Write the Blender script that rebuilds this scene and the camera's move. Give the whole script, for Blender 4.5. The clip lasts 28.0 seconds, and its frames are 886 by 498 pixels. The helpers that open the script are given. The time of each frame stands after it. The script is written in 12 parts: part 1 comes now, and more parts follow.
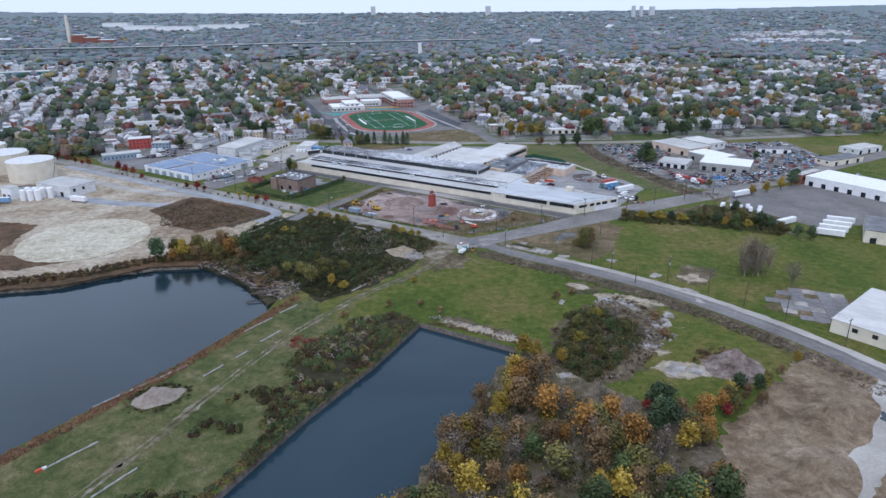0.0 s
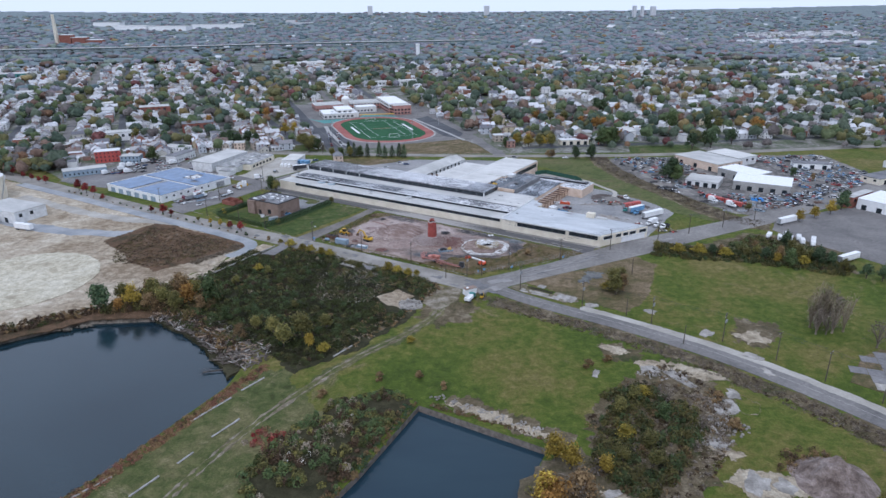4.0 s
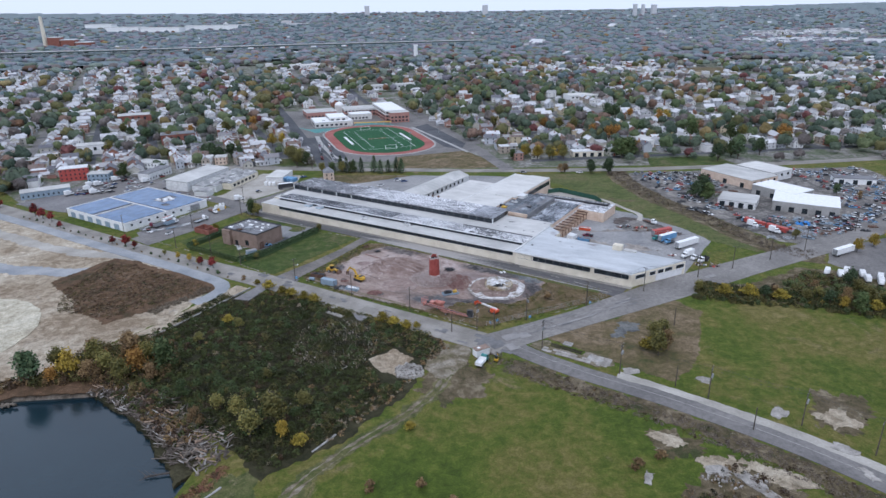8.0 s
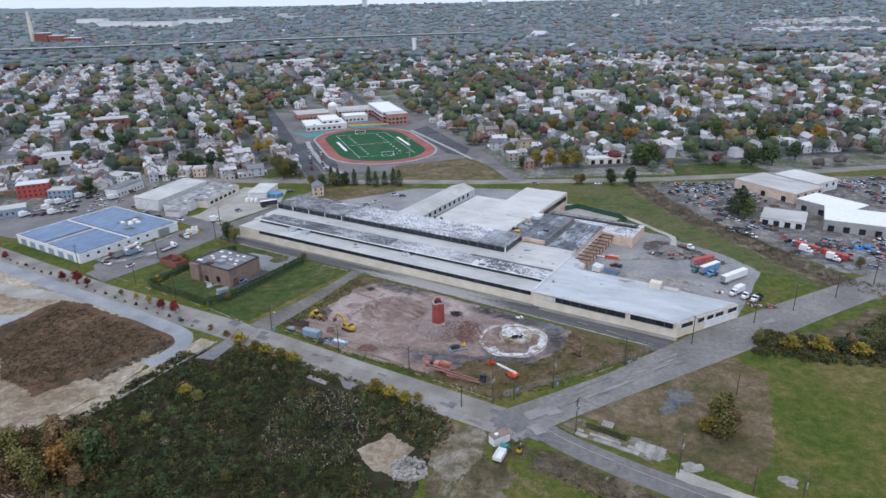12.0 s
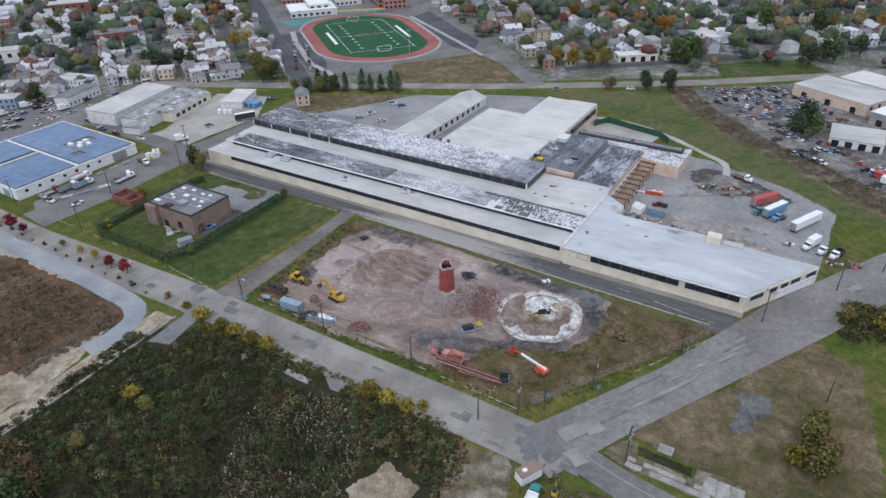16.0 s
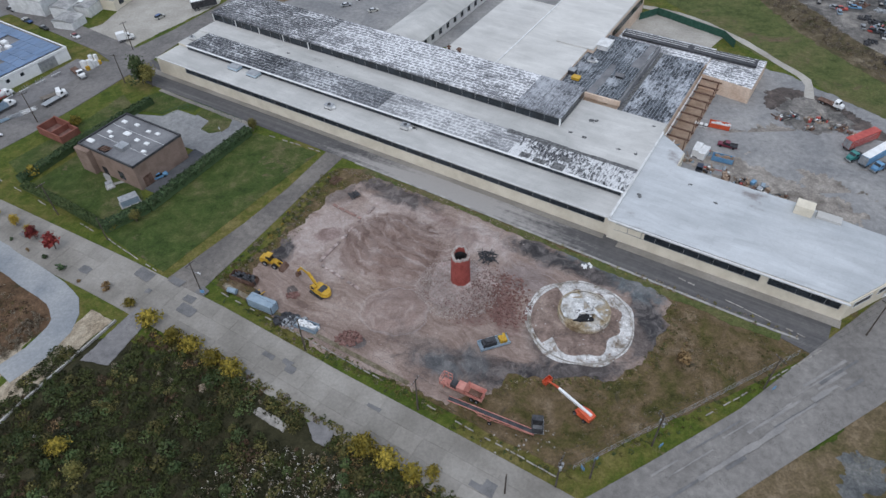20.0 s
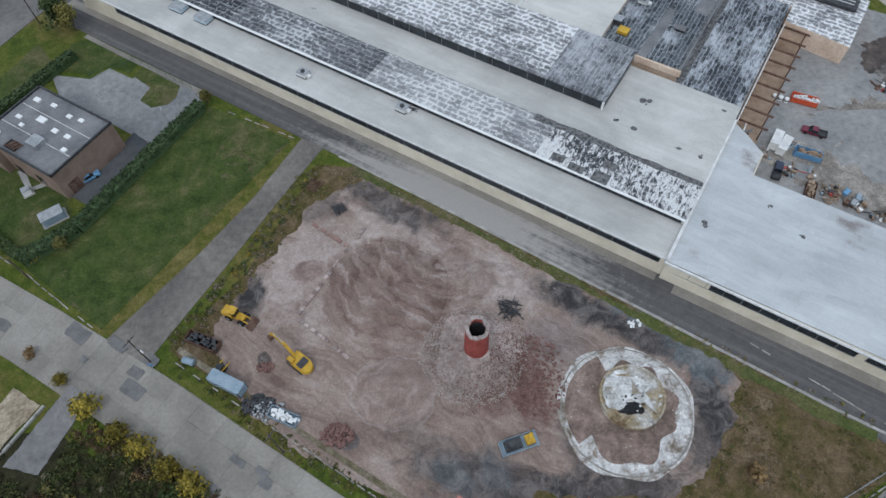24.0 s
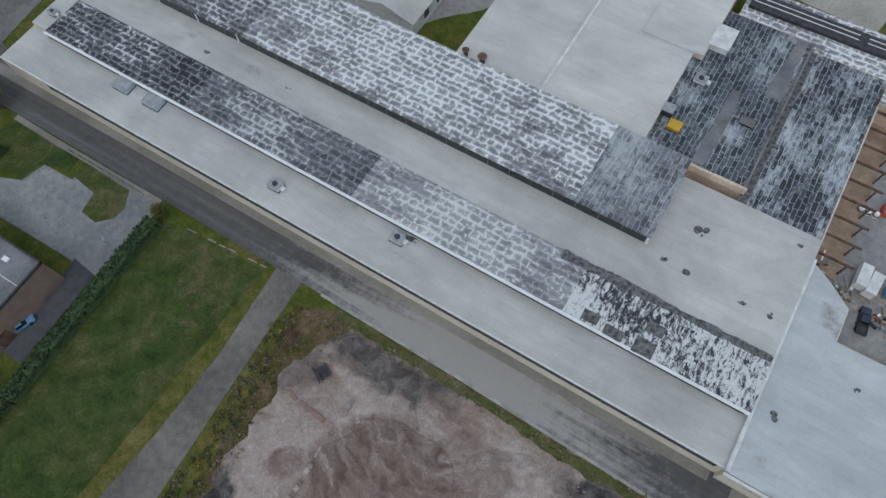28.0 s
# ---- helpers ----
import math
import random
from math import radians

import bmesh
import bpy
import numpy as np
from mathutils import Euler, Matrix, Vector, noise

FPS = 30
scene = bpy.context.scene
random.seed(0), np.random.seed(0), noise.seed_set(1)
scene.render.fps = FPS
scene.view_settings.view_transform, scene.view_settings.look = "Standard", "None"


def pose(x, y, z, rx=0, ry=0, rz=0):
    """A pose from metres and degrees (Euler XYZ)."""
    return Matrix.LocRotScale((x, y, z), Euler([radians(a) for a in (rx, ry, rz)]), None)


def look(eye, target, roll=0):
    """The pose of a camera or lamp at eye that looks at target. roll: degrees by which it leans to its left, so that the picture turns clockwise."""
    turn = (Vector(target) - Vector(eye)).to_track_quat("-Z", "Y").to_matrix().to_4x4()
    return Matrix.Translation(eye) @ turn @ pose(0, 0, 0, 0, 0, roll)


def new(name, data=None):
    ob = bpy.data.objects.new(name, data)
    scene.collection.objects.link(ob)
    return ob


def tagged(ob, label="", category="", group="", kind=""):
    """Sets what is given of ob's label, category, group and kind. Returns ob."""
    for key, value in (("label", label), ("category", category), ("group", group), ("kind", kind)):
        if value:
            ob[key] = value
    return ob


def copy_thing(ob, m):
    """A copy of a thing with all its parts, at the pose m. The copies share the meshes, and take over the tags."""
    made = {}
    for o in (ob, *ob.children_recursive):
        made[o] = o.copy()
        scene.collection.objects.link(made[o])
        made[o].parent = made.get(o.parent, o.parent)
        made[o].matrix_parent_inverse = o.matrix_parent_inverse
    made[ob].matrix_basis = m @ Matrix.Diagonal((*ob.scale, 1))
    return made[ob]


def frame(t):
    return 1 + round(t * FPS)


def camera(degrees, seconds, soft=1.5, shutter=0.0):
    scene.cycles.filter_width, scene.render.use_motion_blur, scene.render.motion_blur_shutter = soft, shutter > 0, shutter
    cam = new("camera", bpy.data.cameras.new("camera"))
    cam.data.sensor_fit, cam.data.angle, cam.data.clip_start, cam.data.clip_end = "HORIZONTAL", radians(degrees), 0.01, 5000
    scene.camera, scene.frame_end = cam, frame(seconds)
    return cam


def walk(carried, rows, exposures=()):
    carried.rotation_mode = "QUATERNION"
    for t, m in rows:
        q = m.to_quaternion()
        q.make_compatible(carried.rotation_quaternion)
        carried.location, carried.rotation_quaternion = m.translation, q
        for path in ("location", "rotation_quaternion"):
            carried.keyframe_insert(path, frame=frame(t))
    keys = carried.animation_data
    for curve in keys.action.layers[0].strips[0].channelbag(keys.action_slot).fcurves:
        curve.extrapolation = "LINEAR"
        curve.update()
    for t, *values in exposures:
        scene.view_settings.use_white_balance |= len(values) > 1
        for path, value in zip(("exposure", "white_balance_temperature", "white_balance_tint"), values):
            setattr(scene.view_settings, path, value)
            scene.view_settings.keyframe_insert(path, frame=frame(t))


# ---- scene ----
cam = camera(68.47, 28.0)
# seconds, x, y, z, tilt below the horizon, heading, lean
PATH = [
    (0, 3.00, 5.48, 123.07, 20.68, -0.63, -0.42),
    (0.5, 2.88, 13.62, 122.85, 20.72, -0.69, -0.46),
    (1, 2.72, 21.60, 122.64, 20.74, -0.75, -0.46),
    (1.5, 2.54, 29.44, 122.47, 20.73, -0.78, -0.44),
    (2, 2.34, 37.13, 122.31, 20.73, -0.81, -0.41),
    (2.5, 2.13, 44.68, 122.18, 20.74, -0.82, -0.38),
    (3, 1.91, 52.09, 122.07, 20.68, -0.84, -0.36),
    (3.5, 1.69, 59.38, 121.97, 20.70, -0.85, -0.34),
    (5.5, 0.89, 87.48, 121.78, 20.65, -0.88, -0.40),
    (6, 0.72, 94.31, 121.77, 20.66, -0.89, -0.44),
    (6.5, 0.56, 101.09, 121.77, 20.59, -0.91, -0.49),
    (7, 0.41, 107.82, 121.79, 20.61, -0.92, -0.55),
    (7.5, 0.28, 114.53, 121.82, 20.69, -0.93, -0.61),
    (8, 0.16, 121.23, 121.85, 20.74, -0.94, -0.68),
    (8.5, 0.05, 127.93, 121.90, 20.81, -0.95, -0.74),
    (9, -0.05, 134.64, 121.96, 20.89, -0.96, -0.81),
    (9.5, -0.14, 141.37, 122.02, 21.00, -0.96, -0.88),
    (10, -0.23, 148.14, 122.09, 21.08, -0.96, -0.94),
    (10.5, -0.31, 154.95, 122.17, 21.16, -0.95, -1.00),
    (11, -0.39, 161.80, 122.25, 21.25, -0.94, -1.05),
    (11.5, -0.47, 168.71, 122.33, 21.26, -0.92, -1.11),
    (13.5, -0.82, 196.98, 122.68, 23.36, -0.75, -1.29),
    (14, -0.93, 204.22, 122.77, 24.56, -0.69, -1.33),
    (14.5, -1.05, 211.52, 122.86, 26.50, -0.62, -1.37),
    (15, -1.19, 218.88, 122.94, 28.34, -0.55, -1.41),
    (15.5, -1.34, 226.31, 123.02, 30.12, -0.48, -1.45),
    (16, -1.51, 233.78, 123.10, 31.89, -0.40, -1.49),
    (16.5, -1.69, 241.31, 123.17, 33.58, -0.32, -1.53),
    (17, -1.89, 248.87, 123.23, 35.28, -0.24, -1.58),
    (17.5, -2.11, 256.47, 123.29, 36.98, -0.17, -1.62),
    (18, -2.34, 264.09, 123.34, 38.62, -0.10, -1.66),
    (18.5, -2.59, 271.72, 123.38, 40.26, -0.04, -1.70),
    (19, -2.85, 279.36, 123.41, 41.90, 0.02, -1.74),
    (19.5, -3.12, 287.00, 123.44, 43.50, 0.07, -1.77),
    (20, -3.39, 294.62, 123.45, 45.14, 0.10, -1.81),
    (20.5, -3.67, 302.22, 123.45, 46.79, 0.13, -1.84),
    (21, -3.94, 309.79, 123.43, 48.44, 0.15, -1.86),
    (21.5, -4.20, 317.31, 123.41, 50.08, 0.16, -1.88),
    (23.5, -5.00, 346.91, 123.15, 56.96, 0.20, -1.97),
    (24, -5.09, 354.16, 123.04, 58.69, 0.25, -2.03),
    (24.5, -5.12, 361.37, 122.92, 60.34, 0.32, -2.10),
    (25, -5.06, 368.52, 122.78, 62.32, 0.45, -2.23),
    (25.5, -4.92, 375.63, 122.62, 64.65, 0.65, -2.41),
    (26, -4.67, 382.71, 122.44, 66.55, 0.93, -2.67),
    (26.3, -4.46, 386.96, 122.32, 66.62, 1.15, -2.88),
    (26.5, -4.29, 389.79, 122.24, 66.55, 1.33, -3.05),
    (27, -3.77, 396.88, 122.01, 66.35, 1.87, -3.56),
    (27.5, -3.08, 404.00, 121.77, 66.12, 2.59, -4.25),
    (28, -2.21, 411.20, 121.50, 65.93, 3.53, -5.17),
]
walk(cam, [(t, pose(x, y, z, 90 - tilt, 0, turn) @ pose(0, 0, 0, 0, 0, lean)) for t, x, y, z, tilt, turn, lean in PATH],
     exposures=[(0, 0.58, 5620, 17), (8, 0.56, 5780, 17), (14, 0.53, 5950, 16), (21, 0.36, 6150, 13), (26, 0.1, 6050, 9), (28, -0.11, 6050, 9)])

# ---- overcast daylight ----
world = bpy.data.worlds.new("overcast_sky")
scene.world = world
world.use_nodes = True
wn = world.node_tree.nodes
wl = world.node_tree.links
wn.clear()
sky = wn.new("ShaderNodeTexSky")
sky.sky_type = "NISHITA"
sky.sun_disc = False
sky.sun_elevation = radians(38)
sky.sun_rotation = radians(200)
sky.air_density = 1.0
sky.dust_density = 2.0
sky.ozone_density = 1.0
# a bright even cloud cover with a little of the clear sky's gradient
cloud = wn.new("ShaderNodeMixRGB")
cloud.inputs["Fac"].default_value = 0.88
cloud.inputs["Color2"].default_value = (4.9, 5.45, 6.0, 1.0)
back = wn.new("ShaderNodeBackground")
back.inputs["Strength"].default_value = 0.12
wout = wn.new("ShaderNodeOutputWorld")
wl.new(sky.outputs[0], cloud.inputs["Color1"])
wl.new(cloud.outputs[0], back.inputs["Color"])
wl.new(back.outputs[0], wout.inputs["Surface"])

sun_data = bpy.data.lights.new("sun", "SUN")
sun_data.energy = 0.7
sun_data.angle = radians(25)
sun_data.color = (1.0, 0.97, 0.92)
sun = new("sun", sun_data)
sun.matrix_world = look((0, 0, 300), (60, 170, 0))

# ---- materials ----
def link_math(nt, op, a, b):
    n = nt.nodes.new("ShaderNodeMath")
    n.operation = op
    for k, x in enumerate((a, b)):
        if isinstance(x, (int, float)):
            n.inputs[k].default_value = x
        else:
            nt.links.new(x, n.inputs[k])
    return n.outputs[0]


def noise_of(nt, where, scale, detail=4.0, rough=0.6, distort=0.0):
    n = nt.nodes.new("ShaderNodeTexNoise")
    n.inputs["Scale"].default_value = scale
    n.inputs["Detail"].default_value = detail
    n.inputs["Roughness"].default_value = rough
    n.inputs["Distortion"].default_value = distort
    nt.links.new(where, n.inputs["Vector"])
    return n.outputs["Fac"]


def ramp_of(nt, fac, stops, hard=False):
    n = nt.nodes.new("ShaderNodeValToRGB")
    r = n.color_ramp
    if hard:
        r.interpolation = "CONSTANT"
    while len(r.elements) < len(stops):
        r.elements.new(0.5)
    for e, (p, c) in zip(r.elements, stops):
        e.position = p
        e.color = (*c, 1.0)
    nt.links.new(fac, n.inputs["Fac"])
    return n.outputs["Color"]


def blend(nt, fac, a, b, mode="MIX"):
    n = nt.nodes.new("ShaderNodeMixRGB")
    n.blend_type = mode
    for k, x in zip(("Fac", "Color1", "Color2"), (fac, a, b)):
        if isinstance(x, (int, float)):
            n.inputs[k].default_value = x
        elif isinstance(x, tuple):
            n.inputs[k].default_value = (*x, 1.0)
        else:
            nt.links.new(x, n.inputs[k])
    return n.outputs["Color"]


def step_of(nt, x, lo, hi):
    n = nt.nodes.new("ShaderNodeMapRange")
    n.inputs["From Min"].default_value = lo
    n.inputs["From Max"].default_value = hi
    nt.links.new(x, n.inputs["Value"])
    return n.outputs["Result"]


def blank(name, rough=0.8, metal=0.0):
    m = bpy.data.materials.new(name)
    m.use_nodes = True
    nt = m.node_tree
    b = nt.nodes["Principled BSDF"]
    b.inputs["Roughness"].default_value = rough
    b.inputs["Metallic"].default_value = metal
    if rough > 0.66:
        b.inputs["Specular IOR Level"].default_value = 0.2
    g = nt.nodes.new("ShaderNodeNewGeometry")
    return m, nt, b, g.outputs["Position"]


def bump_on(nt, b, height, amount, dist=0.1):
    n = nt.nodes.new("ShaderNodeBump")
    n.inputs["Strength"].default_value = amount
    n.inputs["Distance"].default_value = dist
    nt.links.new(height, n.inputs["Height"])
    nt.links.new(n.outputs["Normal"], b.inputs["Normal"])


def vary(nt, colour, fac, lo, hi):
    n = nt.nodes.new("ShaderNodeHueSaturation")
    nt.links.new(colour, n.inputs["Color"])
    m = nt.nodes.new("ShaderNodeMapRange")
    m.inputs["From Min"].default_value = 0.27
    m.inputs["From Max"].default_value = 0.73
    m.inputs["To Min"].default_value = lo
    m.inputs["To Max"].default_value = hi
    nt.links.new(fac, m.inputs["Value"])
    nt.links.new(m.outputs["Result"], n.inputs["Value"])
    return n.outputs["Color"]


def surface(name, a, b, big=0.15, small=2.0, rough=0.85, metal=0.0, rand=0.0, bump=0.15, spread=0.18, palette=None):
    """A two-scale mottled surface from colour a to b; rand: how far objects differ; palette: colours picked object by object."""
    m, nt, bs, pos = blank(name, rough, metal)
    n1 = noise_of(nt, pos, big, 5)
    n2 = noise_of(nt, pos, small, 6, 0.7)
    col = ramp_of(nt, n1, [(0.36, a), (0.64, b)])
    info = nt.nodes.new("ShaderNodeObjectInfo")
    if palette:
        n = len(palette)
        pick = ramp_of(nt, info.outputs["Random"], [(k / n, c) for k, c in enumerate(palette)], True)
        col = blend(nt, 1.0, pick, col, "MULTIPLY")
    col = vary(nt, col, n2, 1 - spread, 1 + spread)
    if rand:
        col = vary(nt, col, info.outputs["Random"], 1 - rand, 1 + rand)
    nt.links.new(col, bs.inputs["Base Color"])
    bump_on(nt, bs, n2, bump)
    return m


def leafy(name, cols, rand=0.25):
    """Leaves: each leaf and each plant differs a little."""
    m, nt, bs, pos = blank(name, 0.7)
    g = nt.nodes.new("ShaderNodeNewGeometry")
    info = nt.nodes.new("ShaderNodeObjectInfo")
    isl = g.outputs["Random Per Island"]
    mixed = link_math(nt, "ADD", link_math(nt, "MULTIPLY", isl, 0.55), link_math(nt, "MULTIPLY", noise_of(nt, pos, 0.11, 2), 0.45))
    k = len(cols) - 1
    col = ramp_of(nt, mixed, [(0.15 + 0.65 * i / k, c) for i, c in enumerate(cols)])
    col = vary(nt, col, info.outputs["Random"], 1 - rand, 1 + rand)
    nt.links.new(col, bs.inputs["Base Color"])
    return m


def crowned(name, cols):
    """Whole crowns seen from afar: each crown a tone of its own, mottled with leaf clusters."""
    m, nt, bs, pos = blank(name, 0.8)
    g = nt.nodes.new("ShaderNodeNewGeometry")
    clus = noise_of(nt, pos, 0.28, 5, 0.7)
    fine = noise_of(nt, pos, 1.3, 4, 0.75)
    mixed = link_math(nt, "ADD", link_math(nt, "MULTIPLY", g.outputs["Random Per Island"], 0.6), link_math(nt, "MULTIPLY", clus, 0.4))
    k = len(cols) - 1
    col = ramp_of(nt, mixed, [(0.12 + 0.7 * i / k, c) for i, c in enumerate(cols)])
    col = vary(nt, col, clus, 0.6, 1.4)
    col = vary(nt, col, fine, 0.7, 1.3)
    nt.links.new(col, bs.inputs["Base Color"])
    bump_on(nt, bs, clus, 0.9, 1.2)
    return m


GREEN = leafy("leaves_green", [(0.035, 0.06, 0.022), (0.068, 0.1, 0.035), (0.11, 0.13, 0.05)])
DARKGREEN = leafy("leaves_dark_green", [(0.0325, 0.0585, 0.0299), (0.0546, 0.0884, 0.0414), (0.0910, 0.1196, 0.0552)])
YELLOW = leafy("leaves_yellow", [(0.16, 0.12, 0.025), (0.32, 0.22, 0.03), (0.42, 0.31, 0.06)])
OLIVE = leafy("leaves_olive", [(0.06, 0.065, 0.022), (0.13, 0.12, 0.035), (0.2, 0.17, 0.05)])
ORANGE = leafy("leaves_orange", [(0.14, 0.07, 0.022), (0.26, 0.13, 0.03), (0.38, 0.21, 0.055)])
RED = leafy("leaves_red", [(0.09, 0.016, 0.016), (0.17, 0.025, 0.025), (0.24, 0.05, 0.035)])
RUST = leafy("leaves_rust", [(0.1008, 0.0627, 0.0300), (0.1680, 0.1075, 0.0500), (0.2464, 0.1680, 0.0800)])
CREEPER = leafy("leaves_red_brown_creeper", [(0.1, 0.042, 0.03), (0.16, 0.07, 0.045), (0.22, 0.115, 0.075)])
DRY = leafy("leaves_dry", [(0.12, 0.09, 0.06), (0.2, 0.16, 0.11), (0.3, 0.26, 0.2)])
GREYTWIG = leafy("bare_twigs", [(0.098, 0.076, 0.058), (0.155, 0.127, 0.1), (0.225, 0.19, 0.156)])
WHITEFLUFF = leafy("pale_seed_heads", [(0.3, 0.27, 0.23), (0.42, 0.39, 0.34), (0.55, 0.52, 0.47)])
BARK = surface("bark", (0.07, 0.055, 0.045), (0.14, 0.115, 0.095), 1.5, 9.0, 0.9)
SCRUBGREEN = leafy("scrub_leaves_green", [(0.0222, 0.0303, 0.0088), (0.0389, 0.0501, 0.0137), (0.0631, 0.0660, 0.0216)])
SCRUBDARK = leafy("scrub_leaves_dark", [(0.0148, 0.0160, 0.0074), (0.0246, 0.0258, 0.0107), (0.0377, 0.0350, 0.0164)])
SCRUBBROWN = leafy("scrub_leaves_brown", [(0.0297, 0.0188, 0.0103), (0.0527, 0.0321, 0.0177), (0.0824, 0.0523, 0.0309)])
SCRUBOLIVE = leafy("scrub_leaves_olive", [(0.0399, 0.0418, 0.0164), (0.0855, 0.0794, 0.0257), (0.1482, 0.1254, 0.0410)])
# green, dark, rust, twig and olive carry a painted blue-grey haze
HAZEGREEN = crowned("hazed_town_leaves_green", [(0.1127, 0.1472, 0.1150), (0.1564, 0.1932, 0.1564), (0.2047, 0.2392, 0.2047)])
HAZEDARK = crowned("hazed_town_leaves_dark", [(0.0897, 0.1288, 0.1368), (0.1276, 0.1667, 0.1782), (0.1713, 0.2104, 0.2254)])
HAZERUST = crowned("hazed_town_leaves_rust", [(0.1610, 0.1334, 0.1368), (0.2104, 0.1713, 0.1759), (0.2645, 0.2173, 0.2300)])
HAZETWIG = crowned("hazed_town_twigs", [(0.1483, 0.1437, 0.1633), (0.1851, 0.1805, 0.2047), (0.2311, 0.2266, 0.2587)])
HAZEOLIVE = crowned("hazed_town_leaves_olive", [(0.1138, 0.1219, 0.0874), (0.1759, 0.1759, 0.1242), (0.2380, 0.2231, 0.1759)])
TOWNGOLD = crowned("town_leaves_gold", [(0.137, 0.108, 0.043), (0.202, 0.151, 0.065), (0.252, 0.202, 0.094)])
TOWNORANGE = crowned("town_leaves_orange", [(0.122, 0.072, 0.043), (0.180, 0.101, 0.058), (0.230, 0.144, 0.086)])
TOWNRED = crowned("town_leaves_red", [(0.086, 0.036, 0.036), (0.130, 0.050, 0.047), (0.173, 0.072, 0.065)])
BUSHGOLD = leafy("bush_leaves", [(0.085, 0.075, 0.016), (0.2, 0.16, 0.025), (0.36, 0.27, 0.042)])
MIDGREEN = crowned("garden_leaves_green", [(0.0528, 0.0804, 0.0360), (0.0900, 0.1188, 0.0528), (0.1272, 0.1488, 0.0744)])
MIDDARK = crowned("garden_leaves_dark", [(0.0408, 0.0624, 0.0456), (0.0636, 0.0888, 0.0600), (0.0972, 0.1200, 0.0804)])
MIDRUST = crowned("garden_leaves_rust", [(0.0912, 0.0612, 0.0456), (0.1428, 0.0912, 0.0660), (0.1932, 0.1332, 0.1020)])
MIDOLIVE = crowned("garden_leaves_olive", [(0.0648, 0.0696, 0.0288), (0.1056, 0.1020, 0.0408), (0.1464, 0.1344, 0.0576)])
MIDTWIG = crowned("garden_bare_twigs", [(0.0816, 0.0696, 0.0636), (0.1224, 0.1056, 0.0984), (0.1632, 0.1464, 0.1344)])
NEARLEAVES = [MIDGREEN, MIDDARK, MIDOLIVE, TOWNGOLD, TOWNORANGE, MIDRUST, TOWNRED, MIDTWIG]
HAZELEAVES = [HAZEGREEN, HAZEDARK, HAZEOLIVE, TOWNGOLD, TOWNORANGE, HAZERUST, TOWNRED, HAZETWIG]


def grass_like(name, stops, patch=0.03, bare=(0.16, 0.125, 0.085), bare_at=0.66):
    m, nt, bs, pos = blank(name, 0.95)
    n1 = noise_of(nt, pos, patch, 6, 0.62, 0.6)
    n2 = noise_of(nt, pos, 0.28, 7, 0.72, 0.5)
    n3 = noise_of(nt, pos, 2.0, 6, 0.78)
    mixed = link_math(nt, "ADD", link_math(nt, "MULTIPLY", n1, 0.62), link_math(nt, "MULTIPLY", n2, 0.38))
    col = ramp_of(nt, mixed, stops)
    worn = link_math(nt, "ADD", link_math(nt, "MULTIPLY", noise_of(nt, pos, patch * 1.7, 7, 0.7, 1.0), 0.8), link_math(nt, "MULTIPLY", n3, 0.2))
    col = blend(nt, step_of(nt, worn, bare_at, bare_at + 0.07), col, bare)
    clump = noise_of(nt, pos, 0.85, 5, 0.75, 0.8)
    col = vary(nt, col, n2, 0.74, 1.26)
    col = vary(nt, col, clump, 0.76, 1.24)
    col = vary(nt, col, n3, 0.58, 1.42)
    nt.links.new(col, bs.inputs["Base Color"])
    bump_on(nt, bs, n3, 0.7, 0.35)
    return m


GRASS = grass_like("rough_grass", [(0.36, (0.0451, 0.0691, 0.0096)), (0.45, (0.0666, 0.0941, 0.0128)), (0.51, (0.0902, 0.1037, 0.0192)), (0.56, (0.1196, 0.1085, 0.0288)), (0.64, (0.1617, 0.1344, 0.0528))], 0.022, (0.1666, 0.1325, 0.0680), 0.59)
PIERGRASS = grass_like("grey_pier_grass", [(0.36, (0.0454, 0.0578, 0.0164)), (0.44, (0.0670, 0.0819, 0.0246)), (0.5, (0.0918, 0.0966, 0.0353)), (0.56, (0.1210, 0.1113, 0.0492)), (0.64, (0.1728, 0.1491, 0.0779))], 0.05, (0.1836, 0.1575, 0.0902), 0.585)
LAWN = grass_like("mown_lawn", [(0.36, (0.0319, 0.0560, 0.0118)), (0.46, (0.0510, 0.0765, 0.0177)), (0.54, (0.0742, 0.0889, 0.0266)), (0.62, (0.1117, 0.1021, 0.0502))], 0.06, (0.1196, 0.0988, 0.0554), 0.585)
DRYGRASS = grass_like("dry_grass", [(0.36, (0.0624, 0.0727, 0.0258)), (0.46, (0.1040, 0.0854, 0.0387)), (0.55, (0.1560, 0.1164, 0.0688)), (0.64, (0.2080, 0.1600, 0.1032))], 0.06, (0.0884, 0.0679, 0.0473), 0.6)
SCRUBSOIL = grass_like("scrub_floor", [(0.36, (0.0187, 0.0205, 0.0084)), (0.5, (0.0360, 0.0336, 0.0161)), (0.66, (0.0648, 0.0574, 0.0315))], 0.05)
WOODFLOOR = grass_like("wood_floor", [(0.36, (0.045, 0.05, 0.02)), (0.45, (0.085, 0.072, 0.04)), (0.54, (0.125, 0.1, 0.065)), (0.63, (0.175, 0.145, 0.11))], 0.08, (0.2, 0.165, 0.135), 0.58)
TOWNGROUND = grass_like("town_ground", [(0.38, (0.0675, 0.0900, 0.0450)), (0.46, (0.1050, 0.1200, 0.0750)), (0.53, (0.1650, 0.1575, 0.1350)), (0.62, (0.2850, 0.2775, 0.2625))], 0.05, (0.17, 0.165, 0.16), 0.6)
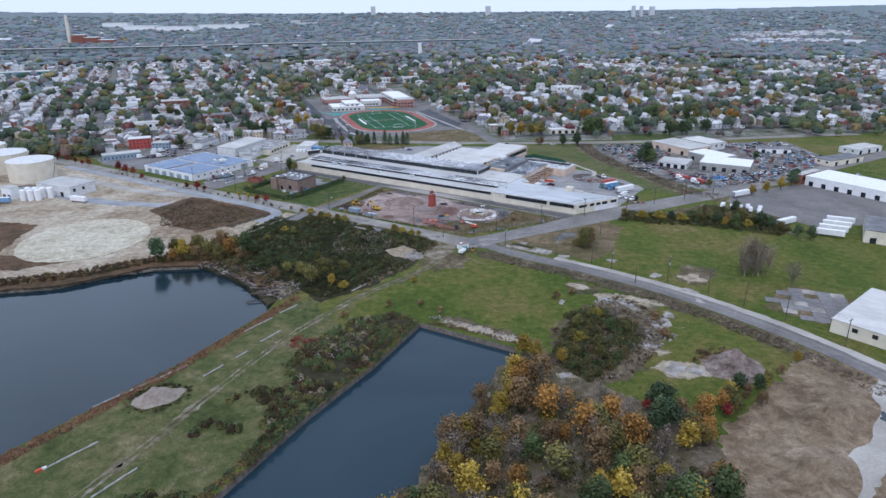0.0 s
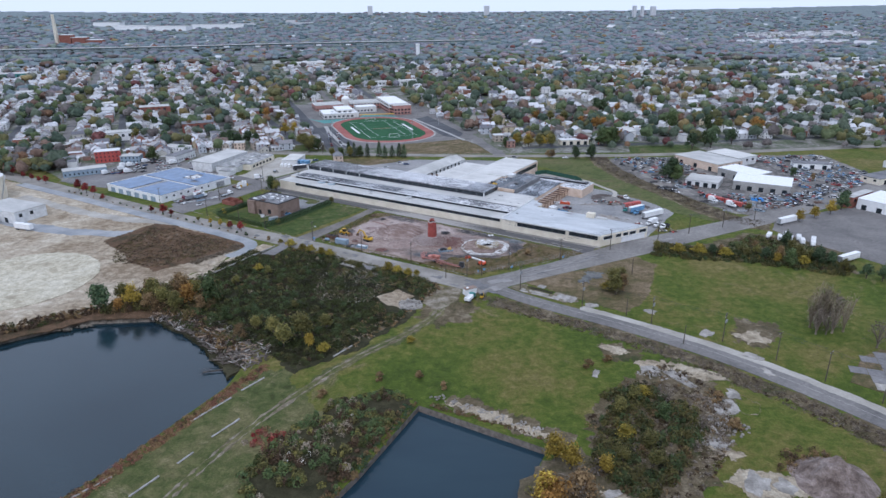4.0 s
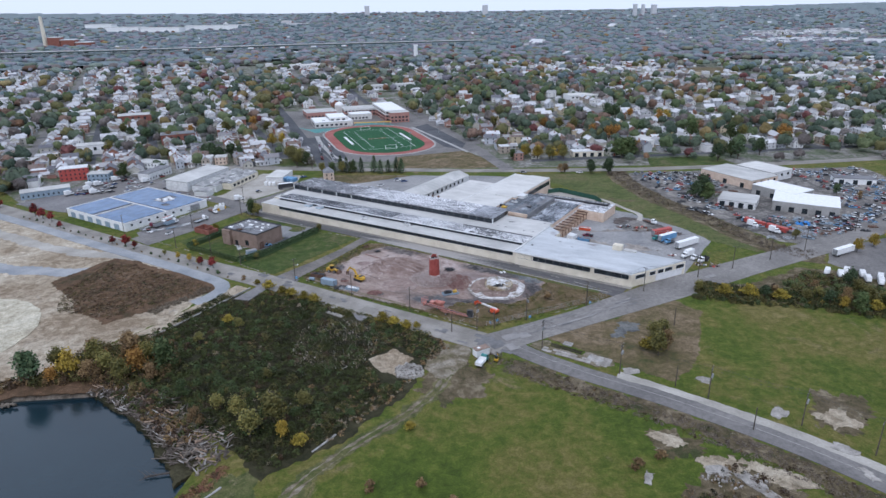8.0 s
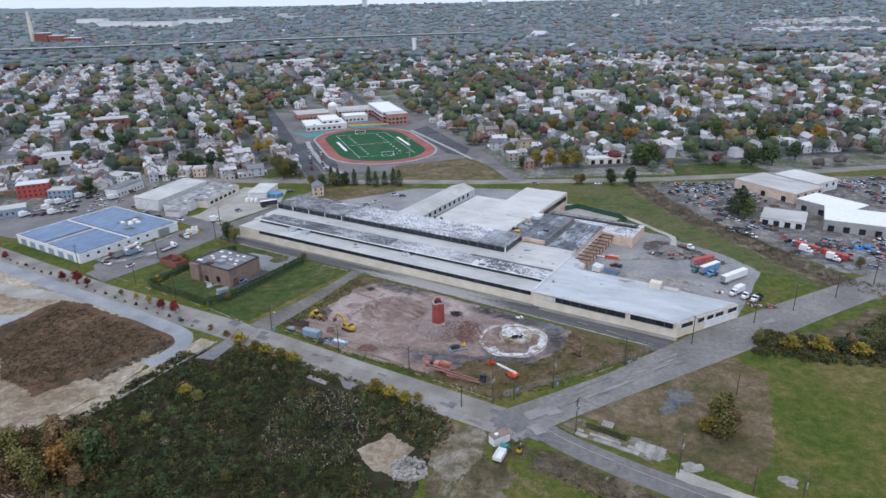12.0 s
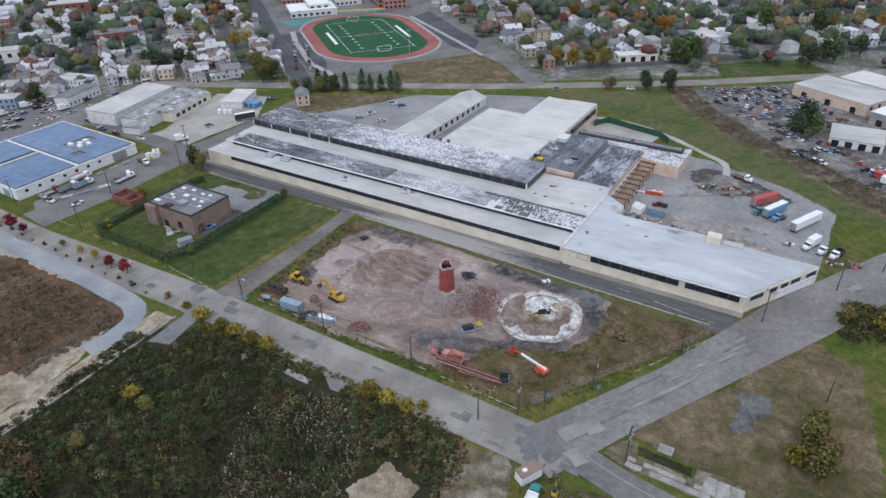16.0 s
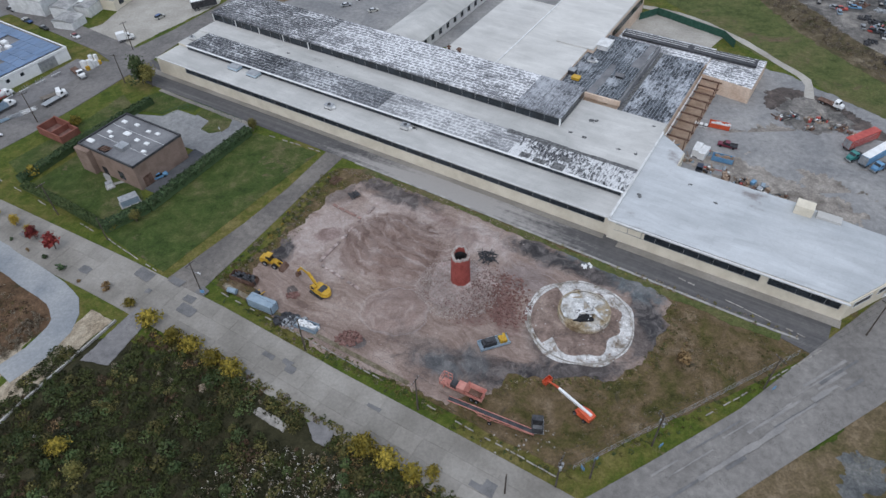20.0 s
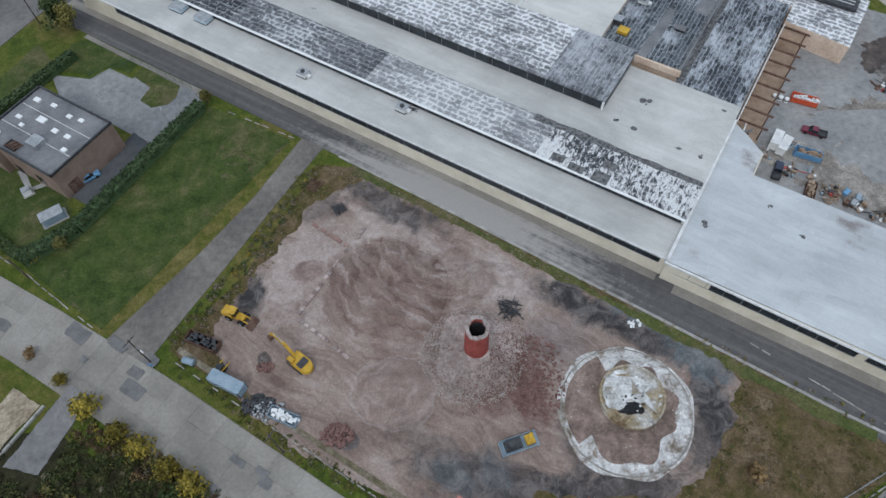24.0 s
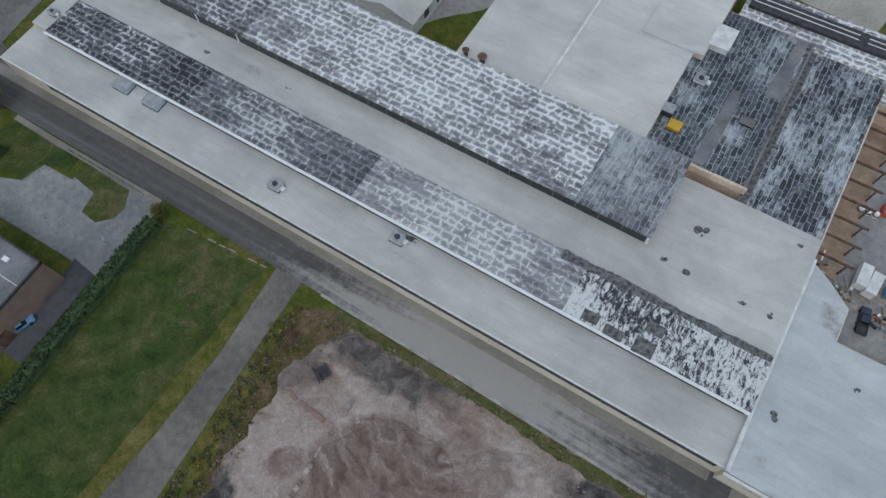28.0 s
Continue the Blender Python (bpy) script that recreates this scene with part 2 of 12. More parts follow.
BROWNWEED = grass_like("brown_weeds", [(0.36, (0.0441, 0.0413, 0.0180)), (0.46, (0.0826, 0.0516, 0.0286)), (0.56, (0.1217, 0.0740, 0.0433)), (0.66, (0.1659, 0.1135, 0.0719))], 0.07, (0.0427, 0.0500, 0.0209), 0.6)
SAND = grass_like("pale_sand", [(0.37, (0.212, 0.160, 0.106)), (0.45, (0.297, 0.240, 0.170)), (0.53, (0.382, 0.325, 0.244)), (0.62, (0.477, 0.420, 0.331))], 0.025, (0.3, 0.27, 0.23), 0.6)
SOIL = grass_like("turned_soil", [(0.37, (0.1140, 0.0792, 0.0484)), (0.46, (0.1710, 0.1232, 0.0780)), (0.54, (0.2232, 0.1672, 0.1108)), (0.62, (0.2850, 0.2244, 0.1560))], 0.06, (0.1235, 0.0836, 0.0507), 0.6)
GRAVEL = surface("grey_gravel", (0.22, 0.235, 0.25), (0.34, 0.345, 0.345), 0.06, 1.5, 0.95, spread=0.2)
PALEGRAVEL = surface("pale_gravel", (0.29, 0.27, 0.235), (0.43, 0.405, 0.36), 0.06, 1.2, 0.95, spread=0.2)
TRACKDIRT = grass_like("track_dirt", [(0.38, (0.0978, 0.0880, 0.0439)), (0.46, (0.1466, 0.1221, 0.0782)), (0.53, (0.1955, 0.1662, 0.1221)), (0.61, (0.2541, 0.2248, 0.1759))], 0.12, (0.0880, 0.0880, 0.0391), 0.58)
CONCRETE = surface("worn_concrete", (0.28, 0.275, 0.26), (0.4, 0.39, 0.37), 0.12, 2.5, 0.9, spread=0.22)
OLDCONCRETE = surface("broken_concrete", (0.19, 0.175, 0.155), (0.38, 0.355, 0.32), 0.2, 2.0, 0.92, spread=0.35)
PAVING = surface("road_slab_concrete", (0.2042, 0.1880, 0.1638), (0.2992, 0.2782, 0.2484), 0.07, 1.5, 0.9, rand=0.06, spread=0.16)
KERB = surface("kerb_concrete", (0.26, 0.25, 0.232), (0.4, 0.385, 0.36), 0.4, 4.0, 0.9)
WHITE = surface("white_paint", (0.72, 0.72, 0.71), (0.82, 0.82, 0.81), 0.5, 6.0, 0.6, spread=0.08)
CREAM = surface("cream_render", (0.6, 0.54, 0.43), (0.72, 0.66, 0.54), 0.2, 3.0, 0.85, spread=0.1)
PEACH = surface("peach_render", (0.56, 0.42, 0.32), (0.68, 0.55, 0.44), 0.25, 2.0, 0.85, spread=0.2)
TRIM = surface("pale_trim", (0.55, 0.55, 0.54), (0.72, 0.72, 0.71), 0.6, 5.0, 0.7)
STEEL = surface("grey_steel", (0.3, 0.31, 0.32), (0.45, 0.46, 0.47), 0.8, 6.0, 0.5, 0.6)
BLACK = surface("black_rubber", (0.012, 0.012, 0.013), (0.03, 0.03, 0.032), 2.0, 9.0, 0.8)
DARKMETAL = surface("dark_metal", (0.035, 0.036, 0.04), (0.08, 0.08, 0.085), 1.0, 8.0, 0.6, 0.4)
RUSTMETAL = surface("rusted_metal", (0.1, 0.055, 0.04), (0.2, 0.13, 0.1), 0.8, 6.0, 0.85, 0.2, spread=0.3)
WOODPOLE = surface("weathered_pole_wood", (0.06, 0.05, 0.042), (0.12, 0.1, 0.085), 0.8, 8.0, 0.9)
TIMBER = surface("grey_timber", (0.1, 0.085, 0.07), (0.2, 0.175, 0.15), 0.5, 6.0, 0.9)
DECKWOOD = surface("brown_roof_deck", (0.24, 0.17, 0.12), (0.36, 0.27, 0.2), 0.3, 3.0, 0.9)
BRICK = surface("brown_brick", (0.2, 0.142, 0.112), (0.28, 0.205, 0.165), 0.3, 5.0, 0.9)
REDBRICK = surface("red_brick", (0.2, 0.075, 0.055), (0.28, 0.12, 0.09), 0.3, 5.0, 0.9)
CHIMNEYRED = surface("chimney_red_brick", (0.24, 0.055, 0.045), (0.33, 0.085, 0.07), 0.5, 4.0, 0.9, spread=0.25)
RUBBLE = surface("brick_rubble", (0.22, 0.155, 0.14), (0.4, 0.335, 0.31), 0.8, 5.0, 0.95, rand=0.25)
STONE = surface("riprap_stone", (0.06, 0.048, 0.036), (0.2, 0.17, 0.135), 0.5, 3.0, 0.95, spread=0.4)
YELLOWPAINT = surface("machine_yellow", (0.44, 0.25, 0.018), (0.58, 0.36, 0.03), 0.8, 5.0, 0.55, spread=0.18)
ORANGEPAINT = surface("lift_orange", (0.5, 0.07, 0.025), (0.62, 0.11, 0.045), 0.8, 6.0, 0.5)
REDPAINT = surface("faded_red_paint", (0.36, 0.05, 0.04), (0.48, 0.09, 0.07), 0.6, 5.0, 0.6)
PINKPAINT = surface("faded_pink_red_steel", (0.42, 0.16, 0.13), (0.56, 0.27, 0.22), 0.6, 5.0, 0.75, spread=0.25)
BLUEPAINT = surface("dull_blue_paint", (0.1, 0.24, 0.42), (0.17, 0.34, 0.52), 0.6, 5.0, 0.6)
CONTAINERBLUE = surface("grey_blue_paint", (0.2, 0.27, 0.33), (0.29, 0.36, 0.42), 0.6, 5.0, 0.65)
STEELGREEN = surface("dull_green_steel", (0.1, 0.15, 0.145), (0.15, 0.2, 0.195), 0.3, 3.0, 0.7)
NAVY = surface("navy_paint", (0.02, 0.03, 0.055), (0.035, 0.05, 0.085), 0.6, 5.0, 0.5)
TEAL = surface("teal_paint", (0.03, 0.17, 0.16), (0.06, 0.25, 0.23), 0.6, 5.0, 0.6)
BLUECLOTH = surface("blue_tarpaulin", (0.03, 0.2, 0.55), (0.06, 0.28, 0.65), 0.6, 3.0, 0.6)
GREENMESH = surface("green_fence_mesh", (0.025, 0.075, 0.055), (0.045, 0.11, 0.08), 0.8, 5.0, 0.8)
DARKROOF = surface("dark_flat_roof", (0.13, 0.13, 0.138), (0.23, 0.23, 0.235), 0.15, 2.0, 0.9)


def glazing(name, tint, rough=0.12):
    m, nt, bs, pos = blank(name, rough)
    n = noise_of(nt, pos, 0.35, 4)
    col = ramp_of(nt, n, [(0.35, tint), (0.65, tuple(min(1, c * 2.2 + 0.004) for c in tint))])
    nt.links.new(col, bs.inputs["Base Color"])
    bs.inputs["Specular IOR Level"].default_value = 0.5
    return m


GLAZE = glazing("dark_factory_glazing", (0.012, 0.016, 0.02), 0.15)
MULLION = surface("grey_window_frame", (0.12, 0.125, 0.13), (0.2, 0.205, 0.21), 0.5, 4.0, 0.6)
OLIVEGRASS = grass_like("olive_mown_grass", [(0.37, (0.055, 0.07, 0.02)), (0.45, (0.08, 0.098, 0.03)), (0.53, (0.105, 0.108, 0.04)), (0.61, (0.13, 0.11, 0.055))], 0.035, (0.13, 0.095, 0.06), 0.575)
PANE = glazing("window_glass", (0.02, 0.025, 0.03), 0.08)
CARGLASS = glazing("car_glass", (0.012, 0.015, 0.018), 0.06)


def asphalt(name, a, b, crack=True):
    m, nt, bs, pos = blank(name, 0.9)
    n1 = noise_of(nt, pos, 0.05, 5, 0.6, 0.5)
    n2 = noise_of(nt, pos, 0.6, 6, 0.7)
    n3 = noise_of(nt, pos, 6.0, 4, 0.7)
    col = ramp_of(nt, n1, [(0.36, a), (0.64, b)])
    col = vary(nt, col, n2, 0.72, 1.28)
    col = vary(nt, col, n3, 0.82, 1.18)
    v = nt.nodes.new("ShaderNodeTexVoronoi")
    v.feature = "DISTANCE_TO_EDGE"
    v.inputs["Scale"].default_value = 0.12
    warp = nt.nodes.new("ShaderNodeVectorMath")
    warp.operation = "ADD"
    nt.links.new(pos, warp.inputs[0])
    nn = nt.nodes.new("ShaderNodeTexNoise")
    nn.inputs["Scale"].default_value = 0.8
    nt.links.new(pos, nn.inputs["Vector"])
    sc = nt.nodes.new("ShaderNodeVectorMath")
    sc.operation = "SCALE"
    sc.inputs["Scale"].default_value = 4.0
    nt.links.new(nn.outputs["Color"], sc.inputs[0])
    nt.links.new(sc.outputs[0], warp.inputs[1])
    nt.links.new(warp.outputs[0], v.inputs["Vector"])
    if crack:
        col = blend(nt, step_of(nt, v.outputs["Distance"], 0.008, 0.0), col, tuple(c * 0.75 for c in a))
    nt.links.new(col, bs.inputs["Base Color"])
    bump_on(nt, bs, n3, 0.2, 0.03)
    return m


ASPHALT = asphalt("grey_asphalt", (0.1352, 0.1280, 0.1229), (0.2028, 0.1900, 0.1786))
OLDASPHALT = asphalt("old_asphalt", (0.15, 0.145, 0.145), (0.22, 0.21, 0.205))
AVENUEASPHALT = asphalt("worn_avenue_asphalt", (0.1700, 0.1590, 0.1478), (0.2473, 0.2325, 0.2151))
DRIVEASPHALT = asphalt("cracked_drive_asphalt", (0.1188, 0.1089, 0.1006), (0.2160, 0.1951, 0.1725))
APRON = asphalt("grey_apron_concrete", (0.19, 0.192, 0.195), (0.27, 0.27, 0.265))
DARKASPHALT = asphalt("dark_asphalt", (0.06, 0.063, 0.07), (0.1, 0.102, 0.108), False)
SCRAPGROUND = grass_like("scrapyard_ground", [(0.38, (0.0774, 0.0739, 0.0706)), (0.46, (0.1275, 0.1198, 0.1114)), (0.53, (0.1878, 0.1742, 0.1598)), (0.61, (0.2762, 0.2558, 0.2287))], 0.07, (0.0510, 0.0510, 0.0510), 0.58)
TANGRAVEL = surface("tan_gravel", (0.2106, 0.1716, 0.1368), (0.3120, 0.2691, 0.2280), 0.25, 1.6, 0.95, spread=0.24, bump=0.4)
GRAVELHEAP = grass_like("gravel_heap", [(0.38, (0.1, 0.073, 0.06)), (0.46, (0.175, 0.135, 0.115)), (0.54, (0.245, 0.198, 0.175)), (0.62, (0.31, 0.265, 0.24))], 0.16, (0.09, 0.07, 0.055), 0.58)
YARDGROUND = asphalt("yard_ground", (0.2, 0.2, 0.202), (0.31, 0.302, 0.292), False)
YARDDUST = grass_like("yard_dust", [(0.36, (0.14, 0.12, 0.102)), (0.46, (0.23, 0.205, 0.18)), (0.56, (0.31, 0.28, 0.248)), (0.66, (0.38, 0.345, 0.31))], 0.08, (0.22, 0.21, 0.2), 0.58)


def turned(nt, pos, angle, stretch=(1, 1, 1)):
    """The position turned by angle, then stretched."""
    a = nt.nodes.new("ShaderNodeMapping")
    a.inputs["Rotation"].default_value = (0, 0, radians(angle))
    nt.links.new(pos, a.inputs["Vector"])
    b = nt.nodes.new("ShaderNodeMapping")
    b.inputs["Scale"].default_value = stretch
    nt.links.new(a.outputs["Vector"], b.inputs["Vector"])
    return b.outputs["Vector"]


def warped(nt, p, scale, amount, detail=4.0):
    """A position shifted by noise."""
    nn = nt.nodes.new("ShaderNodeTexNoise")
    nn.inputs["Scale"].default_value = scale
    nn.inputs["Detail"].default_value = detail
    nn.inputs["Roughness"].default_value = 0.65
    nt.links.new(p, nn.inputs["Vector"])
    half = nt.nodes.new("ShaderNodeVectorMath")
    half.operation = "SUBTRACT"
    half.inputs[1].default_value = (0.5, 0.5, 0.5)
    nt.links.new(nn.outputs["Color"], half.inputs[0])
    sc = nt.nodes.new("ShaderNodeVectorMath")
    sc.operation = "SCALE"
    sc.inputs["Scale"].default_value = amount
    nt.links.new(half.outputs[0], sc.inputs[0])
    ad = nt.nodes.new("ShaderNodeVectorMath")
    ad.operation = "ADD"
    nt.links.new(p, ad.inputs[0])
    nt.links.new(sc.outputs[0], ad.inputs[1])
    return ad.outputs[0]


def courses(nt, p, long, row, joint, smooth=1.0, mixed=False):
    """Courses of felt: (per-piece tone 0..1, nearness to a joint 0..1)."""
    br = nt.nodes.new("ShaderNodeTexBrick")
    br.inputs["Scale"].default_value = 1.0
    if mixed:
        br.offset, br.offset_frequency, br.squash, br.squash_frequency = 0.37, 2, 0.62, 3
    br.inputs["Brick Width"].default_value = long
    br.inputs["Row Height"].default_value = row
    br.inputs["Mortar Size"].default_value = joint
    br.inputs["Mortar Smooth"].default_value = smooth
    br.inputs["Color1"].default_value = (0, 0, 0, 1)
    br.inputs["Color2"].default_value = (1, 1, 1, 1)
    br.inputs["Mortar"].default_value = (0.5, 0.5, 0.5, 1)
    nt.links.new(p, br.inputs["Vector"])
    return br.outputs["Color"], br.outputs["Fac"]


def stained_roof(name, base, pale, width, angle=32.54, big=0.8, strength=0.9, veil=0.3):
    """Old felt laid in courses under what is left of a pale coating: a ragged net of strands with drips. width: of the strands."""
    m, nt, bs, pos = blank(name, 0.88)
    p = turned(nt, pos, angle)
    n0 = noise_of(nt, p, 0.05, 4, 0.6)
    n1 = noise_of(nt, turned(nt, pos, angle, (0.5, 1, 1)), 0.35, 6, 0.7, 0.8)
    n3 = noise_of(nt, p, 3.5, 6, 0.8)
    tone, joint = courses(nt, p, 3.0, 1.0, 0.05, 0.3)
    net = warped(nt, warped(nt, p, 0.3, 1.8, 3), 1.3, 1.25, 6)
    _, near = courses(nt, net, 2.9, 1.5, 0.6, 1.0, True)
    # how much coating is left here, then strands at the joints and drying rims inside them
    left = link_math(nt, "ADD", link_math(nt, "MULTIPLY", link_math(nt, "SUBTRACT", n0, 0.5), 2.4 * big), link_math(nt, "MULTIPLY", link_math(nt, "SUBTRACT", n1, 0.5), 2.2))
    left = link_math(nt, "ADD", left, width * 2.4)
    drip = noise_of(nt, warped(nt, turned(nt, pos, angle, (2.6, 0.8, 1)), 0.6, 1.4, 3), 1.4, 5, 0.7, 0.4)
    f = link_math(nt, "ADD", link_math(nt, "MULTIPLY", link_math(nt, "SUBTRACT", near, 0.97), 0.9), link_math(nt, "MULTIPLY", left, 0.9))
    f = link_math(nt, "ADD", f, link_math(nt, "MULTIPLY", link_math(nt, "SUBTRACT", drip, 0.5), 1.5))
    rims = link_math(nt, "SINE", link_math(nt, "MULTIPLY", f, 15.0), 0)
    rims = link_math(nt, "MULTIPLY", step_of(nt, rims, 0.1, 0.8), step_of(nt, f, -0.7, -0.3))
    strand = link_math(nt, "MULTIPLY", step_of(nt, f, 0.0, 0.1), step_of(nt, link_math(nt, "ADD", rims, link_math(nt, "MULTIPLY", n3, 1.6)), 0.3, 0.75))
    hard = link_math(nt, "MAXIMUM", strand, link_math(nt, "MULTIPLY", rims, 0.7))
    soft = step_of(nt, left, -0.3, 0.9)
    dark = vary(nt, blend(nt, 0.0, base, base), tone, 0.8, 1.2)
    dark = blend(nt, link_math(nt, "MULTIPLY", joint, 0.35), dark, tuple(c * 0.6 for c in base))
    dark = vary(nt, dark, n3, 0.7, 1.3)
    paled = vary(nt, blend(nt, 0.0, pale, pale), n3, 0.85, 1.1)
    col = blend(nt, link_math(nt, "MULTIPLY", soft, veil), dark, paled)
    col = blend(nt, link_math(nt, "MULTIPLY", hard, strength), col, paled)
    nt.links.new(col, bs.inputs["Base Color"])
    bump_on(nt, bs, n3, 0.2, 0.05)
    return m


def swirled_roof(name, base, pale):
    """White coating brushed on in arcs over black felt."""
    m, nt, bs, pos = blank(name, 0.85)
    p = turned(nt, pos, 32.54)
    w = warped(nt, p, 0.45, 4.0, 5)
    v = nt.nodes.new("ShaderNodeTexVoronoi")
    v.inputs["Scale"].default_value = 0.42
    nt.links.new(w, v.inputs["Vector"])
    n0 = noise_of(nt, p, 0.09, 4, 0.6)
    n1 = noise_of(nt, p, 0.8, 6, 0.7, 0.6)
    n3 = noise_of(nt, p, 4.0, 5, 0.75)
    arcs = link_math(nt, "SINE", link_math(nt, "MULTIPLY", v.outputs["Distance"], 26.0), 0)
    stroke = noise_of(nt, warped(nt, turned(nt, pos, 32.54, (1.7, 0.55, 1)), 0.35, 3.2, 2), 0.9, 6, 0.72, 0.4)
    f = link_math(nt, "ADD", link_math(nt, "MULTIPLY", arcs, 0.14), link_math(nt, "MULTIPLY", link_math(nt, "SUBTRACT", stroke, 0.5), 3.4))
    f = link_math(nt, "ADD", f, link_math(nt, "MULTIPLY", link_math(nt, "SUBTRACT", n1, 0.5), 1.0))
    f = link_math(nt, "ADD", f, link_math(nt, "MULTIPLY", link_math(nt, "SUBTRACT", n0, 0.41), 2.6))
    f = link_math(nt, "ADD", f, link_math(nt, "MULTIPLY", link_math(nt, "SUBTRACT", n3, 0.5), 0.6))
    dark = vary(nt, blend(nt, 0.0, base, base), n3, 0.6, 1.4)
    paled = vary(nt, blend(nt, 0.0, pale, pale), n3, 0.8, 1.12)
    col = blend(nt, step_of(nt, f, -0.12, 0.28), dark, paled)
    nt.links.new(col, bs.inputs["Base Color"])
    bump_on(nt, bs, n3, 0.2, 0.05)
    return m


def scraped_roof(name, base, pale, level=0.0, pieces=0.35):
    """Black felt in short courses with pale scraped strokes across."""
    m, nt, bs, pos = blank(name, 0.88)
    p = turned(nt, pos, 122.54)
    tone, joint = courses(nt, warped(nt, p, 0.5, 1.0, 5), 2.6, 1.0, 0.1, 0.8, True)
    streak = noise_of(nt, turned(nt, pos, 122.54, (0.45, 2.0, 1)), 1.1, 7, 0.78, 0.9)
    n0 = noise_of(nt, p, 0.07, 4, 0.6)
    n3 = noise_of(nt, p, 4.0, 5, 0.75)
    f = link_math(nt, "ADD", link_math(nt, "MULTIPLY", link_math(nt, "SUBTRACT", streak, 0.5), 3.6), link_math(nt, "MULTIPLY", link_math(nt, "SUBTRACT", tone, 0.5), pieces))
    f = link_math(nt, "ADD", f, link_math(nt, "MULTIPLY", link_math(nt, "SUBTRACT", n0, 0.5), 4.2))
    f = link_math(nt, "ADD", f, link_math(nt, "MULTIPLY", link_math(nt, "SUBTRACT", n3, 0.5), 0.7))
    dark = vary(nt, blend(nt, 0.0, base, base), tone, 0.7, 1.3)
    dark = vary(nt, dark, n3, 0.7, 1.3)
    col = blend(nt, link_math(nt, "MULTIPLY", step_of(nt, f, 0.1 - level, 1.0 - level), 0.85), dark, pale)
    col = blend(nt, link_math(nt, "MULTIPLY", link_math(nt, "MULTIPLY", joint, step_of(nt, link_math(nt, "ADD", streak, link_math(nt, "MULTIPLY", n0, 0.4)), 0.5, 0.75)), 0.8), col, pale)
    nt.links.new(col, bs.inputs["Base Color"])
    bump_on(nt, bs, n3, 0.2, 0.05)
    return m


def coated_roof(name, a, b, soot, spots=0.68):
    """A coated flat roof: wide tonal drifts, dried puddle rims, soot spots and faint seams."""
    m, nt, bs, pos = blank(name, 0.92)
    bs.inputs["Specular IOR Level"].default_value = 0.12
    p = turned(nt, pos, 32.54)
    n0 = noise_of(nt, p, 0.035, 5, 0.6, 0.6)
    n1 = noise_of(nt, turned(nt, pos, 32.54, (0.35, 1, 1)), 0.16, 6, 0.68, 0.8)
    n3 = noise_of(nt, p, 2.5, 5, 0.75)
    col = ramp_of(nt, n0, [(0.36, a), (0.64, b)])
    col = vary(nt, col, n1, 0.86, 1.14)
    tone, joint = courses(nt, p, 9.0, 1.8, 0.06, 0.2)
    col = vary(nt, col, tone, 0.975, 1.025)
    col = blend(nt, link_math(nt, "MULTIPLY", joint, 0.12), col, soot)
    rim = link_math(nt, "ABSOLUTE", link_math(nt, "SUBTRACT", noise_of(nt, p, 0.11, 3, 0.5), 0.6), 0)
    col = blend(nt, link_math(nt, "MULTIPLY", step_of(nt, rim, 0.012, 0.0), 0.06), col, soot)
    spot = link_math(nt, "ADD", link_math(nt, "MULTIPLY", noise_of(nt, turned(nt, pos, 32.54, (0.6, 1, 1)), 0.13, 3, 0.55), 0.8), link_math(nt, "MULTIPLY", n3, 0.2))
    col = blend(nt, link_math(nt, "MULTIPLY", step_of(nt, spot, spots, spots + 0.08), 0.75), col, soot)
    col = vary(nt, col, n3, 0.93, 1.07)
    nt.links.new(col, bs.inputs["Base Color"])
    bump_on(nt, bs, n3, 0.1, 0.03)
    return m


STAIN_HEAVY = stained_roof("felt_roof_net_of_pale_coating", (0.115, 0.118, 0.127), (0.8, 0.8, 0.81), 0.13, veil=0.4)
STAIN_HEAVY_DARK = stained_roof("dark_felt_roof_net_of_pale_coating", (0.07, 0.073, 0.08), (0.72, 0.72, 0.73), 0.03, big=0.9, veil=0.2)
STAIN_DARKNET = stained_roof("black_felt_roof_pale_net", (0.045, 0.048, 0.055), (0.7, 0.71, 0.72), -0.1, big=1.3, veil=0.15)
STAIN_LIGHT = stained_roof("felt_roof_faint_streaks", (0.085, 0.089, 0.098), (0.6, 0.61, 0.62), -0.06, big=0.9, strength=0.85, veil=0.3)
STAIN_MID = stained_roof("grey_felt_roof_thin_streaks", (0.18, 0.183, 0.19), (0.7, 0.7, 0.7), 0.05, strength=0.85, veil=0.5)
STAIN_SWIRL = swirled_roof("felt_roof_brushed_pale_coating", (0.05, 0.052, 0.058), (0.66, 0.66, 0.66))
STAIN_SCRAPED = scraped_roof("scraped_black_felt_roof", (0.06, 0.067, 0.078), (0.52, 0.545, 0.58), 0.38, 0.5)
STAIN_SCRAPED_GREY = scraped_roof("scraped_grey_felt_roof", (0.07, 0.079, 0.09), (0.46, 0.485, 0.515), -0.1, 0.4)
STAIN_SCRAPED_END = scraped_roof("scraped_felt_roof_end", (0.13, 0.135, 0.147), (0.46, 0.475, 0.5), 0.25, 0.2)
GREYROOF = coated_roof("grey_flat_roof", (0.41, 0.405, 0.385), (0.54, 0.53, 0.505), (0.09, 0.086, 0.08), 0.645)
LIGHTROOF = coated_roof("pale_coated_roof", (0.5068, 0.4963, 0.4713), (0.6082, 0.5956, 0.5621), (0.1843, 0.1534, 0.1384), 0.68)
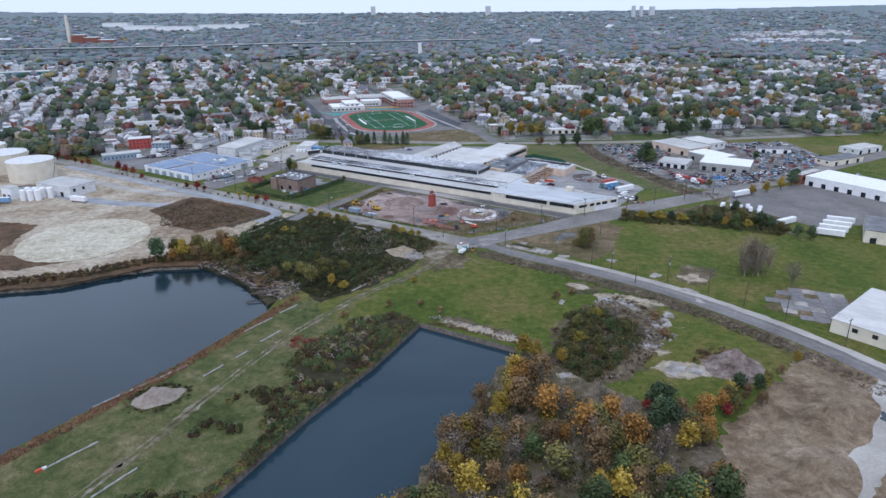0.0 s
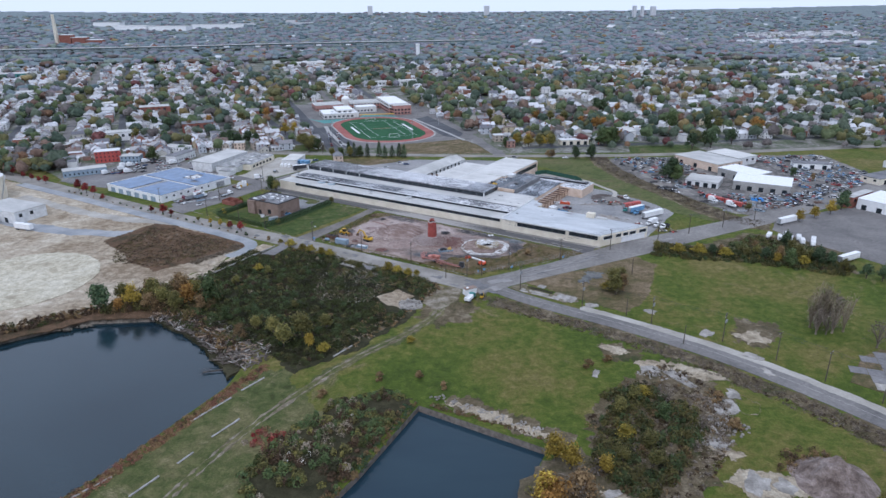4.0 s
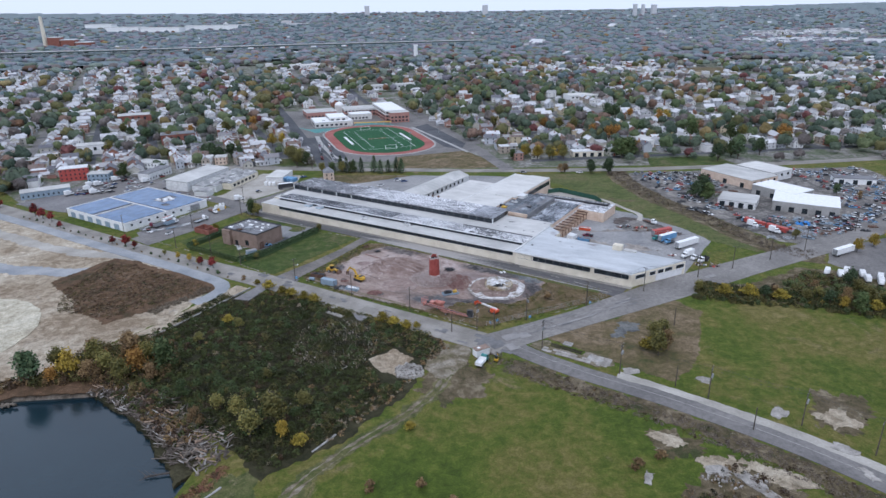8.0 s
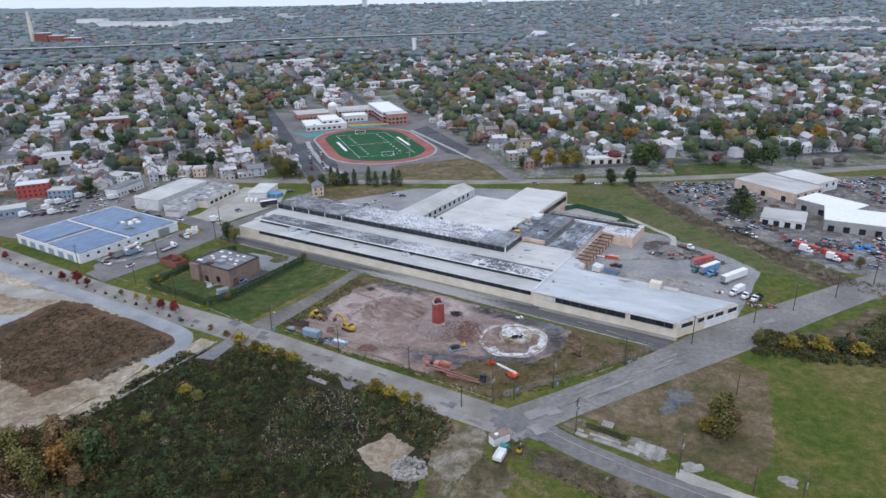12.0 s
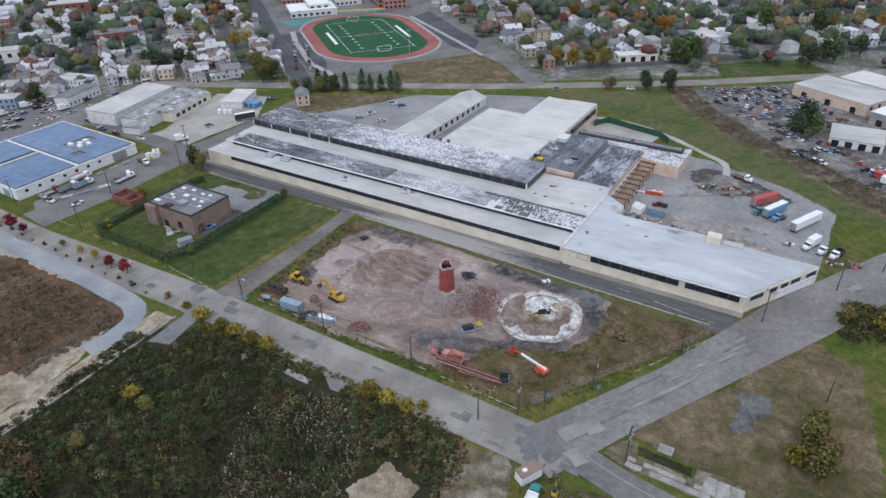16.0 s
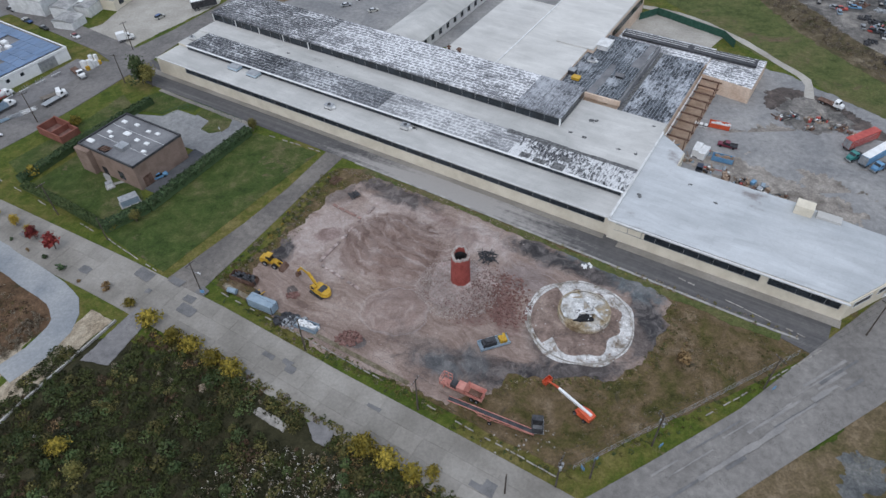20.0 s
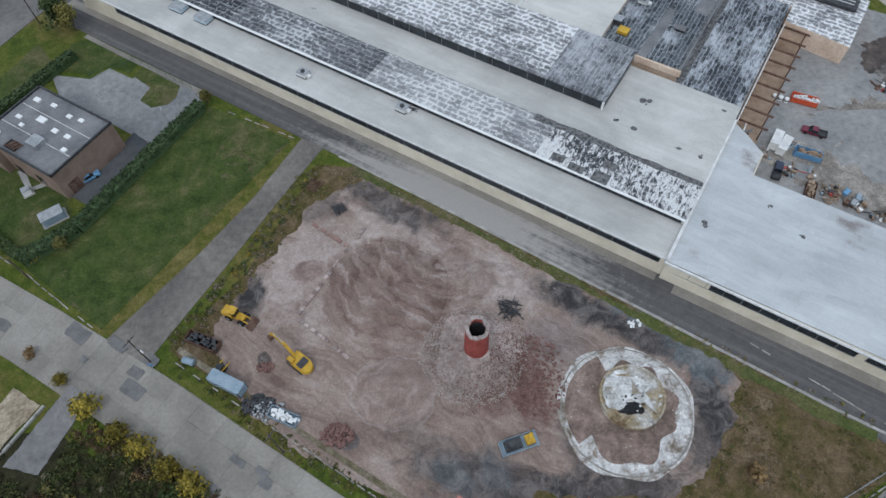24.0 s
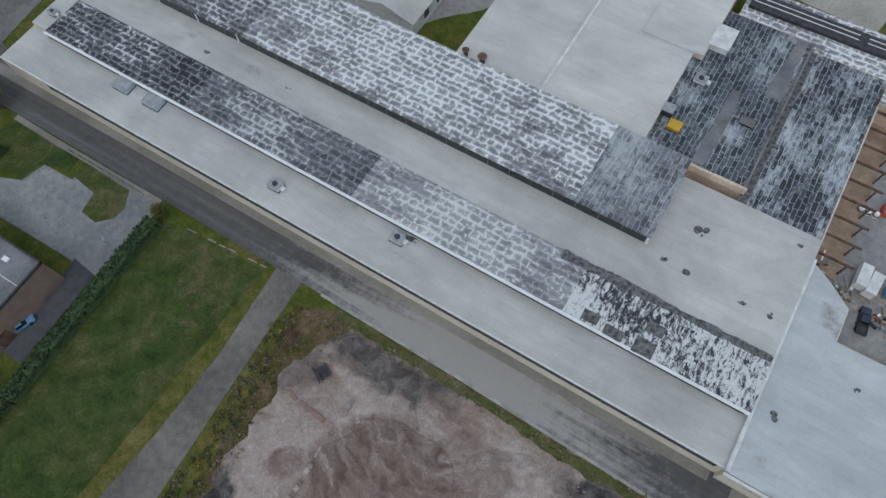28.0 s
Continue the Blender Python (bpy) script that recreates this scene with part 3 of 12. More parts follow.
SKYLIGHT = surface("clouded_blue_skylight", (0.42, 0.52, 0.6), (0.55, 0.64, 0.7), 0.6, 6.0, 0.35)


def water_mat(name, a, b, ripple, ior=1.33):
    m, nt, bs, pos = blank(name, 0.08)
    bs.inputs["IOR"].default_value = ior
    bs.inputs["Specular IOR Level"].default_value = 0.5
    n1 = noise_of(nt, pos, 0.012, 4, 0.6, 0.8)
    col = ramp_of(nt, n1, [(0.36, a), (0.64, b)])
    nt.links.new(col, bs.inputs["Base Color"])
    n2 = noise_of(nt, turned(nt, pos, 25, (0.5, 1, 1)), 0.8, 5, 0.65)
    calm = noise_of(nt, pos, 0.02, 3, 0.5, 0.5)
    bump_on(nt, bs, link_math(nt, "MULTIPLY", n2, calm), ripple, 0.3)
    return m


WATER = water_mat("still_water", (0.008, 0.02, 0.028), (0.014, 0.03, 0.039), 0.3, 1.5)
BASINWATER = water_mat("deep_basin_water", (0.012, 0.03, 0.045), (0.02, 0.042, 0.056), 0.1)



def blob(nt, p, x, y, rx, ry, turn=0):
    """One at a place, falling to nought at an ellipse round it, and on below nought."""
    d = nt.nodes.new("ShaderNodeVectorMath")
    d.operation = "SUBTRACT"
    d.inputs[1].default_value = (x, y, 0)
    nt.links.new(p, d.inputs[0])
    q = turned(nt, d.outputs[0], -turn, (1 / rx, 1 / ry, 0))
    n = nt.nodes.new("ShaderNodeVectorMath")
    n.operation = "LENGTH"
    nt.links.new(q, n.inputs[0])
    return link_math(nt, "SUBTRACT", 1.0, n.outputs["Value"])


def dusty_street():
    """Old asphalt with wheel tracks along the street and pale dust blown off the lot."""
    m, nt, bs, pos = blank("dusty_street_asphalt", 0.92)
    along = noise_of(nt, turned(nt, pos, 32.54, (0.03, 0.8, 1)), 0.7, 6, 0.65, 0.3)
    n2 = noise_of(nt, pos, 0.5, 6, 0.7)
    n3 = noise_of(nt, pos, 4.0, 5, 0.75)
    col = ramp_of(nt, along, [(0.3, (0.08, 0.077, 0.078)), (0.5, (0.108, 0.104, 0.103)), (0.7, (0.15, 0.143, 0.138))])
    col = vary(nt, col, n2, 0.82, 1.18)
    d = link_math(nt, "ADD", blob(nt, pos, -2, 441, 34, 9, -32.5), link_math(nt, "MULTIPLY", link_math(nt, "SUBTRACT", along, 0.5), 2.2))
    d = link_math(nt, "ADD", d, link_math(nt, "MULTIPLY", link_math(nt, "SUBTRACT", n2, 0.5), 1.2))
    col = blend(nt, link_math(nt, "MULTIPLY", step_of(nt, d, -0.3, 0.4), 0.85), col, (0.37, 0.348, 0.325))
    col = vary(nt, col, n3, 0.88, 1.12)
    nt.links.new(col, bs.inputs["Base Color"])
    bump_on(nt, bs, n3, 0.2, 0.03)
    return m


DUSTYSTREET = dusty_street()


def polar_streaks(nt, pos, cx, cy, rings, spokes, scale=1.0):
    """Noise drawn out in arcs round a place."""
    d = nt.nodes.new("ShaderNodeVectorMath")
    d.operation = "SUBTRACT"
    d.inputs[1].default_value = (cx, cy, 0)
    nt.links.new(warped(nt, pos, 0.11, 9.0, 4), d.inputs[0])
    sep = nt.nodes.new("ShaderNodeSeparateXYZ")
    nt.links.new(d.outputs[0], sep.inputs[0])
    r = link_math(nt, "SQRT", link_math(nt, "ADD", link_math(nt, "MULTIPLY", sep.outputs[0], sep.outputs[0]), link_math(nt, "MULTIPLY", sep.outputs[1], sep.outputs[1])), 0)
    a = link_math(nt, "ARCTAN2", sep.outputs[1], sep.outputs[0])
    c = nt.nodes.new("ShaderNodeCombineXYZ")
    nt.links.new(link_math(nt, "MULTIPLY", r, rings), c.inputs[0])
    nt.links.new(link_math(nt, "MULTIPLY", a, spokes), c.inputs[1])
    return noise_of(nt, c.outputs[0], scale, 5, 0.62, 0.5)


def lot_ground():
    """The cleared lot: pinkish crushed brick, pale dust, black ash, arcs where machines turned."""
    m, nt, bs, pos = blank("crushed_brick_ground", 0.95)
    soft = noise_of(nt, pos, 0.05, 6, 0.62, 1.5)
    n2 = noise_of(nt, pos, 0.3, 6, 0.7, 0.8)
    n3 = noise_of(nt, pos, 2.5, 5, 0.75)
    grit = noise_of(nt, pos, 6.0, 3, 0.8)
    drag = noise_of(nt, turned(nt, warped(nt, pos, 0.06, 9.0, 3), 35, (0.16, 1.1, 1)), 0.42, 6, 0.66, 1.2)
    mixed = link_math(nt, "ADD", link_math(nt, "MULTIPLY", soft, 0.5), link_math(nt, "MULTIPLY", drag, 0.5))
    col = ramp_of(nt, mixed, [(0.36, (0.1545, 0.1096, 0.09108)), (0.45, (0.2266, 0.1668, 0.1398)), (0.53, (0.2853, 0.2192, 0.1868)), (0.62, (0.3605, 0.2929, 0.2558))])
    ragged = link_math(nt, "MULTIPLY", link_math(nt, "SUBTRACT", noise_of(nt, pos, 0.16, 7, 0.7, 1.0), 0.5), 2.2)
    frayed = link_math(nt, "MULTIPLY", link_math(nt, "SUBTRACT", drag, 0.5), 1.6)

    def lay(col, over, spots, lo=-0.15, hi=0.4, edge=None):
        for cx, cy, rx, ry, turn, deep in spots:
            on = step_of(nt, link_math(nt, "ADD", blob(nt, pos, cx, cy, rx, ry, turn), edge or ragged), lo, hi)
            col = blend(nt, link_math(nt, "MULTIPLY", on, deep), col, over)
        return col

    # pale dust: beside the old walls, and blown towards the street
    pale = ramp_of(nt, n2, [(0.36, (0.309, 0.2425, 0.219)), (0.5, (0.3914, 0.325, 0.2962)), (0.64, (0.4738, 0.4123, 0.3818))])
    col = lay(col, pale, ((-38, 424, 7, 14, -30, 0.75), (-27, 428, 9, 5, 35, 0.7), (-31, 414, 4, 9, -20, 0.55), (5, 421, 13, 6, -33, 0.9), (-12, 432, 14, 5, -33, 0.5)))
    # brown heap of crushed brick with turning arcs, and a smaller round one
    brown = vary(nt, ramp_of(nt, polar_streaks(nt, pos, -4, 431, 0.55, 2.4), [(0.34, (0.13, 0.085, 0.07)), (0.45, (0.195, 0.137, 0.116)), (0.56, (0.25, 0.187, 0.162)), (0.67, (0.34, 0.28, 0.255))]), n2, 0.88, 1.12)
    crisp = link_math(nt, "MULTIPLY", link_math(nt, "SUBTRACT", noise_of(nt, pos, 0.12, 5, 0.6), 0.5), 0.7)
    col = lay(col, brown, ((-17.5, 419, 14.5, 13.5, 0, 0.9), (-10, 408, 12, 9, 30, 0.75), (-2, 422, 9, 7, -30, 0.6)), 0.0, 0.14, crisp)
    dusty = ramp_of(nt, polar_streaks(nt, pos, -15.6, 396.4, 0.35, 0.9), [(0.3, (0.1957, 0.1387, 0.1178)), (0.5, (0.2575, 0.1911, 0.1656)), (0.64, (0.3193, 0.2522, 0.2236))])
    col = lay(col, dusty, ((-15.6, 396.4, 8.2, 7.4, 0, 0.9),), 0.0, 0.1, link_math(nt, "MULTIPLY", crisp, 0.35))
    col = blend(nt, link_math(nt, "MULTIPLY", step_of(nt, link_math(nt, "ABSOLUTE", link_math(nt, "ADD", blob(nt, pos, -15.6, 396.4, 8.2, 7.4), crisp), 0), 0.05, 0.0), 0.5), col, (0.36, 0.31, 0.295))
    # red brick earth
    red = ramp_of(nt, n2, [(0.38, (0.1, 0.052, 0.045)), (0.52, (0.165, 0.095, 0.083)), (0.66, (0.24, 0.16, 0.143))])
    col = lay(col, red, ((11, 397, 3.6, 9, 12, 0.85), (-35, 424, 4, 3, 20, 0.6), (4, 394, 7, 3, 20, 0.55), (-3, 429, 6, 2, -30, 0.4), (14, 405, 5, 2.4, 60, 0.4)))
    # spilt ash and wet ground
    ashy = ramp_of(nt, n2, [(0.38, (0.026, 0.026, 0.029)), (0.5, (0.06, 0.057, 0.058)), (0.62, (0.14, 0.127, 0.123))])
    col = lay(col, ashy, ((-18, 442, 17, 4, -33, 0.8), (-46.5, 418.5, 3.2, 6, 10, 0.95), (22, 415, 11, 4, -33, 0.95), (35, 406.5, 12, 4, -33, 0.9), (45.5, 393, 3.5, 11, 5, 0.95), (43, 385, 6, 8, 30, 0.7), (20, 386, 5, 9, 10, 0.6), (2, 379, 16, 5, -12, 0.7), (22, 377, 18, 5, 5, 0.85), (-6, 384, 14, 4, -30, 0.4), (-33, 441, 6, 3, 30, 0.5)))
    col = lay(col, ashy, ((-24.5, 387.4, 2.8, 2.2, 0, 0.8), (-42, 404, 1.5, 2.2, 20, 0.75)), 0.0, 0.2, link_math(nt, "MULTIPLY", ragged, 0.5))
    wet = ramp_of(nt, n2, [(0.38, (0.085, 0.098, 0.106)), (0.62, (0.17, 0.185, 0.192))])
    col = lay(col, wet, ((34, 411.5, 10, 2.0, -33, 0.9), (45, 402, 8, 4.5, -33, 0.85), (-4, 380, 6, 3, -30, 0.5), (3, 381, 3, 5, -10, 0.4)))
    mauve = ramp_of(nt, drag, [(0.4, (0.16, 0.13, 0.127)), (0.6, (0.27, 0.232, 0.228))])
    col = lay(col, mauve, ((17, 406, 8, 6, -20, 0.55),), edge=frayed)
    col = vary(nt, col, noise_of(nt, pos, 0.9, 6, 0.8, 0.6), 0.8, 1.2)
    col = vary(nt, col, n3, 0.78, 1.22)
    col = vary(nt, col, grit, 0.86, 1.14)
    nt.links.new(col, bs.inputs["Base Color"])
    bump_on(nt, bs, link_math(nt, "ADD", n2, link_math(nt, "MULTIPLY", drag, 0.7)), 0.7, 0.45)
    return m


LOTGRASS = grass_like("brown_trodden_grass", [(0.37, (0.0478, 0.0499, 0.0133)), (0.43, (0.0813, 0.0705, 0.0236)), (0.5, (0.1196, 0.0859, 0.0441)), (0.57, (0.1483, 0.1074, 0.0647)), (0.65, (0.1914, 0.1461, 0.0956))], 0.09, (0.0556, 0.0450, 0.0299), 0.6)
WINGROOF = coated_roof("pale_blue_coated_roof", (0.4123, 0.4301, 0.4399), (0.5141, 0.5299, 0.5377), (0.1940, 0.1632, 0.1551), 0.62)
LOTGROUND = lot_ground()
ASH = grass_like("black_ash_ground", [(0.36, (0.0400, 0.0365, 0.0360)), (0.5, (0.0960, 0.0798, 0.0720)), (0.66, (0.1760, 0.1444, 0.1260))], 0.06, (0.2080, 0.1672, 0.1440), 0.64)
ASHBLUE = grass_like("grey_blue_ash", [(0.36, (0.0750, 0.0780, 0.0784)), (0.5, (0.1250, 0.1296, 0.1288)), (0.66, (0.1875, 0.1800, 0.1624))], 0.1, (0.1500, 0.1320, 0.0896), 0.56)
LIME = grass_like("white_lime_dust", [(0.36, (0.144, 0.114, 0.086)), (0.43, (0.29, 0.25, 0.21)), (0.48, (0.468, 0.449, 0.43)), (0.56, (0.62, 0.605, 0.59))], 0.3, (0.2, 0.14, 0.1), 0.555)

# ---- building tools ----
class Shape:
    """Collects faces in metres; ob() makes one mesh object of them."""

    def __init__(self):
        self.v, self.f, self.m = [], [], []

    def add(self, verts, faces, mi=0):
        k = len(self.v)
        self.v += [tuple(p) for p in verts]
        self.f += [tuple(i + k for i in f) for f in faces]
        self.m += [mi] * len(faces)
        return self

    def box(self, x0, y0, z0, x1, y1, z1, mi=0):
        return self.add([(x0, y0, z0), (x1, y0, z0), (x1, y1, z0), (x0, y1, z0), (x0, y0, z1), (x1, y0, z1), (x1, y1, z1), (x0, y1, z1)],
                        [(3, 2, 1, 0), (4, 5, 6, 7), (0, 1, 5, 4), (1, 2, 6, 5), (2, 3, 7, 6), (3, 0, 4, 7)], mi)

    def beam(self, a, b, w, h, mi=0):
        """A square bar from a to b."""
        a, b = Vector(a), Vector(b)
        d = (b - a).normalized()
        s = d.cross(Vector((0, 0, 1)))
        s = s.normalized() if s.length > 1e-4 else Vector((1, 0, 0))
        u = s.cross(d)
        c = [(-w / 2, -h / 2), (w / 2, -h / 2), (w / 2, h / 2), (-w / 2, h / 2)]
        return self.add([p + s * x + u * y for p in (a, b) for x, y in c],
                        [(0, 1, 2, 3), (7, 6, 5, 4), (0, 4, 5, 1), (1, 5, 6, 2), (2, 6, 7, 3), (3, 7, 4, 0)], mi)

    def tube(self, a, b, r0, r1, n=8, caps=True, mi=0):
        a, b = Vector(a), Vector(b)
        d = (b - a).normalized()
        s = d.cross(Vector((0, 0, 1)))
        s = s.normalized() if s.length > 1e-4 else Vector((1, 0, 0))
        u = s.cross(d)
        ring = [(math.cos(2 * math.pi * k / n), math.sin(2 * math.pi * k / n)) for k in range(n)]
        vs = [a + (s * x + u * y) * r0 for x, y in ring] + [b + (s * x + u * y) * r1 for x, y in ring]
        fs = [(k, (k + 1) % n, (k + 1) % n + n, k + n) for k in range(n)]
        if caps:
            fs += [tuple(range(n))[::-1], tuple(range(n, 2 * n))]
        return self.add(vs, fs, mi)

    def prism(self, poly, z0, z1, mi=0, top=None):
        """A solid of plan poly (anticlockwise) from z0 to z1; top: another material for the lid."""
        n = len(poly)
        vs = [(x, y, z0) for x, y in poly] + [(x, y, z1) for x, y in poly]
        self.add(vs, [(k, (k + 1) % n, (k + 1) % n + n, k + n) for k in range(n)], mi)
        tris = fill(poly)
        self.add([(x, y, z1) for x, y in poly], tris, mi if top is None else top)
        return self.add([(x, y, z0) for x, y in poly], [t[::-1] for t in tris], mi)

    def mesh(self, name, mats):
        me = bpy.data.meshes.new(name)
        me.from_pydata(self.v, [], self.f)
        for m in mats if isinstance(mats, (list, tuple)) else [mats]:
            me.materials.append(m)
        if any(self.m):
            me.polygons.foreach_set("material_index", self.m)
        me.update()
        return me


def area(poly):
    return sum(a[0] * b[1] - a[1] * b[0] for a, b in zip(poly, list(poly[1:]) + [poly[0]])) / 2


def ccw(poly):
    return list(poly) if area(poly) > 0 else list(poly)[::-1]


def fill(poly):
    """Triangles of an anticlockwise plan."""
    from mathutils.geometry import tessellate_polygon
    tris = tessellate_polygon([[Vector((x, y, 0)) for x, y in poly]])
    out = []
    for a, b, c in tris:
        p, q, r = poly[a], poly[b], poly[c]
        cross = (q[0] - p[0]) * (r[1] - p[1]) - (q[1] - p[1]) * (r[0] - p[0])
        out.append((a, b, c) if cross > 0 else (a, c, b))
    return out


def inside(poly, x, y):
    hit = False
    for (ax, ay), (bx, by) in zip(poly, list(poly[1:]) + [poly[0]]):
        if (ay > y) != (by > y) and x < (bx - ax) * (y - ay) / (by - ay) + ax:
            hit = not hit
    return hit


def part(name, shape, mat, parent, label="", at=None):
    """One mesh object under a thing or a part."""
    me = shape if isinstance(shape, bpy.types.Mesh) else shape.mesh(name, mat)
    ob = new(name, me)
    ob.parent = parent
    if at is not None:
        ob.matrix_basis = at
    if label:
        tagged(ob, label)
    return ob


def thing(name, label, category, m=None, group="", kind="", shape=None, mat=None):
    """A top-level thing: an Empty at its base, or a mesh."""
    ob = new(name, shape.mesh(name, mat) if shape else None)
    if m is not None:
        ob.matrix_basis = m
    return tagged(ob, label, category, group, kind)


def wobble(poly, step, amount, seed=0):
    """The plan with its edges cut up finely and roughened at three scales."""
    sides = list(zip(poly, list(poly[1:]) + [poly[0]]))
    step = max(0.3, min(step, 0.9 + amount, sum(math.hypot(b[0] - a[0], b[1] - a[1]) for a, b in sides) / 280))
    out = []
    for (ax, ay), (bx, by) in sides:
        L = math.hypot(bx - ax, by - ay) or 1.0
        n = max(1, int(L / step))
        for k in range(n):
            x, y = ax + (bx - ax) * k / n, ay + (by - ay) * k / n
            d = 0.0
            for f, g in ((0.13, 1.1), (0.47, 0.8), (1.6, 0.45), (3.9, 0.25)):
                d += g * noise.noise(Vector((x * f + 0.3, y * f, seed + 0.5)))
            out.append((x - (by - ay) / L * d * amount, y + (bx - ax) / L * d * amount))
    return out


def sheet(name, poly, z, mat, label, category="ground", rough=0.0, step=3.0, thick=0.3, seed=1):
    """A patch of ground: a thin slab sunk into the earth, its top at z."""
    if isinstance(poly, Ribbon) and rough < 0.45:
        return thing(name, label, category, kind="structure", shape=poly.slab(z - thick, z, rough), mat=mat)
    p = ccw(list(poly))
    if rough:
        p = wobble(p, step, rough, seed)
    s = Shape().prism(p, z - thick, z)
    return thing(name, label, category, kind="structure", shape=s, mat=mat)


class Ribbon(list):
    """A strip's plan: its left side, then its right side backwards."""

    def slab(self, z0, z1, rough=0.0):
        rng = random.Random(len(self))
        n = len(self) // 2
        left, right = self[:n], self[n:][::-1]
        s = Shape()
        sides = []
        for side in (left, right):
            sides.append([(x + rng.uniform(-rough, rough) * 0.7, y + rng.uniform(-rough, rough) * 0.7) for x, y in side])
        vs = [(*p, z1) for p in sides[0]] + [(*p, z1) for p in sides[1]] + [(*p, z0) for p in sides[0]] + [(*p, z0) for p in sides[1]]
        fs = [(n + k, n + k + 1, k + 1, k) for k in range(n - 1)]
        fs += [(k, k + 1, 2 * n + k + 1, 2 * n + k) for k in range(n - 1)] + [(n + k + 1, n + k, 3 * n + k, 3 * n + k + 1) for k in range(n - 1)]
        return s.add(vs, fs)


def ribbon(line, half):
    """The plan of a strip of that half width (or half widths) along a line."""
    left, right = [], []
    n = len(line)
    for k, (x, y) in enumerate(line):
        ax, ay = line[max(0, k - 1)]
        bx, by = line[min(n - 1, k + 1)]
        d = math.hypot(bx - ax, by - ay)
        nx, ny = -(by - ay) / d, (bx - ax) / d
        h = half[k] if isinstance(half, (list, tuple)) else half
        left.append((x + nx * h, y + ny * h))
        right.append((x - nx * h, y - ny * h))
    return Ribbon(left + right[::-1])


def smooth_line(line, step=4.0):
    """A rounded line through the given points."""
    out = []
    for k in range(len(line) - 1):
        p = [Vector((*line[min(max(k + j, 0), len(line) - 1)], 0)) for j in (-1, 0, 1, 2)]
        n = max(1, int((p[2] - p[1]).length / step))
        for i in range(n):
            t = i / n
            q = 0.5 * (2 * p[1] + (p[2] - p[0]) * t + (2 * p[0] - 5 * p[1] + 4 * p[2] - p[3]) * t * t + (3 * p[1] - p[0] - 3 * p[2] + p[3]) * t ** 3)
            out.append((q.x, q.y))
    return out + [line[-1]]


def quads(name, corners, mats, index):
    """A mesh of loose quads from an array (n, 4, 3), with a material index each."""
    n = len(corners)
    me = bpy.data.meshes.new(name)
    me.vertices.add(4 * n)
    me.vertices.foreach_set("co", np.asarray(corners, np.float32).ravel())
    me.loops.add(4 * n)
    me.loops.foreach_set("vertex_index", np.arange(4 * n, dtype=np.int32))
    me.polygons.add(n)
    me.polygons.foreach_set("loop_start", np.arange(0, 4 * n, 4, dtype=np.int32))
    me.polygons.foreach_set("material_index", np.asarray(index, np.int32))
    for m in mats:
        me.materials.append(m)
    me.update(calc_edges=True)
    return me




def leaf_quads(centres, size, rng, flat=0.35, out=None, loose=0.5):
    """Loose leaf tufts round the given places; out: the directions they face, roughly."""
    n = len(centres)
    a = rng.normal(size=(n, 3))
    if out is not None:
        o = out + rng.normal(size=(n, 3)) * loose
        o /= np.linalg.norm(o, axis=1, keepdims=True) + 1e-6
        a = np.cross(o, a)
        a /= np.linalg.norm(a, axis=1, keepdims=True) + 1e-6
        b = np.cross(o, a)
        s = size * rng.uniform(0.6, 1.4, (n, 1))
        a, b = a * s, b * s * 0.8
        return np.stack([centres - a - b * 0.6, centres + a * 0.8 - b, centres + a + b * 0.7, centres - a * 0.7 + b], 1)
    a /= np.linalg.norm(a, axis=1, keepdims=True)
    a[:, 2] *= 1 - flat
    b = np.cross(a, rng.normal(size=(n, 3)))
    b /= np.linalg.norm(b, axis=1, keepdims=True) + 1e-6
    if flat > 0.5:
        b[:, 2] *= 1 - flat
    s = size * rng.uniform(0.6, 1.4, (n, 1))
    a, b = a * s, b * s * 0.8
    c = centres
    return np.stack([c - a - b * 0.6, c + a * 0.8 - b, c + a + b * 0.7, c - a * 0.7 + b], 1)


def crown_points(n, rng, w, h, z0, lobes=9, hollow=0.35):
    """Places of leaf tufts in a crown of several uneven lobes, w across and h high, from z0."""
    pts = []
    face = []
    cs = []
    for k in range(lobes):
        ang, rr, zz = rng.uniform(0, 6.283), rng.uniform(0.15, 0.62), rng.uniform(0.2, 0.85)
        wide = math.sin(min(1.0, zz * 1.25 + 0.2) * math.pi) * 0.6 + 0.45
        cs.append((math.cos(ang) * rr * w / 2 * wide, math.sin(ang) * rr * w / 2 * wide, z0 + zz * h, rng.uniform(0.2, 0.46)))
    cs.append((0, 0, z0 + 0.78 * h, 0.42))
    for k in range(n):
        cx, cy, cz, r = cs[int(rng.integers(len(cs)))]
        d = rng.normal(size=3)
        d /= np.linalg.norm(d)
        rad = r * (rng.uniform(hollow, 1.0) if k % 4 else rng.uniform(0.9, 1.45))
        pts.append((cx + d[0] * rad * w * 0.52, cy + d[1] * rad * w * 0.52, cz + d[2] * rad * h * 0.5))
        face.append(d + np.array([cx / w, cy / w, (cz - z0) / h - 0.3]))
    p = np.array(pts)
    p[:, 2] = np.maximum(p[:, 2], z0 * 0.6)
    return p, np.array(face)


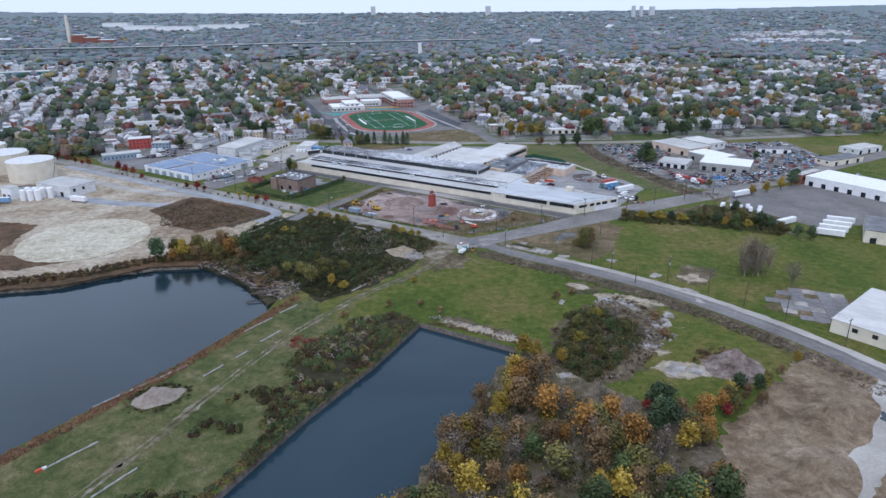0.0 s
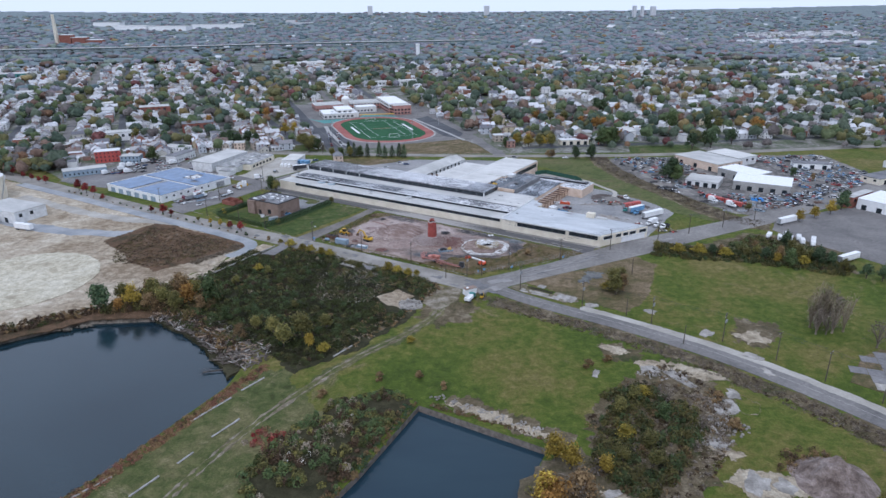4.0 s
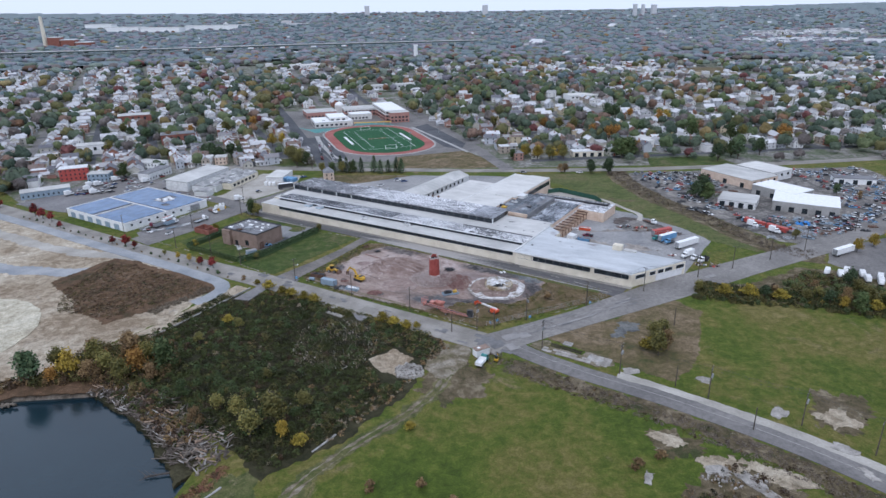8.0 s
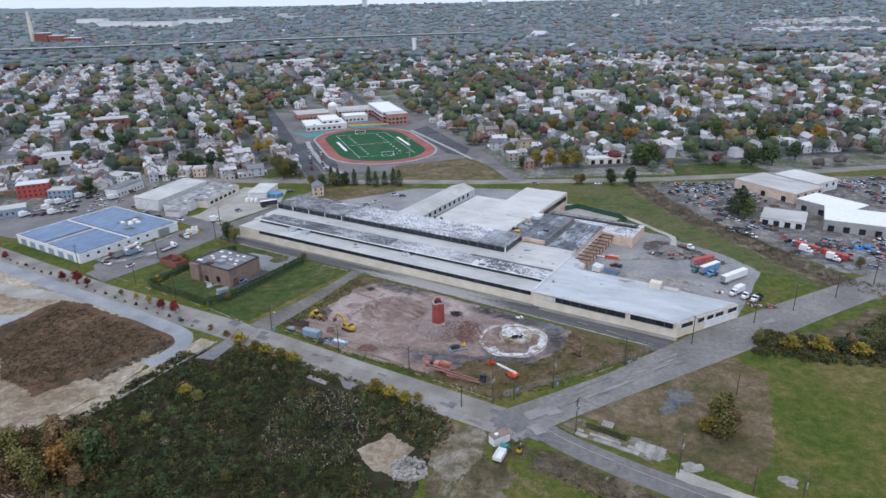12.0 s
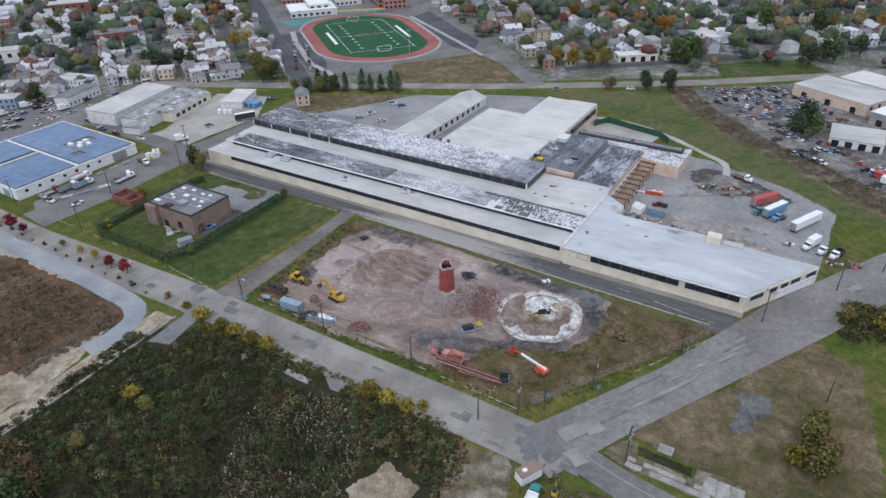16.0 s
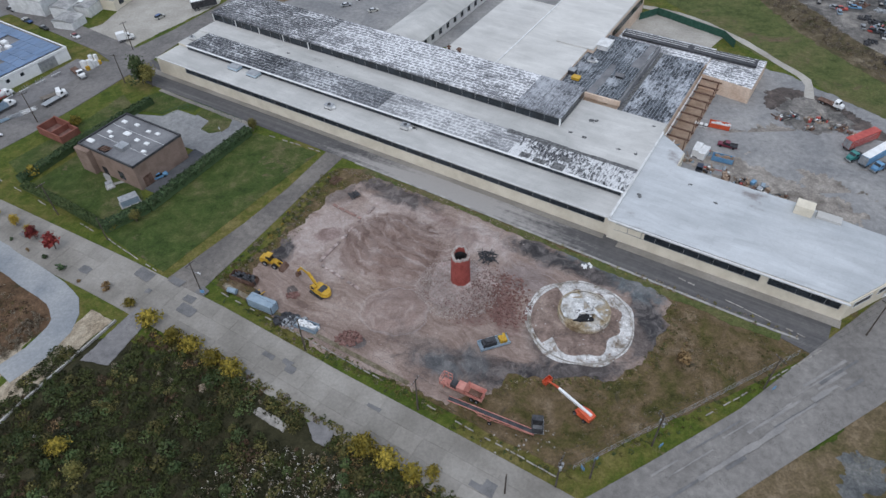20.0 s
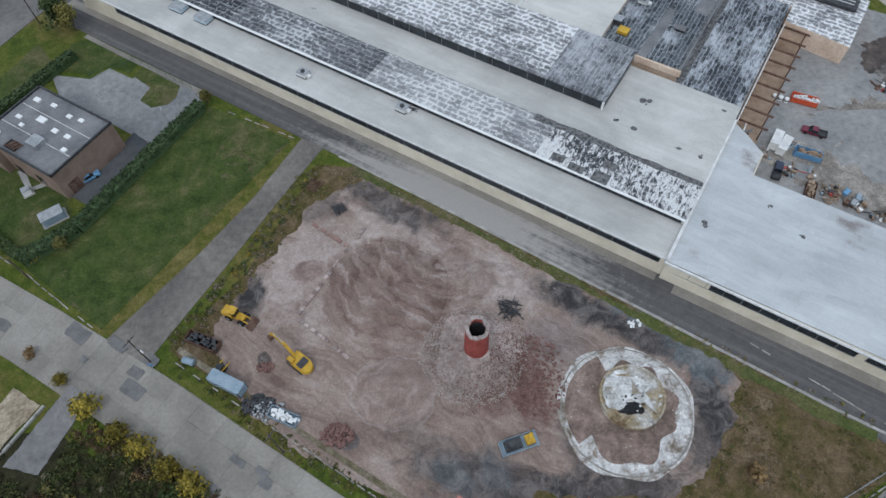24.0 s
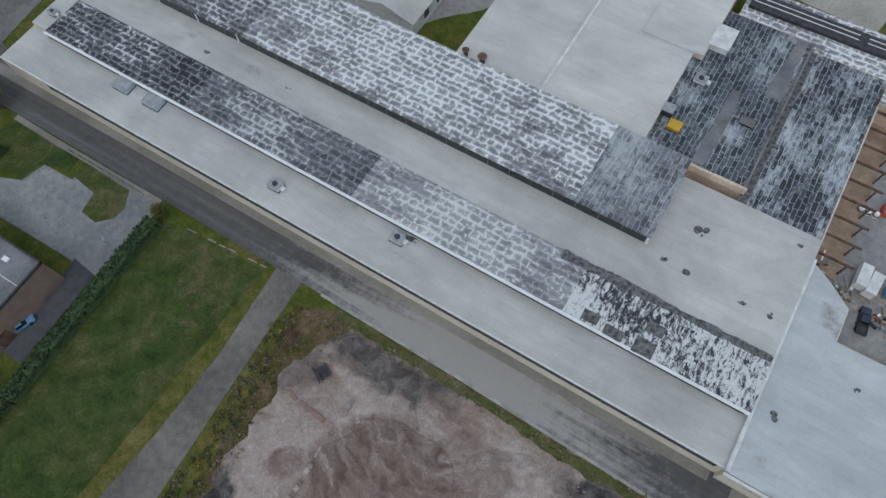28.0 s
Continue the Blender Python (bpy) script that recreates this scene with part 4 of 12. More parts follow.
def tree_kind(name, label, mat, w, h, trunk, n, size, lobes=21, seed=1, bare=False):
    """A template tree at the origin: tapered trunk with limbs, crown of many tufts."""
    rng = np.random.default_rng(seed)
    root = thing(name, label, "tree")
    s = Shape()
    s.tube((0, 0, 0), (0.1, 0.05, trunk), 0.03 * h, 0.018 * h, 7, False)
    top = Vector((0.1, 0.05, trunk))
    for k in range(7 if not bare else 14):
        ang = k * 2.4 + rng.uniform(-0.4, 0.4)
        start = Vector((0, 0, trunk * rng.uniform(0.55, 1.0)))
        end = top + Vector((math.cos(ang) * w * rng.uniform(0.2, 0.42), math.sin(ang) * w * rng.uniform(0.2, 0.42), (h - trunk) * rng.uniform(0.35, 0.95)))
        mid = (start + end) / 2 + Vector((0, 0, 0.06 * h))
        s.tube(start, mid, 0.013 * h, 0.008 * h, 5, False)
        s.tube(mid, end, 0.008 * h, 0.002 * h, 4, False)
        if bare:
            for j in range(6):
                q = mid.lerp(end, rng.uniform(0, 1))
                e = q + Vector((rng.uniform(-1, 1), rng.uniform(-1, 1), rng.uniform(0.1, 1.2))) * (0.12 * h)
                s.tube(q, e, 0.0035 * h, 0.001 * h, 3, False)
    s.tube(top, (0.2, 0.1, h * 0.9), 0.016 * h, 0.003 * h, 5, False)
    part("trunk", s, mat if bare else BARK, root)
    pts, face = crown_points(n, rng, w, h - trunk * 0.7, trunk * 0.7, lobes)
    part("crown", quads("crown", leaf_quads(pts, size, rng, out=None if bare else face, loose=0.75), [mat], np.zeros(len(pts))), None, root)
    return root


def spruce_kind(name, label, w, h, seed=3):
    rng = np.random.default_rng(seed)
    root = thing(name, label, "tree")
    part("trunk", Shape().tube((0, 0, 0), (0, 0, h * 0.95), 0.022 * h, 0.003 * h, 7, False), BARK, root)
    pts = []
    for k in range(900):
        z = rng.uniform(0.06, 1.0) ** 1.1
        r = (1 - z) ** 0.62 * w / 2 * (0.75 + 0.25 * math.sin(z * 60)) * rng.uniform(0.5, 1.0)
        a = rng.uniform(0, 6.283)
        pts.append((r * math.cos(a), r * math.sin(a), z * h))
    pts = np.array(pts)
    part("crown", quads("crown", leaf_quads(pts, 0.45, rng, 0.6), [DARKGREEN], np.zeros(len(pts))), None, root)
    return root


def ground_height(x, y):
    d = math.hypot(x, y)
    return 0.0 if d < 2600 else 62.0 * ((d - 2600) / 2300) ** 1.15

# ---- ground and water ----
PADCREAM = grass_like("cream_pad", [(0.38, (0.3800, 0.3346, 0.2430)), (0.5, (0.4700, 0.4268, 0.3240)), (0.62, (0.5300, 0.4899, 0.3870))], 0.05, (0.4000, 0.3492, 0.2700), 0.7)
RIVER = [(-66, 282), (-70, 258), (-91, 216), (-123, 168), (-169, 95), (-226, 0), (-300, -150), (-900, -150), (-900, 300), (-300, 284), (-201, 286), (-176, 290), (-143, 312), (-112, 314), (-90, 298)]
BASIN = [(-4, 246), (34, 223), (29.5, 214), (12, 175), (-1, 151), (-24, 108), (-60, 40), (-90, -20), (-160, 0), (-124, 45), (-83, 105), (-56, 148), (-39, 182), (-20, 214)]


def make_ground():
    from mathutils.geometry import delaunay_2d_cdt
    pts, edges = [], []
    for x in range(-4800, 4801, 400):
        for y in list(range(-400, 4801, 400)):
            if not (-1000 < x < 400 and -200 < y < 330):
                pts.append(Vector((x, y)))
    for loop in (RIVER, BASIN):
        k = len(pts)
        pts += [Vector(p) for p in loop]
        edges += [(k + i, k + (i + 1) % len(loop)) for i in range(len(loop))]
    vs, _, fs, *_ = delaunay_2d_cdt(pts, edges, [], 0, 1e-4)
    keep = []
    for f in fs:
        cx, cy = sum(vs[i].x for i in f) / 3, sum(vs[i].y for i in f) / 3
        if not inside(RIVER, cx, cy) and not inside(BASIN, cx, cy):
            keep.append(tuple(f))
    s = Shape()
    s.v, s.f, s.m = [(v.x, v.y, ground_height(v.x, v.y)) for v in vs], keep, [0] * len(keep)
    return thing("ground", "flat rough grass ground reaching to the horizon", "ground", kind="structure", shape=s, mat=GRASS)


make_ground()
PIERLINE = [(-280, -160), (-195, 0), (-135, 95), (-90, 168), (-60, 216), (-40, 262)]
thing("water", "grey-blue rippled river water", "water", kind="structure",
      shape=Shape().prism([(-900, -160)] + PIERLINE + [(-40, 330), (-900, 330)], -3.0, -2.0), mat=WATER)
thing("water", "dark still water of a dock basin", "water", kind="structure",
      shape=Shape().prism(PIERLINE[::-1] + [(60, -160), (60, 300)], -3.0, -2.0), mat=BASINWATER)


def bank(name, loop, a, b, mat, label, lean=1.2, proud=0.0):
    """A bank from the ground's edge down into the water along loop[a:b]."""
    s = Shape()
    line = loop[a:b + 1]
    cx, cy = sum(p[0] for p in loop) / len(loop), sum(p[1] for p in loop) / len(loop)
    for (ax, ay), (bx, by) in zip(line, line[1:]):
        n = max(1, int(math.hypot(bx - ax, by - ay) / 3))
        for k in range(n):
            q = [(ax + (bx - ax) * t, ay + (by - ay) * t) for t in (k / n, (k + 1) / n)]
            low = [(x + (cx - x) / math.hypot(cx - x, cy - y) * lean, y + (cy - y) / math.hypot(cx - x, cy - y) * lean) for x, y in q]
            s.add([(*q[0], 0.02 + proud), (*q[1], 0.02 + proud), (*low[1], -2.8), (*low[0], -2.8)], [(0, 1, 2, 3)])
    return thing(name, label, "bank", kind="structure", shape=s, mat=mat)


bank("river_bank", RIVER + RIVER[:1], 0, 6, TIMBER, "dark timber and stone river bank", 0.6)
bank("river_bank", RIVER + RIVER[:1], 8, 15, STONE, "sloping bank of stones and debris", 3.0)
bank("basin_bank", BASIN + BASIN[:1], 0, 14, TIMBER, "dark bulkhead wall round the basin", 0.5)

# ---- areas of ground ----
BROWNGRASS = grass_like("brown_dead_grass", [(0.37, (0.0484, 0.0570, 0.0202)), (0.45, (0.0824, 0.0665, 0.0348)), (0.53, (0.1211, 0.0950, 0.0581)), (0.62, (0.1938, 0.1615, 0.1084))], 0.09, (0.2616, 0.2375, 0.1703), 0.6)
sheet("sand_yard", [(-100, 402), (-150, 434), (-260, 508), (-420, 612), (-800, 640), (-800, 305), (-300, 288), (-202, 291), (-176, 297), (-143, 319), (-128, 342), (-108, 370)], 0.03, SAND, "pale bare sand ground of a tank yard", rough=1.0, step=8)
sheet("weed_patch", [(-181, 407), (-165, 438), (-150, 432), (-101, 402), (-100, 394), (-135, 363), (-155, 378), (-166, 392)], 0.08, BROWNWEED, "patch of dry brown weeds", rough=1.6, step=4)
sheet("weed_patch", [(-230, 330), (-236, 380), (-300, 395), (-330, 340), (-300, 312), (-205, 308), (-172, 330), (-190, 318)], 0.07, BROWNWEED, "patch of dry brown weeds", rough=2, step=6)
sheet("tank_pad", [(-195 + 34 * math.cos(k * 0.2618), 354 + 36 * math.sin(k * 0.2618)) for k in range(24)], 0.25, PADCREAM, "round pale concrete pad of a removed tank", "tank pad", rough=0.5)
sheet("scrub_ground", [(-64, 284), (-88, 300), (-112, 316), (-126, 340), (-112, 356), (-98, 386), (-90, 392), (-60, 384), (-34, 368), (-14, 357), (2, 346), (6, 338), (-4, 322), (-10, 306), (-30, 282), (-48, 266)], 0.05, SCRUBSOIL, "dark scrub ground under wild bushes", rough=1.5, step=5)
sheet("shore_weeds", ribbon([(-112, 318), (-143, 316), (-176, 294), (-203, 290), (-300, 288)], 6.0), 0.055, BROWNWEED, "brown weeds on the river shore", rough=1.4, step=2)
sheet("pier_scrub", [(-6, 250), (-22, 214), (-38, 185), (-46, 196), (-50, 212), (-42, 230), (-28, 250), (-16, 256)], 0.05, SCRUBSOIL, "dark scrub ground along the basin", rough=1.5, step=5)
sheet("shore_scrub", [(28, 214), (9, 174), (-4, 150), (-26, 108), (-40, 70), (60, 60), (100, 110), (88, 160), (84, 182), (66, 190), (56, 204), (44, 224)], 0.05, WOODFLOOR, "leaf-strewn floor of a young wood", rough=2, step=6)
sheet("soil_heap_ground", [(132, 212), (112, 190), (87, 168), (76, 130), (84, 96), (120, 110), (150, 150), (160, 180), (162, 204), (143, 214)], 0.068, SOIL, "graded bare brown soil", rough=2.5, step=2)
sheet("mud_puddle", [(141, 176), (145, 180), (147, 176), (143, 170)], 0.11, WATER, "shallow muddy puddle on a haul road", "puddle", rough=0.8, step=1)
sheet("haul_road", ribbon(smooth_line([(168, 205), (150, 183), (128, 160), (108, 140), (88, 100)]), 6), 0.1, PALEGRAVEL, "pale gravel haul road", "road", rough=1.2)
sheet("pier_grass", [(-61, 270), (-73, 247), (-94, 209), (-126, 161), (-172, 88), (-225, 2), (-170, 4), (-126, 48), (-85, 108), (-58, 149), (-41, 182), (-24, 212), (-28, 232), (-40, 252), (-50, 268)], 0.04, PIERGRASS, "thin greyish grass on an old pier", rough=2.6, step=1)
TRACK = smooth_line([(12, 338), (2, 312), (-8, 297), (-29, 275), (-47, 250), (-58, 231), (-66, 214), (-79, 182), (-90, 155), (-112, 108)])
sheet("track_verge", ribbon(TRACK, 2.6), 0.06, PIERGRASS, "worn grass of a track", "road", rough=1.8, step=1)
for o in (-1.05, 1.05):
    left = ribbon(TRACK, abs(o))[: len(TRACK)] if o > 0 else ribbon(TRACK, abs(o))[len(TRACK):][::-1]
    sheet("wheel_rut", ribbon(left, 0.5), 0.085, TRACKDIRT, "bare rutted wheel track through the grass", "road", rough=0.9, step=1)
sheet("demolition_lot", [(-35, 454), (-48, 425), (-62, 407), (-36, 389), (-14, 375), (19, 354), (80, 380), (54, 405), (14, 427), (-9, 442), (-24, 452)], 0.04, LOTGRASS, "weedy edge of a cleared lot", rough=0.4)
sheet("cleared_ground", [(-30, 447), (-37, 440), (-42, 429), (-49, 419), (-53, 411), (-50, 402), (-41, 391), (-31, 384.5), (-22, 379.5), (-12, 374.5), (-4, 370), (4, 372), (12, 376), (22, 375), (33, 375), (42, 380), (48, 388), (51, 396), (49.5, 402.5), (37, 411.5), (15, 426), (-7, 440), (-22, 449)], 0.09, LOTGROUND, "bare ground of crushed brick, dust and ash", rough=1.7, step=1)
sheet("lawn", [(-42, 462), (-64, 474), (-97, 427), (-77, 412)], 0.08, LAWN, "mown green lawn", rough=0.15)
sheet("front_lawn", [(-98, 430), (-129, 449), (-112, 476), (-106, 470), (-95, 449), (-88, 436)], 0.08, LAWN, "mown green lawn", rough=0.15)
sheet("east_field", [(47, 343), (70, 354), (131, 385), (176, 408), (196, 396), (207, 372), (196, 330), (180, 285), (160, 275), (143, 258), (118, 280), (98, 298), (70, 320)], 0.03, GRASS, "broad grass field", rough=0.6, step=6)
sheet("hedge_ground", [(120, 384), (150, 394), (176, 408), (204, 402), (212, 378), (204, 350), (176, 360), (150, 370), (128, 376)], 0.05, BROWNGRASS, "dark ground under a hedgerow", rough=2.0, step=3)
sheet("bare_field_edge", [(44, 343.5), (48, 347), (69, 357), (104, 375), (112, 364), (104, 344), (93, 322), (82, 310), (66, 324)], 0.06, DRYGRASS, "worn dry grass at a road corner", rough=1.2, step=3)
for k, poly in enumerate(([(48, 236), (56, 250), (72, 262), (85, 273), (98, 258), (97, 246), (90, 228), (82, 216), (74, 204), (61, 196), (52, 197), (45, 215)], [(124, 304), (139, 299), (134, 287), (125, 281), (115, 284)], [(65, 286), (79, 280), (76, 271), (64, 274)], [(2, 251), (14, 249), (40, 232), (43, 226), (36, 225), (18, 238), (3, 246)], [(-2, 330), (12, 326), (20, 318), (14, 306), (2, 300), (-6, 308)])):
    sheet("dead_grass_patch", poly, 0.033 + 0.0023 * k, BROWNGRASS, "brown dead grass and bare earth", rough=3.2, step=1)
sheet("depot_street", [(-276, 541), (-256, 530), (-222, 516), (-219, 538), (-199, 562), (-170, 577), (-186, 606), (-212, 590), (-238, 566), (-262, 560)], 0.062, OLDASPHALT, "worn asphalt street beside a depot", "road", rough=0.5)

# ---- roads ----
SROAD = [(-420, 622), (-260, 517), (-155, 448), (-90, 411), (-62, 394), (-30, 373), (0, 354), (14, 345), (26, 337)]
sheet("dock_road", ribbon(SROAD, 6.6), 0.08, PAVING, "old grey road of concrete slabs and patches", "road")
sheet("avenue", ribbon([(20, 339), (40, 349.6), (62, 361), (105, 386), (150, 410), (200, 435), (235, 455), (300, 495), (420, 570)], [7.5, 6.8, 6.8, 9.5, 8.5, 8, 8, 7, 7]), 0.13, AVENUEASPHALT, "grey asphalt avenue with worn patches", "road")
EROAD = smooth_line([(24, 342), (34, 331), (50, 319), (78, 299), (106, 275), (128, 250), (144, 228), (160, 200), (185, 150), (215, 80)])
sheet("river_road", ribbon([(x + max(0.0, 1.3 - k * 0.16), y + max(0.0, 1.7 - k * 0.2)) for k, (x, y) in enumerate(EROAD)], 4.2), 0.12, ASPHALT, "grey asphalt road with a pale verge", "road")
sheet("road_line", ribbon([(x + 0.6 + max(0.0, 1.2 - k * 0.16), y + 0.7 + max(0.0, 1.5 - k * 0.2)) for k, (x, y) in enumerate(EROAD[2:-4])], 0.1), 0.135, KERB, "worn pale line on a road", "road marking")
sheet("road_verge", ribbon([(x + 4.4, y + 4.0) for x, y in EROAD[11:]], 2.0), 0.13, PALEGRAVEL, "pale gravel verge of a road", "verge", rough=0.5)
sheet("rough_verge", ribbon([(x - 7.5, y - 5.0) for x, y in EROAD[3:]], 4.0), 0.06, BROWNGRASS, "weedy stony verge of a road", "verge", rough=2.2, step=1)
sheet("works_street", ribbon([(-135, 538), (-112, 516), (-73, 491), (-34, 466), (0, 444), (40, 417), (72, 395), (86, 386)], [5.5, 6, 6, 6, 6, 6, 6, 9]), 0.11, DUSTYSTREET, "grey street along the factory", "road")
sheet("side_street", ribbon([(-162, 462), (-146, 482), (-132, 506), (-120, 526), (-108, 545), (-92, 570), (-76, 600)], [9, 8, 8, 7, 5, 5, 5]), 0.12, ASPHALT, "grey asphalt side street", "road")
sheet("side_street", ribbon([(-122, 528), (-150, 548), (-195, 580), (-240, 612)], 5), 0.115, ASPHALT, "grey asphalt side street", "road")
sheet("driveway", ribbon([(-36, 462), (-46.5, 443.5), (-56, 428), (-72, 405)], [3.4, 3.0, 3.6, 5.4]), 0.09, DRIVEASPHALT, "narrow cracked asphalt driveway", "road", rough=0.4, step=1)
sheet("back_street", ribbon([(-420, 660), (-240, 646), (-112, 628), (-54, 621), (-19, 618.5), (32, 613), (98, 610), (160, 609), (240, 615), (420, 640)], 5.0), 0.1, PAVING, "pale concrete back street", "road")
sheet("field_street", ribbon([(-78, 618), (-92, 660), (-120, 735), (-165, 873), (-240, 1090)], 6), 0.109, DARKASPHALT, "dark asphalt street beside a sports field", "road")
sheet("school_street", ribbon([(60, 612), (38, 701), (13, 794), (-30, 950)], 5.5), 0.114, ASPHALT, "grey asphalt street", "road")
sheet("rail_bed", ribbon(smooth_line([(140, 604), (139, 575), (146, 530), (158, 497), (168, 465), (180, 432), (196, 420)]), 8), 0.072, BROWNGRASS, "weedy old rail bed", "ground", rough=1.5)
sheet("gravel_drive", ribbon(smooth_line([(-300, 533), (-241, 496), (-197, 467), (-145, 434), (-110, 411), (-99, 402), (-97, 394), (-100, 387), (-105, 381)]), 3.4), 0.15, GRAVEL, "blue-grey gravel drive", "road", rough=0.25)
sheet("sandy_lane", ribbon(smooth_line([(-88, 398), (-98, 381), (-109, 362), (-124, 340), (-140, 326), (-175, 306), (-210, 298), (-300, 292)]), 3.6), 0.12, SAND, "pale sandy lane on a low bank", "road", rough=0.5)
sheet("slab_yard", [(143, 256), (157, 272), (168, 278), (186, 262), (172, 242), (160, 240)], 0.1, DRYGRASS, "cracked concrete slab floor in the grass", "slab", rough=0.2)
sheet("broken_pavement", [(36, 338.1), (37.4, 335.9), (40.5, 333.3), (46.8, 329.8), (52.3, 325.6), (58, 321.6), (64.3, 322.4), (63.6, 328.5), (61, 330.1), (56, 332.7), (54.2, 330.1), (48.9, 333.6), (43.3, 337.2), (44.6, 340), (43.6, 341.8), (39, 341)], 0.14, TRACKDIRT, "broken concrete pavement round a road corner", "pavement", rough=0.35, step=1)
sheet("pavement_soil", [(44.6, 339.6), (43.8, 337.4), (49, 334), (54, 330.6), (55.4, 332.8), (50, 336.2)], 0.1, SCRUBSOIL, "bare dark soil behind a pavement", rough=0.4, step=1)
sheet("factory_yard", [(44, 453), (62, 440), (90, 422), (118, 402), (128, 416), (150, 448), (142, 470), (122, 498), (106, 512), (92, 500), (74, 480)], 0.06, YARDGROUND, "worn yard of gravel and old asphalt", rough=0.8)
sheet("delivery_yard", [(-32, 520), (-96, 556), (-70, 590), (-46, 603), (40, 596), (64, 590), (60, 560), (10, 530)], 0.06, YARDGROUND, "pale asphalt yard behind the factory", rough=0.5)
sheet("gravel_lot", [(-152, 549), (-125, 534.5), (-98, 572), (-99, 606), (-130, 614), (-134, 600), (-143, 556)], 0.08, PALEGRAVEL, "pale gravel lot", rough=0.5)
sheet("truck_lot", [(-165, 470), (-140, 480), (-126, 506), (-120, 522), (-143, 527), (-170, 478)], 0.07, OLDASPHALT, "worn asphalt truck lot", rough=0.3)
sheet("car_park_east", [(194, 414), (206, 433), (262, 454), (300, 470), (360, 440), (360, 360), (280, 366), (223, 360), (206, 390)], 0.07, ASPHALT, "wide empty asphalt lot", rough=0.4)
sheet("scrap_yard", [(148, 598), (144, 560), (158, 515), (172, 478), (186, 446), (204, 436), (262, 466), (330, 520), (330, 604), (236, 604)], 0.06, SCRAPGROUND, "dusty scrapyard ground", rough=0.8)
sheet("grass_triangle", [(64, 597), (92, 566), (112, 520), (124, 500), (146, 452), (168, 430), (172, 440), (160, 476), (150, 498), (138, 530), (130, 575), (132, 599)], 0.05, OLIVEGRASS, "mown grass strip", rough=0.4)

# ---- the factory: local x along its street front, local y away from it ----
SITE = pose(40.6, 420.3, 0, 0, 0, -32.54)
factory = thing("factory", "long low cream factory with stained flat roofs and black window bands", "factory", SITE)


def hall(name, poly, z, roof_mat, wall_mat=CREAM, edge=0.25, label=""):
    """A flat-roofed block: wall with thickness, roof slab inside a low parapet."""
    p = ccw(poly)
    part("wall", Shape().prism(p, 0, z), wall_mat, factory)
    cx, cy = sum(a for a, _ in p) / len(p), sum(b for _, b in p) / len(p)
    inner = [(x + (cx - x) * 0.004, y + (cy - y) * 0.012) for x, y in p]
    return part("roof", Shape().prism(inner, z - 0.1, z + 0.12), roof_mat, factory, label)


def window_band(x0, x1, y, z0, z1, pitch, normal=-1, along="x"):
    """A band of glazing with mullions, panes a little behind the frame; set into the wall front."""
    n = max(1, round((x1 - x0) / pitch))
    w = (x1 - x0) / n
    frame_shape = Shape()
    def bx(s, a0, a1, d0, d1, c0, c1):
        lo, hi = sorted((y + normal * d0, y + normal * d1))
        if along == "x":
            s.box(a0, lo, c0, a1, hi, c1)
        else:
            s.box(lo, a0, c0, hi, a1, c1)
        return s
    bx(frame_shape, x0, x1, 0.0, 0.14, z0 - 0.1, z0)
    bx(frame_shape, x0, x1, 0.0, 0.14, z1, z1 + 0.1)
    for k in range(n + 1):
        bx(frame_shape, x0 + k * w - 0.06, x0 + k * w + 0.06, 0.0, 0.12, z0, z1)
    win = part("window", frame_shape, MULLION, factory)
    for k in range(n):
        part("pane", bx(Shape(), x0 + k * w + 0.06, x0 + (k + 1) * w - 0.06, 0.01, 0.05, z0, z1), GLAZE, win)
    return win


# long front range
hall("front", [(-175, 0.6), (0, 0.6), (0, 10.6), (-175, 11.5)], 6.1, GREYROOF, label="grey flat roof with faint dirt")
window_band(-160, -1.5, 0.6, 4.2, 5.75, 5.3)
part("coping", Shape().box(-175.2, 0.5, 6.0, 0, 0.8, 6.26), TRIM, factory)
# the raised strip roof, with its dark clerestory
part("wall", Shape().box(-169.5, 10.6, 0, 0, 31.5, 7.4), TRIM, factory)
for a, b, m in ((-169.5, -127, STAIN_DARKNET), (-127, -83, STAIN_LIGHT), (-83, -36, STAIN_MID), (-36, -0.3, STAIN_SWIRL)):
    part("roof", Shape().add([(a, 10.9, 7.75), (b, 10.9, 7.75), (b, 22, 7.5), (a, 22, 7.5), (a, 10.9, 7.3), (b, 10.9, 7.3), (b, 22, 7.3), (a, 22, 7.3)],
         [(0, 1, 2, 3), (4, 5, 1, 0), (5, 6, 2, 1), (6, 7, 3, 2), (7, 4, 0, 3)]), m, factory, "dark felt roof strip with ragged pale streaks")
window_band(-169, -1, 10.55, 6.35, 7.3, 4.0)
part("gutter", Shape().box(-169.5, 10.25, 7.55, -0.4, 10.85, 7.72), WHITE, factory, "white metal gutter edge")
# middle roof
SOOT = surface("soot_stain", (0.06, 0.06, 0.062), (0.2, 0.2, 0.2), 1.2, 5.0, 0.9, spread=0.5)
part("felt_edge", Shape().prism(wobble([(-41, 20.4), (-0.6, 20.9), (-0.6, 22.1), (-41, 22.1)], 1, 0.3, 5), 7.45, 7.62), SOOT, factory, "black torn edge of roofing felt")
part("roof", Shape().box(-175, 22, 7.0, -28.3, 31.2, 7.42), GREYROOF, factory, "grey flat roof with soot spots")
part("roof", Shape().prism([(-28.3, 22), (-0.3, 22), (-0.3, 48.3), (-28.3, 48.3)], 6.9, 7.43), GREYROOF, factory, "grey flat roof with soot spots")
part("wall", Shape().box(-175, 11.5, 0, -169.5, 50, 6.9), CREAM, factory)
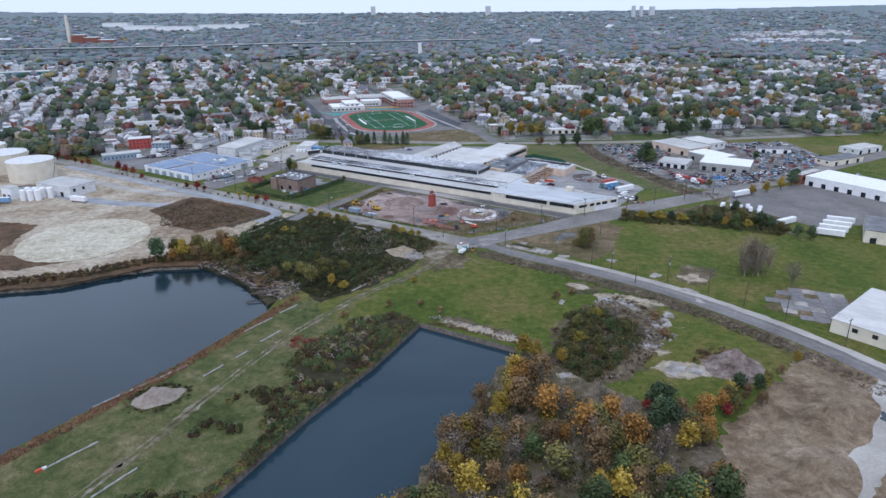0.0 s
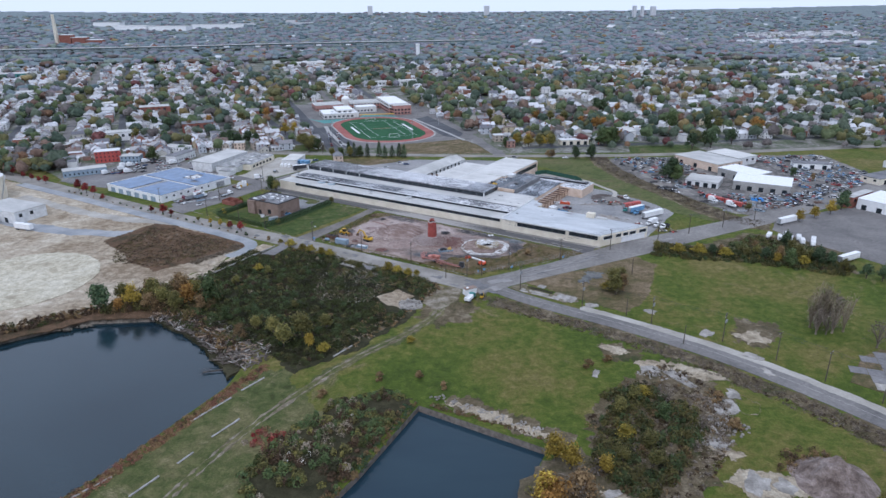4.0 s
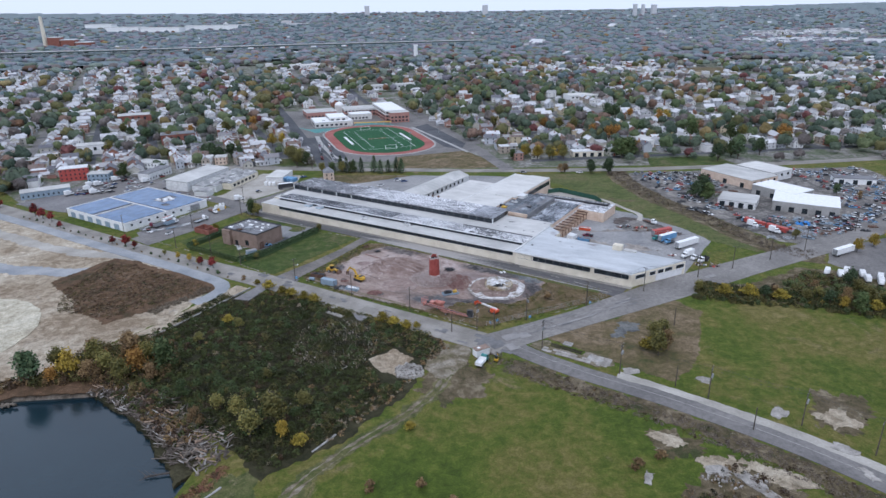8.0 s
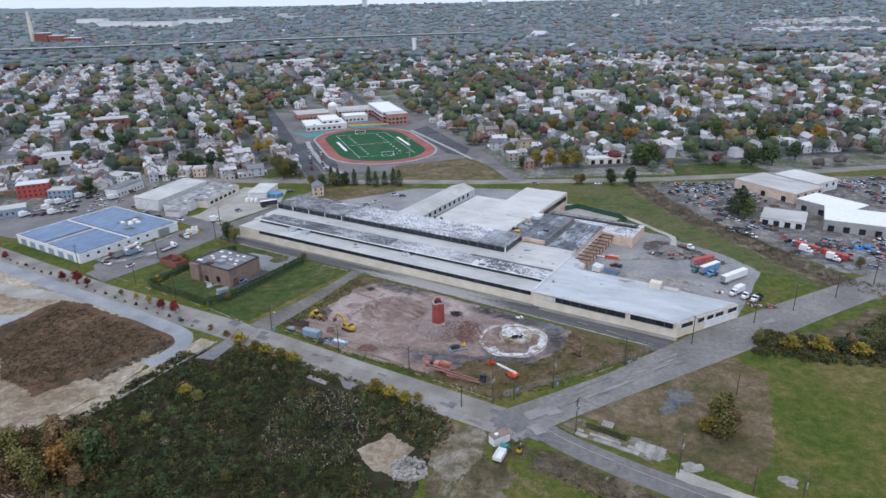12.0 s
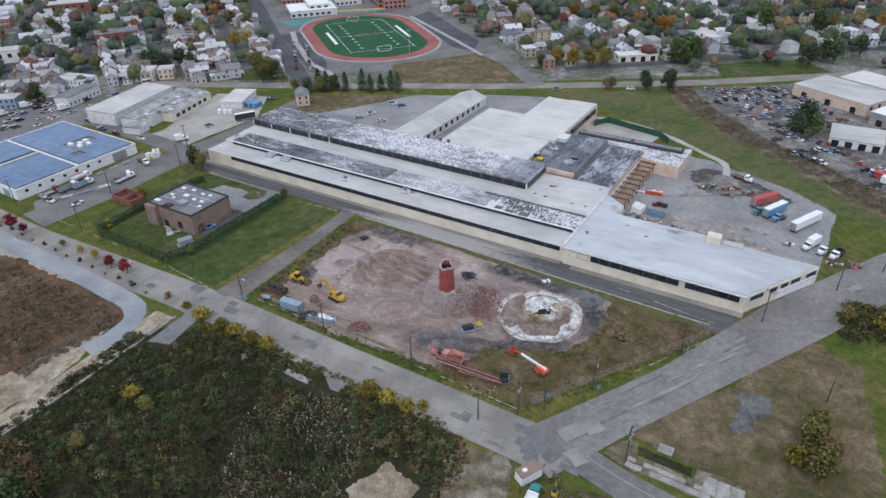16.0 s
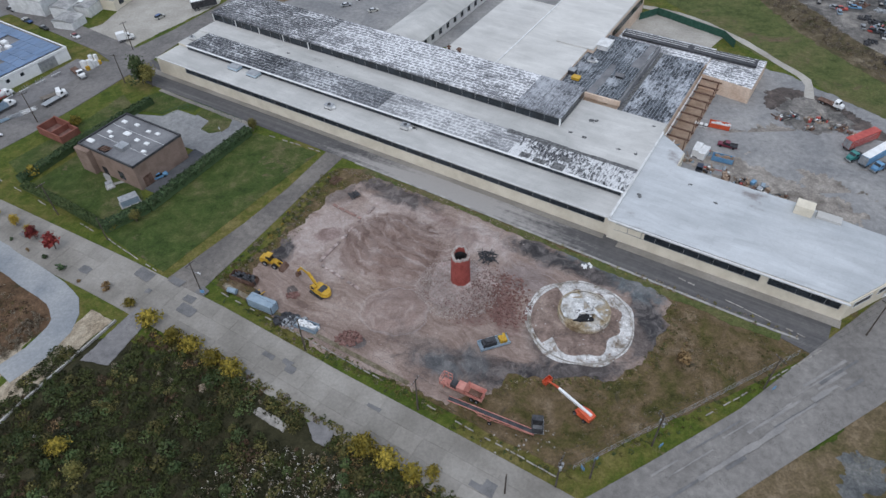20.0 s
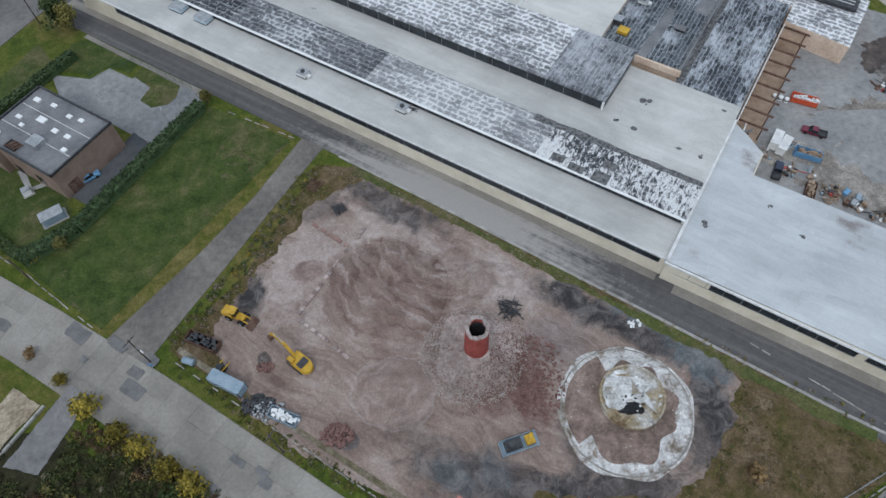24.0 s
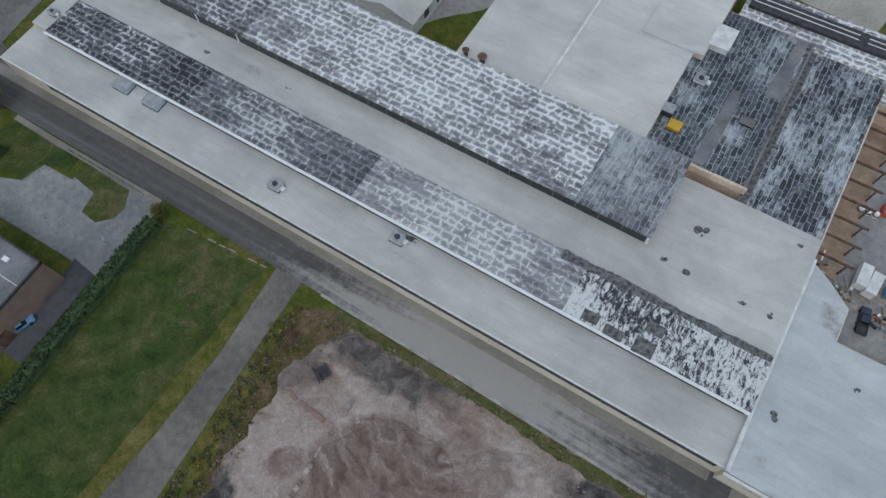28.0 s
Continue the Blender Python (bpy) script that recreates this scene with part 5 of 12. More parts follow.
part("roof", Shape().box(-175, 11.5, 6.9, -169.5, 31.2, 7.1), GREYROOF, factory)
part("wall", Shape().box(-28.3, 31.5, 0, -0.3, 48.3, 6.95), CREAM, factory)
for x, y, w, d, z, sd in ((-20.4, 12.1, 3.8, 3.2, 7.76, 1), (-20.0, 16.2, 3.2, 2.2, 7.68, 2), (-31, 12.4, 3.2, 2.2, 7.77, 3), (-26.2, 11.8, 3.6, 2.0, 7.775, 4)):
    part("felt_patch", Shape().prism(wobble([(x - w / 2, y - d / 2), (x + w / 2, y - d / 2), (x + w / 2, y + d / 2), (x - w / 2, y + d / 2)], 1, 0.12, sd), z - 0.3, z), SOOT, factory, "black square felt patch")
for x, y, w, d, z, sd in ((-20.2, 38.2, 3.6, 4.4, 7.45, 11), (-19.1, 29.5, 2.4, 1.0, 7.455, 12), (-24.6, 29.7, 2.6, 0.9, 7.448, 13), (-8.9, 28.9, 2.2, 0.8, 7.45, 14), (-4, 29, 1.8, 1.0, 7.45, 15), (-3, 45, 3.4, 1.4, 7.45, 16), (-66.6, 9.5, 4.6, 1.5, 6.24, 17), (-110, 26, 2.5, 0.9, 7.44, 18), (-132, 25, 3.0, 1.1, 7.44, 19), (3, 12.7, 2.4, 2.0, 6.635, 20), (22, 20, 1.8, 0.7, 6.635, 21), (14, 24, 2.6, 0.6, 6.635, 22)):
    rs_ = random.Random(sd)
    for k in range(4):
        u, v, q = x + rs_.gauss(0, 0.22) * w, y + rs_.gauss(0, 0.22) * d, rs_.uniform(0.07, 0.2)
        part("soot_stain", Shape().prism(wobble([(u + w * q * math.cos(a), v + d * q * math.sin(a)) for a in [j * 0.524 for j in range(12)]], 0.3, 0.4, sd + k), z - 0.1, z + 0.004 * k), SOOT, factory, "ragged soot stain on the roof")
# monitor
part("wall", Shape().box(-176, 31.2, 0, -28.5, 50.3, 10.2), TRIM, factory)
part("roof", Shape().box(-176.3, 30.8, 10.2, -126, 50.6, 10.6), STAIN_HEAVY_DARK, factory, "dark felt roof with a net of pale coating streaks")
part("roof", Shape().box(-126, 30.8, 10.2, -44, 50.6, 10.6), STAIN_HEAVY, factory, "felt roof with a net of pale coating streaks")
part("roof", Shape().box(-44, 30.8, 10.2, -28.2, 50.6, 10.6), STAIN_SCRAPED_END, factory, "dark felt roof with few pale streaks")
window_band(-175.5, -28.9, 31.15, 7.55, 9.95, 4.9)
window_band(31.6, 49.8, -28.5, 7.6, 9.95, 4.5, 1, "y")
part("corner_post", Shape().box(-28.75, 30.95, 7.4, -28.3, 31.4, 10.3), WHITE, factory)
for x in (-176, -164, -152, -140, -128):
    part("post", Shape().box(x, 30.9, 7.2, x + 0.3, 31.15, 10.2), WHITE, factory)
# east wing with slanting end
WING = [(0, -0.2), (58, 0.4), (75, 28.6), (59, 28.8), (40, 31), (8.5, 31), (8.5, 38), (4, 41.5), (0, 44)]
part("wall", Shape().prism(WING, 0, 6.25), CREAM, factory)
part("roof", Shape().prism([(0.2, 0.1), (57.8, 0.6), (74.3, 28.2), (59, 28.5), (40, 30.7), (8.2, 30.7), (8.2, 37.8), (3.9, 41.2), (0.2, 43.6)], 6.2, 6.62), WINGROOF, factory, "pale blue-grey coated roof with puddle marks")
part("coping", Shape().box(-0.4, -0.55, 6.25, 58.2, -0.1, 6.6), TRIM, factory)
part("parapet", Shape().box(-0.45, 0.2, 6.1, 0.2, 44, 7.3), TRIM, factory, "pale parapet between two roofs")
window_band(1.5, 38.5, -0.05, 3.75, 5.75, 3.7)
window_band(40.5, 56.5, 0.15, 3.75, 5.75, 3.2)
rng_b = random.Random(5)
broken = Shape()
for k in range(90):
    x, z = rng_b.uniform(40.8, 51), rng_b.uniform(3.8, 5.6)
    broken.box(x, 0.0, z, x + rng_b.uniform(0.3, 0.9), 0.08, z + rng_b.uniform(0.2, 0.45))
part("broken_panes", broken, PANE, factory, "broken and clouded small panes")
# slanting end wall: windows and white dock doors, local frame along the end
END = Matrix.Translation((58, 0.4, 0)) @ Matrix.Rotation(math.atan2(28.2, 17), 4, "Z")
for a, b, z0, z1 in ((2.0, 8.0, 3.7, 5.5), (10.5, 14.0, 3.7, 5.5), (15.5, 19.0, 3.7, 5.5), (20.0, 24.5, 3.7, 5.5), (27.0, 32.0, 3.7, 5.5)):
    w = part("window", Shape().box(a - 0.12, -0.16, z0 - 0.12, b + 0.12, -0.02, z0).box(a - 0.12, -0.16, z1, b + 0.12, -0.02, z1 + 0.12).box(a - 0.12, -0.16, z0, a, -0.02, z1).box(b, -0.16, z0, b + 0.12, -0.02, z1), TRIM, factory, at=END)
    part("pane", Shape().box(a, -0.1, z0, b, -0.04, z1), GLAZE, w)
part("dock_shutter", Shape().box(14.5, -0.22, 0.3, 31, -0.02, 3.1), WHITE, factory, "long white loading doors", at=END)
part("wall", Shape().box(14, -0.5, 3.2, 31.5, 0, 3.45), TRIM, factory, at=END)
# lift head and ducts on the wing
part("roof_hut", Shape().box(40.5, 26, 6.6, 45, 29.5, 9.2), CREAM, factory, "small cream roof hut")
part("roof_hut", Shape().box(46, 26.8, 6.6, 52, 29.4, 7.3), LIGHTROOF, factory)
# light halls behind
hall("h", [(-83, 50.6), (-62, 50.6), (-62, 104), (-83, 104)], 8.6, LIGHTROOF, label="pale grey coated hall roof")
hall("h", [(-62, 50.6), (-38.2, 50.6), (-38.2, 76), (-36, 76), (-36, 131), (-62, 131)], 9.4, LIGHTROOF, PEACH, label="pale grey coated hall roof")
part("roof", Shape().prism([(-50, 76), (-36.2, 76), (-36.2, 130.6), (-50, 130.6)], 9.5, 9.95), LIGHTROOF, factory, "paler raised hall roof")
part("roof_seam", Shape().box(-62.2, 50.6, 9.5, -61.6, 131, 9.75), TRIM, factory)
window_band(95, 129, -36, 5.6, 8.2, 3.4, 1, "y")
# sheds with low gable
SHED = Shape().box(-114, 57, 0, -98, 128, 4.6)
part("wall", SHED, TRIM, factory)
part("roof", Shape().add([(-114.5, 56.6, 4.6), (-106, 56.6, 7.2), (-97.5, 56.6, 4.6), (-114.5, 128.4, 4.6), (-106, 128.4, 7.2), (-97.5, 128.4, 4.6)],
     [(0, 1, 4, 3), (1, 2, 5, 4), (0, 2, 1), (3, 4, 5), (0, 3, 5, 2)]), GREYROOF, factory, "grey low gable roof")
for k in range(11):
    part("window", Shape().box(-98.05, 62 + k * 5.6, 1.6, -97.9, 64 + k * 5.6, 3.8), GLAZE, factory)
# dark felt roofs
hall("d", [(-38.2, 50.6), (-17, 50.6), (-17, 92), (-38.2, 92)], 8.4, STAIN_SCRAPED_GREY, PEACH, label="dark felt roof with scraped pale marks")
hall("d", [(-17, 48.4), (-0.4, 48.4), (-0.4, 92), (-17, 92)], 6.4, STAIN_SCRAPED, PEACH, label="black felt roof with scraped pale marks")
hall("d", [(-34, 92), (0, 92), (0, 104.5), (-34, 104.5)], 6.0, STAIN_HEAVY, PEACH, label="felt roof with pale coating remains")
hall("d", [(0, 86), (17, 84), (17.5, 105), (0, 104.5)], 5.6, STAIN_HEAVY, PEACH, label="felt roof with pale coating remains")
part("roof_ridge", Shape().box(-33, 97.5, 6.1, 15, 102, 6.9), DARKMETAL, factory, "long black roof membrane ridge")
for y in (99.2, 100.6):
    part("roof_trim", Shape().box(-32.5, y, 6.92, -9, y + 0.25, 7.0), TRIM, factory)
    part("roof_trim", Shape().box(-7, y, 6.92, 14, y + 0.25, 7.0), TRIM, factory)
part("wall", Shape().box(-28.5, 50.1, 7.4, -16.5, 50.7, 9.1), PEACH, factory, "pinkish crumbling parapet wall")
part("roof_edge", Shape().prism(wobble([(-17.7, 50.8), (-16.9, 50.8), (-16.9, 91.8), (-17.7, 91.8)], 0.8, 0.25, 7), 8.4, 8.6), SOOT, factory, "black torn edge of roofing felt")
part("felt_strip", Shape().prism(wobble([(-28.4, 51.5), (-26.2, 51.5), (-25.0, 60), (-26.0, 72), (-27.6, 72), (-28.0, 62)], 0.8, 0.4, 9), 8.4, 8.6), DARKROOF, factory, "smooth grey membrane strip on the felt")
part("felt_strip", Shape().prism(wobble([(-21.4, 74), (-18.0, 74), (-18.0, 91.5), (-20.4, 91.5)], 0.8, 0.4, 10), 8.4, 8.61), DARKROOF, factory, "dark smooth strip of roofing felt")
part("felt_strip", Shape().box(-16.6, 49, 6.4, -15.2, 91.6, 6.64), SOOT, factory, "dark gutter strip beside a wall")
part("roof_hut", Shape().box(-36.4, 79.6, 8.4, -32.2, 85.6, 10.0), TRIM, factory, "pale roof hut with a white top")
part("roof_hut", Shape().box(-36.6, 79.4, 10.0, -32.0, 85.8, 10.2), TRIM, factory)
part("wall", Shape().box(-17.2, 50.8, 6.4, -16.8, 91.8, 8.75), DARKROOF, factory, "felt-covered wall between two roofs")
# skeleton of a stripped lean-to
part("deck", Shape().box(0.2, 46, 0.05, 6.5, 86, 0.35), DECKWOOD, factory, "brown floor of a stripped lean-to")
for k in range(9):
    y = 47.5 + k * 4.7
    part("post", Shape().box(6.1, y - 0.15, 0.3, 6.4, y + 0.15, 4.4), RUSTMETAL, factory)
    part("beam", Shape().beam((0.0, y, 4.5), (7.4, y, 4.4), 0.35, 0.45), RUSTMETAL, factory, "dark rusted roof beam")
part("beam", Shape().beam((0.3, 46.5, 4.6), (0.3, 86, 4.6), 0.3, 0.4), TRIM, factory)


def roof_box(name, label, x, y, z, w, d, h, mat=TRIM, turn=0):
    t = thing(name, label, "vent", SITE @ pose(x, y, z, 0, 0, turn))
    part("body", Shape().box(-w / 2, -d / 2, 0.15, w / 2, d / 2, h), mat, t)
    part("cap", Shape().box(-w / 2 - 0.1, -d / 2 - 0.1, h, w / 2 + 0.1, d / 2 + 0.1, h + 0.12), mat if mat is YELLOWPAINT else STEEL, t)
    if mat is TRIM:
        part("fan_housing", Shape().tube((0, 0, h + 0.12), (0, 0, h + 0.4), d * 0.3, d * 0.26, 12), DARKMETAL, t)
        part("duct", Shape().box(w / 2, -d * 0.25, 0.15, w / 2 + 0.9, d * 0.25, h * 0.7), mat, t)
    part("base", Shape().box(-w / 2 - 0.15, -d / 2 - 0.15, 0, w / 2 + 0.15, d / 2 + 0.15, 0.15), DARKMETAL, t)
    return t


roof_box("roof_unit", "white roof ventilation unit on the grey roof", -98.2, 5.6, 6.2, 2.6, 2.0, 1.2)
roof_box("roof_unit", "white roof ventilation unit beside a burnt patch", -70.2, 8.2, 6.2, 2.6, 2.0, 1.3)
roof_box("roof_unit", "small grey roof unit", -172, 16, 7.1, 1.8, 1.4, 1.0)
roof_box("skylight", "pale glazed skylight box", -143.4, 8.9, 6.2, 4.2, 3.0, 1.1, SKYLIGHT)
roof_box("skylight", "pale glazed skylight box", -134.4, 8.8, 6.2, 4.2, 3.0, 1.1, SKYLIGHT)
roof_box("roof_vent", "small dark roof vent", -37, 60, 8.5, 2.2, 2.2, 1.5, DARKMETAL)
roof_box("roof_vent", "grey louvred roof vent", -34.3, 70.7, 8.5, 2.6, 2.0, 0.9)
gv = thing("gable_vent", "small slate-grey gabled roof vent", "vent", SITE @ pose(-22.2, 65.2, 8.62))
part("housing", Shape().box(-1.2, -0.8, 0, 1.2, 0.8, 0.8), DARKMETAL, gv)
part("hood", Shape().add([(-1.5, -1.1, 0.8), (1.5, -1.1, 0.8), (1.5, 1.1, 0.8), (-1.5, 1.1, 0.8), (-1.5, 0, 1.6), (1.5, 0, 1.6)], [(0, 1, 5, 4), (2, 3, 4, 5), (1, 2, 5), (3, 0, 4), (3, 2, 1, 0)]), DARKROOF, gv)
roof_box("yellow_hatch", "yellow roof hatch on dark felt", -34.4, 57.2, 8.5, 2.6, 2.2, 0.9, YELLOWPAINT)
for x, y, r in ((-80.5, 51.8, 0.7), (-76.5, 52.0, 0.9)):
    t = thing("roof_cowl", "rusty round roof cowl", "vent", SITE @ pose(x, y, 8.6))
    part("stack", Shape().tube((0, 0, 0), (0, 0, 2.4), r * 0.7, r * 0.7, 10), RUSTMETAL, t)
    part("cap", Shape().tube((0, 0, 2.3), (0, 0, 2.8), r * 1.2, r * 0.5, 10), RUSTMETAL, t)

# ---- plants ----
KINDS = {}


def plant(kind, x, y, size=1.0, turn=0.0, label="", z=0.0):
    """One tree or bush of a kind; the first of a kind is the pattern of the rest."""
    maker, used = KINDS[kind]
    if not used:
        used.append(maker())
        used[0].matrix_basis = pose(x, y, z, 0, 0, turn)
        t = used[0]
    else:
        t = copy_thing(used[0], pose(x, y, z, 0, 0, turn) @ Matrix.Diagonal((size, size, size * (0.9 + 0.2 * ((x * 7.3 + y) % 1)), 1)))
    if label:
        tagged(t, label)
    return t


def kind(key, *args, **kw):
    KINDS[key] = ((lambda: tree_kind(*args, **kw)), [])


kind("green", "tree", "broad green tree in leaf", GREEN, 13, 12.5, 2.2, 1500, 0.4, seed=11)
kind("dark", "tree", "dense dark green leafy tree", DARKGREEN, 13, 13, 2.0, 1500, 0.4, seed=12)
kind("olive", "tree", "olive green tree turning yellow", OLIVE, 12, 11.5, 2.0, 1500, 0.35, seed=13)
kind("yellow", "tree", "yellow tree in autumn leaf", YELLOW, 11, 11, 2.2, 1400, 0.31, seed=14)
kind("orange", "tree", "orange tree in autumn leaf", ORANGE, 11, 11.5, 2.4, 1400, 0.31, seed=15)
kind("rust", "tree", "rust brown tree in autumn", RUST, 11, 11.5, 2.4, 1200, 0.28, seed=16)
kind("red", "tree", "round dark red ornamental tree", RED, 5.0, 5.8, 1.6, 720, 0.27, lobes=14, seed=17)
kind("bare", "tree", "leafless tree with pale grey branches", GREYTWIG, 11, 11, 2.2, 260, 0.22, seed=18, bare=True)
kind("tall_bare", "tree", "tall thin tree without leaves", GREYTWIG, 7, 14, 2.5, 260, 0.3, seed=19, bare=True)
kind("willow", "tree", "tall tan willow with thin drooping twigs", DRY, 7, 15, 1.2, 420, 0.17, seed=23, bare=True)
kind("bush", "bush", "yellow and green wild bush", BUSHGOLD, 7.5, 4.8, 0.5, 820, 0.25, lobes=11, seed=20)
kind("shrub", "bush", "small dark green evergreen shrub", DARKGREEN, 2.6, 2.4, 0.3, 150, 0.28, lobes=5, seed=21)
kind("brownbush", "bush", "dark reddish brown thorn bush", RUST, 5.0, 3.4, 0.4, 300, 0.3, lobes=6, seed=22)
KINDS["spruce"] = ((lambda: spruce_kind("spruce", "dark green spruce tree", 9.5, 13)), [])


def thicket(name, poly, n, label, mix, w=(1.6, 3.6), h=(0.9, 2.4), tufts=26, size=0.3, seed=1, keep=None, base=0.0):
    """Uncountable bushes over a plan: one object of loose tufts in several leaf colours. mix: (material, weight)."""
    tufts, size = int(tufts * 1.8), size * 0.7
    rng = np.random.default_rng(seed)
    xs, ys = [p[0] for p in poly], [p[1] for p in poly]
    total = sum(k for _, k in mix)
    out, idx = [], []
    made = 0
    while made < n:
        x, y = rng.uniform(min(xs), max(xs)), rng.uniform(min(ys), max(ys))
        if not inside(poly, x, y) or (keep and not keep(x, y)):
            continue
        made += 1
        drift = noise.noise(Vector((x * 0.045, y * 0.045, seed))) * 0.5 + 0.5
        u = (0.55 * drift + 0.45 * rng.uniform(0, 1)) * total
        u = rng.uniform(0, total) if rng.uniform() < 0.18 else u
        k = 0
        while k < len(mix) - 1 and u > mix[k][1]:
            u -= mix[k][1]
            k += 1
        ww, hh = rng.uniform(*w), rng.uniform(*h)
        d = rng.normal(size=(tufts, 3))
        d /= np.linalg.norm(d, axis=1, keepdims=True)
        d[:, 2] = np.abs(d[:, 2])
        r = rng.uniform(0.45, 1.0, (tufts, 1)) ** 0.6
        c = np.array([x, y, base]) + d * r * np.array([ww / 2, ww / 2, hh])
        out.append(leaf_quads(c, size * rng.uniform(0.8, 1.3), rng, out=d + np.array([0, 0, 0.35]), loose=0.7))
        idx += [k] * tufts
    ob = new(name, quads(name, np.concatenate(out), [m for m, _ in mix], idx))
    return tagged(ob, label, "bushes", kind="stuff")


SCRUB = [(-66, 286), (-90, 303), (-112, 320), (-124, 340), (-110, 358), (-96, 386), (-84, 390), (-62, 385), (-34, 366.5), (-14, 354.5), (0, 345.5), (3, 338), (-8, 322), (-14, 306), (-32, 284), (-48, 270)]
CLEAR = [(-26, 332), (-14, 340), (-4, 330), (-8, 318), (-18, 312)]
SLABS_W = [(-91, 384), (-81, 402), (-74, 398), (-81, 380)]
SLABS_ROAD = [(-47, 370.5), (-37, 365), (-33.5, 368), (-27, 364), (-29, 359.5), (-38, 361), (-47, 366)]


def free(x, y):
    return not (inside(CLEAR, x, y) or inside(SLABS_W, x, y) or inside(SLABS_ROAD, x, y))


thicket("scrub", SCRUB, 1900, "dense wild scrub in green, brown and dry autumn colours",
        [(SCRUBBROWN, 1.3), (SCRUBDARK, 3.4), (SCRUBGREEN, 4.6), (GREEN, 0.5), (SCRUBOLIVE, 0.8), (SCRUBDARK, 2.4), (RUST, 0.35), (DRY, 0.2), (SCRUBBROWN, 1.3)], (1.4, 4.4), (0.6, 2.0), 54, 0.22, 31, free)
thicket("scrub_bushes", SCRUB, 150, "taller green and olive bushes among the scrub", [(SCRUBGREEN, 3), (GREEN, 2), (SCRUBOLIVE, 1.5), (SCRUBDARK, 2)], (2.6, 5.6), (1.8, 3.6), 110, 0.26, 131, free)
thicket("dry_reeds", SCRUB, 130, "pale dry reeds standing in the scrub", [(DRY, 2), (SCRUBBROWN, 1), (WHITEFLUFF, 0.5)], (0.8, 2.2), (0.9, 1.9), 30, 0.13, 132, free)
thicket("seed_heads", [(-52, 326), (-54, 354), (-36, 362), (-24, 354), (-18, 340), (-28, 322)], 1300, "drift of pale fluffy seed heads",
        [(WHITEFLUFF, 1), (DRY, 1), (SCRUBBROWN, 1)], (0.4, 1.1), (1.2, 2.1), 6, 0.11, 32, free)
thicket("undergrowth", SCRUB, 4200, "low brown and green undergrowth", [(SCRUBBROWN, 1.7), (SCRUBDARK, 3.4), (SCRUBGREEN, 2.6), (SCRUBOLIVE, 0.5)], (1.0, 2.4), (0.3, 0.9), 16, 0.22, 33, free)
thicket("scrub_edge", [(2, 345), (-14, 356), (-34, 367), (-34, 360), (-22, 350), (-28, 336), (-22, 318), (-34, 296), (-44, 280), (-30, 284), (-12, 306), (-6, 322), (6, 338)], 620, "brown dead weeds and grass at the scrub's edge", [(SCRUBBROWN, 2), (RUST, 1.4), (DRY, 1), (SCRUBOLIVE, 1)], (0.8, 2.2), (0.2, 0.8), 14, 0.22, 51, free)
thicket("river_trees_brush", [(-140, 316), (-112, 318), (-100, 308), (-92, 330), (-104, 346), (-118, 350), (-134, 336)], 420, "tall brush of rust and olive at the river", [(SCRUBBROWN, 2), (RUST, 1.5), (SCRUBOLIVE, 2), (ORANGE, 0.5), (SCRUBGREEN, 1.5)], (2.2, 4.8), (1.6, 4.2), 34, 0.34, 52)
def patchy(x, y):
    return noise.noise(Vector((x * 0.075, y * 0.075, 9))) > 0.08


PIERMIX = [(SCRUBGREEN, 2.4), (SCRUBOLIVE, 2.0), (GREEN, 1.6), (SCRUBBROWN, 1.4), (OLIVE, 0.8), (DRY, 0.7), (SCRUBDARK, 1.4), (CREEPER, 0.6)]
thicket("pier_bushes", [(-7, 249), (-22, 213), (-39, 184), (-47, 194), (-53, 214), (-45, 232), (-30, 250), (-16, 255)], 290, "bushes in green and autumn red along the basin", PIERMIX, (1.4, 4.6), (0.7, 3.0), 62, 0.27, 34, lambda x, y: noise.noise(Vector((x * 0.1, y * 0.1, 2))) > -0.22)
thicket("pier_seed_heads", [(-43, 216), (-46, 228), (-36, 232), (-24, 244), (-24, 234), (-34, 218)], 60, "pale fluffy shrubs among the pier bushes", [(WHITEFLUFF, 1), (DRY, 1.4)], (1.0, 2.4), (1.0, 2.4), 22, 0.16, 143)
thicket("pier_bushes", [(-37, 187), (-54, 152), (-70, 124), (-84, 128), (-78, 158), (-68, 190), (-58, 214), (-46, 206)], 210, "scattered bushes on the grass of a pier", PIERMIX, (1.4, 4.2), (0.7, 2.6), 56, 0.28, 134, patchy)
thicket("red_sumac", [(-57, 228), (-50, 236), (-44, 232), (-48, 224)], 26, "low red sumac bushes", [(CREEPER, 3), (RED, 1.4), (RUST, 1.4), (DRY, 1)], (1.2, 3.0), (0.7, 1.6), 44, 0.24, 135)
thicket("bank_creeper", ribbon([(-59.5, 272), (-71, 249), (-92, 210), (-124, 161), (-144, 130)], 2.2), 1000, "rust-brown creeper along the river bank",
        [(CREEPER, 3.0), (RUST, 1.6), (SCRUBBROWN, 1.6), (SCRUBOLIVE, 0.7)], (1.2, 2.8), (0.2, 0.8), 20, 0.2, 35)
thicket("basin_edge_weeds", ribbon([(-6, 248), (-22, 213), (-41, 182), (-57.5, 149), (-78, 116)], 1.8), 420, "dark weeds on the basin's edge", [(DARKGREEN, 2), (RUST, 1), (OLIVE, 1)], (1.0, 2.2), (0.4, 1.2), 18, 0.26, 36)
thicket("basin_edge_weeds", ribbon([(0, 246), (18, 237), (36, 226)], 1.0), 90, "brown weeds on the basin's edge", [(RUST, 2), (DRY, 1), (OLIVE, 1)], (0.8, 1.6), (0.3, 0.8), 14, 0.22, 37)
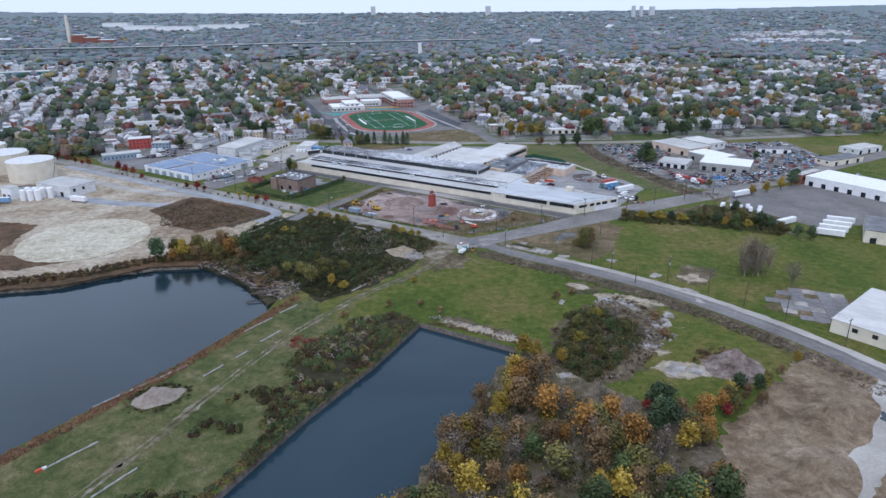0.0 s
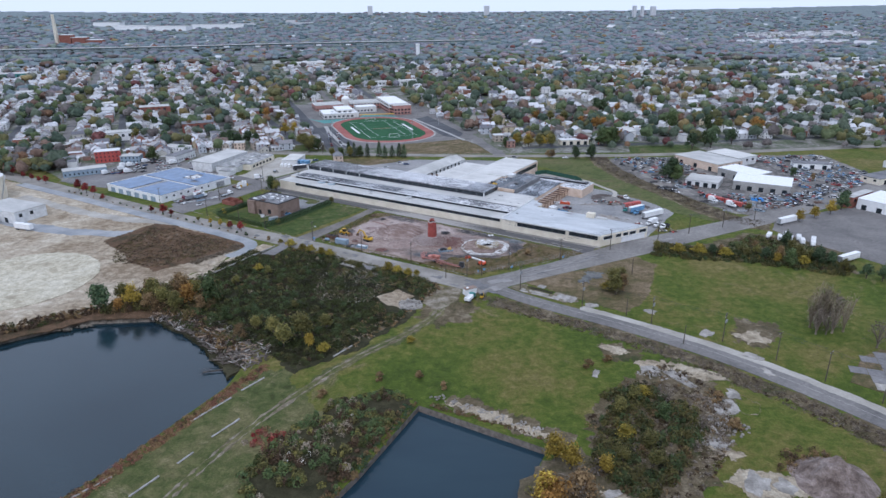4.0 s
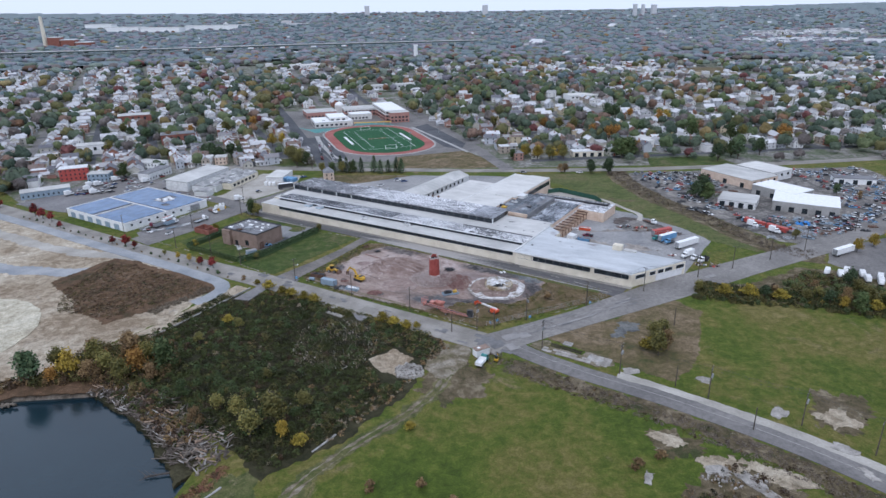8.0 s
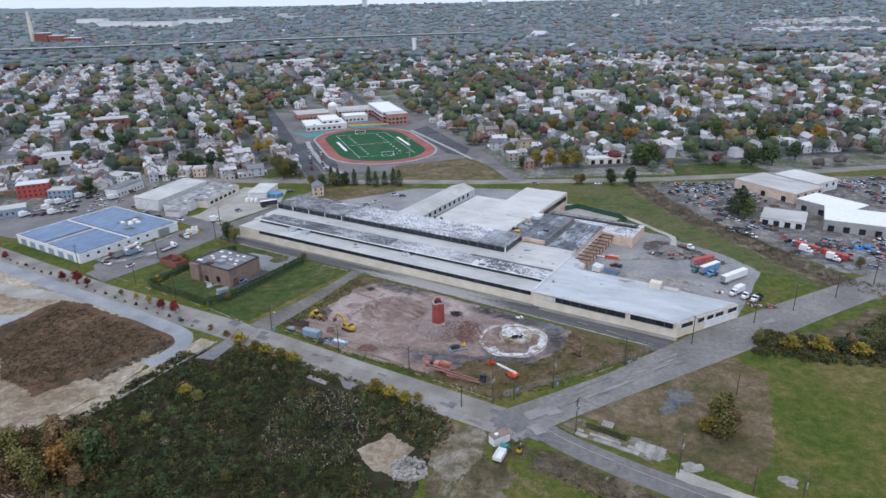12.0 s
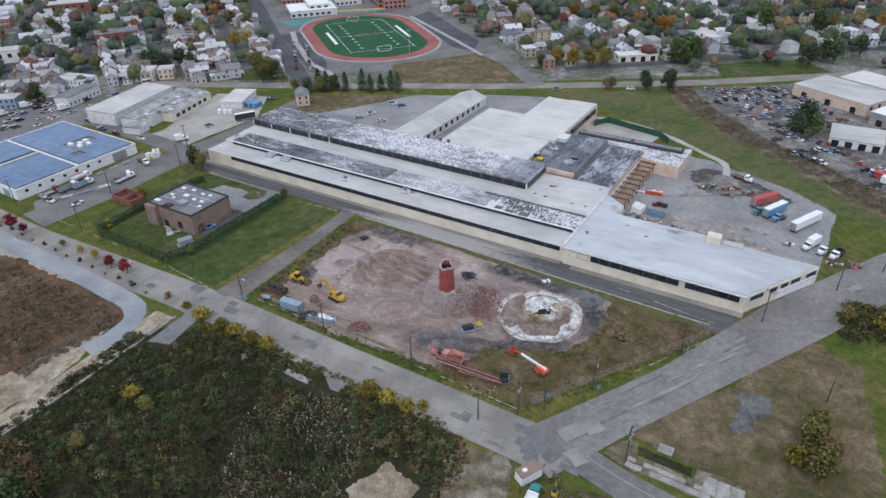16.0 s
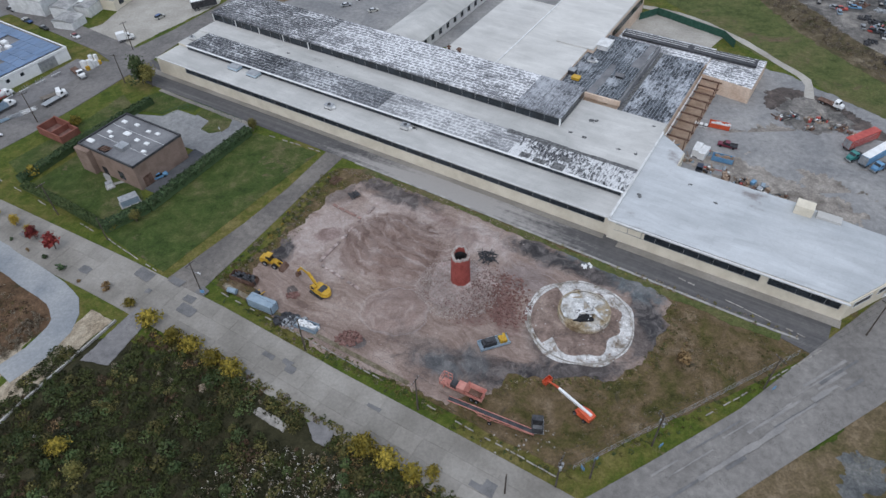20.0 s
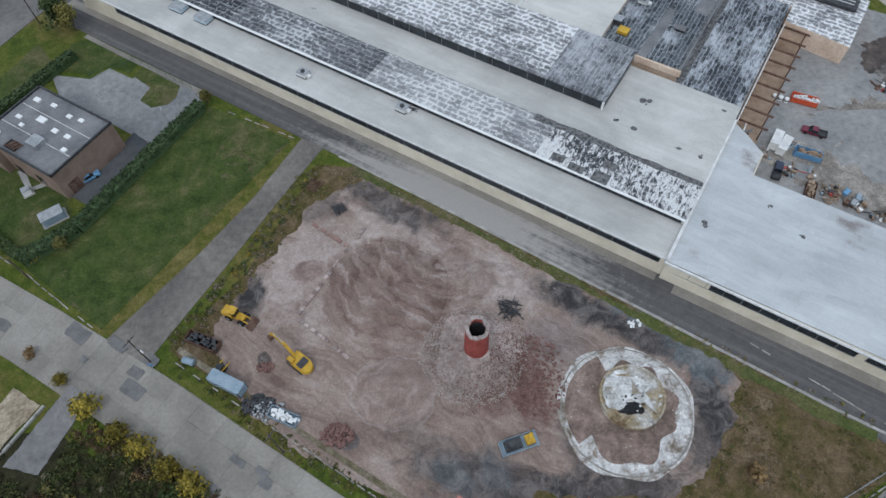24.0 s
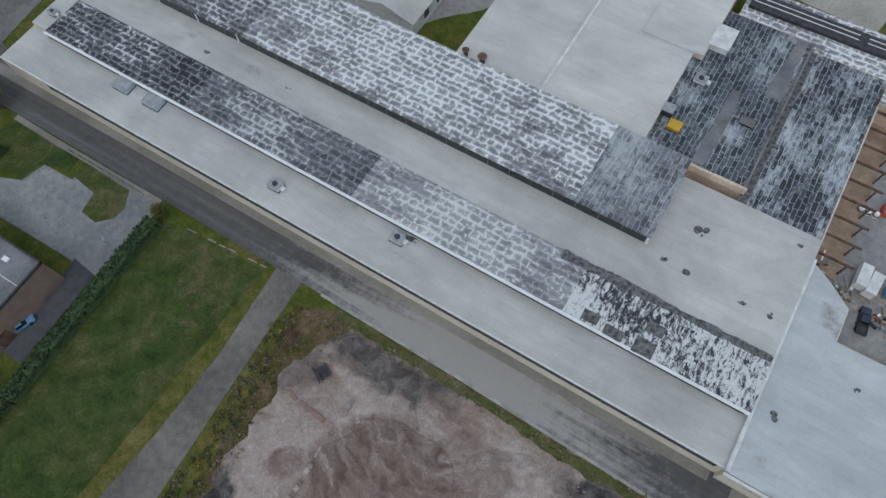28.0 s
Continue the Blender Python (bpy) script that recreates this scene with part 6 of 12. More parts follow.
CLUMP = [(44, 214), (52, 232), (56, 250), (70, 256), (84, 246), (84, 232), (76, 220), (66, 208), (56, 200)]
thicket("thicket_clump", CLUMP, 420, "tall thicket of green and olive bushes", [(SCRUBGREEN, 3), (SCRUBOLIVE, 2.6), (OLIVE, 1.2), (GREEN, 1.4), (RUST, 1.0), (GREYTWIG, 0.8), (SCRUBDARK, 1)], (1.8, 4.6), (1.0, 3.6), 48, 0.3, 38, lambda x, y: noise.noise(Vector((x * 0.12, y * 0.12, 6))) > -0.25)
thicket("clump_edge", [(74, 208), (84, 218), (92, 232), (98, 246), (84, 252), (80, 236)], 170, "bare twiggy bushes among rubble", [(GREYTWIG, 2), (DRY, 1), (RUST, 1)], (1.2, 2.8), (0.6, 1.5), 18, 0.2, 39)
thicket("clump_brush", [(48, 236), (56, 250), (72, 262), (85, 270), (94, 258), (96, 244), (90, 226), (80, 212), (70, 202), (58, 198), (46, 212)], 520, "low bare brown brush round a thicket", [(SCRUBBROWN, 3), (GREYTWIG, 1), (RUST, 1), (SCRUBDARK, 1.4), (DRY, 0.4)], (1.0, 2.8), (0.3, 1.4), 16, 0.22, 62)
WOOD = [(26, 206), (10, 174), (-2, 152), (-22, 112), (-34, 76), (50, 66), (92, 116), (80, 150), (62, 168), (46, 196)]
thicket("wood_undergrowth", WOOD, 1900, "brown undergrowth of a young wood", [(RUST, 2.4), (DRY, 1.4), (SCRUBGREEN, 1.2), (OLIVE, 1.4), (GREYTWIG, 1), (SCRUBBROWN, 1.5), (ORANGE, 0.5)], (1.8, 4.2), (0.8, 3.2), 19, 0.3, 40)
thicket("roadside_scrub", ribbon([(x - 8.4, y - 6.4) for x, y in EROAD[1:]], 4.4), 2200, "grey-brown dead scrub along the road", [(GREYTWIG, 4), (DRY, 1.2), (SCRUBBROWN, 1.2), (RUST, 0.8), (SCRUBOLIVE, 1.0)], (0.9, 2.6), (0.2, 0.7), 14, 0.16, 41)
thicket("hedgerow", [(112, 378), (122, 392), (150, 384), (176, 378), (196, 368), (206, 356), (196, 346), (176, 356), (150, 366), (128, 370)], 560, "overgrown hedgerow, green with yellow patches",
        [(SCRUBGREEN, 3), (SCRUBOLIVE, 2.4), (GREEN, 1.4), (OLIVE, 1), (YELLOW, 0.7), (SCRUBBROWN, 0.8), (SCRUBDARK, 1)], (1.8, 4.2), (0.8, 2.8), 40, 0.3, 42)
thicket("hedgerow", [(150, 384), (168, 396), (180, 404), (184, 396), (196, 386), (208, 376), (206, 358), (190, 366), (168, 376)], 300, "tall overgrown hedge of green and brown bushes", [(SCRUBGREEN, 3), (SCRUBOLIVE, 2), (GREEN, 1.6), (SCRUBBROWN, 1.2), (SCRUBDARK, 1)], (2.0, 4.6), (1.0, 3.6), 40, 0.3, 142)
thicket("rail_bed_scrub", ribbon(smooth_line([(141, 600), (140, 575), (147, 530), (159, 497), (169, 465), (180, 436), (192, 424)]), 6.5), 760, "grey-brown leafless scrub on the old rail bed",
        [(GREYTWIG, 4), (DRY, 1.0), (SCRUBBROWN, 1.0), (RUST, 0.8)], (1.4, 3.6), (0.4, 1.9), 18, 0.17, 43)
thicket("reed_edge", ribbon([(-74, 284), (-96, 306), (-120, 326), (-140, 322), (-176, 300), (-205, 292), (-260, 290)], 4.4), 900, "green and brown shrubs on the river bank", [(SCRUBGREEN, 2), (SCRUBBROWN, 1.6), (RUST, 1.2), (SCRUBOLIVE, 1), (DRY, 0.4)], (1.4, 3.4), (0.5, 2.0), 24, 0.34, 44)
thicket("weeds", [(-162, 376), (-170, 398), (-164, 430), (-150, 428), (-106, 402), (-108, 394), (-136, 368)], 2600, "dry brown weeds and dead grass", [(RUST, 2.4), (DRY, 0.8), (SCRUBBROWN, 1.8), (SCRUBOLIVE, 1.4), (SCRUBGREEN, 0.8), (RUST, 1)], (0.8, 2.6), (0.12, 0.5), 9, 0.17, 45)
LOTEDGE = smooth_line([(-22, 449), (-31, 447), (-38, 440), (-43, 429), (-50, 419), (-54, 411), (-51, 402), (-42, 391), (-31, 384), (-12, 374), (-4, 369), (12, 375), (22, 374), (33, 374.5), (43, 380), (49, 388), (51.5, 396), (50, 403)], 3.0)
thicket("lot_edge_grass", ribbon(LOTEDGE, 1.8), 800, "trodden weeds creeping over the edge of the bare ground", [(SCRUBOLIVE, 2), (DRY, 0.6), (OLIVE, 1.4), (SCRUBGREEN, 1.2), (GREEN, 1), (RUST, 0.8)], (0.5, 1.8), (0.04, 0.16), 11, 0.15, 140)
thicket("lot_ragged_weeds", [(10, 361), (24, 357), (48, 368), (76, 380), (66, 390), (52, 398), (50, 386), (42, 378), (24, 373), (8, 371)], 420, "patches of brown and green weeds on the lot", [(RUST, 1.4), (SCRUBOLIVE, 2), (DRY, 0.9), (OLIVE, 1.2), (GREEN, 0.8)], (0.6, 2.2), (0.04, 0.16), 10, 0.15, 141, lambda x, y: noise.noise(Vector((x * 0.12, y * 0.12, 4))) > -0.05)
thicket("tan_reeds", ribbon([(-103, 398), (-107, 389), (-115, 380), (-120, 372)], 2.6), 260, "tan dry reeds beside a lane", [(DRY, 3), (SCRUBBROWN, 1)], (0.7, 1.6), (0.6, 1.5), 16, 0.15, 133)
thicket("lot_weeds", ribbon([(-36, 453), (-48, 428), (-61, 408)], 2.2), 200, "yellow-green weeds along the lot", [(OLIVE, 2), (DRY, 1), (GREEN, 2), (YELLOW, 0.5)], (0.8, 2.0), (0.2, 0.7), 12, 0.2, 46)
thicket("lot_weeds", ribbon([(-34, 453), (-9, 440), (14, 425), (50, 403), (78, 385)], 1.1), 200, "low weeds along the lot's street edge", [(OLIVE, 2), (DRY, 1.6), (GREEN, 1)], (0.6, 1.4), (0.15, 0.5), 10, 0.16, 47)
thicket("lot_weeds", ribbon([(-60, 404), (-36, 388), (-12, 372), (18, 353), (46, 364), (78, 380)], 1.4), 260, "low grass along the lot's fence", [(GREEN, 2), (OLIVE, 1.6), (DRY, 1)], (0.6, 1.5), (0.15, 0.5), 10, 0.16, 48)

thicket("roadside_weeds", ribbon([(-84, 396), (-64, 386), (-33, 366.6), (-3, 347)], 2.4), 420, "brown and green weeds beside the road", [(SCRUBBROWN, 2), (SCRUBOLIVE, 2), (SCRUBGREEN, 1.4), (BUSHGOLD, 0.8), (RUST, 0.6)], (0.9, 2.6), (0.3, 1.4), 16, 0.24, 61, free)

# single trees and bushes near the site
for x, y, k, s in [(-75, 395, "bush", 0.95), (-68, 390, "bush", 0.8), (-63, 387, "bush", 0.95), (-57, 383, "bush", 0.85), (-52, 380, "bush", 0.95), (-21, 360, "bush", 1.0), (-16, 357, "bush", 0.95), (-11, 354, "bush", 0.8), (-7, 354, "bush", 0.6), (-82, 401, "bush", 0.55), 
                   (-50, 292, "olive", 0.8), (-56, 286, "olive", 0.9), (-40, 282, "bush", 0.9), (-62, 296, "olive", 0.7), (-96, 326, "green", 0.55),
                   (-116, 324, "olive", 0.8), (-122, 330, "olive", 0.9), (-128, 322, "yellow", 0.7), (-134, 326, "olive", 0.8), (-110, 332, "rust", 0.7), (-104, 322, "orange", 0.45), (-140, 318, "dark", 0.55), (-98, 338, "rust", 0.5), (-84, 308, "green", 0.5),
                   (35, 218, "yellow", 0.85), (39, 214, "yellow", 0.75), (30, 206, "yellow", 0.6), (22, 180, "yellow", 0.6), (36, 196, "bare", 1.0), (30, 190, "rust", 0.8), (20, 166, "yellow", 0.7), (44, 184, "orange", 0.7), (14, 168, "rust", 1.0), (8, 158, "bare", 1.1), (18, 156, "olive", 0.9),
                   (40, 166, "orange", 0.7), (48, 164, "bare", 1.2), (30, 160, "green", 0.7), (24, 146, "orange", 0.8), (38, 150, "olive", 0.9), (2, 142, "tall_bare", 0.9), (-6, 136, "rust", 0.9), (12, 134, "bare", 1.0), (30, 134, "rust", 0.9), (46, 146, "yellow", 0.6), (56, 144, "rust", 0.8), (54, 134, "olive", 0.8), (20, 128, "olive", 0.9), (64, 140, "green", 0.7), (70, 130, "rust", 0.8), (40, 120, "orange", 0.8), (-14, 118, "bare", 1.0), (0, 112, "olive", 0.9), (60, 112, "rust", 0.9),
                   (80, 170, "orange", 0.75), (86, 176, "orange", 0.8), (76, 162, "yellow", 0.85), (82, 164, "orange", 0.7), (90, 182, "yellow", 0.6), (72, 176, "dark", 0.7), (68, 170, "dark", 0.65), (94, 178, "red", 0.9), (98, 186, "olive", 0.6), (70, 182, "red", 0.9), (104, 192, "dark", 0.6), (114, 196, "bush", 0.9), (108, 184, "rust", 0.5), (62, 176, "bare", 0.9), (56, 186, "bare", 0.8),
                   (48, 212, "yellow", 0.6), (62, 214, "olive", 0.55), (82, 329, "olive", 0.85), (86, 332, "rust", 0.75), (83, 337, "olive", 0.8), (80, 334, "bush", 1.2), (87, 338, "orange", 0.5), (88, 342, "olive", 0.7), (153, 294, "willow", 1.25), (157, 291, "willow", 1.15), (160, 295, "tall_bare", 1.2), (150, 290, "tall_bare", 0.9), (167, 279, "bare", 1.2), (204, 344, "dark", 0.6), (209, 340, "dark", 0.6), (198, 352, "olive", 0.6),
                   (176, 360, "green", 0.7), (190, 366, "olive", 0.6), (186, 384, "dark", 0.7), (128, 380, "bush", 1.2), (138, 378, "bush", 1.3), (150, 374, "bush", 1.2), (168, 368, "dark", 0.55),
                   (217, 428, "yellow", 0.75), (230, 435, "yellow", 0.75), (243, 441, "yellow", 0.8), (-111, 507, "green", 0.85), (-107, 505, "olive", 0.7), (-126, 482, "bush", 0.8), (-129, 455, "bush", 0.8),
                   (50, 379, "brownbush", 1.0), (-90, 407, "brownbush", 0.7), (-4, 262, "brownbush", 0.8), (-18, 262, "brownbush", 0.9), (4, 256, "brownbush", 0.8), (-8, 288, "bush", 0.6), (-36, 252, "brownbush", 0.9), (56, 268, "brownbush", 1.0), (64, 272, "brownbush", 0.9), (93, 246, "brownbush", 1.1), (92, 230, "brownbush", 1.2),
                   (-108, 318, "olive", 0.8), (-114, 338, "rust", 0.8), (-126, 336, "rust", 0.75), (-132, 318, "orange", 0.6), (-120, 320, "rust", 0.8), (-104, 330, "olive", 0.75), (-98, 318, "rust", 0.65), (-90, 344, "olive", 0.5), (-78, 356, "olive", 0.45), (-84, 362, "bush", 0.8), (-58, 318, "olive", 0.4), (-42, 300, "olive", 0.6), (-46, 286, "yellow", 0.55), (-70, 300, "olive", 0.6), (-74, 292, "rust", 0.6),
                   (60, 240, "olive", 0.55), (66, 246, "olive", 0.5), (72, 236, "green", 0.5), (58, 228, "bush", 1.0), (76, 244, "bare", 0.7), (82, 230, "bare", 0.6), (64, 222, "olive", 0.55), (70, 250, "bush", 0.9), (54, 216, "olive", 0.5), (118, 384, "olive", 0.5), (144, 376, "dark", 0.5), (160, 372, "olive", 0.55), (172, 364, "yellow", 0.5), (184, 362, "bush", 1.1), (196, 360, "dark", 0.55),
                   (155, 297, "willow", 1.3), (151, 296, "willow", 1.2), (158, 298, "willow", 1.25), (162, 292, "willow", 1.1), (154, 290, "bare", 1.0),
                   (-118, 428, "yellow", 0.34), (-124, 432, "yellow", 0.36), (-131, 436, "yellow", 0.32), (-140, 441, "olive", 0.3)]:
    plant(k, x, y, s, (x * 37 + y * 11) % 360)
wood_rng = random.Random(9)
grown = 0
while grown < 150:
    x, y = wood_rng.uniform(-34, 92), wood_rng.uniform(66, 206)
    if inside(WOOD, x, y):
        plant(wood_rng.choice(["rust", "rust", "olive", "olive", "bare", "bare", "tall_bare", "green", "orange", "orange", "yellow", "yellow", "bush", "brownbush"]), x, y, wood_rng.uniform(0.7, 1.15), wood_rng.uniform(0, 360))
        grown += 1
for x, y in [(-116, 426), (-109, 422), (-175, 459), (-166, 455), (-160, 452), (-219, 489), (-231, 502), (-239, 507), (-247, 513), (-281, 533), (-289, 538), (-297, 543), (-308, 551), (-321, 560), (-332, 568)]:
    plant("red", x, y, 1.15 + 0.3 * math.sin(x * 1.7), x * 3 % 360)
for k in range(26):
    x = -98 - k * 6.2
    plant("shrub" if k % 3 else "brownbush", x, 409.5 + (-98 - x) * 0.652 + (k % 3) * 0.4, 0.3 + 0.2 * (k % 3), k * 40)
for x, y, k, sz in ((150, 379, "rust", 0.45), (166, 374, "olive", 0.5), (176, 370, "rust", 0.6), (184, 368, "olive", 0.8), (191, 362, "dark", 0.75), (170, 383, "rust", 0.5), (186, 378, "olive", 0.6)):
    plant(k, x, y, sz, (x * 11) % 360)
# trees along the soil yard
for x, y, k, sz in ((73, 182, "dark", 0.75), (73, 171, "dark", 0.8), (80, 180, "rust", 0.6), (77, 164, "orange", 0.75), (84, 175, "orange", 0.7), (84, 168, "orange", 0.7), (94, 182, "orange", 0.65), (99, 188, "yellow", 0.6), (98, 180, "olive", 0.55), (105, 188, "rust", 0.5), (111, 193, "dark", 0.5), (117, 198, "olive", 0.45), (124, 203, "rust", 0.4), (133, 210, "yellow", 0.45), (77, 184, "dark", 0.7), (81, 164, "olive", 0.7), (80, 170, "dark", 0.65)):
    plant(k, x, y, sz, (x * 17) % 360)

# ---- the town beyond ----
WALLTINT = [(0.74, 0.73, 0.71), (0.52, 0.5, 0.44), (0.56, 0.56, 0.57), (0.42, 0.36, 0.3), (0.3, 0.14, 0.1), (0.5, 0.52, 0.55), (0.55, 0.47, 0.33), (0.34, 0.2, 0.16)]
ROOFTINT = [(0.25, 0.24, 0.245), (0.16, 0.16, 0.175), (0.38, 0.375, 0.37), (0.52, 0.52, 0.53), (0.2, 0.155, 0.135), (0.62, 0.62, 0.63)]
HOUSEWALL = surface("house_siding", (0.9, 0.9, 0.9), (1, 1, 1), 0.3, 4.0, 0.8, palette=WALLTINT)
HOUSEROOF = surface("house_roofing", (0.85, 0.85, 0.85), (1, 1, 1), 0.4, 3.0, 0.9, palette=ROOFTINT)
TOWNMATS = [surface("siding_%d" % k, tuple(c * 0.9 for c in t), t, 0.2, 3.0, 0.8) for k, t in enumerate(WALLTINT)]
TOWNMATS += [surface("roofing_%d" % k, tuple(c * 0.85 for c in t), t, 0.2, 3.0, 0.9) for k, t in enumerate(ROOFTINT)] + [PANE]
NW, NR = len(WALLTINT), len(ROOFTINT)


def house_faces(s, m, w, d, h, flat, wall, roof, windows):
    """A plain house in a joined mesh: walls, gable or flat roof with eaves, dark windows."""
    def pt(x, y, z):
        return m @ Vector((x, y, z))
    a, b = w / 2, d / 2
    if flat:
        s.add([pt(-a, -b, 0), pt(a, -b, 0), pt(a, b, 0), pt(-a, b, 0), pt(-a, -b, h), pt(a, -b, h), pt(a, b, h), pt(-a, b, h)],
              [(0, 1, 5, 4), (1, 2, 6, 5), (2, 3, 7, 6), (3, 0, 4, 7)], wall)
        s.add([pt(-a, -b, h), pt(a, -b, h), pt(a, b, h - 0.4), pt(-a, b, h - 0.4)], [(0, 1, 2, 3)], roof)
    else:
        r = h + w * 0.33
        s.add([pt(-a, -b, 0), pt(a, -b, 0), pt(a, b, 0), pt(-a, b, 0), pt(-a, -b, h), pt(a, -b, h), pt(a, b, h), pt(-a, b, h), pt(0, -b, r), pt(0, b, r)],
              [(0, 1, 5, 8, 4), (1, 2, 6, 5), (2, 3, 7, 9, 6), (3, 0, 4, 7)], wall)
        e = 0.4
        s.add([pt(-a - e, -b - e, h - e * 0.6), pt(0, -b - e, r + 0.1), pt(0, b + e, r + 0.1), pt(-a - e, b + e, h - e * 0.6)], [(3, 2, 1, 0)], roof)
        s.add([pt(a + e, -b - e, h - e * 0.6), pt(0, -b - e, r + 0.1), pt(0, b + e, r + 0.1), pt(a + e, b + e, h - e * 0.6)], [(0, 1, 2, 3)], roof)
    if windows:
        for z in (1.0, 3.8)[: 2 if h > 5 else 1]:
            for y in (-b - 0.04, b + 0.04):
                for x in (-a * 0.5, a * 0.5):
                    s.add([pt(x - 0.45, y, z), pt(x + 0.45, y, z), pt(x + 0.45, y, z + 1.5), pt(x - 0.45, y, z + 1.5)], [(0, 1, 2, 3)], NW + NR)
            for x in (-a - 0.04, a + 0.04):
                for y in (-b * 0.5, b * 0.5):
                    s.add([pt(x, y - 0.45, z), pt(x, y + 0.45, z), pt(x, y + 0.45, z + 1.5), pt(x, y - 0.45, z + 1.5)], [(0, 1, 2, 3)], NW + NR)


def house_pattern(w, d, h, flat, porch, label, close):
    """A near house with its parts."""
    t = thing("house", label, "house", group="houses of the town")
    a, b = w / 2, d / 2
    if flat:
        part("wall", Shape().box(-a, -b, 0, a, b, h), HOUSEWALL, t)
        part("roof", Shape().box(-a - 0.15, -b - 0.15, h, a + 0.15, b + 0.15, h + 0.25), HOUSEROOF, t)
        part("cornice", Shape().box(-a - 0.1, -b - 0.35, h - 0.5, a + 0.1, -b, h), TRIM, t)
    else:
        r = h + w * 0.33
        part("wall", Shape().add([(-a, -b, 0), (a, -b, 0), (a, b, 0), (-a, b, 0), (-a, -b, h), (a, -b, h), (a, b, h), (-a, b, h), (0, -b, r), (0, b, r)],
             [(0, 1, 5, 8, 4), (1, 2, 6, 5), (2, 3, 7, 9, 6), (3, 0, 4, 7)]), HOUSEWALL, t)
        s = Shape()
        for q in (-1, 1):
            lo, hi = (q * (a + 0.45), h - 0.3), (0, r + 0.05)
            s.add([(lo[0], -b - 0.4, lo[1]), (hi[0], -b - 0.4, hi[1]), (hi[0], b + 0.4, hi[1]), (lo[0], b + 0.4, lo[1]),
                   (lo[0], -b - 0.4, lo[1] + 0.2), (hi[0], -b - 0.4, hi[1] + 0.22), (hi[0], b + 0.4, hi[1] + 0.22), (lo[0], b + 0.4, lo[1] + 0.2)],
                  [(0, 1, 2, 3), (4, 5, 6, 7), (0, 1, 5, 4), (2, 3, 7, 6), (0, 3, 7, 4)])
        part("roof", s, HOUSEROOF, t)
        part("chimney", Shape().box(a * 0.3, b * 0.3, h, a * 0.3 + 0.7, b * 0.3 + 0.7, r + 0.9), REDBRICK, t)
    if porch:
        part("porch", Shape().box(-a + 0.3, -b - 2.0, 2.6, a - 0.3, -b, 2.85).box(-a + 0.4, -b - 1.9, 0, -a + 0.6, -b - 1.7, 2.6).box(a - 0.6, -b - 1.9, 0, a - 0.4, -b - 1.7, 2.6), TRIM, t)
    if not close:
        return t
    win = Shape().box(-0.5, -0.05, 0, 0.5, 0.05, 1.5).mesh("window", PANE)
    for z in (1.0, 3.8)[: 2 if h > 5 else 1]:
        for x in (-a * 0.5, a * 0.5):
            part("window", win, None, t, at=pose(x, -b - 0.02, z))
            part("window", win, None, t, at=pose(x, b + 0.02, z))
        for y in (-b * 0.5, b * 0.45):
            part("window", win, None, t, at=pose(-a - 0.02, y, z, 0, 0, 90))
            part("window", win, None, t, at=pose(a + 0.02, y, z, 0, 0, 90))
    part("door", Shape().box(-0.5, -b - 0.06, 0, 0.5, -b + 0.02, 2.1), REDPAINT, t)
    return t


SCHOOLZONE = [(-150, 800), (-84, 625), (-20, 618), (64, 618), (40, 705), (14, 800), (-40, 960), (-190, 930)]
SCRAPZONE = [(140, 606), (140, 430), (420, 430), (420, 612), (300, 624), (230, 618)]
SITEZONE = [(-215, 560), (-180, 632), (-120, 640), (-60, 625), (300, 620), (300, 100), (-300, 100), (-420, 600), (-260, 530)]
EASTZONE = [(190, 440), (420, 610), (700, 600), (500, 300), (220, 300)]
PLAZA = [(-190, 548), (-165, 606), (-150, 640), (-200, 636), (-236, 608), (-285, 612), (-290, 545), (-250, 528)]


MEADOWS = [[(20, 1835), (110, 1895), (230, 1905), (215, 1860), (90, 1840)], [(545, 1700), (600, 1795), (745, 1828), (715, 1698), (620, 1690)], [(430, 1345), (520, 1405), (560, 1385), (520, 1285), (470, 1290)], [(372, 1052), (480, 990), (560, 935), (548, 905), (478, 955), (370, 1020)]]
VIADUCT = [(-1560, 1660), (-1290, 1722), (-1035, 1777), (-788, 1828), (-570, 1891), (-395, 1965), (-187, 2010), (-63, 2035), (140, 2075)]


def near_viaduct(x, y):
    for (ax, ay), (bx, by) in zip(VIADUCT, VIADUCT[1:]):
        if ax <= x < bx:
            return abs(y - ay - (by - ay) * (x - ax) / (bx - ax)) < 26
    return False


def allowed(x, y):
    if y > 900 and (near_viaduct(x, y) or any(inside(z, x, y) for z in MEADOWS)):
        return False
    return not any(inside(z, x, y) for z in (SCHOOLZONE, SCRAPZONE, SITEZONE, EASTZONE, PLAZA))


rt = random.Random(21)
HOUSES, STREETS = [], []


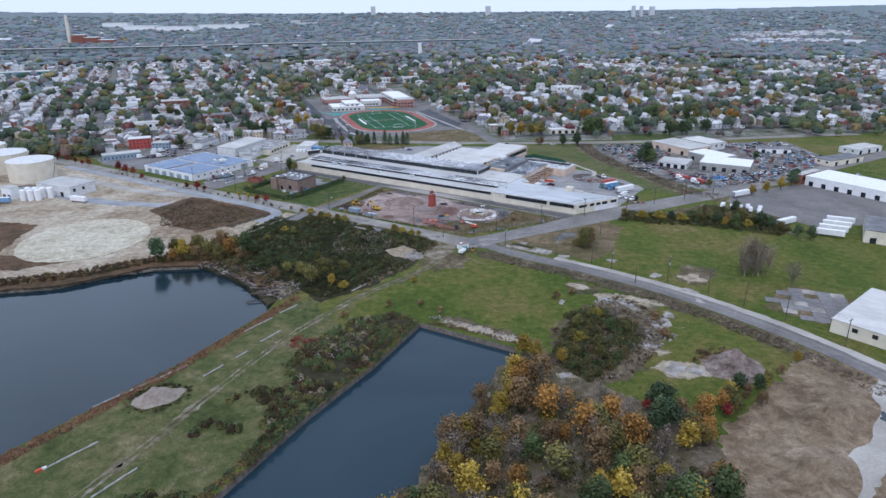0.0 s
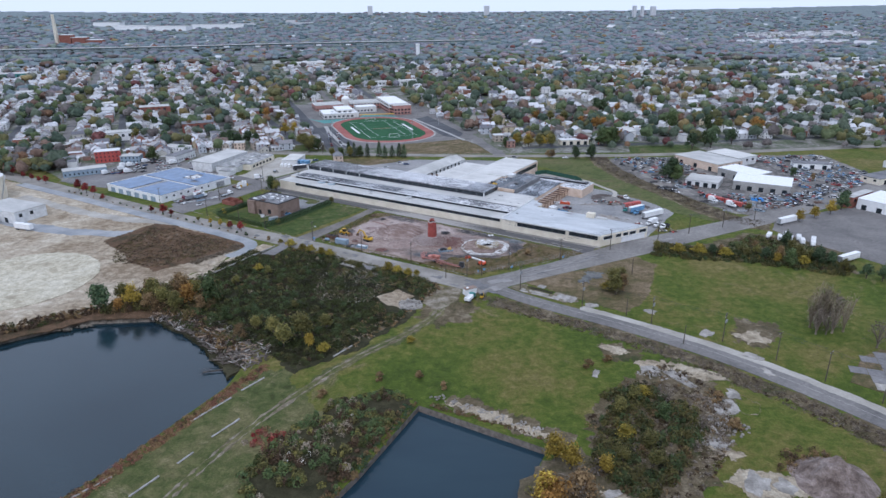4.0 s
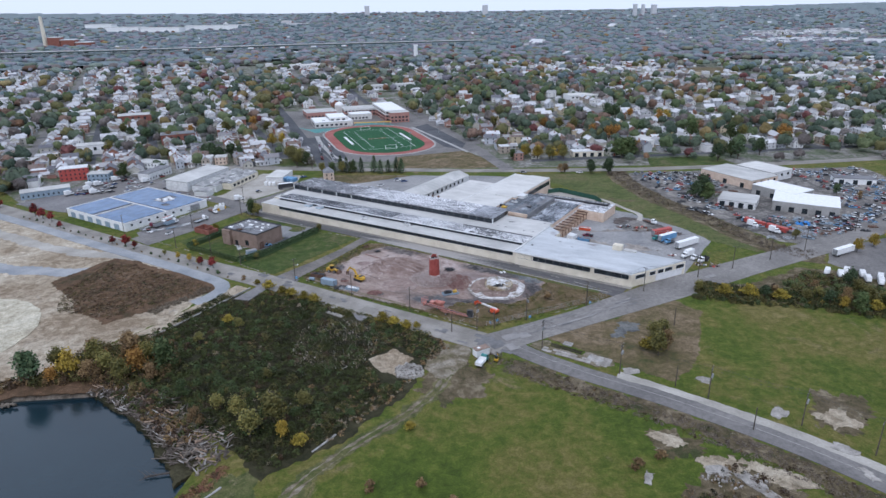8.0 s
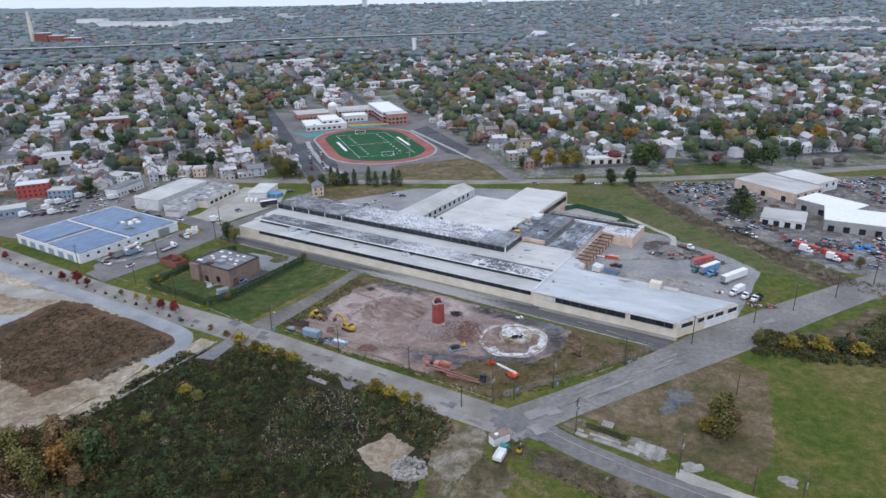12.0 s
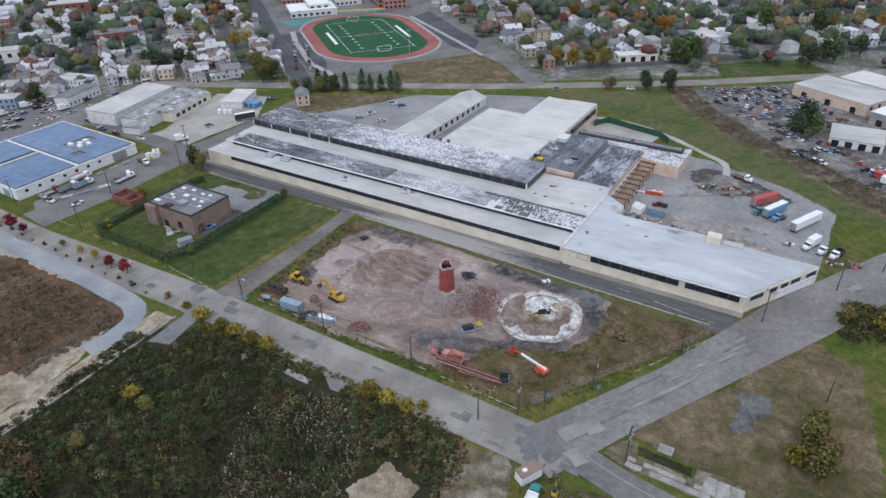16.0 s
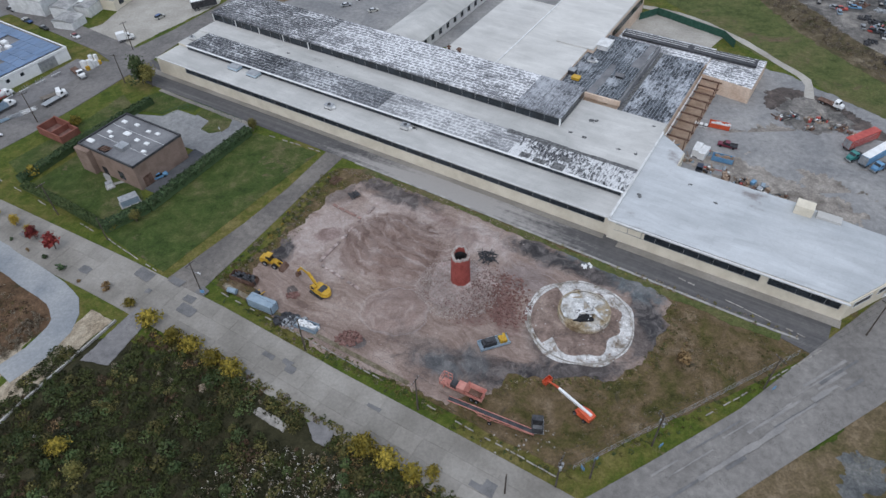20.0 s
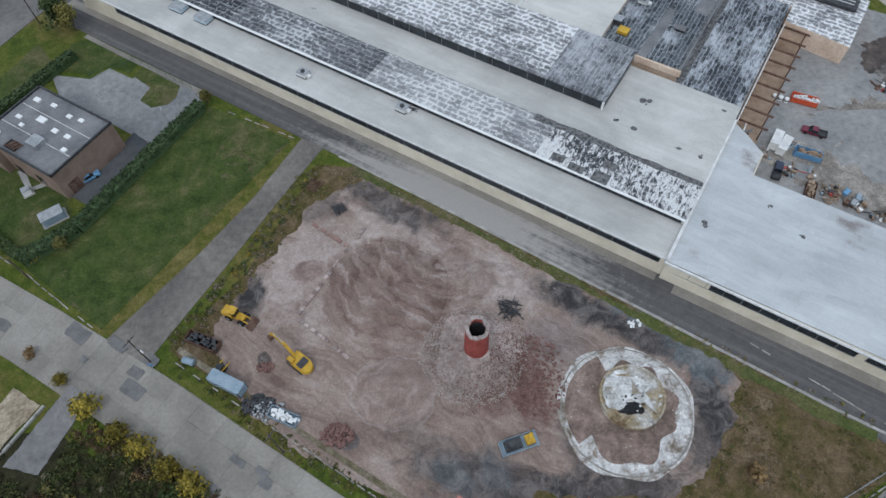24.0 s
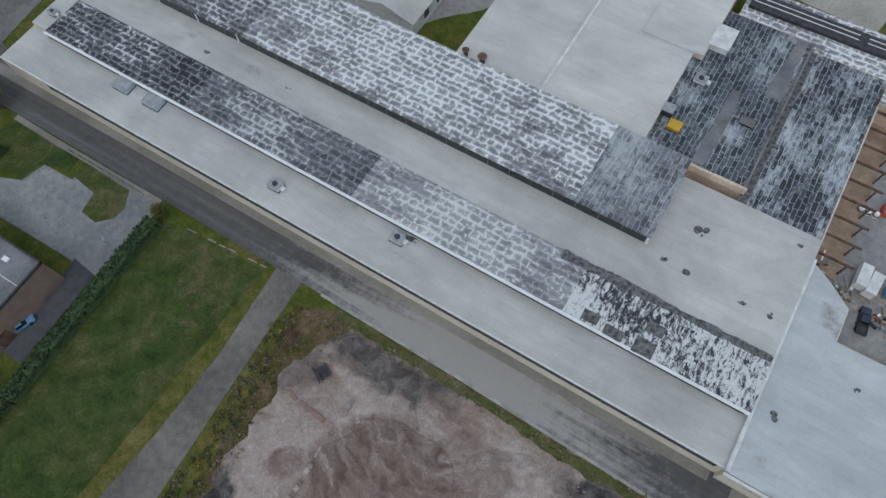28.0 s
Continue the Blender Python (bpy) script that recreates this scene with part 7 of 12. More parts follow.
def district(ox, oy, ang, across, along, gap, pitch, w, d, h, flat_share, thin=1.0, block=118, bound=None):
    """Rows of houses on both sides of parallel streets, with cross streets between blocks."""
    ux, uy = math.cos(radians(ang)), math.sin(radians(ang))
    vx, vy = uy, -ux
    for k in range(across[0], across[1]):
        line = [(ox + vx * k * gap + ux * s, oy + vy * k * gap + uy * s) for s in range(along[0], along[1] + 1, 40)]
        STREETS.append([p for p in line if allowed(*p) and (bound is None or bound(*p))])
        for side in (-1, 1):
            s = along[0]
            while s < along[1]:
                s += pitch * rt.uniform(0.9, 1.25)
                if (s - along[0]) % block < 13 or rt.random() > thin:
                    continue
                off = side * (7.0 + d / 2 + rt.uniform(-0.6, 5.0 if flat_share > 0.4 else 9.0))
                x, y = ox + vx * (k * gap + off) + ux * s, oy + vy * (k * gap + off) + uy * s
                if allowed(x, y) and (bound is None or bound(x, y)):
                    hh = h * rt.choice((0.62, 0.95, 1.0, 1.0, 1.08))
                    HOUSES.append((x, y, ang + (90 if side > 0 else -90) + rt.uniform(-4, 4) + (90 if rt.random() < (0.3 if flat_share < 0.4 else 0.15) else 0), w * rt.uniform(0.9, 1.15), d * rt.uniform(0.85, 1.2), hh, rt.random() < flat_share))
                    if rt.random() < 0.55:
                        xx, yy = ox + vx * (k * gap + off * 1.75) + ux * s, oy + vy * (k * gap + off * 1.75) + uy * s
                        if allowed(xx, yy):
                            HOUSES.append((xx, yy, ang, rt.uniform(4, 7), rt.uniform(5, 9), rt.choice((2.6, 2.8, 3.2)), rt.random() < 0.5))
    for s in range(along[0], along[1], block):
        line = [(ox + vx * a + ux * (s + 6), oy + vy * a + uy * (s + 6)) for a in range(int(across[0] * gap), int(across[1] * gap), 30)]
        STREETS.append([p for p in line if allowed(*p) and (bound is None or bound(*p))])


district(-275, 767, 113, (-14, 4), (-190, 820), 50, 7.8, 6.8, 11.5, 6.9, 0.5, 0.95, bound=lambda x, y: x < -95 - 0.36 * (y - 640) and y > 548 - 0.656 * (x + 260))
district(110, 640, 97, (-1, 9), (0, 900), 58, 12.5, 7.6, 10.5, 5.6, 0.25, 0.8, bound=lambda x, y: x > 44 - 0.27 * (y - 630) and y > 628)
district(-60, 900, 105, (-1, 2), (0, 640), 60, 10, 7.2, 11, 5.8, 0.4, 0.9, bound=lambda x, y: -130 - 0.36 * (y - 740) < x < 52 - 0.27 * (y - 630))
district(700, 640, 97, (0, 9), (0, 800), 74, 17, 8.4, 11, 5.2, 0.1, 0.7)
district(-900, 1000, 113, (-10, 4), (-250, 600), 62, 10, 7.4, 12, 6, 0.4, 0.85)
for k, st in enumerate(STREETS):
    runs, run = [], []
    for p in st:
        if run and math.hypot(p[0] - run[-1][0], p[1] - run[-1][1]) > 60:
            runs.append(run)
            run = []
        run.append(p)
    for r in runs + [run]:
        if len(r) > 1:
            sheet("town_street", ribbon(r, 3.7), 0.03 + 0.0017 * k, DARKASPHALT if k % 3 else ASPHALT, "grey town street", "road")
sheet("town_ground", [(-1500, 1900), (-1400, 900), (-430, 652), (-300, 570), (-262, 530), (-200, 560), (-165, 606), (-130, 632), (-60, 626), (60, 620), (300, 622), (520, 660), (1400, 640), (1500, 1900)], 0.02, TOWNGROUND, "patchwork of gardens and yards of a town")
NEAR = sorted(range(len(HOUSES)), key=lambda i: math.hypot(HOUSES[i][0] + 20, HOUSES[i][1] - 520))
PATTERNS = {}
for rank, i in enumerate(NEAR[:270]):
    x, y, a, w, d, h, flat = HOUSES[i]
    small = h < 3.3
    key = (flat, h > 5, small, rank < 70)
    if key not in PATTERNS:
        lab = "small shed behind a house" if small else ("flat-roofed terraced house with pale siding" if flat else "gabled house with pale siding and grey shingles")
        PATTERNS[key] = house_pattern(4.6 if small else 7.0, 6.0 if small else 11.5, 2.8 if small else (6.0 if h > 5 else 3.6), flat, not small, lab, rank < 70)
        PATTERNS[key].matrix_basis = pose(x, y, 0.02, 0, 0, a)
    else:
        copy_thing(PATTERNS[key], pose(x, y, 0.02, 0, 0, a) @ Matrix.Diagonal((w / (4.6 if small else 7.0), d / (6.0 if small else 11.5), 1, 1)))
far = Shape()
for i in NEAR[270:]:
    x, y, a, w, d, h, flat = HOUSES[i]
    house_faces(far, pose(x, y, 0.02, 0, 0, a), w, d, h, flat, rt.choice((0, 0, 0, 0, 1, 2, 2, 3, 4, 5, 6, 7)), NW + rt.choice((0, 0, 1, 2, 2, 3, 3, 3, 4, 5, 5)), math.hypot(x, y - 300) < 900)
tagged(new("town_houses", far.mesh("town_houses", TOWNMATS)), "hundreds of small pale houses of a town", "houses", kind="stuff")

# the corner beside the depot
def town_block(name, label, x, y, turn, w, d, h, wall_mat, roof_mat):
    t = thing(name, label, "building", pose(x, y, 0, 0, 0, turn))
    part("wall", Shape().box(-w / 2, -d / 2, 0, w / 2, d / 2, h), wall_mat, t)
    part("roof", Shape().box(-w / 2 - 0.2, -d / 2 - 0.2, h, w / 2 + 0.2, d / 2 + 0.2, h + 0.3), roof_mat, t)
    for z in [1.2 + 3 * k for k in range(int(h / 3))]:
        for k in range(int(w / 3)):
            part("window", Shape().box(-w / 2 + 1 + k * 3, -d / 2 - 0.05, z, -w / 2 + 2 + k * 3, -d / 2 + 0.02, z + 1.4), PANE, t)
        for k in range(int(d / 3.5)):
            part("window", Shape().box(w / 2 - 0.02, -d / 2 + 1.2 + k * 3.5, z, w / 2 + 0.05, -d / 2 + 2.2 + k * 3.5, z + 1.4), PANE, t)
    return t


town_block("red_block", "bright red three storey building", -269, 606, 22, 19, 11, 9.2, REDPAINT, TRIM)
town_block("corner_house", "pale blue flat-roofed corner house", -247, 600, 5, 15, 10, 6.2, CONTAINERBLUE, GREYROOF)
town_block("low_shed", "long low pale blue shed", -267, 562, 31, 30, 11, 4.6, CONTAINERBLUE, GREYROOF)
town_block("brick_block", "brown brick flat-roofed block", -332, 646, 0, 24, 11, 7.0, BRICK, GREYROOF)
town_block("brick_block", "brown brick flat-roofed block", -300, 590, 30, 22, 12, 6.5, BRICK, DARKROOF)
town_block("white_block", "white flat-roofed house block", -222, 634, -20, 22, 12, 6.4, WHITE, GREYROOF)
town_block("white_block", "white terraced block with flat roof", -186, 646, 2, 16, 12, 6.8, WHITE, GREYROOF)
town_block("peach_block", "pale peach house with a flat roof", -172, 650, 10, 9, 10, 6.2, PEACH, GREYROOF)
town_block("grey_row", "long grey row house with a dark roof", -210, 609, 72, 25, 10, 5.6, TRIM, DARKROOF)
sheet("corner_car_lot", [(-262, 572), (-252, 594), (-224, 614), (-202, 600), (-208, 566), (-236, 548)], 0.09, ASPHALT, "grey asphalt car lot", "car park", rough=0.3)
# larger flat buildings scattered in the town
for x, y, w, d, h, m, r in [(-300, 700, 26, 14, 8, WHITE, GREYROOF), (-240, 742, 30, 16, 9, REDBRICK, DARKROOF), (-330, 860, 34, 18, 9, REDBRICK, GREYROOF), (-420, 900, 40, 16, 7, TRIM, LIGHTROOF), (180, 720, 30, 18, 5, WHITE, LIGHTROOF), (330, 700, 26, 14, 6, CREAM, LIGHTROOF), (210, 1000, 60, 24, 6, WHITE, LIGHTROOF), (-60, 1130, 80, 18, 7, TRIM, GREYROOF), (480, 900, 40, 20, 6, WHITE, LIGHTROOF), (-600, 1020, 60, 20, 7, TRIM, GREYROOF), (-760, 1260, 90, 30, 10, TEAL, GREYROOF), (60, 1230, 50, 20, 7, CREAM, LIGHTROOF), (600, 1180, 60, 26, 7, WHITE, LIGHTROOF), (330, 1350, 70, 26, 6, WHITE, LIGHTROOF), (900, 1500, 90, 30, 7, WHITE, LIGHTROOF), (-250, 1500, 80, 24, 7, WHITE, LIGHTROOF)]:
    t = thing("town_hall_block", "large flat-roofed building in the town", "building", pose(x, y, 0, 0, 0, 12 if x > 0 else 22))
    part("wall", Shape().box(-w / 2, -d / 2, 0, w / 2, d / 2, h), m, t)
    part("roof", Shape().box(-w / 2 - 0.2, -d / 2 - 0.2, h, w / 2 + 0.2, d / 2 + 0.2, h + 0.3), r, t)
    for j in range(int(w / 6)):
        part("window", Shape().box(-w / 2 + 2 + j * 6, -d / 2 - 0.06, h * 0.45, -w / 2 + 4.4 + j * 6, -d / 2 + 0.02, h * 0.8), PANE, t)

# trees of the town: the nearest one by one, the rest as one mass
spots = []
rng = np.random.default_rng(77)
HGRID = {}
for hx, hy, *_ in HOUSES:
    HGRID.setdefault((int(hx // 12), int(hy // 12)), []).append((hx, hy))


def clear_of_houses(x, y, gap):
    for i in (-1, 0, 1):
        for j in (-1, 0, 1):
            for hx, hy in HGRID.get((int(x // 12) + i, int(y // 12) + j), ()):
                if (hx - x) ** 2 + (hy - y) ** 2 < gap * gap:
                    return False
    return True


def ico_sphere(levels):
    """Points and triangles of a unit ball, for the upper part of crowns."""
    q = (1 + 5 ** 0.5) / 2
    v = [Vector(p).normalized() for p in ((-1, q, 0), (1, q, 0), (-1, -q, 0), (1, -q, 0), (0, -1, q), (0, 1, q), (0, -1, -q), (0, 1, -q), (q, 0, -1), (q, 0, 1), (-q, 0, -1), (-q, 0, 1))]
    f = [(0, 11, 5), (0, 5, 1), (0, 1, 7), (0, 7, 10), (0, 10, 11), (1, 5, 9), (5, 11, 4), (11, 10, 2), (10, 7, 6), (7, 1, 8), (3, 9, 4), (3, 4, 2), (3, 2, 6), (3, 6, 8), (3, 8, 9), (4, 9, 5), (2, 4, 11), (6, 2, 10), (8, 6, 7), (9, 8, 1)]
    for _ in range(levels):
        mid, g = {}, []
        def half(a, b):
            key = (min(a, b), max(a, b))
            if key not in mid:
                mid[key] = len(v)
                v.append((v[a] + v[b]).normalized())
            return mid[key]
        for a, b, c in f:
            d, e, h = half(a, b), half(b, c), half(c, a)
            g += [(a, d, h), (b, e, d), (c, h, e), (d, e, h)]
        f = g
    f = [t for t in f if max(v[i].z for i in t) > -0.25]
    used = sorted({i for t in f for i in t})
    at = {i: k for k, i in enumerate(used)}
    return np.array([tuple(v[i]) for i in used]), np.array([[at[i] for i in t] for t in f], np.int32)


BALLS = {1: ico_sphere(1), 2: ico_sphere(2)}


def lobed_crown(level, rng, lobes):
    """One uneven crown of several lobes: points within a unit ball, and its triangles."""
    d, f = BALLS[level]
    c = rng.normal(size=(lobes, 3))
    c[:, 2] = np.abs(c[:, 2]) * 0.8
    c /= np.linalg.norm(c, axis=1, keepdims=True)
    lump = np.exp(-(1 - d @ c.T) * 5.5) * rng.uniform(0.7, 1.2, lobes)
    r = 0.56 + 0.4 * lump.max(axis=1) + rng.normal(size=len(d)) * 0.055
    return d * r[:, None], f


def leaf_mass(name, points, tris, index, leaves, leaf_index, mats):
    """Crowns and loose leaf tufts as one mesh."""
    nq = len(leaves)
    nv = len(points)
    me = bpy.data.meshes.new(name)
    me.vertices.add(nv + 4 * nq)
    me.vertices.foreach_set("co", np.concatenate([points.ravel(), leaves.ravel()]).astype(np.float32))
    me.loops.add(3 * len(tris) + 4 * nq)
    me.loops.foreach_set("vertex_index", np.concatenate([tris.ravel(), nv + np.arange(4 * nq)]).astype(np.int32))
    me.polygons.add(len(tris) + nq)
    starts = np.concatenate([np.arange(len(tris)) * 3, 3 * len(tris) + np.arange(nq) * 4])
    me.polygons.foreach_set("loop_start", starts.astype(np.int32))
    me.polygons.foreach_set("material_index", np.concatenate([index, leaf_index]).astype(np.int32))
    me.polygons.foreach_set("use_smooth", np.concatenate([np.ones(len(tris)), np.zeros(nq)]).astype(bool))
    for m in mats:
        me.materials.append(m)
    me.update(calc_edges=True)
    return me


r0 = 640.0
while r0 < 4750:
    stepr = (0.0105 if r0 < 1300 else 0.0135) * r0
    n = int(1.75 * r0 / stepr)
    for _ in range(n):
        a = rng.uniform(-0.92, 0.86)
        r = r0 + rng.uniform(-0.5, 0.5) * stepr
        x, y = r * math.sin(a), r * math.cos(a)
        town = -1300 < x < 1400 and 600 < y < 1560
        if not allowed(x, y) or y < 560:
            continue
        wild = noise.noise(Vector((x * 0.006, y * 0.006, 3)))
        share = (0.29 + 0.8 * wild - 0.1 * (x < -60) + 0.0003 * (y - 700)) if town else 0.93 + 0.5 * min(0, wild + 0.3)
        if rng.uniform() > share or (town and rng.uniform() < 0.8 and not clear_of_houses(x, y, 6.0 if x > 0 else 4.6)):
            continue
        spots.append((x, y, stepr))
    r0 += stepr
TOWNTREES = [(-206, 781, "olive", 1.25), (-186, 813, "orange", 1.2), (-166, 789, "olive", 1.1), (-145, 716, "yellow", 1.15), (-137, 722, "yellow", 1.0), (-150, 774, "rust", 1.2), (-238, 772, "orange", 1.0), (-238, 737, "yellow", 0.9), (-247, 738, "rust", 1.0), (-273, 752, "dark", 1.1), (-354, 872, "rust", 1.2), (-308, 780, "olive", 1.1), (-289, 753, "dark", 1.1), (-250, 678, "dark", 1.1), (-281, 690, "olive", 1.1), (-315, 756, "dark", 1.1), (-232, 606, "green", 1.0), (-193, 672, "dark", 1.0), (-184, 664, "dark", 1.1), (-176, 660, "dark", 1.0), (-170, 672, "dark", 1.1), (-162, 668, "dark", 0.9), (-106, 647, "olive", 1.2), (-114, 656, "olive", 1.1), (-120, 665, "olive", 1.0), (-101, 642, "bare", 1.2), (-94, 626, "bare", 1.0),
             (77, 654, "yellow", 1.1), (88, 649, "yellow", 1.0), (100, 648, "yellow", 1.05), (109, 647, "olive", 1.0), (67, 647, "green", 0.8), (114, 776, "orange", 1.2), (130, 781, "olive", 1.2), (141, 766, "olive", 1.2), (65, 789, "olive", 1.2), (164, 715, "orange", 1.4), (172, 722, "orange", 1.2), (157, 647, "green", 1.5), (165, 652, "green", 1.2), (203, 746, "dark", 1.0), (121, 606, "dark", 0.75), (134, 602, "dark", 0.85), (98, 602, "rust", 0.65), (192, 833, "dark", 1.4), (201, 832, "dark", 1.4), (242, 811, "orange", 1.2), (254, 825, "yellow", 1.2), (245, 728, "green", 1.5), (286, 712, "olive", 1.2), (276, 713, "green", 1.3), (230, 631, "dark", 1.3), (249, 637, "dark", 1.2), (247, 646, "green", 1.2), (274, 652, "dark", 1.2), (321, 708, "orange", 1.4), (330, 714, "orange", 1.1), (314, 687, "olive", 1.2), (217, 830, "orange", 1.2), (157, 751, "orange", 1.0)]
for x, y, k, sz in TOWNTREES:
    plant(k, x, y, sz, (x * 13 + y * 7) % 360)
spots = [p for p in spots if all((p[0] - q[0]) ** 2 + (p[1] - q[1]) ** 2 > 120 for q in TOWNTREES)]
spots.sort(key=lambda p: math.hypot(p[0], p[1] - 450))
PTS, TRIS, TIDX, LEAF, LIDX = [], [], [], [], []
count = 0
for x, y, st in spots:
    off = math.hypot(x, y - 250)
    w = min(15.0 if y < 1500 else 26.0, max(8.5, st * 1.2)) * rng.uniform(0.6, 1.45)
    h = min(15.0, w * rng.uniform(0.75, 1.15) + 1.5)
    level = 2 if off < 620 else 1
    p, f = lobed_crown(level, rng, 7 if level == 2 else 5)
    base = np.array([x, y, ground_height(x, y) + h * 0.42])
    size = np.array([w * 0.56, w * 0.56, h * 0.58])
    # pale bare crowns and haze-tinted colours grow likelier with distance, imitating haze
    leafless = min(0.3, max(0.1, (y - 700) / 3000))
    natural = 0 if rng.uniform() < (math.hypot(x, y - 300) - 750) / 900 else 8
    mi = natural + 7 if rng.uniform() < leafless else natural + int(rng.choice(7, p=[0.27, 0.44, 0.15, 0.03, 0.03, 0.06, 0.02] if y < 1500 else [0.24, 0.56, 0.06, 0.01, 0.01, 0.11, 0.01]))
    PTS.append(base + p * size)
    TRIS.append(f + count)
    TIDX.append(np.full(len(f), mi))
    count += len(p)
    n_leaf = 70 if off < 620 else (22 if off < 1000 else 0)
    if n_leaf:
        pick = rng.integers(len(p), size=n_leaf)
        d = p[pick]
        c = base + (d * rng.uniform(0.98, 1.14, (n_leaf, 1)) + rng.normal(size=(n_leaf, 3)) * 0.05) * size
        LEAF.append(leaf_quads(c, w * (0.05 if off < 620 else 0.07), rng, out=d + np.array([0, 0, 0.3]), loose=0.5))
        LIDX.append(np.full(n_leaf, mi))
tagged(new("distant_trees", leaf_mass("distant_trees", np.concatenate(PTS), np.concatenate(TRIS), np.concatenate(TIDX), np.concatenate(LEAF), np.concatenate(LIDX), HAZELEAVES + NEARLEAVES)), "endless autumn trees over the plain, the far ones haze-tinted", "woods", kind="stuff")
# canopy colour lifted towards blue-grey to imitate distant haze
HAZEWOODS = crowned("hazed_far_wood_canopy", [(0.1037, 0.1366, 0.1403), (0.1440, 0.1793, 0.1830), (0.1952, 0.2281, 0.2342)])


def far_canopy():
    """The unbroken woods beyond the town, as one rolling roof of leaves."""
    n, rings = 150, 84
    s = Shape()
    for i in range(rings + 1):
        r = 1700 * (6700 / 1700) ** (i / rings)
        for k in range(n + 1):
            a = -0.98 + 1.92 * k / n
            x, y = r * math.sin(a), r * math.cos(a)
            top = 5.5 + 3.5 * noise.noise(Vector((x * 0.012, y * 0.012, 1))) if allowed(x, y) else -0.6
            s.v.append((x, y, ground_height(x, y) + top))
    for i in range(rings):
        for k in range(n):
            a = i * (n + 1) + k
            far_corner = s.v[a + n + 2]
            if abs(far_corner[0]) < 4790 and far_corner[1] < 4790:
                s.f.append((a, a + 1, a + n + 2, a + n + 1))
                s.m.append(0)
    return tagged(new("far_woods", s.mesh("far_woods", HAZEWOODS)), "unbroken autumn woods beyond the town, haze-tinted", "woods", kind="stuff")


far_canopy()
for k, m in enumerate(MEADOWS):
    sheet("meadow", m, 0.12, DRYGRASS if k < 3 else TOWNGROUND, "open rough meadow among the trees", rough=0.4)


def build_viaduct():
    t = thing("viaduct", "long grey motorway viaduct on steel girders over the plain", "viaduct")
    for (ax, ay), (bx, by) in zip(VIADUCT, VIADUCT[1:]):
        part("deck", Shape().beam((ax, ay, 20.2), (bx, by, 20.2), 24, 1.0), CONCRETE, t, "pale concrete deck")
        part("girder", Shape().beam((ax, ay - 9, 18.2), (bx, by - 9, 18.2), 1.2, 3.0), STEELGREEN, t, "dull green steel girder")
        part("girder", Shape().beam((ax, ay + 9, 18.2), (bx, by + 9, 18.2), 1.2, 3.0), STEELGREEN, t, "dull green steel girder")
        part("parapet", Shape().beam((ax, ay - 11.6, 21.2), (bx, by - 11.6, 21.2), 0.5, 1.1), TRIM, t)
        n = max(2, int(math.hypot(bx - ax, by - ay) / 55))
        for k in range(n):
            x, y = ax + (bx - ax) * k / n, ay + (by - ay) * k / n
            part("pier", Shape().box(x - 2, y - 10, -0.5, x + 2, y + 10, 16.8), CONCRETE, t, "concrete pier")


build_viaduct()
# long pale warehouses and a housing estate far out
for x, y, w, d, h, a in ((-1290, 3070, 150, 60, 22, -8), (-1120, 3040, 170, 60, 22, -8), (-960, 3180, 220, 60, 22, 12), (-1500, 3300, 120, 60, 22, 0)):
    t = thing("warehouse", "long white warehouse far out among the trees", "warehouse", pose(x, y, ground_height(x, y), 0, 0, a))
    part("wall", Shape().box(-w / 2, -d / 2, -3, w / 2, d / 2, h), WHITE, t)
    part("roof", Shape().box(-w / 2 - 1, -d / 2 - 1, h, w / 2 + 1, d / 2 + 1, h + 0.8), LIGHTROOF, t)
estate = Shape()
rng_e = random.Random(64)
for k in range(90):
    x = 1090 + 410 * rng_e.random()
    y = 2420 + (x - 1113) * 0.18 + rng_e.uniform(-75, 95)
    house_faces(estate, pose(x, y, ground_height(x, y), 0, 0, 8 + rng_e.choice((0, 90))), 11, 26, 10, False, 0, NW + rng_e.choice((0, 2, 2, 3)), False)
tagged(new("estate_houses", estate.mesh("estate_houses", TOWNMATS)), "pale row houses of a distant housing estate", "houses", kind="stuff")

# ---- vehicles ----
CARPAINT = surface("car_paint", (0.95, 0.95, 0.95), (1, 1, 1), 0.8, 5.0, 0.3, spread=0.05,
                   palette=[(0.7, 0.7, 0.7), (0.75, 0.75, 0.75), (0.03, 0.03, 0.035), (0.3, 0.31, 0.32), (0.05, 0.09, 0.2), (0.25, 0.03, 0.03), (0.1, 0.1, 0.11), (0.45, 0.44, 0.4), (0.55, 0.56, 0.57), (0.02, 0.02, 0.02)])
MAROON = surface("maroon_paint", (0.12, 0.012, 0.03), (0.17, 0.02, 0.045), 0.8, 5.0, 0.35)
WHEEL = {}


def wheel(t, x, y, r=0.36, w=0.24, plain=False):
    """A tyre with its rim, axle across the vehicle."""
    if (r, w) not in WHEEL:
        WHEEL[(r, w)] = (Shape().tube((0, -w / 2, 0), (0, w / 2, 0), r, r, 12).mesh("tyre", BLACK), Shape().tube((0, -w / 2 - 0.02, 0), (0, w / 2 + 0.02, 0), r * 0.55, r * 0.55, 8).mesh("rim", STEEL))
    ty, ri = WHEEL[(r, w)]
    o = part("wheel", ty, None, t, at=pose(x, y, r))
    if not plain:
        part("rim", ri, None, o)


def loft(s, rows, mi=0):
    """A body from cross-sections (x, half width, z low, z high)."""
    k = len(s.v)
    n = len(rows)
    for x, w, lo, hi in rows:
        s.v += [(x, -w, lo), (x, w, lo), (x, w * 0.94, hi), (x, -w * 0.94, hi)]
    for i in range(n - 1):
        a, b = k + 4 * i, k + 4 * i + 4
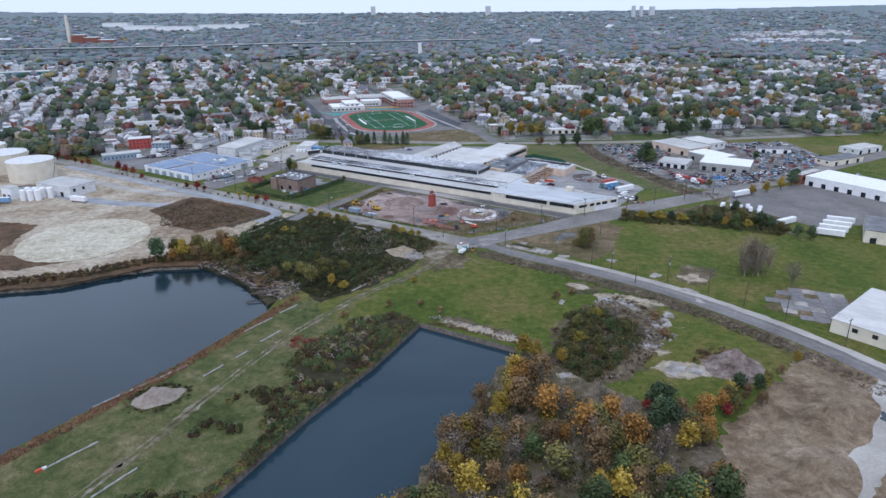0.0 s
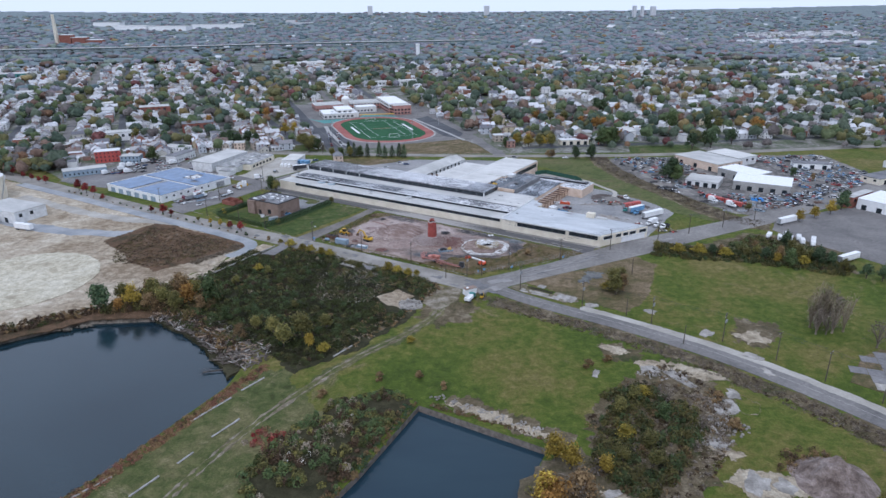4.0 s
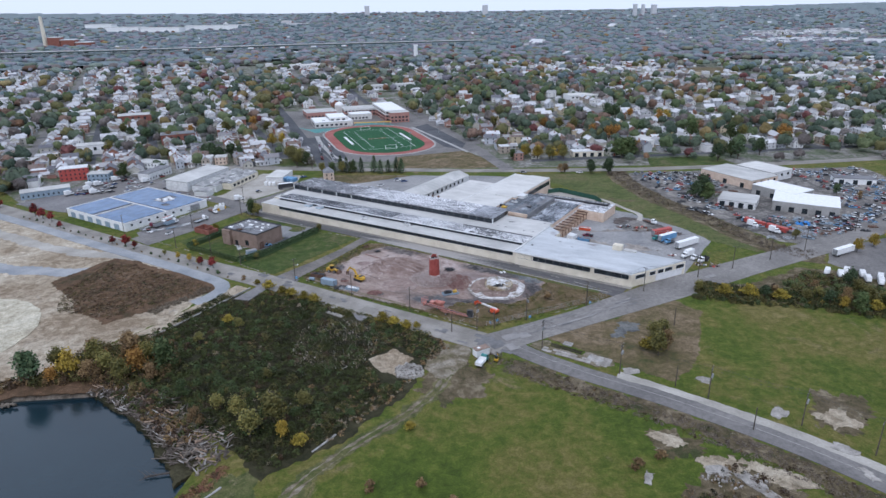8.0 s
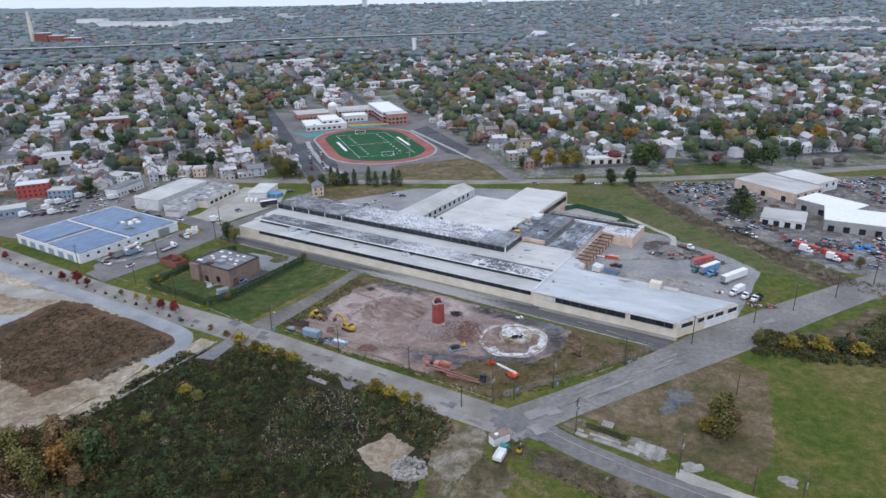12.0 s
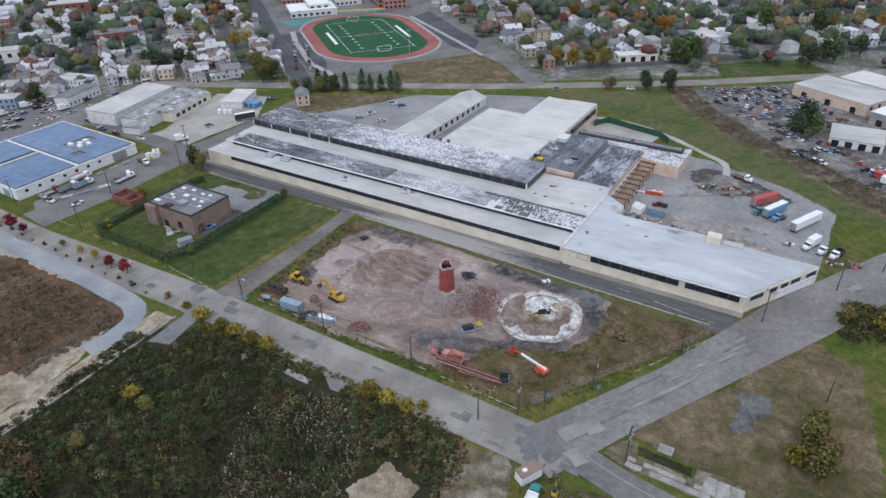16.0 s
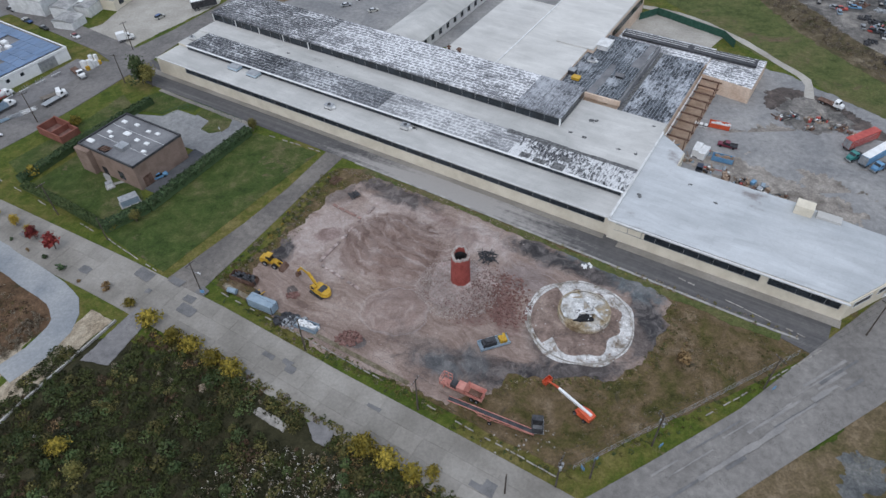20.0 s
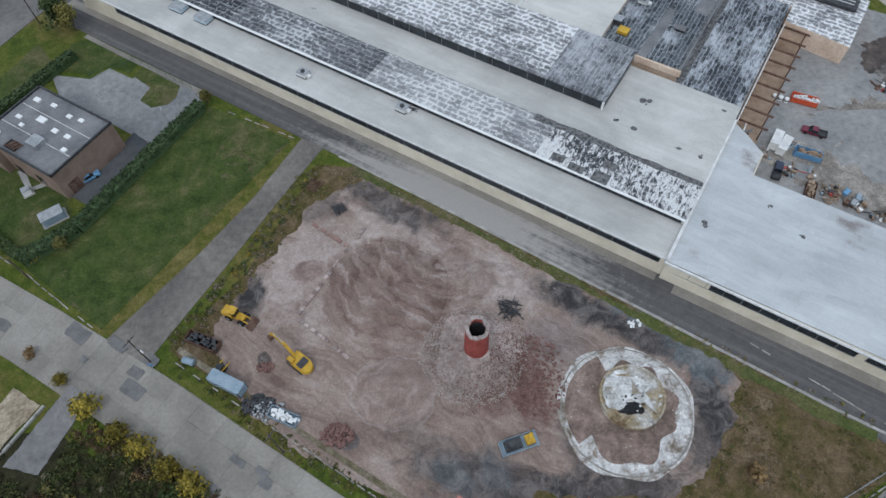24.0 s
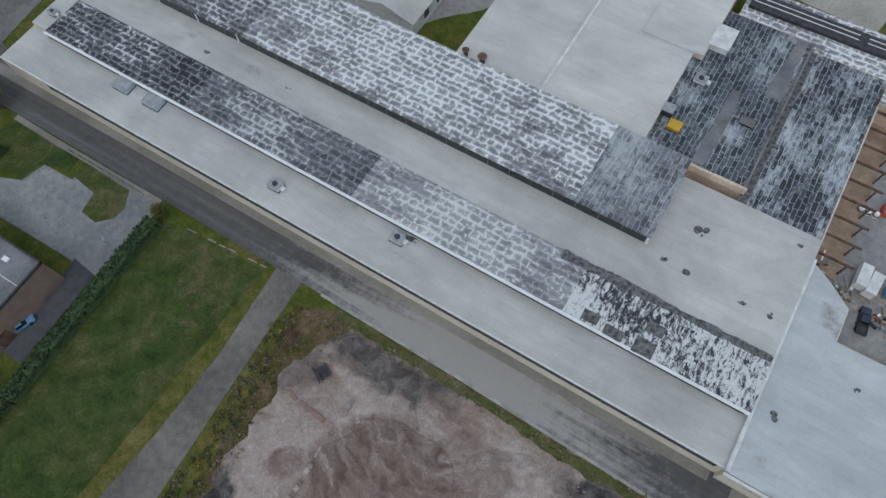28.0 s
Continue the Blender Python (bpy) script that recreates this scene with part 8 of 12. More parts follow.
        for j in range(4):
            s.f.append((a + j, a + (j + 1) % 4, b + (j + 1) % 4, b + j))
            s.m.append(mi)
    s.f += [(k + 3, k + 2, k + 1, k), (k + 4 * n - 4, k + 4 * n - 3, k + 4 * n - 2, k + 4 * n - 1)]
    s.m += [mi, mi]
    return s


def sedan(label, paint, cat="car", length=4.7, suv=False):
    t = thing("car", label, cat)
    a = length / 2
    part("body", loft(Shape(), [(-a, 0.78, 0.35, 0.8), (-a + 0.2, 0.88, 0.25, 0.92), (-0.9, 0.9, 0.22, 0.95), (0.9, 0.9, 0.22, 0.93), (a - 0.3, 0.86, 0.25, 0.8), (a, 0.74, 0.32, 0.62)]), paint, t)
    top = 1.75 if suv else 1.42
    part("cabin", loft(Shape(), [(-a + (0.15 if suv else 0.55), 0.76, 0.9, 0.98), (-a + (0.4 if suv else 1.2), 0.74, 0.9, top - 0.04), (0.35, 0.74, 0.9, top), (1.15, 0.78, 0.88, 0.95)]), CARGLASS, t, "dark car windows")
    part("roof", loft(Shape(), [(-a + (0.42 if suv else 1.25), 0.72, top - 0.05, top), (0.3, 0.72, top - 0.01, top + 0.05)]), paint, t)
    for x in (-a + 0.9, a - 0.95):
        for y in (-0.78, 0.78):
            wheel(t, x, y, plain=True)
    return t


def pickup(label, paint, bed=None):
    t = thing("pickup_truck", label, "pickup truck")
    part("body", loft(Shape(), [(-2.9, 0.95, 0.5, 0.75), (-0.6, 0.97, 0.42, 0.8), (1.2, 0.97, 0.42, 1.1), (2.6, 0.92, 0.45, 1.02), (2.9, 0.85, 0.5, 0.85)]), paint, t)
    part("cab", loft(Shape(), [(-0.75, 0.84, 1.0, 1.1), (-0.65, 0.82, 0.9, 1.82), (0.75, 0.82, 0.9, 1.84), (1.45, 0.86, 0.9, 1.12)]), CARGLASS, t, "dark cab windows")
    part("cab_roof", loft(Shape(), [(-0.66, 0.8, 1.78, 1.86), (0.72, 0.8, 1.8, 1.88)]), paint, t)
    part("bed", Shape().box(-2.9, -0.97, 0.7, -0.8, -0.88, 1.15).box(-2.9, 0.88, 0.7, -0.8, 0.97, 1.15).box(-2.95, -0.97, 0.7, -2.86, 0.97, 1.12).box(-2.86, -0.88, 0.78, -0.8, 0.88, 0.84), bed or paint, t)
    for x in (-1.9, 1.9):
        for y in (-0.84, 0.84):
            wheel(t, x, y, 0.4, 0.27, True)
    return t


def lorry(label, cab_mat, load, load_mat, length=8.0, bonnet=True, load_label=""):
    """A truck: cab with glass and bonnet, chassis, axles, and a load: box, tank, flat or tipper."""
    t = thing("truck", label, "truck")
    a = length / 2
    part("chassis", Shape().box(-a, -0.45, 0.7, a - 0.3, 0.45, 0.95), DARKMETAL, t)
    cx = a - (2.9 if bonnet else 2.0)
    part("cab", loft(Shape(), [(cx, 1.15, 0.9, 2.75), (cx + 1.35, 1.15, 0.9, 2.8), (cx + 1.8, 1.15, 0.9, 1.95)]), cab_mat, t)
    part("windscreen", Shape().add([(cx + 1.4, -1.0, 2.7), (cx + 1.4, 1.0, 2.7), (cx + 1.84, 1.02, 1.98), (cx + 1.84, -1.02, 1.98)], [(3, 2, 1, 0)]), CARGLASS, t)
    part("side_window", Shape().box(cx + 0.5, -1.17, 1.9, cx + 1.3, 1.17, 2.55), CARGLASS, t)
    if bonnet:
        part("bonnet", loft(Shape(), [(cx + 1.75, 1.0, 0.85, 1.95), (a - 0.1, 0.85, 0.85, 1.7), (a, 0.8, 0.9, 1.5)]), cab_mat, t)
    part("bumper", Shape().box(a - 0.1, -1.15, 0.5, a + 0.12, 1.15, 0.85), STEEL, t)
    e = cx - 0.25
    if load == "box":
        part("cargo_box", Shape().box(-a, -1.25, 1.05, e, 1.25, 3.7), load_mat, t, load_label)
    elif load == "tank":
        part("tank", Shape().tube((-a + 0.1, 0, 2.0), (e, 0, 2.0), 1.05, 1.05, 14), load_mat, t, load_label)
        part("fittings", Shape().box(-a + 0.5, -0.25, 3.0, e - 0.4, 0.25, 3.25).box(-a, -1.1, 0.95, e, 1.1, 1.05), REDPAINT, t)
    elif load == "tipper":
        part("tipper_body", Shape().box(-a, -1.25, 1.05, e, 1.25, 1.2).box(-a, -1.25, 1.2, e, -1.13, 2.3).box(-a, 1.13, 1.2, e, 1.25, 2.3).box(e - 0.12, -1.25, 1.2, e, 1.25, 2.5).box(-a, -1.25, 1.2, -a + 0.12, 1.25, 2.2), load_mat, t, load_label)
    else:
        part("flatbed", Shape().box(-a, -1.25, 0.98, e, 1.25, 1.15), load_mat, t, load_label)
    for x in (-a + 0.9, -a + 2.1, a - 1.1):
        for y in (-0.98, 0.98):
            wheel(t, x, y, 0.5, 0.32)
    return t


def semi_trailer(label, mat, length=15.5, ribs=True, roof=None):
    t = thing("semi_trailer", label, "trailer")
    a = length / 2
    part("box", Shape().box(-a, -1.28, 1.15, a, 1.28, 4.05), mat, t)
    part("roof", Shape().box(-a + 0.05, -1.25, 4.05, a - 0.05, 1.25, 4.12), roof or WHITE, t)
    part("door", Shape().box(-a - 0.06, -1.2, 1.25, -a, -0.03, 3.95), STEEL, t)
    part("door", Shape().box(-a - 0.06, 0.03, 1.25, -a, 1.2, 3.95), STEEL, t)
    if ribs:
        s = Shape()
        for k in range(int(length / 0.9)):
            for y in (-1.31, 1.28):
                s.box(-a + 0.3 + k * 0.9, y, 1.2, -a + 0.36 + k * 0.9, y + 0.03, 4.0)
        part("ribs", s, TRIM, t)
    part("landing_gear", Shape().box(a - 3.2, -0.9, 0, a - 3.0, -0.7, 1.15).box(a - 3.2, 0.7, 0, a - 3.0, 0.9, 1.15), STEEL, t)
    for x in (-a + 1.2, -a + 2.5):
        for y in (-1.0, 1.0):
            wheel(t, x, y, 0.5, 0.3)
    return t


def skip_bin(label, mat, fill_mat, l=6.5, w=2.4, h=1.7, name="roll_off_container"):
    t = thing(name, label, "container")
    a, b = l / 2, w / 2
    part("shell", Shape().box(-a, -b, 0.1, a, b, 0.25).box(-a, -b, 0.25, a, -b + 0.1, h).box(-a, b - 0.1, 0.25, a, b, h).box(-a, -b, 0.25, -a + 0.1, b, h).box(a - 0.1, -b, 0.25, a, b, h), mat, t)
    for k in range(int(l / 0.8)):
        for y in (-b - 0.08, b):
            part("rib", Shape().box(-a + 0.3 + k * 0.8, y, 0.2, -a + 0.42 + k * 0.8, y + 0.08, h - 0.05), mat, t)
    r = random.Random(int(l * 10))
    s = Shape()
    for k in range(46):
        x, y = r.uniform(-a + 0.3, a - 0.6), r.uniform(-b + 0.2, b - 0.6)
        s.box(x, y, 0.3, x + r.uniform(0.3, 1.0), y + r.uniform(0.2, 0.6), h - 0.25 + r.uniform(-0.3, 0.45))
    part("load", s, fill_mat, t, "heap of mixed scrap and boards")
    return t


def shipping_container(label, mat, l=6.1, w=2.44, h=2.6):
    t = thing("shipping_container", label, "container")
    part("box", Shape().box(-l / 2, -w / 2, 0.1, l / 2, w / 2, h), mat, t)
    rib = Shape().box(0, 0, 0.25, 0.22, 0.04, h - 0.15).mesh("rib", mat)
    for k in range(int(l / 0.5)):
        for y in (-w / 2 - 0.04, w / 2):
            part("rib", rib, None, t, at=pose(-l / 2 + 0.2 + k * 0.5, y, 0))
    part("door", Shape().box(l / 2, -w / 2 + 0.08, 0.2, l / 2 + 0.05, -0.02, h - 0.1), mat, t)
    part("door", Shape().box(l / 2, 0.02, 0.2, l / 2 + 0.05, w / 2 - 0.08, h - 0.1), mat, t)
    part("corner_posts", Shape().box(-l / 2 - 0.03, -w / 2 - 0.05, 0.05, -l / 2 + 0.12, -w / 2 + 0.1, h + 0.03).box(l / 2 - 0.12, -w / 2 - 0.05, 0.05, l / 2 + 0.03, -w / 2 + 0.1, h + 0.03).box(-l / 2 - 0.03, w / 2 - 0.1, 0.05, -l / 2 + 0.12, w / 2 + 0.05, h + 0.03).box(l / 2 - 0.12, w / 2 - 0.1, 0.05, l / 2 + 0.03, w / 2 + 0.05, h + 0.03), DARKMETAL, t)
    return t


def put(t, x, y, turn, z=0.12, label=""):
    t.matrix_basis = pose(x, y, z, 0, 0, turn)
    return tagged(t, label) if label else t


def heading(ax, ay, bx, by):
    return math.degrees(math.atan2(by - ay, bx - ax))


PARK = {}


def park(key, x, y, turn, z=0.1):
    """A parked car of a kind, copied from the first one."""
    makers = {"sedan": lambda: sedan("parked saloon car with dark windows", CARPAINT), "suv": lambda: sedan("parked estate car with dark windows", CARPAINT, length=4.8, suv=True),
              "pickup": lambda: pickup("parked pickup truck with open bed", CARPAINT), "van": lambda: lorry("parked white box van", WHITE, "box", WHITE, 6.4, True)}
    if key not in PARK:
        PARK[key] = tagged(makers[key](), group="parked vehicles")
        PARK[key].matrix_basis = pose(x, y, z, 0, 0, turn)
        return PARK[key]
    return copy_thing(PARK[key], pose(x, y, z, 0, 0, turn))

# ---- the cleared lot ----
def mound(name, label, x, y, rx, ry, h, mat, turn=0, seed=1, rough=0.25):
    """A heap: a rounded, uneven hill."""
    n, rings = 40, 12
    s = Shape()
    vs = [(0, 0, h)]
    for i in range(1, rings + 1):
        for k in range(n):
            a = 2 * math.pi * k / n
            r = i / rings
            wob = 1 + rough * noise.noise(Vector((math.cos(a) * 1.6, math.sin(a) * 1.6, seed)))
            z = h * (0.5 + 0.5 * math.cos(min(1, r) * math.pi)) * (1 + rough * 1.5 * noise.noise(Vector((r * 4 * math.cos(a), r * 4 * math.sin(a), seed + 5))))
            vs.append((rx * r * wob * math.cos(a), ry * r * wob * math.sin(a), z if i < rings else -0.1))
    fs = [(0, 1 + k, 1 + (k + 1) % n) for k in range(n)]
    for i in range(rings - 1):
        for k in range(n):
            a, b = 1 + i * n + k, 1 + i * n + (k + 1) % n
            fs.append((a, a + n, b + n, b))
    s.add(vs, fs)
    return thing(name, label, "heap", pose(x, y, 0.1, 0, 0, turn), shape=s, mat=mat)


BRICKSOIL = surface("red_brick_soil", (0.2, 0.11, 0.09), (0.34, 0.23, 0.2), 0.12, 1.2, 0.95, spread=0.3, bump=0.6)
def turned_heap(label, x, y, rx, ry, h, arc, seed, deep=0.22):
    """A broad heap worked over by machines: arced ridges and a steep cut side."""
    n, rings = 84, 34
    vs = [(0, 0, h)]
    for i in range(1, rings + 1):
        r = i / rings
        for k in range(n):
            a = 2 * math.pi * k / n
            c, q = math.cos(a), math.sin(a)
            wob = 1 + 0.16 * noise.noise(Vector((c * 1.7, q * 1.7, seed)))
            px, py = rx * r * wob * c, ry * r * wob * q
            z = h * min(1.0, (1 - r) * 2.2) ** 0.8
            ridge = math.sin(math.hypot(px - 0.9 * rx, py - 0.9 * ry) * arc + 5.0 * noise.noise(Vector((px * 0.12, py * 0.12, seed))))
            z += (deep * ridge + 0.5 * noise.noise(Vector((px * 0.3, py * 0.3, seed + 3)))) * min(1, (1 - r) * 3)
            vs.append((px, py, max(0.0, z) if i < rings else -0.12))
    fs = [(0, 1 + k, 1 + (k + 1) % n) for k in range(n)]
    for i in range(rings - 1):
        for k in range(n):
            a, b = 1 + i * n + k, 1 + i * n + (k + 1) % n
            fs.append((a, a + n, b + n, b))
    return thing("soil_mound", label, "heap", pose(x, y, 0.1), shape=Shape().add(vs, fs), mat=LOTGROUND)


turned_heap("broad low heap of reddish crushed brick with machine tracks", -17.5, 419, 13.2, 12.2, 2.0, 1.9, 3)
turned_heap("low smooth round heap of pinkish dust", -15.6, 396.4, 7.8, 7.0, 0.9, 1.2, 4, 0.05)
turned_heap("low heap of pale brick dust", 4, 421, 8, 4.5, 0.8, 1.6, 8)
mound("rubble_mound", "spread heap of small brick rubble round a chimney stump", 0.5, 404.2, 9.5, 8.5, 1.9, RUBBLE, 0, 5, 0.35)


def scatter(name, label, cx, cy, rx, ry, n, lo, hi, mat, seed, base=0.1, cat="rubble", height=0.0, hr=1.0):
    """Loose lumps: one object."""
    r = random.Random(seed)
    s = Shape()
    for k in range(n):
        a, q = r.uniform(0, 6.283), r.uniform(0, 1) ** 0.6
        x, y = cx + rx * q * math.cos(a), cy + ry * q * math.sin(a)
        w, d, h = r.uniform(lo, hi), r.uniform(lo, hi), r.uniform(lo, hi) * 0.6
        z = base + height * max(0.0, 0.5 + 0.5 * math.cos(min(1, q * hr) * math.pi)) - 0.05
        c, sn = math.cos(a * 5), math.sin(a * 5)
        pts = [(-w / 2, -d / 2, 0), (w / 2, -d / 2 * 0.8, 0), (w / 2 * 0.9, d / 2, 0), (-w / 2 * 0.8, d / 2 * 0.9, 0), (-w / 3, -d / 3, h), (w / 3, -d / 2.5, h * 0.85), (w / 2.6, d / 3, h), (-w / 3, d / 3, h * 0.9)]
        s.add([(x + px * c - py * sn, y + px * sn + py * c, z + pz) for px, py, pz in pts], [(4, 5, 6, 7), (0, 1, 5, 4), (1, 2, 6, 5), (2, 3, 7, 6), (3, 0, 4, 7)])
    return tagged(new(name, s.mesh(name, mat)), label, cat, kind="stuff")


PALEBRICK = surface("pale_brick_bits", (0.2805, 0.2268, 0.2050), (0.4420, 0.3864, 0.3567), 1.2, 6.0, 0.95)
DARKBRICK = surface("dark_brick_bits", (0.13, 0.07, 0.06), (0.24, 0.14, 0.12), 1.2, 6.0, 0.95)
scatter("brick_rubble", "loose pale broken bricks round the chimney", 0.0, 403.6, 11, 10.5, 4200, 0.1, 0.34, PALEBRICK, 3, height=1.9)
scatter("brick_rubble", "loose dark red broken bricks", 3, 402, 12, 11, 1500, 0.1, 0.32, DARKBRICK, 4, height=1.7, hr=1.1)
scatter("brick_rubble", "clods of dark red brick soil", 12, 399, 6, 9, 420, 0.2, 0.7, DARKBRICK, 6)
scatter("lot_stones", "stones and clods over the cleared ground", -12, 410, 34, 26, 700, 0.08, 0.26, PALEBRICK, 7)

for label, a, b, w in (("low red brick footing of a demolished wall", (-34.4, 436.4), (-26.6, 430.4), 0.7), ("line of broken footing stones across the lot", (-21.5, 437.5), (-36.5, 413.5), 0.9), ("line of broken footing stones beside a heap", (-36.5, 413.5), (-24, 403), 0.7)):
    ft = thing("wall_footing", label, "footing")
    rw = random.Random(int(a[1]))
    for k in range(26):
        f = k / 26
        if rw.random() < 0.5:
            part("block", Shape().box(-0.5, -w / 2, 0, 0.5, w / 2, rw.uniform(0.12, 0.4)), BRICKSOIL if "brick" in label else RUBBLE, ft, at=pose(a[0] + (b[0] - a[0]) * f, a[1] + (b[1] - a[1]) * f, 0.05, 0, 0, math.degrees(math.atan2(b[1] - a[1], b[0] - a[0])) + rw.uniform(-14, 14)))
chimney = thing("chimney_stump", "red brick chimney stump with jagged broken rim", "chimney", pose(0.6, 404.8, 0.1))
s = Shape()
n = 32
rc = random.Random(2)
tops = [10.6 + 0.5 * rc.uniform(-1, 1) + (0.9 if 0.15 < k / n < 0.4 else 0) for k in range(n)]
vs = []
for k in range(n):
    c, q = math.cos(2 * math.pi * k / n), math.sin(2 * math.pi * k / n)
    vs += [(2.55 * c, 2.55 * q, 0), (2.22 * c, 2.22 * q, tops[k]), (1.6 * c, 1.6 * q, tops[k] - 0.1), (1.85 * c, 1.85 * q, 0.4)]
fs = []
for k in range(n):
    a, b = 4 * k, 4 * ((k + 1) % n)
    fs += [(a, b, b + 1, a + 1), (a + 2, b + 2, b + 3, a + 3)]
part("shaft", s.add(vs, fs), CHIMNEYRED, chimney)
s = Shape()
for k in range(n):
    a0, a1 = 2 * math.pi * k / n, 2 * math.pi * (k + 1) / n
    z0, z1 = tops[k], tops[(k + 1) % n]
    s.add([(2.26 * math.cos(a0), 2.26 * math.sin(a0), z0 - 0.5), (2.26 * math.cos(a1), 2.26 * math.sin(a1), z1 - 0.5), (2.22 * math.cos(a1), 2.22 * math.sin(a1), z1 + 0.02), (2.22 * math.cos(a0), 2.22 * math.sin(a0), z0 + 0.02), (1.56 * math.cos(a1), 1.56 * math.sin(a1), z1 - 0.1), (1.56 * math.cos(a0), 1.56 * math.sin(a0), z0 - 0.1)], [(0, 1, 2, 3), (3, 2, 4, 5)])
part("broken_rim", s, PALEBRICK, chimney, "pale mortar-covered broken rim")
part("soot_lining", Shape().tube((0, 0, 0.5), (0, 0, 10.0), 1.7, 1.6, 24, False), DARKMETAL, chimney)

# tank foundation
def ring(s, r0, r1, z0, z1, n=64, mi=0, wob=0.0, seed=0):
    for k in range(n):
        a0, a1 = 2 * math.pi * k / n, 2 * math.pi * (k + 1) / n
        w0 = 1 + wob * noise.noise(Vector((math.cos(a0) * 2, math.sin(a0) * 2, seed)))
        w1 = 1 + wob * noise.noise(Vector((math.cos(a1) * 2, math.sin(a1) * 2, seed)))
        s.add([(r0 * math.cos(a0), r0 * math.sin(a0), z0), (r0 * math.cos(a1), r0 * math.sin(a1), z0), (r1 * w1 * math.cos(a1), r1 * w1 * math.sin(a1), z1), (r1 * w0 * math.cos(a0), r1 * w0 * math.sin(a0), z1)], [(0, 3, 2, 1)], mi)
    return s


OCHRE = grass_like("ochre_dust", [(0.38, (0.2, 0.14, 0.08)), (0.45, (0.34, 0.27, 0.17)), (0.52, (0.42, 0.38, 0.32)), (0.6, (0.52, 0.5, 0.47))], 0.25, (0.08, 0.06, 0.05), 0.57)
LINER = grass_like("dirty_white_liner", [(0.38, (0.3, 0.27, 0.22)), (0.46, (0.52, 0.51, 0.49)), (0.54, (0.64, 0.64, 0.63)), (0.62, (0.72, 0.72, 0.72))], 0.3, (0.07, 0.06, 0.055), 0.565)
TANKSOIL = grass_like("tank_base_soil", [(0.36, (0.11, 0.085, 0.07)), (0.5, (0.22, 0.16, 0.135)), (0.66, (0.32, 0.25, 0.21))], 0.12, (0.5, 0.48, 0.46), 0.62)
tank = thing("tank_foundation", "round tank foundation with white lime ring and torn liner", "tank base", pose(28.6, 391.6, 0.12))
part("lime_ring", ring(Shape(), 8.0, 13.0, 0.1, 0.03, n=180, wob=0.07, seed=2), LIME, tank, "ring of white lime dust")
part("base_soil", ring(Shape(), 0.1, 9.7, 0.16, 0.11, n=120, wob=0.3, seed=6), TANKSOIL, tank, "brown soil inside the ring")
s = Shape()
for k in range(18):
    a0, a1 = 1.9 + 0.1 * k, 1.9 + 0.1 * (k + 1)
    s.add([(8.2 * math.cos(a0), 8.2 * math.sin(a0), 0.17), (8.2 * math.cos(a1), 8.2 * math.sin(a1), 0.17), (11.6 * math.cos(a1), 11.6 * math.sin(a1), 0.14), (11.6 * math.cos(a0), 11.6 * math.sin(a0), 0.14)], [(0, 3, 2, 1)])
part("brown_arc", s, TANKSOIL, tank)
part("kerb_ring", ring(ring(Shape(), 12.3, 12.5, 0.2, 0.2), 12.5, 12.55, 0.2, 0.0), OLDCONCRETE, tank)
pl = pose(1.4, 2.4, 0)
s = ring(Shape(), 5.9, 6.3, 1.35, 1.35, 48)
ring(s, 6.3, 6.4, 1.35, 0.0, 48)
part("plinth_wall", s, OCHRE, tank, "low ochre stained tank plinth", at=pl)
part("plinth_floor", ring(Shape(), 0.05, 6.0, 1.0, 1.1, 48), OCHRE, tank, at=pl)
def liner(pts, z):
    edge = wobble(ccw(pts), 0.4, 0.45, len(pts))
    s = Shape()
    s.add([(x, y, z + 0.22 * math.sin(x * 1.7 + y) + 0.3 * noise.noise(Vector((x * 1.3, y * 1.3, z)))) for x, y in edge], fill(edge))
    return s
half = [(5.6 * math.cos(a), 5.6 * math.sin(a)) for a in [1.75 + 0.2 * k for k in range(10)]] + [(-2.6, -2.4), (-1.2, -1.0), (-0.4, 1.2), (0.4, 3.6)]
part("torn_liner", liner(half, 1.3), LINER, tank, "torn white liner sheet", at=pl)
part("torn_liner", liner([(0.6, 3.8), (4.6, 2.0), (5.0, 1.5), (2.2, 0.6), (1.2, 1.4)], 1.55), LINER, tank, "torn white liner sheet", at=pl)
part("torn_liner", liner([(-0.6, -0.4), (2.4, 0.2), (3.0, -1.0), (4.2, -3.9), (2.0, -1.6), (0.6, -1.4)], 1.5), LINER, tank, "torn white liner sheet", at=pl)
tp = (28.6 + 1.4, 391.6 + 2.4)
scatter("liner_scraps", "scraps of torn white liner and ash", tp[0], tp[1], 5.4, 5.4, 26, 0.2, 0.9, LINER, 81, 1.2, "scraps")
scatter("liner_scraps", "black burnt scraps in the tank base", tp[0] - 0.6, tp[1] - 1.6, 2.6, 2.0, 40, 0.15, 0.6, BLACK, 82, 1.25, "scraps")
scatter("lime_lumps", "white lime lumps round the tank base", 28.6, 391.6, 12.2, 12.2, 150, 0.1, 0.35, LINER, 83, 0.14, "lumps")
part("ash_pool", liner([(-3.6, -3.2), (-1.4, -1.2), (0.8, -1.2), (1.6, -3.2), (-1.0, -3.9)], 1.28), BLACK, tank, at=pl)


def excavator():
    t = thing("excavator", "yellow crawler excavator with dark windows", "excavator")
    for y in (-1.35, 1.35):
        s = loft(Shape(), [(-2.2, 0.32, 0.35, 0.6), (-1.9, 0.32, 0.02, 0.95), (1.9, 0.32, 0.02, 0.95), (2.2, 0.32, 0.35, 0.6)])
        part("track", s, DARKMETAL, t, at=pose(0, y, 0))
    part("undercarriage", Shape().box(-1.0, -1.2, 0.5, 1.0, 1.2, 1.1), DARKMETAL, t)
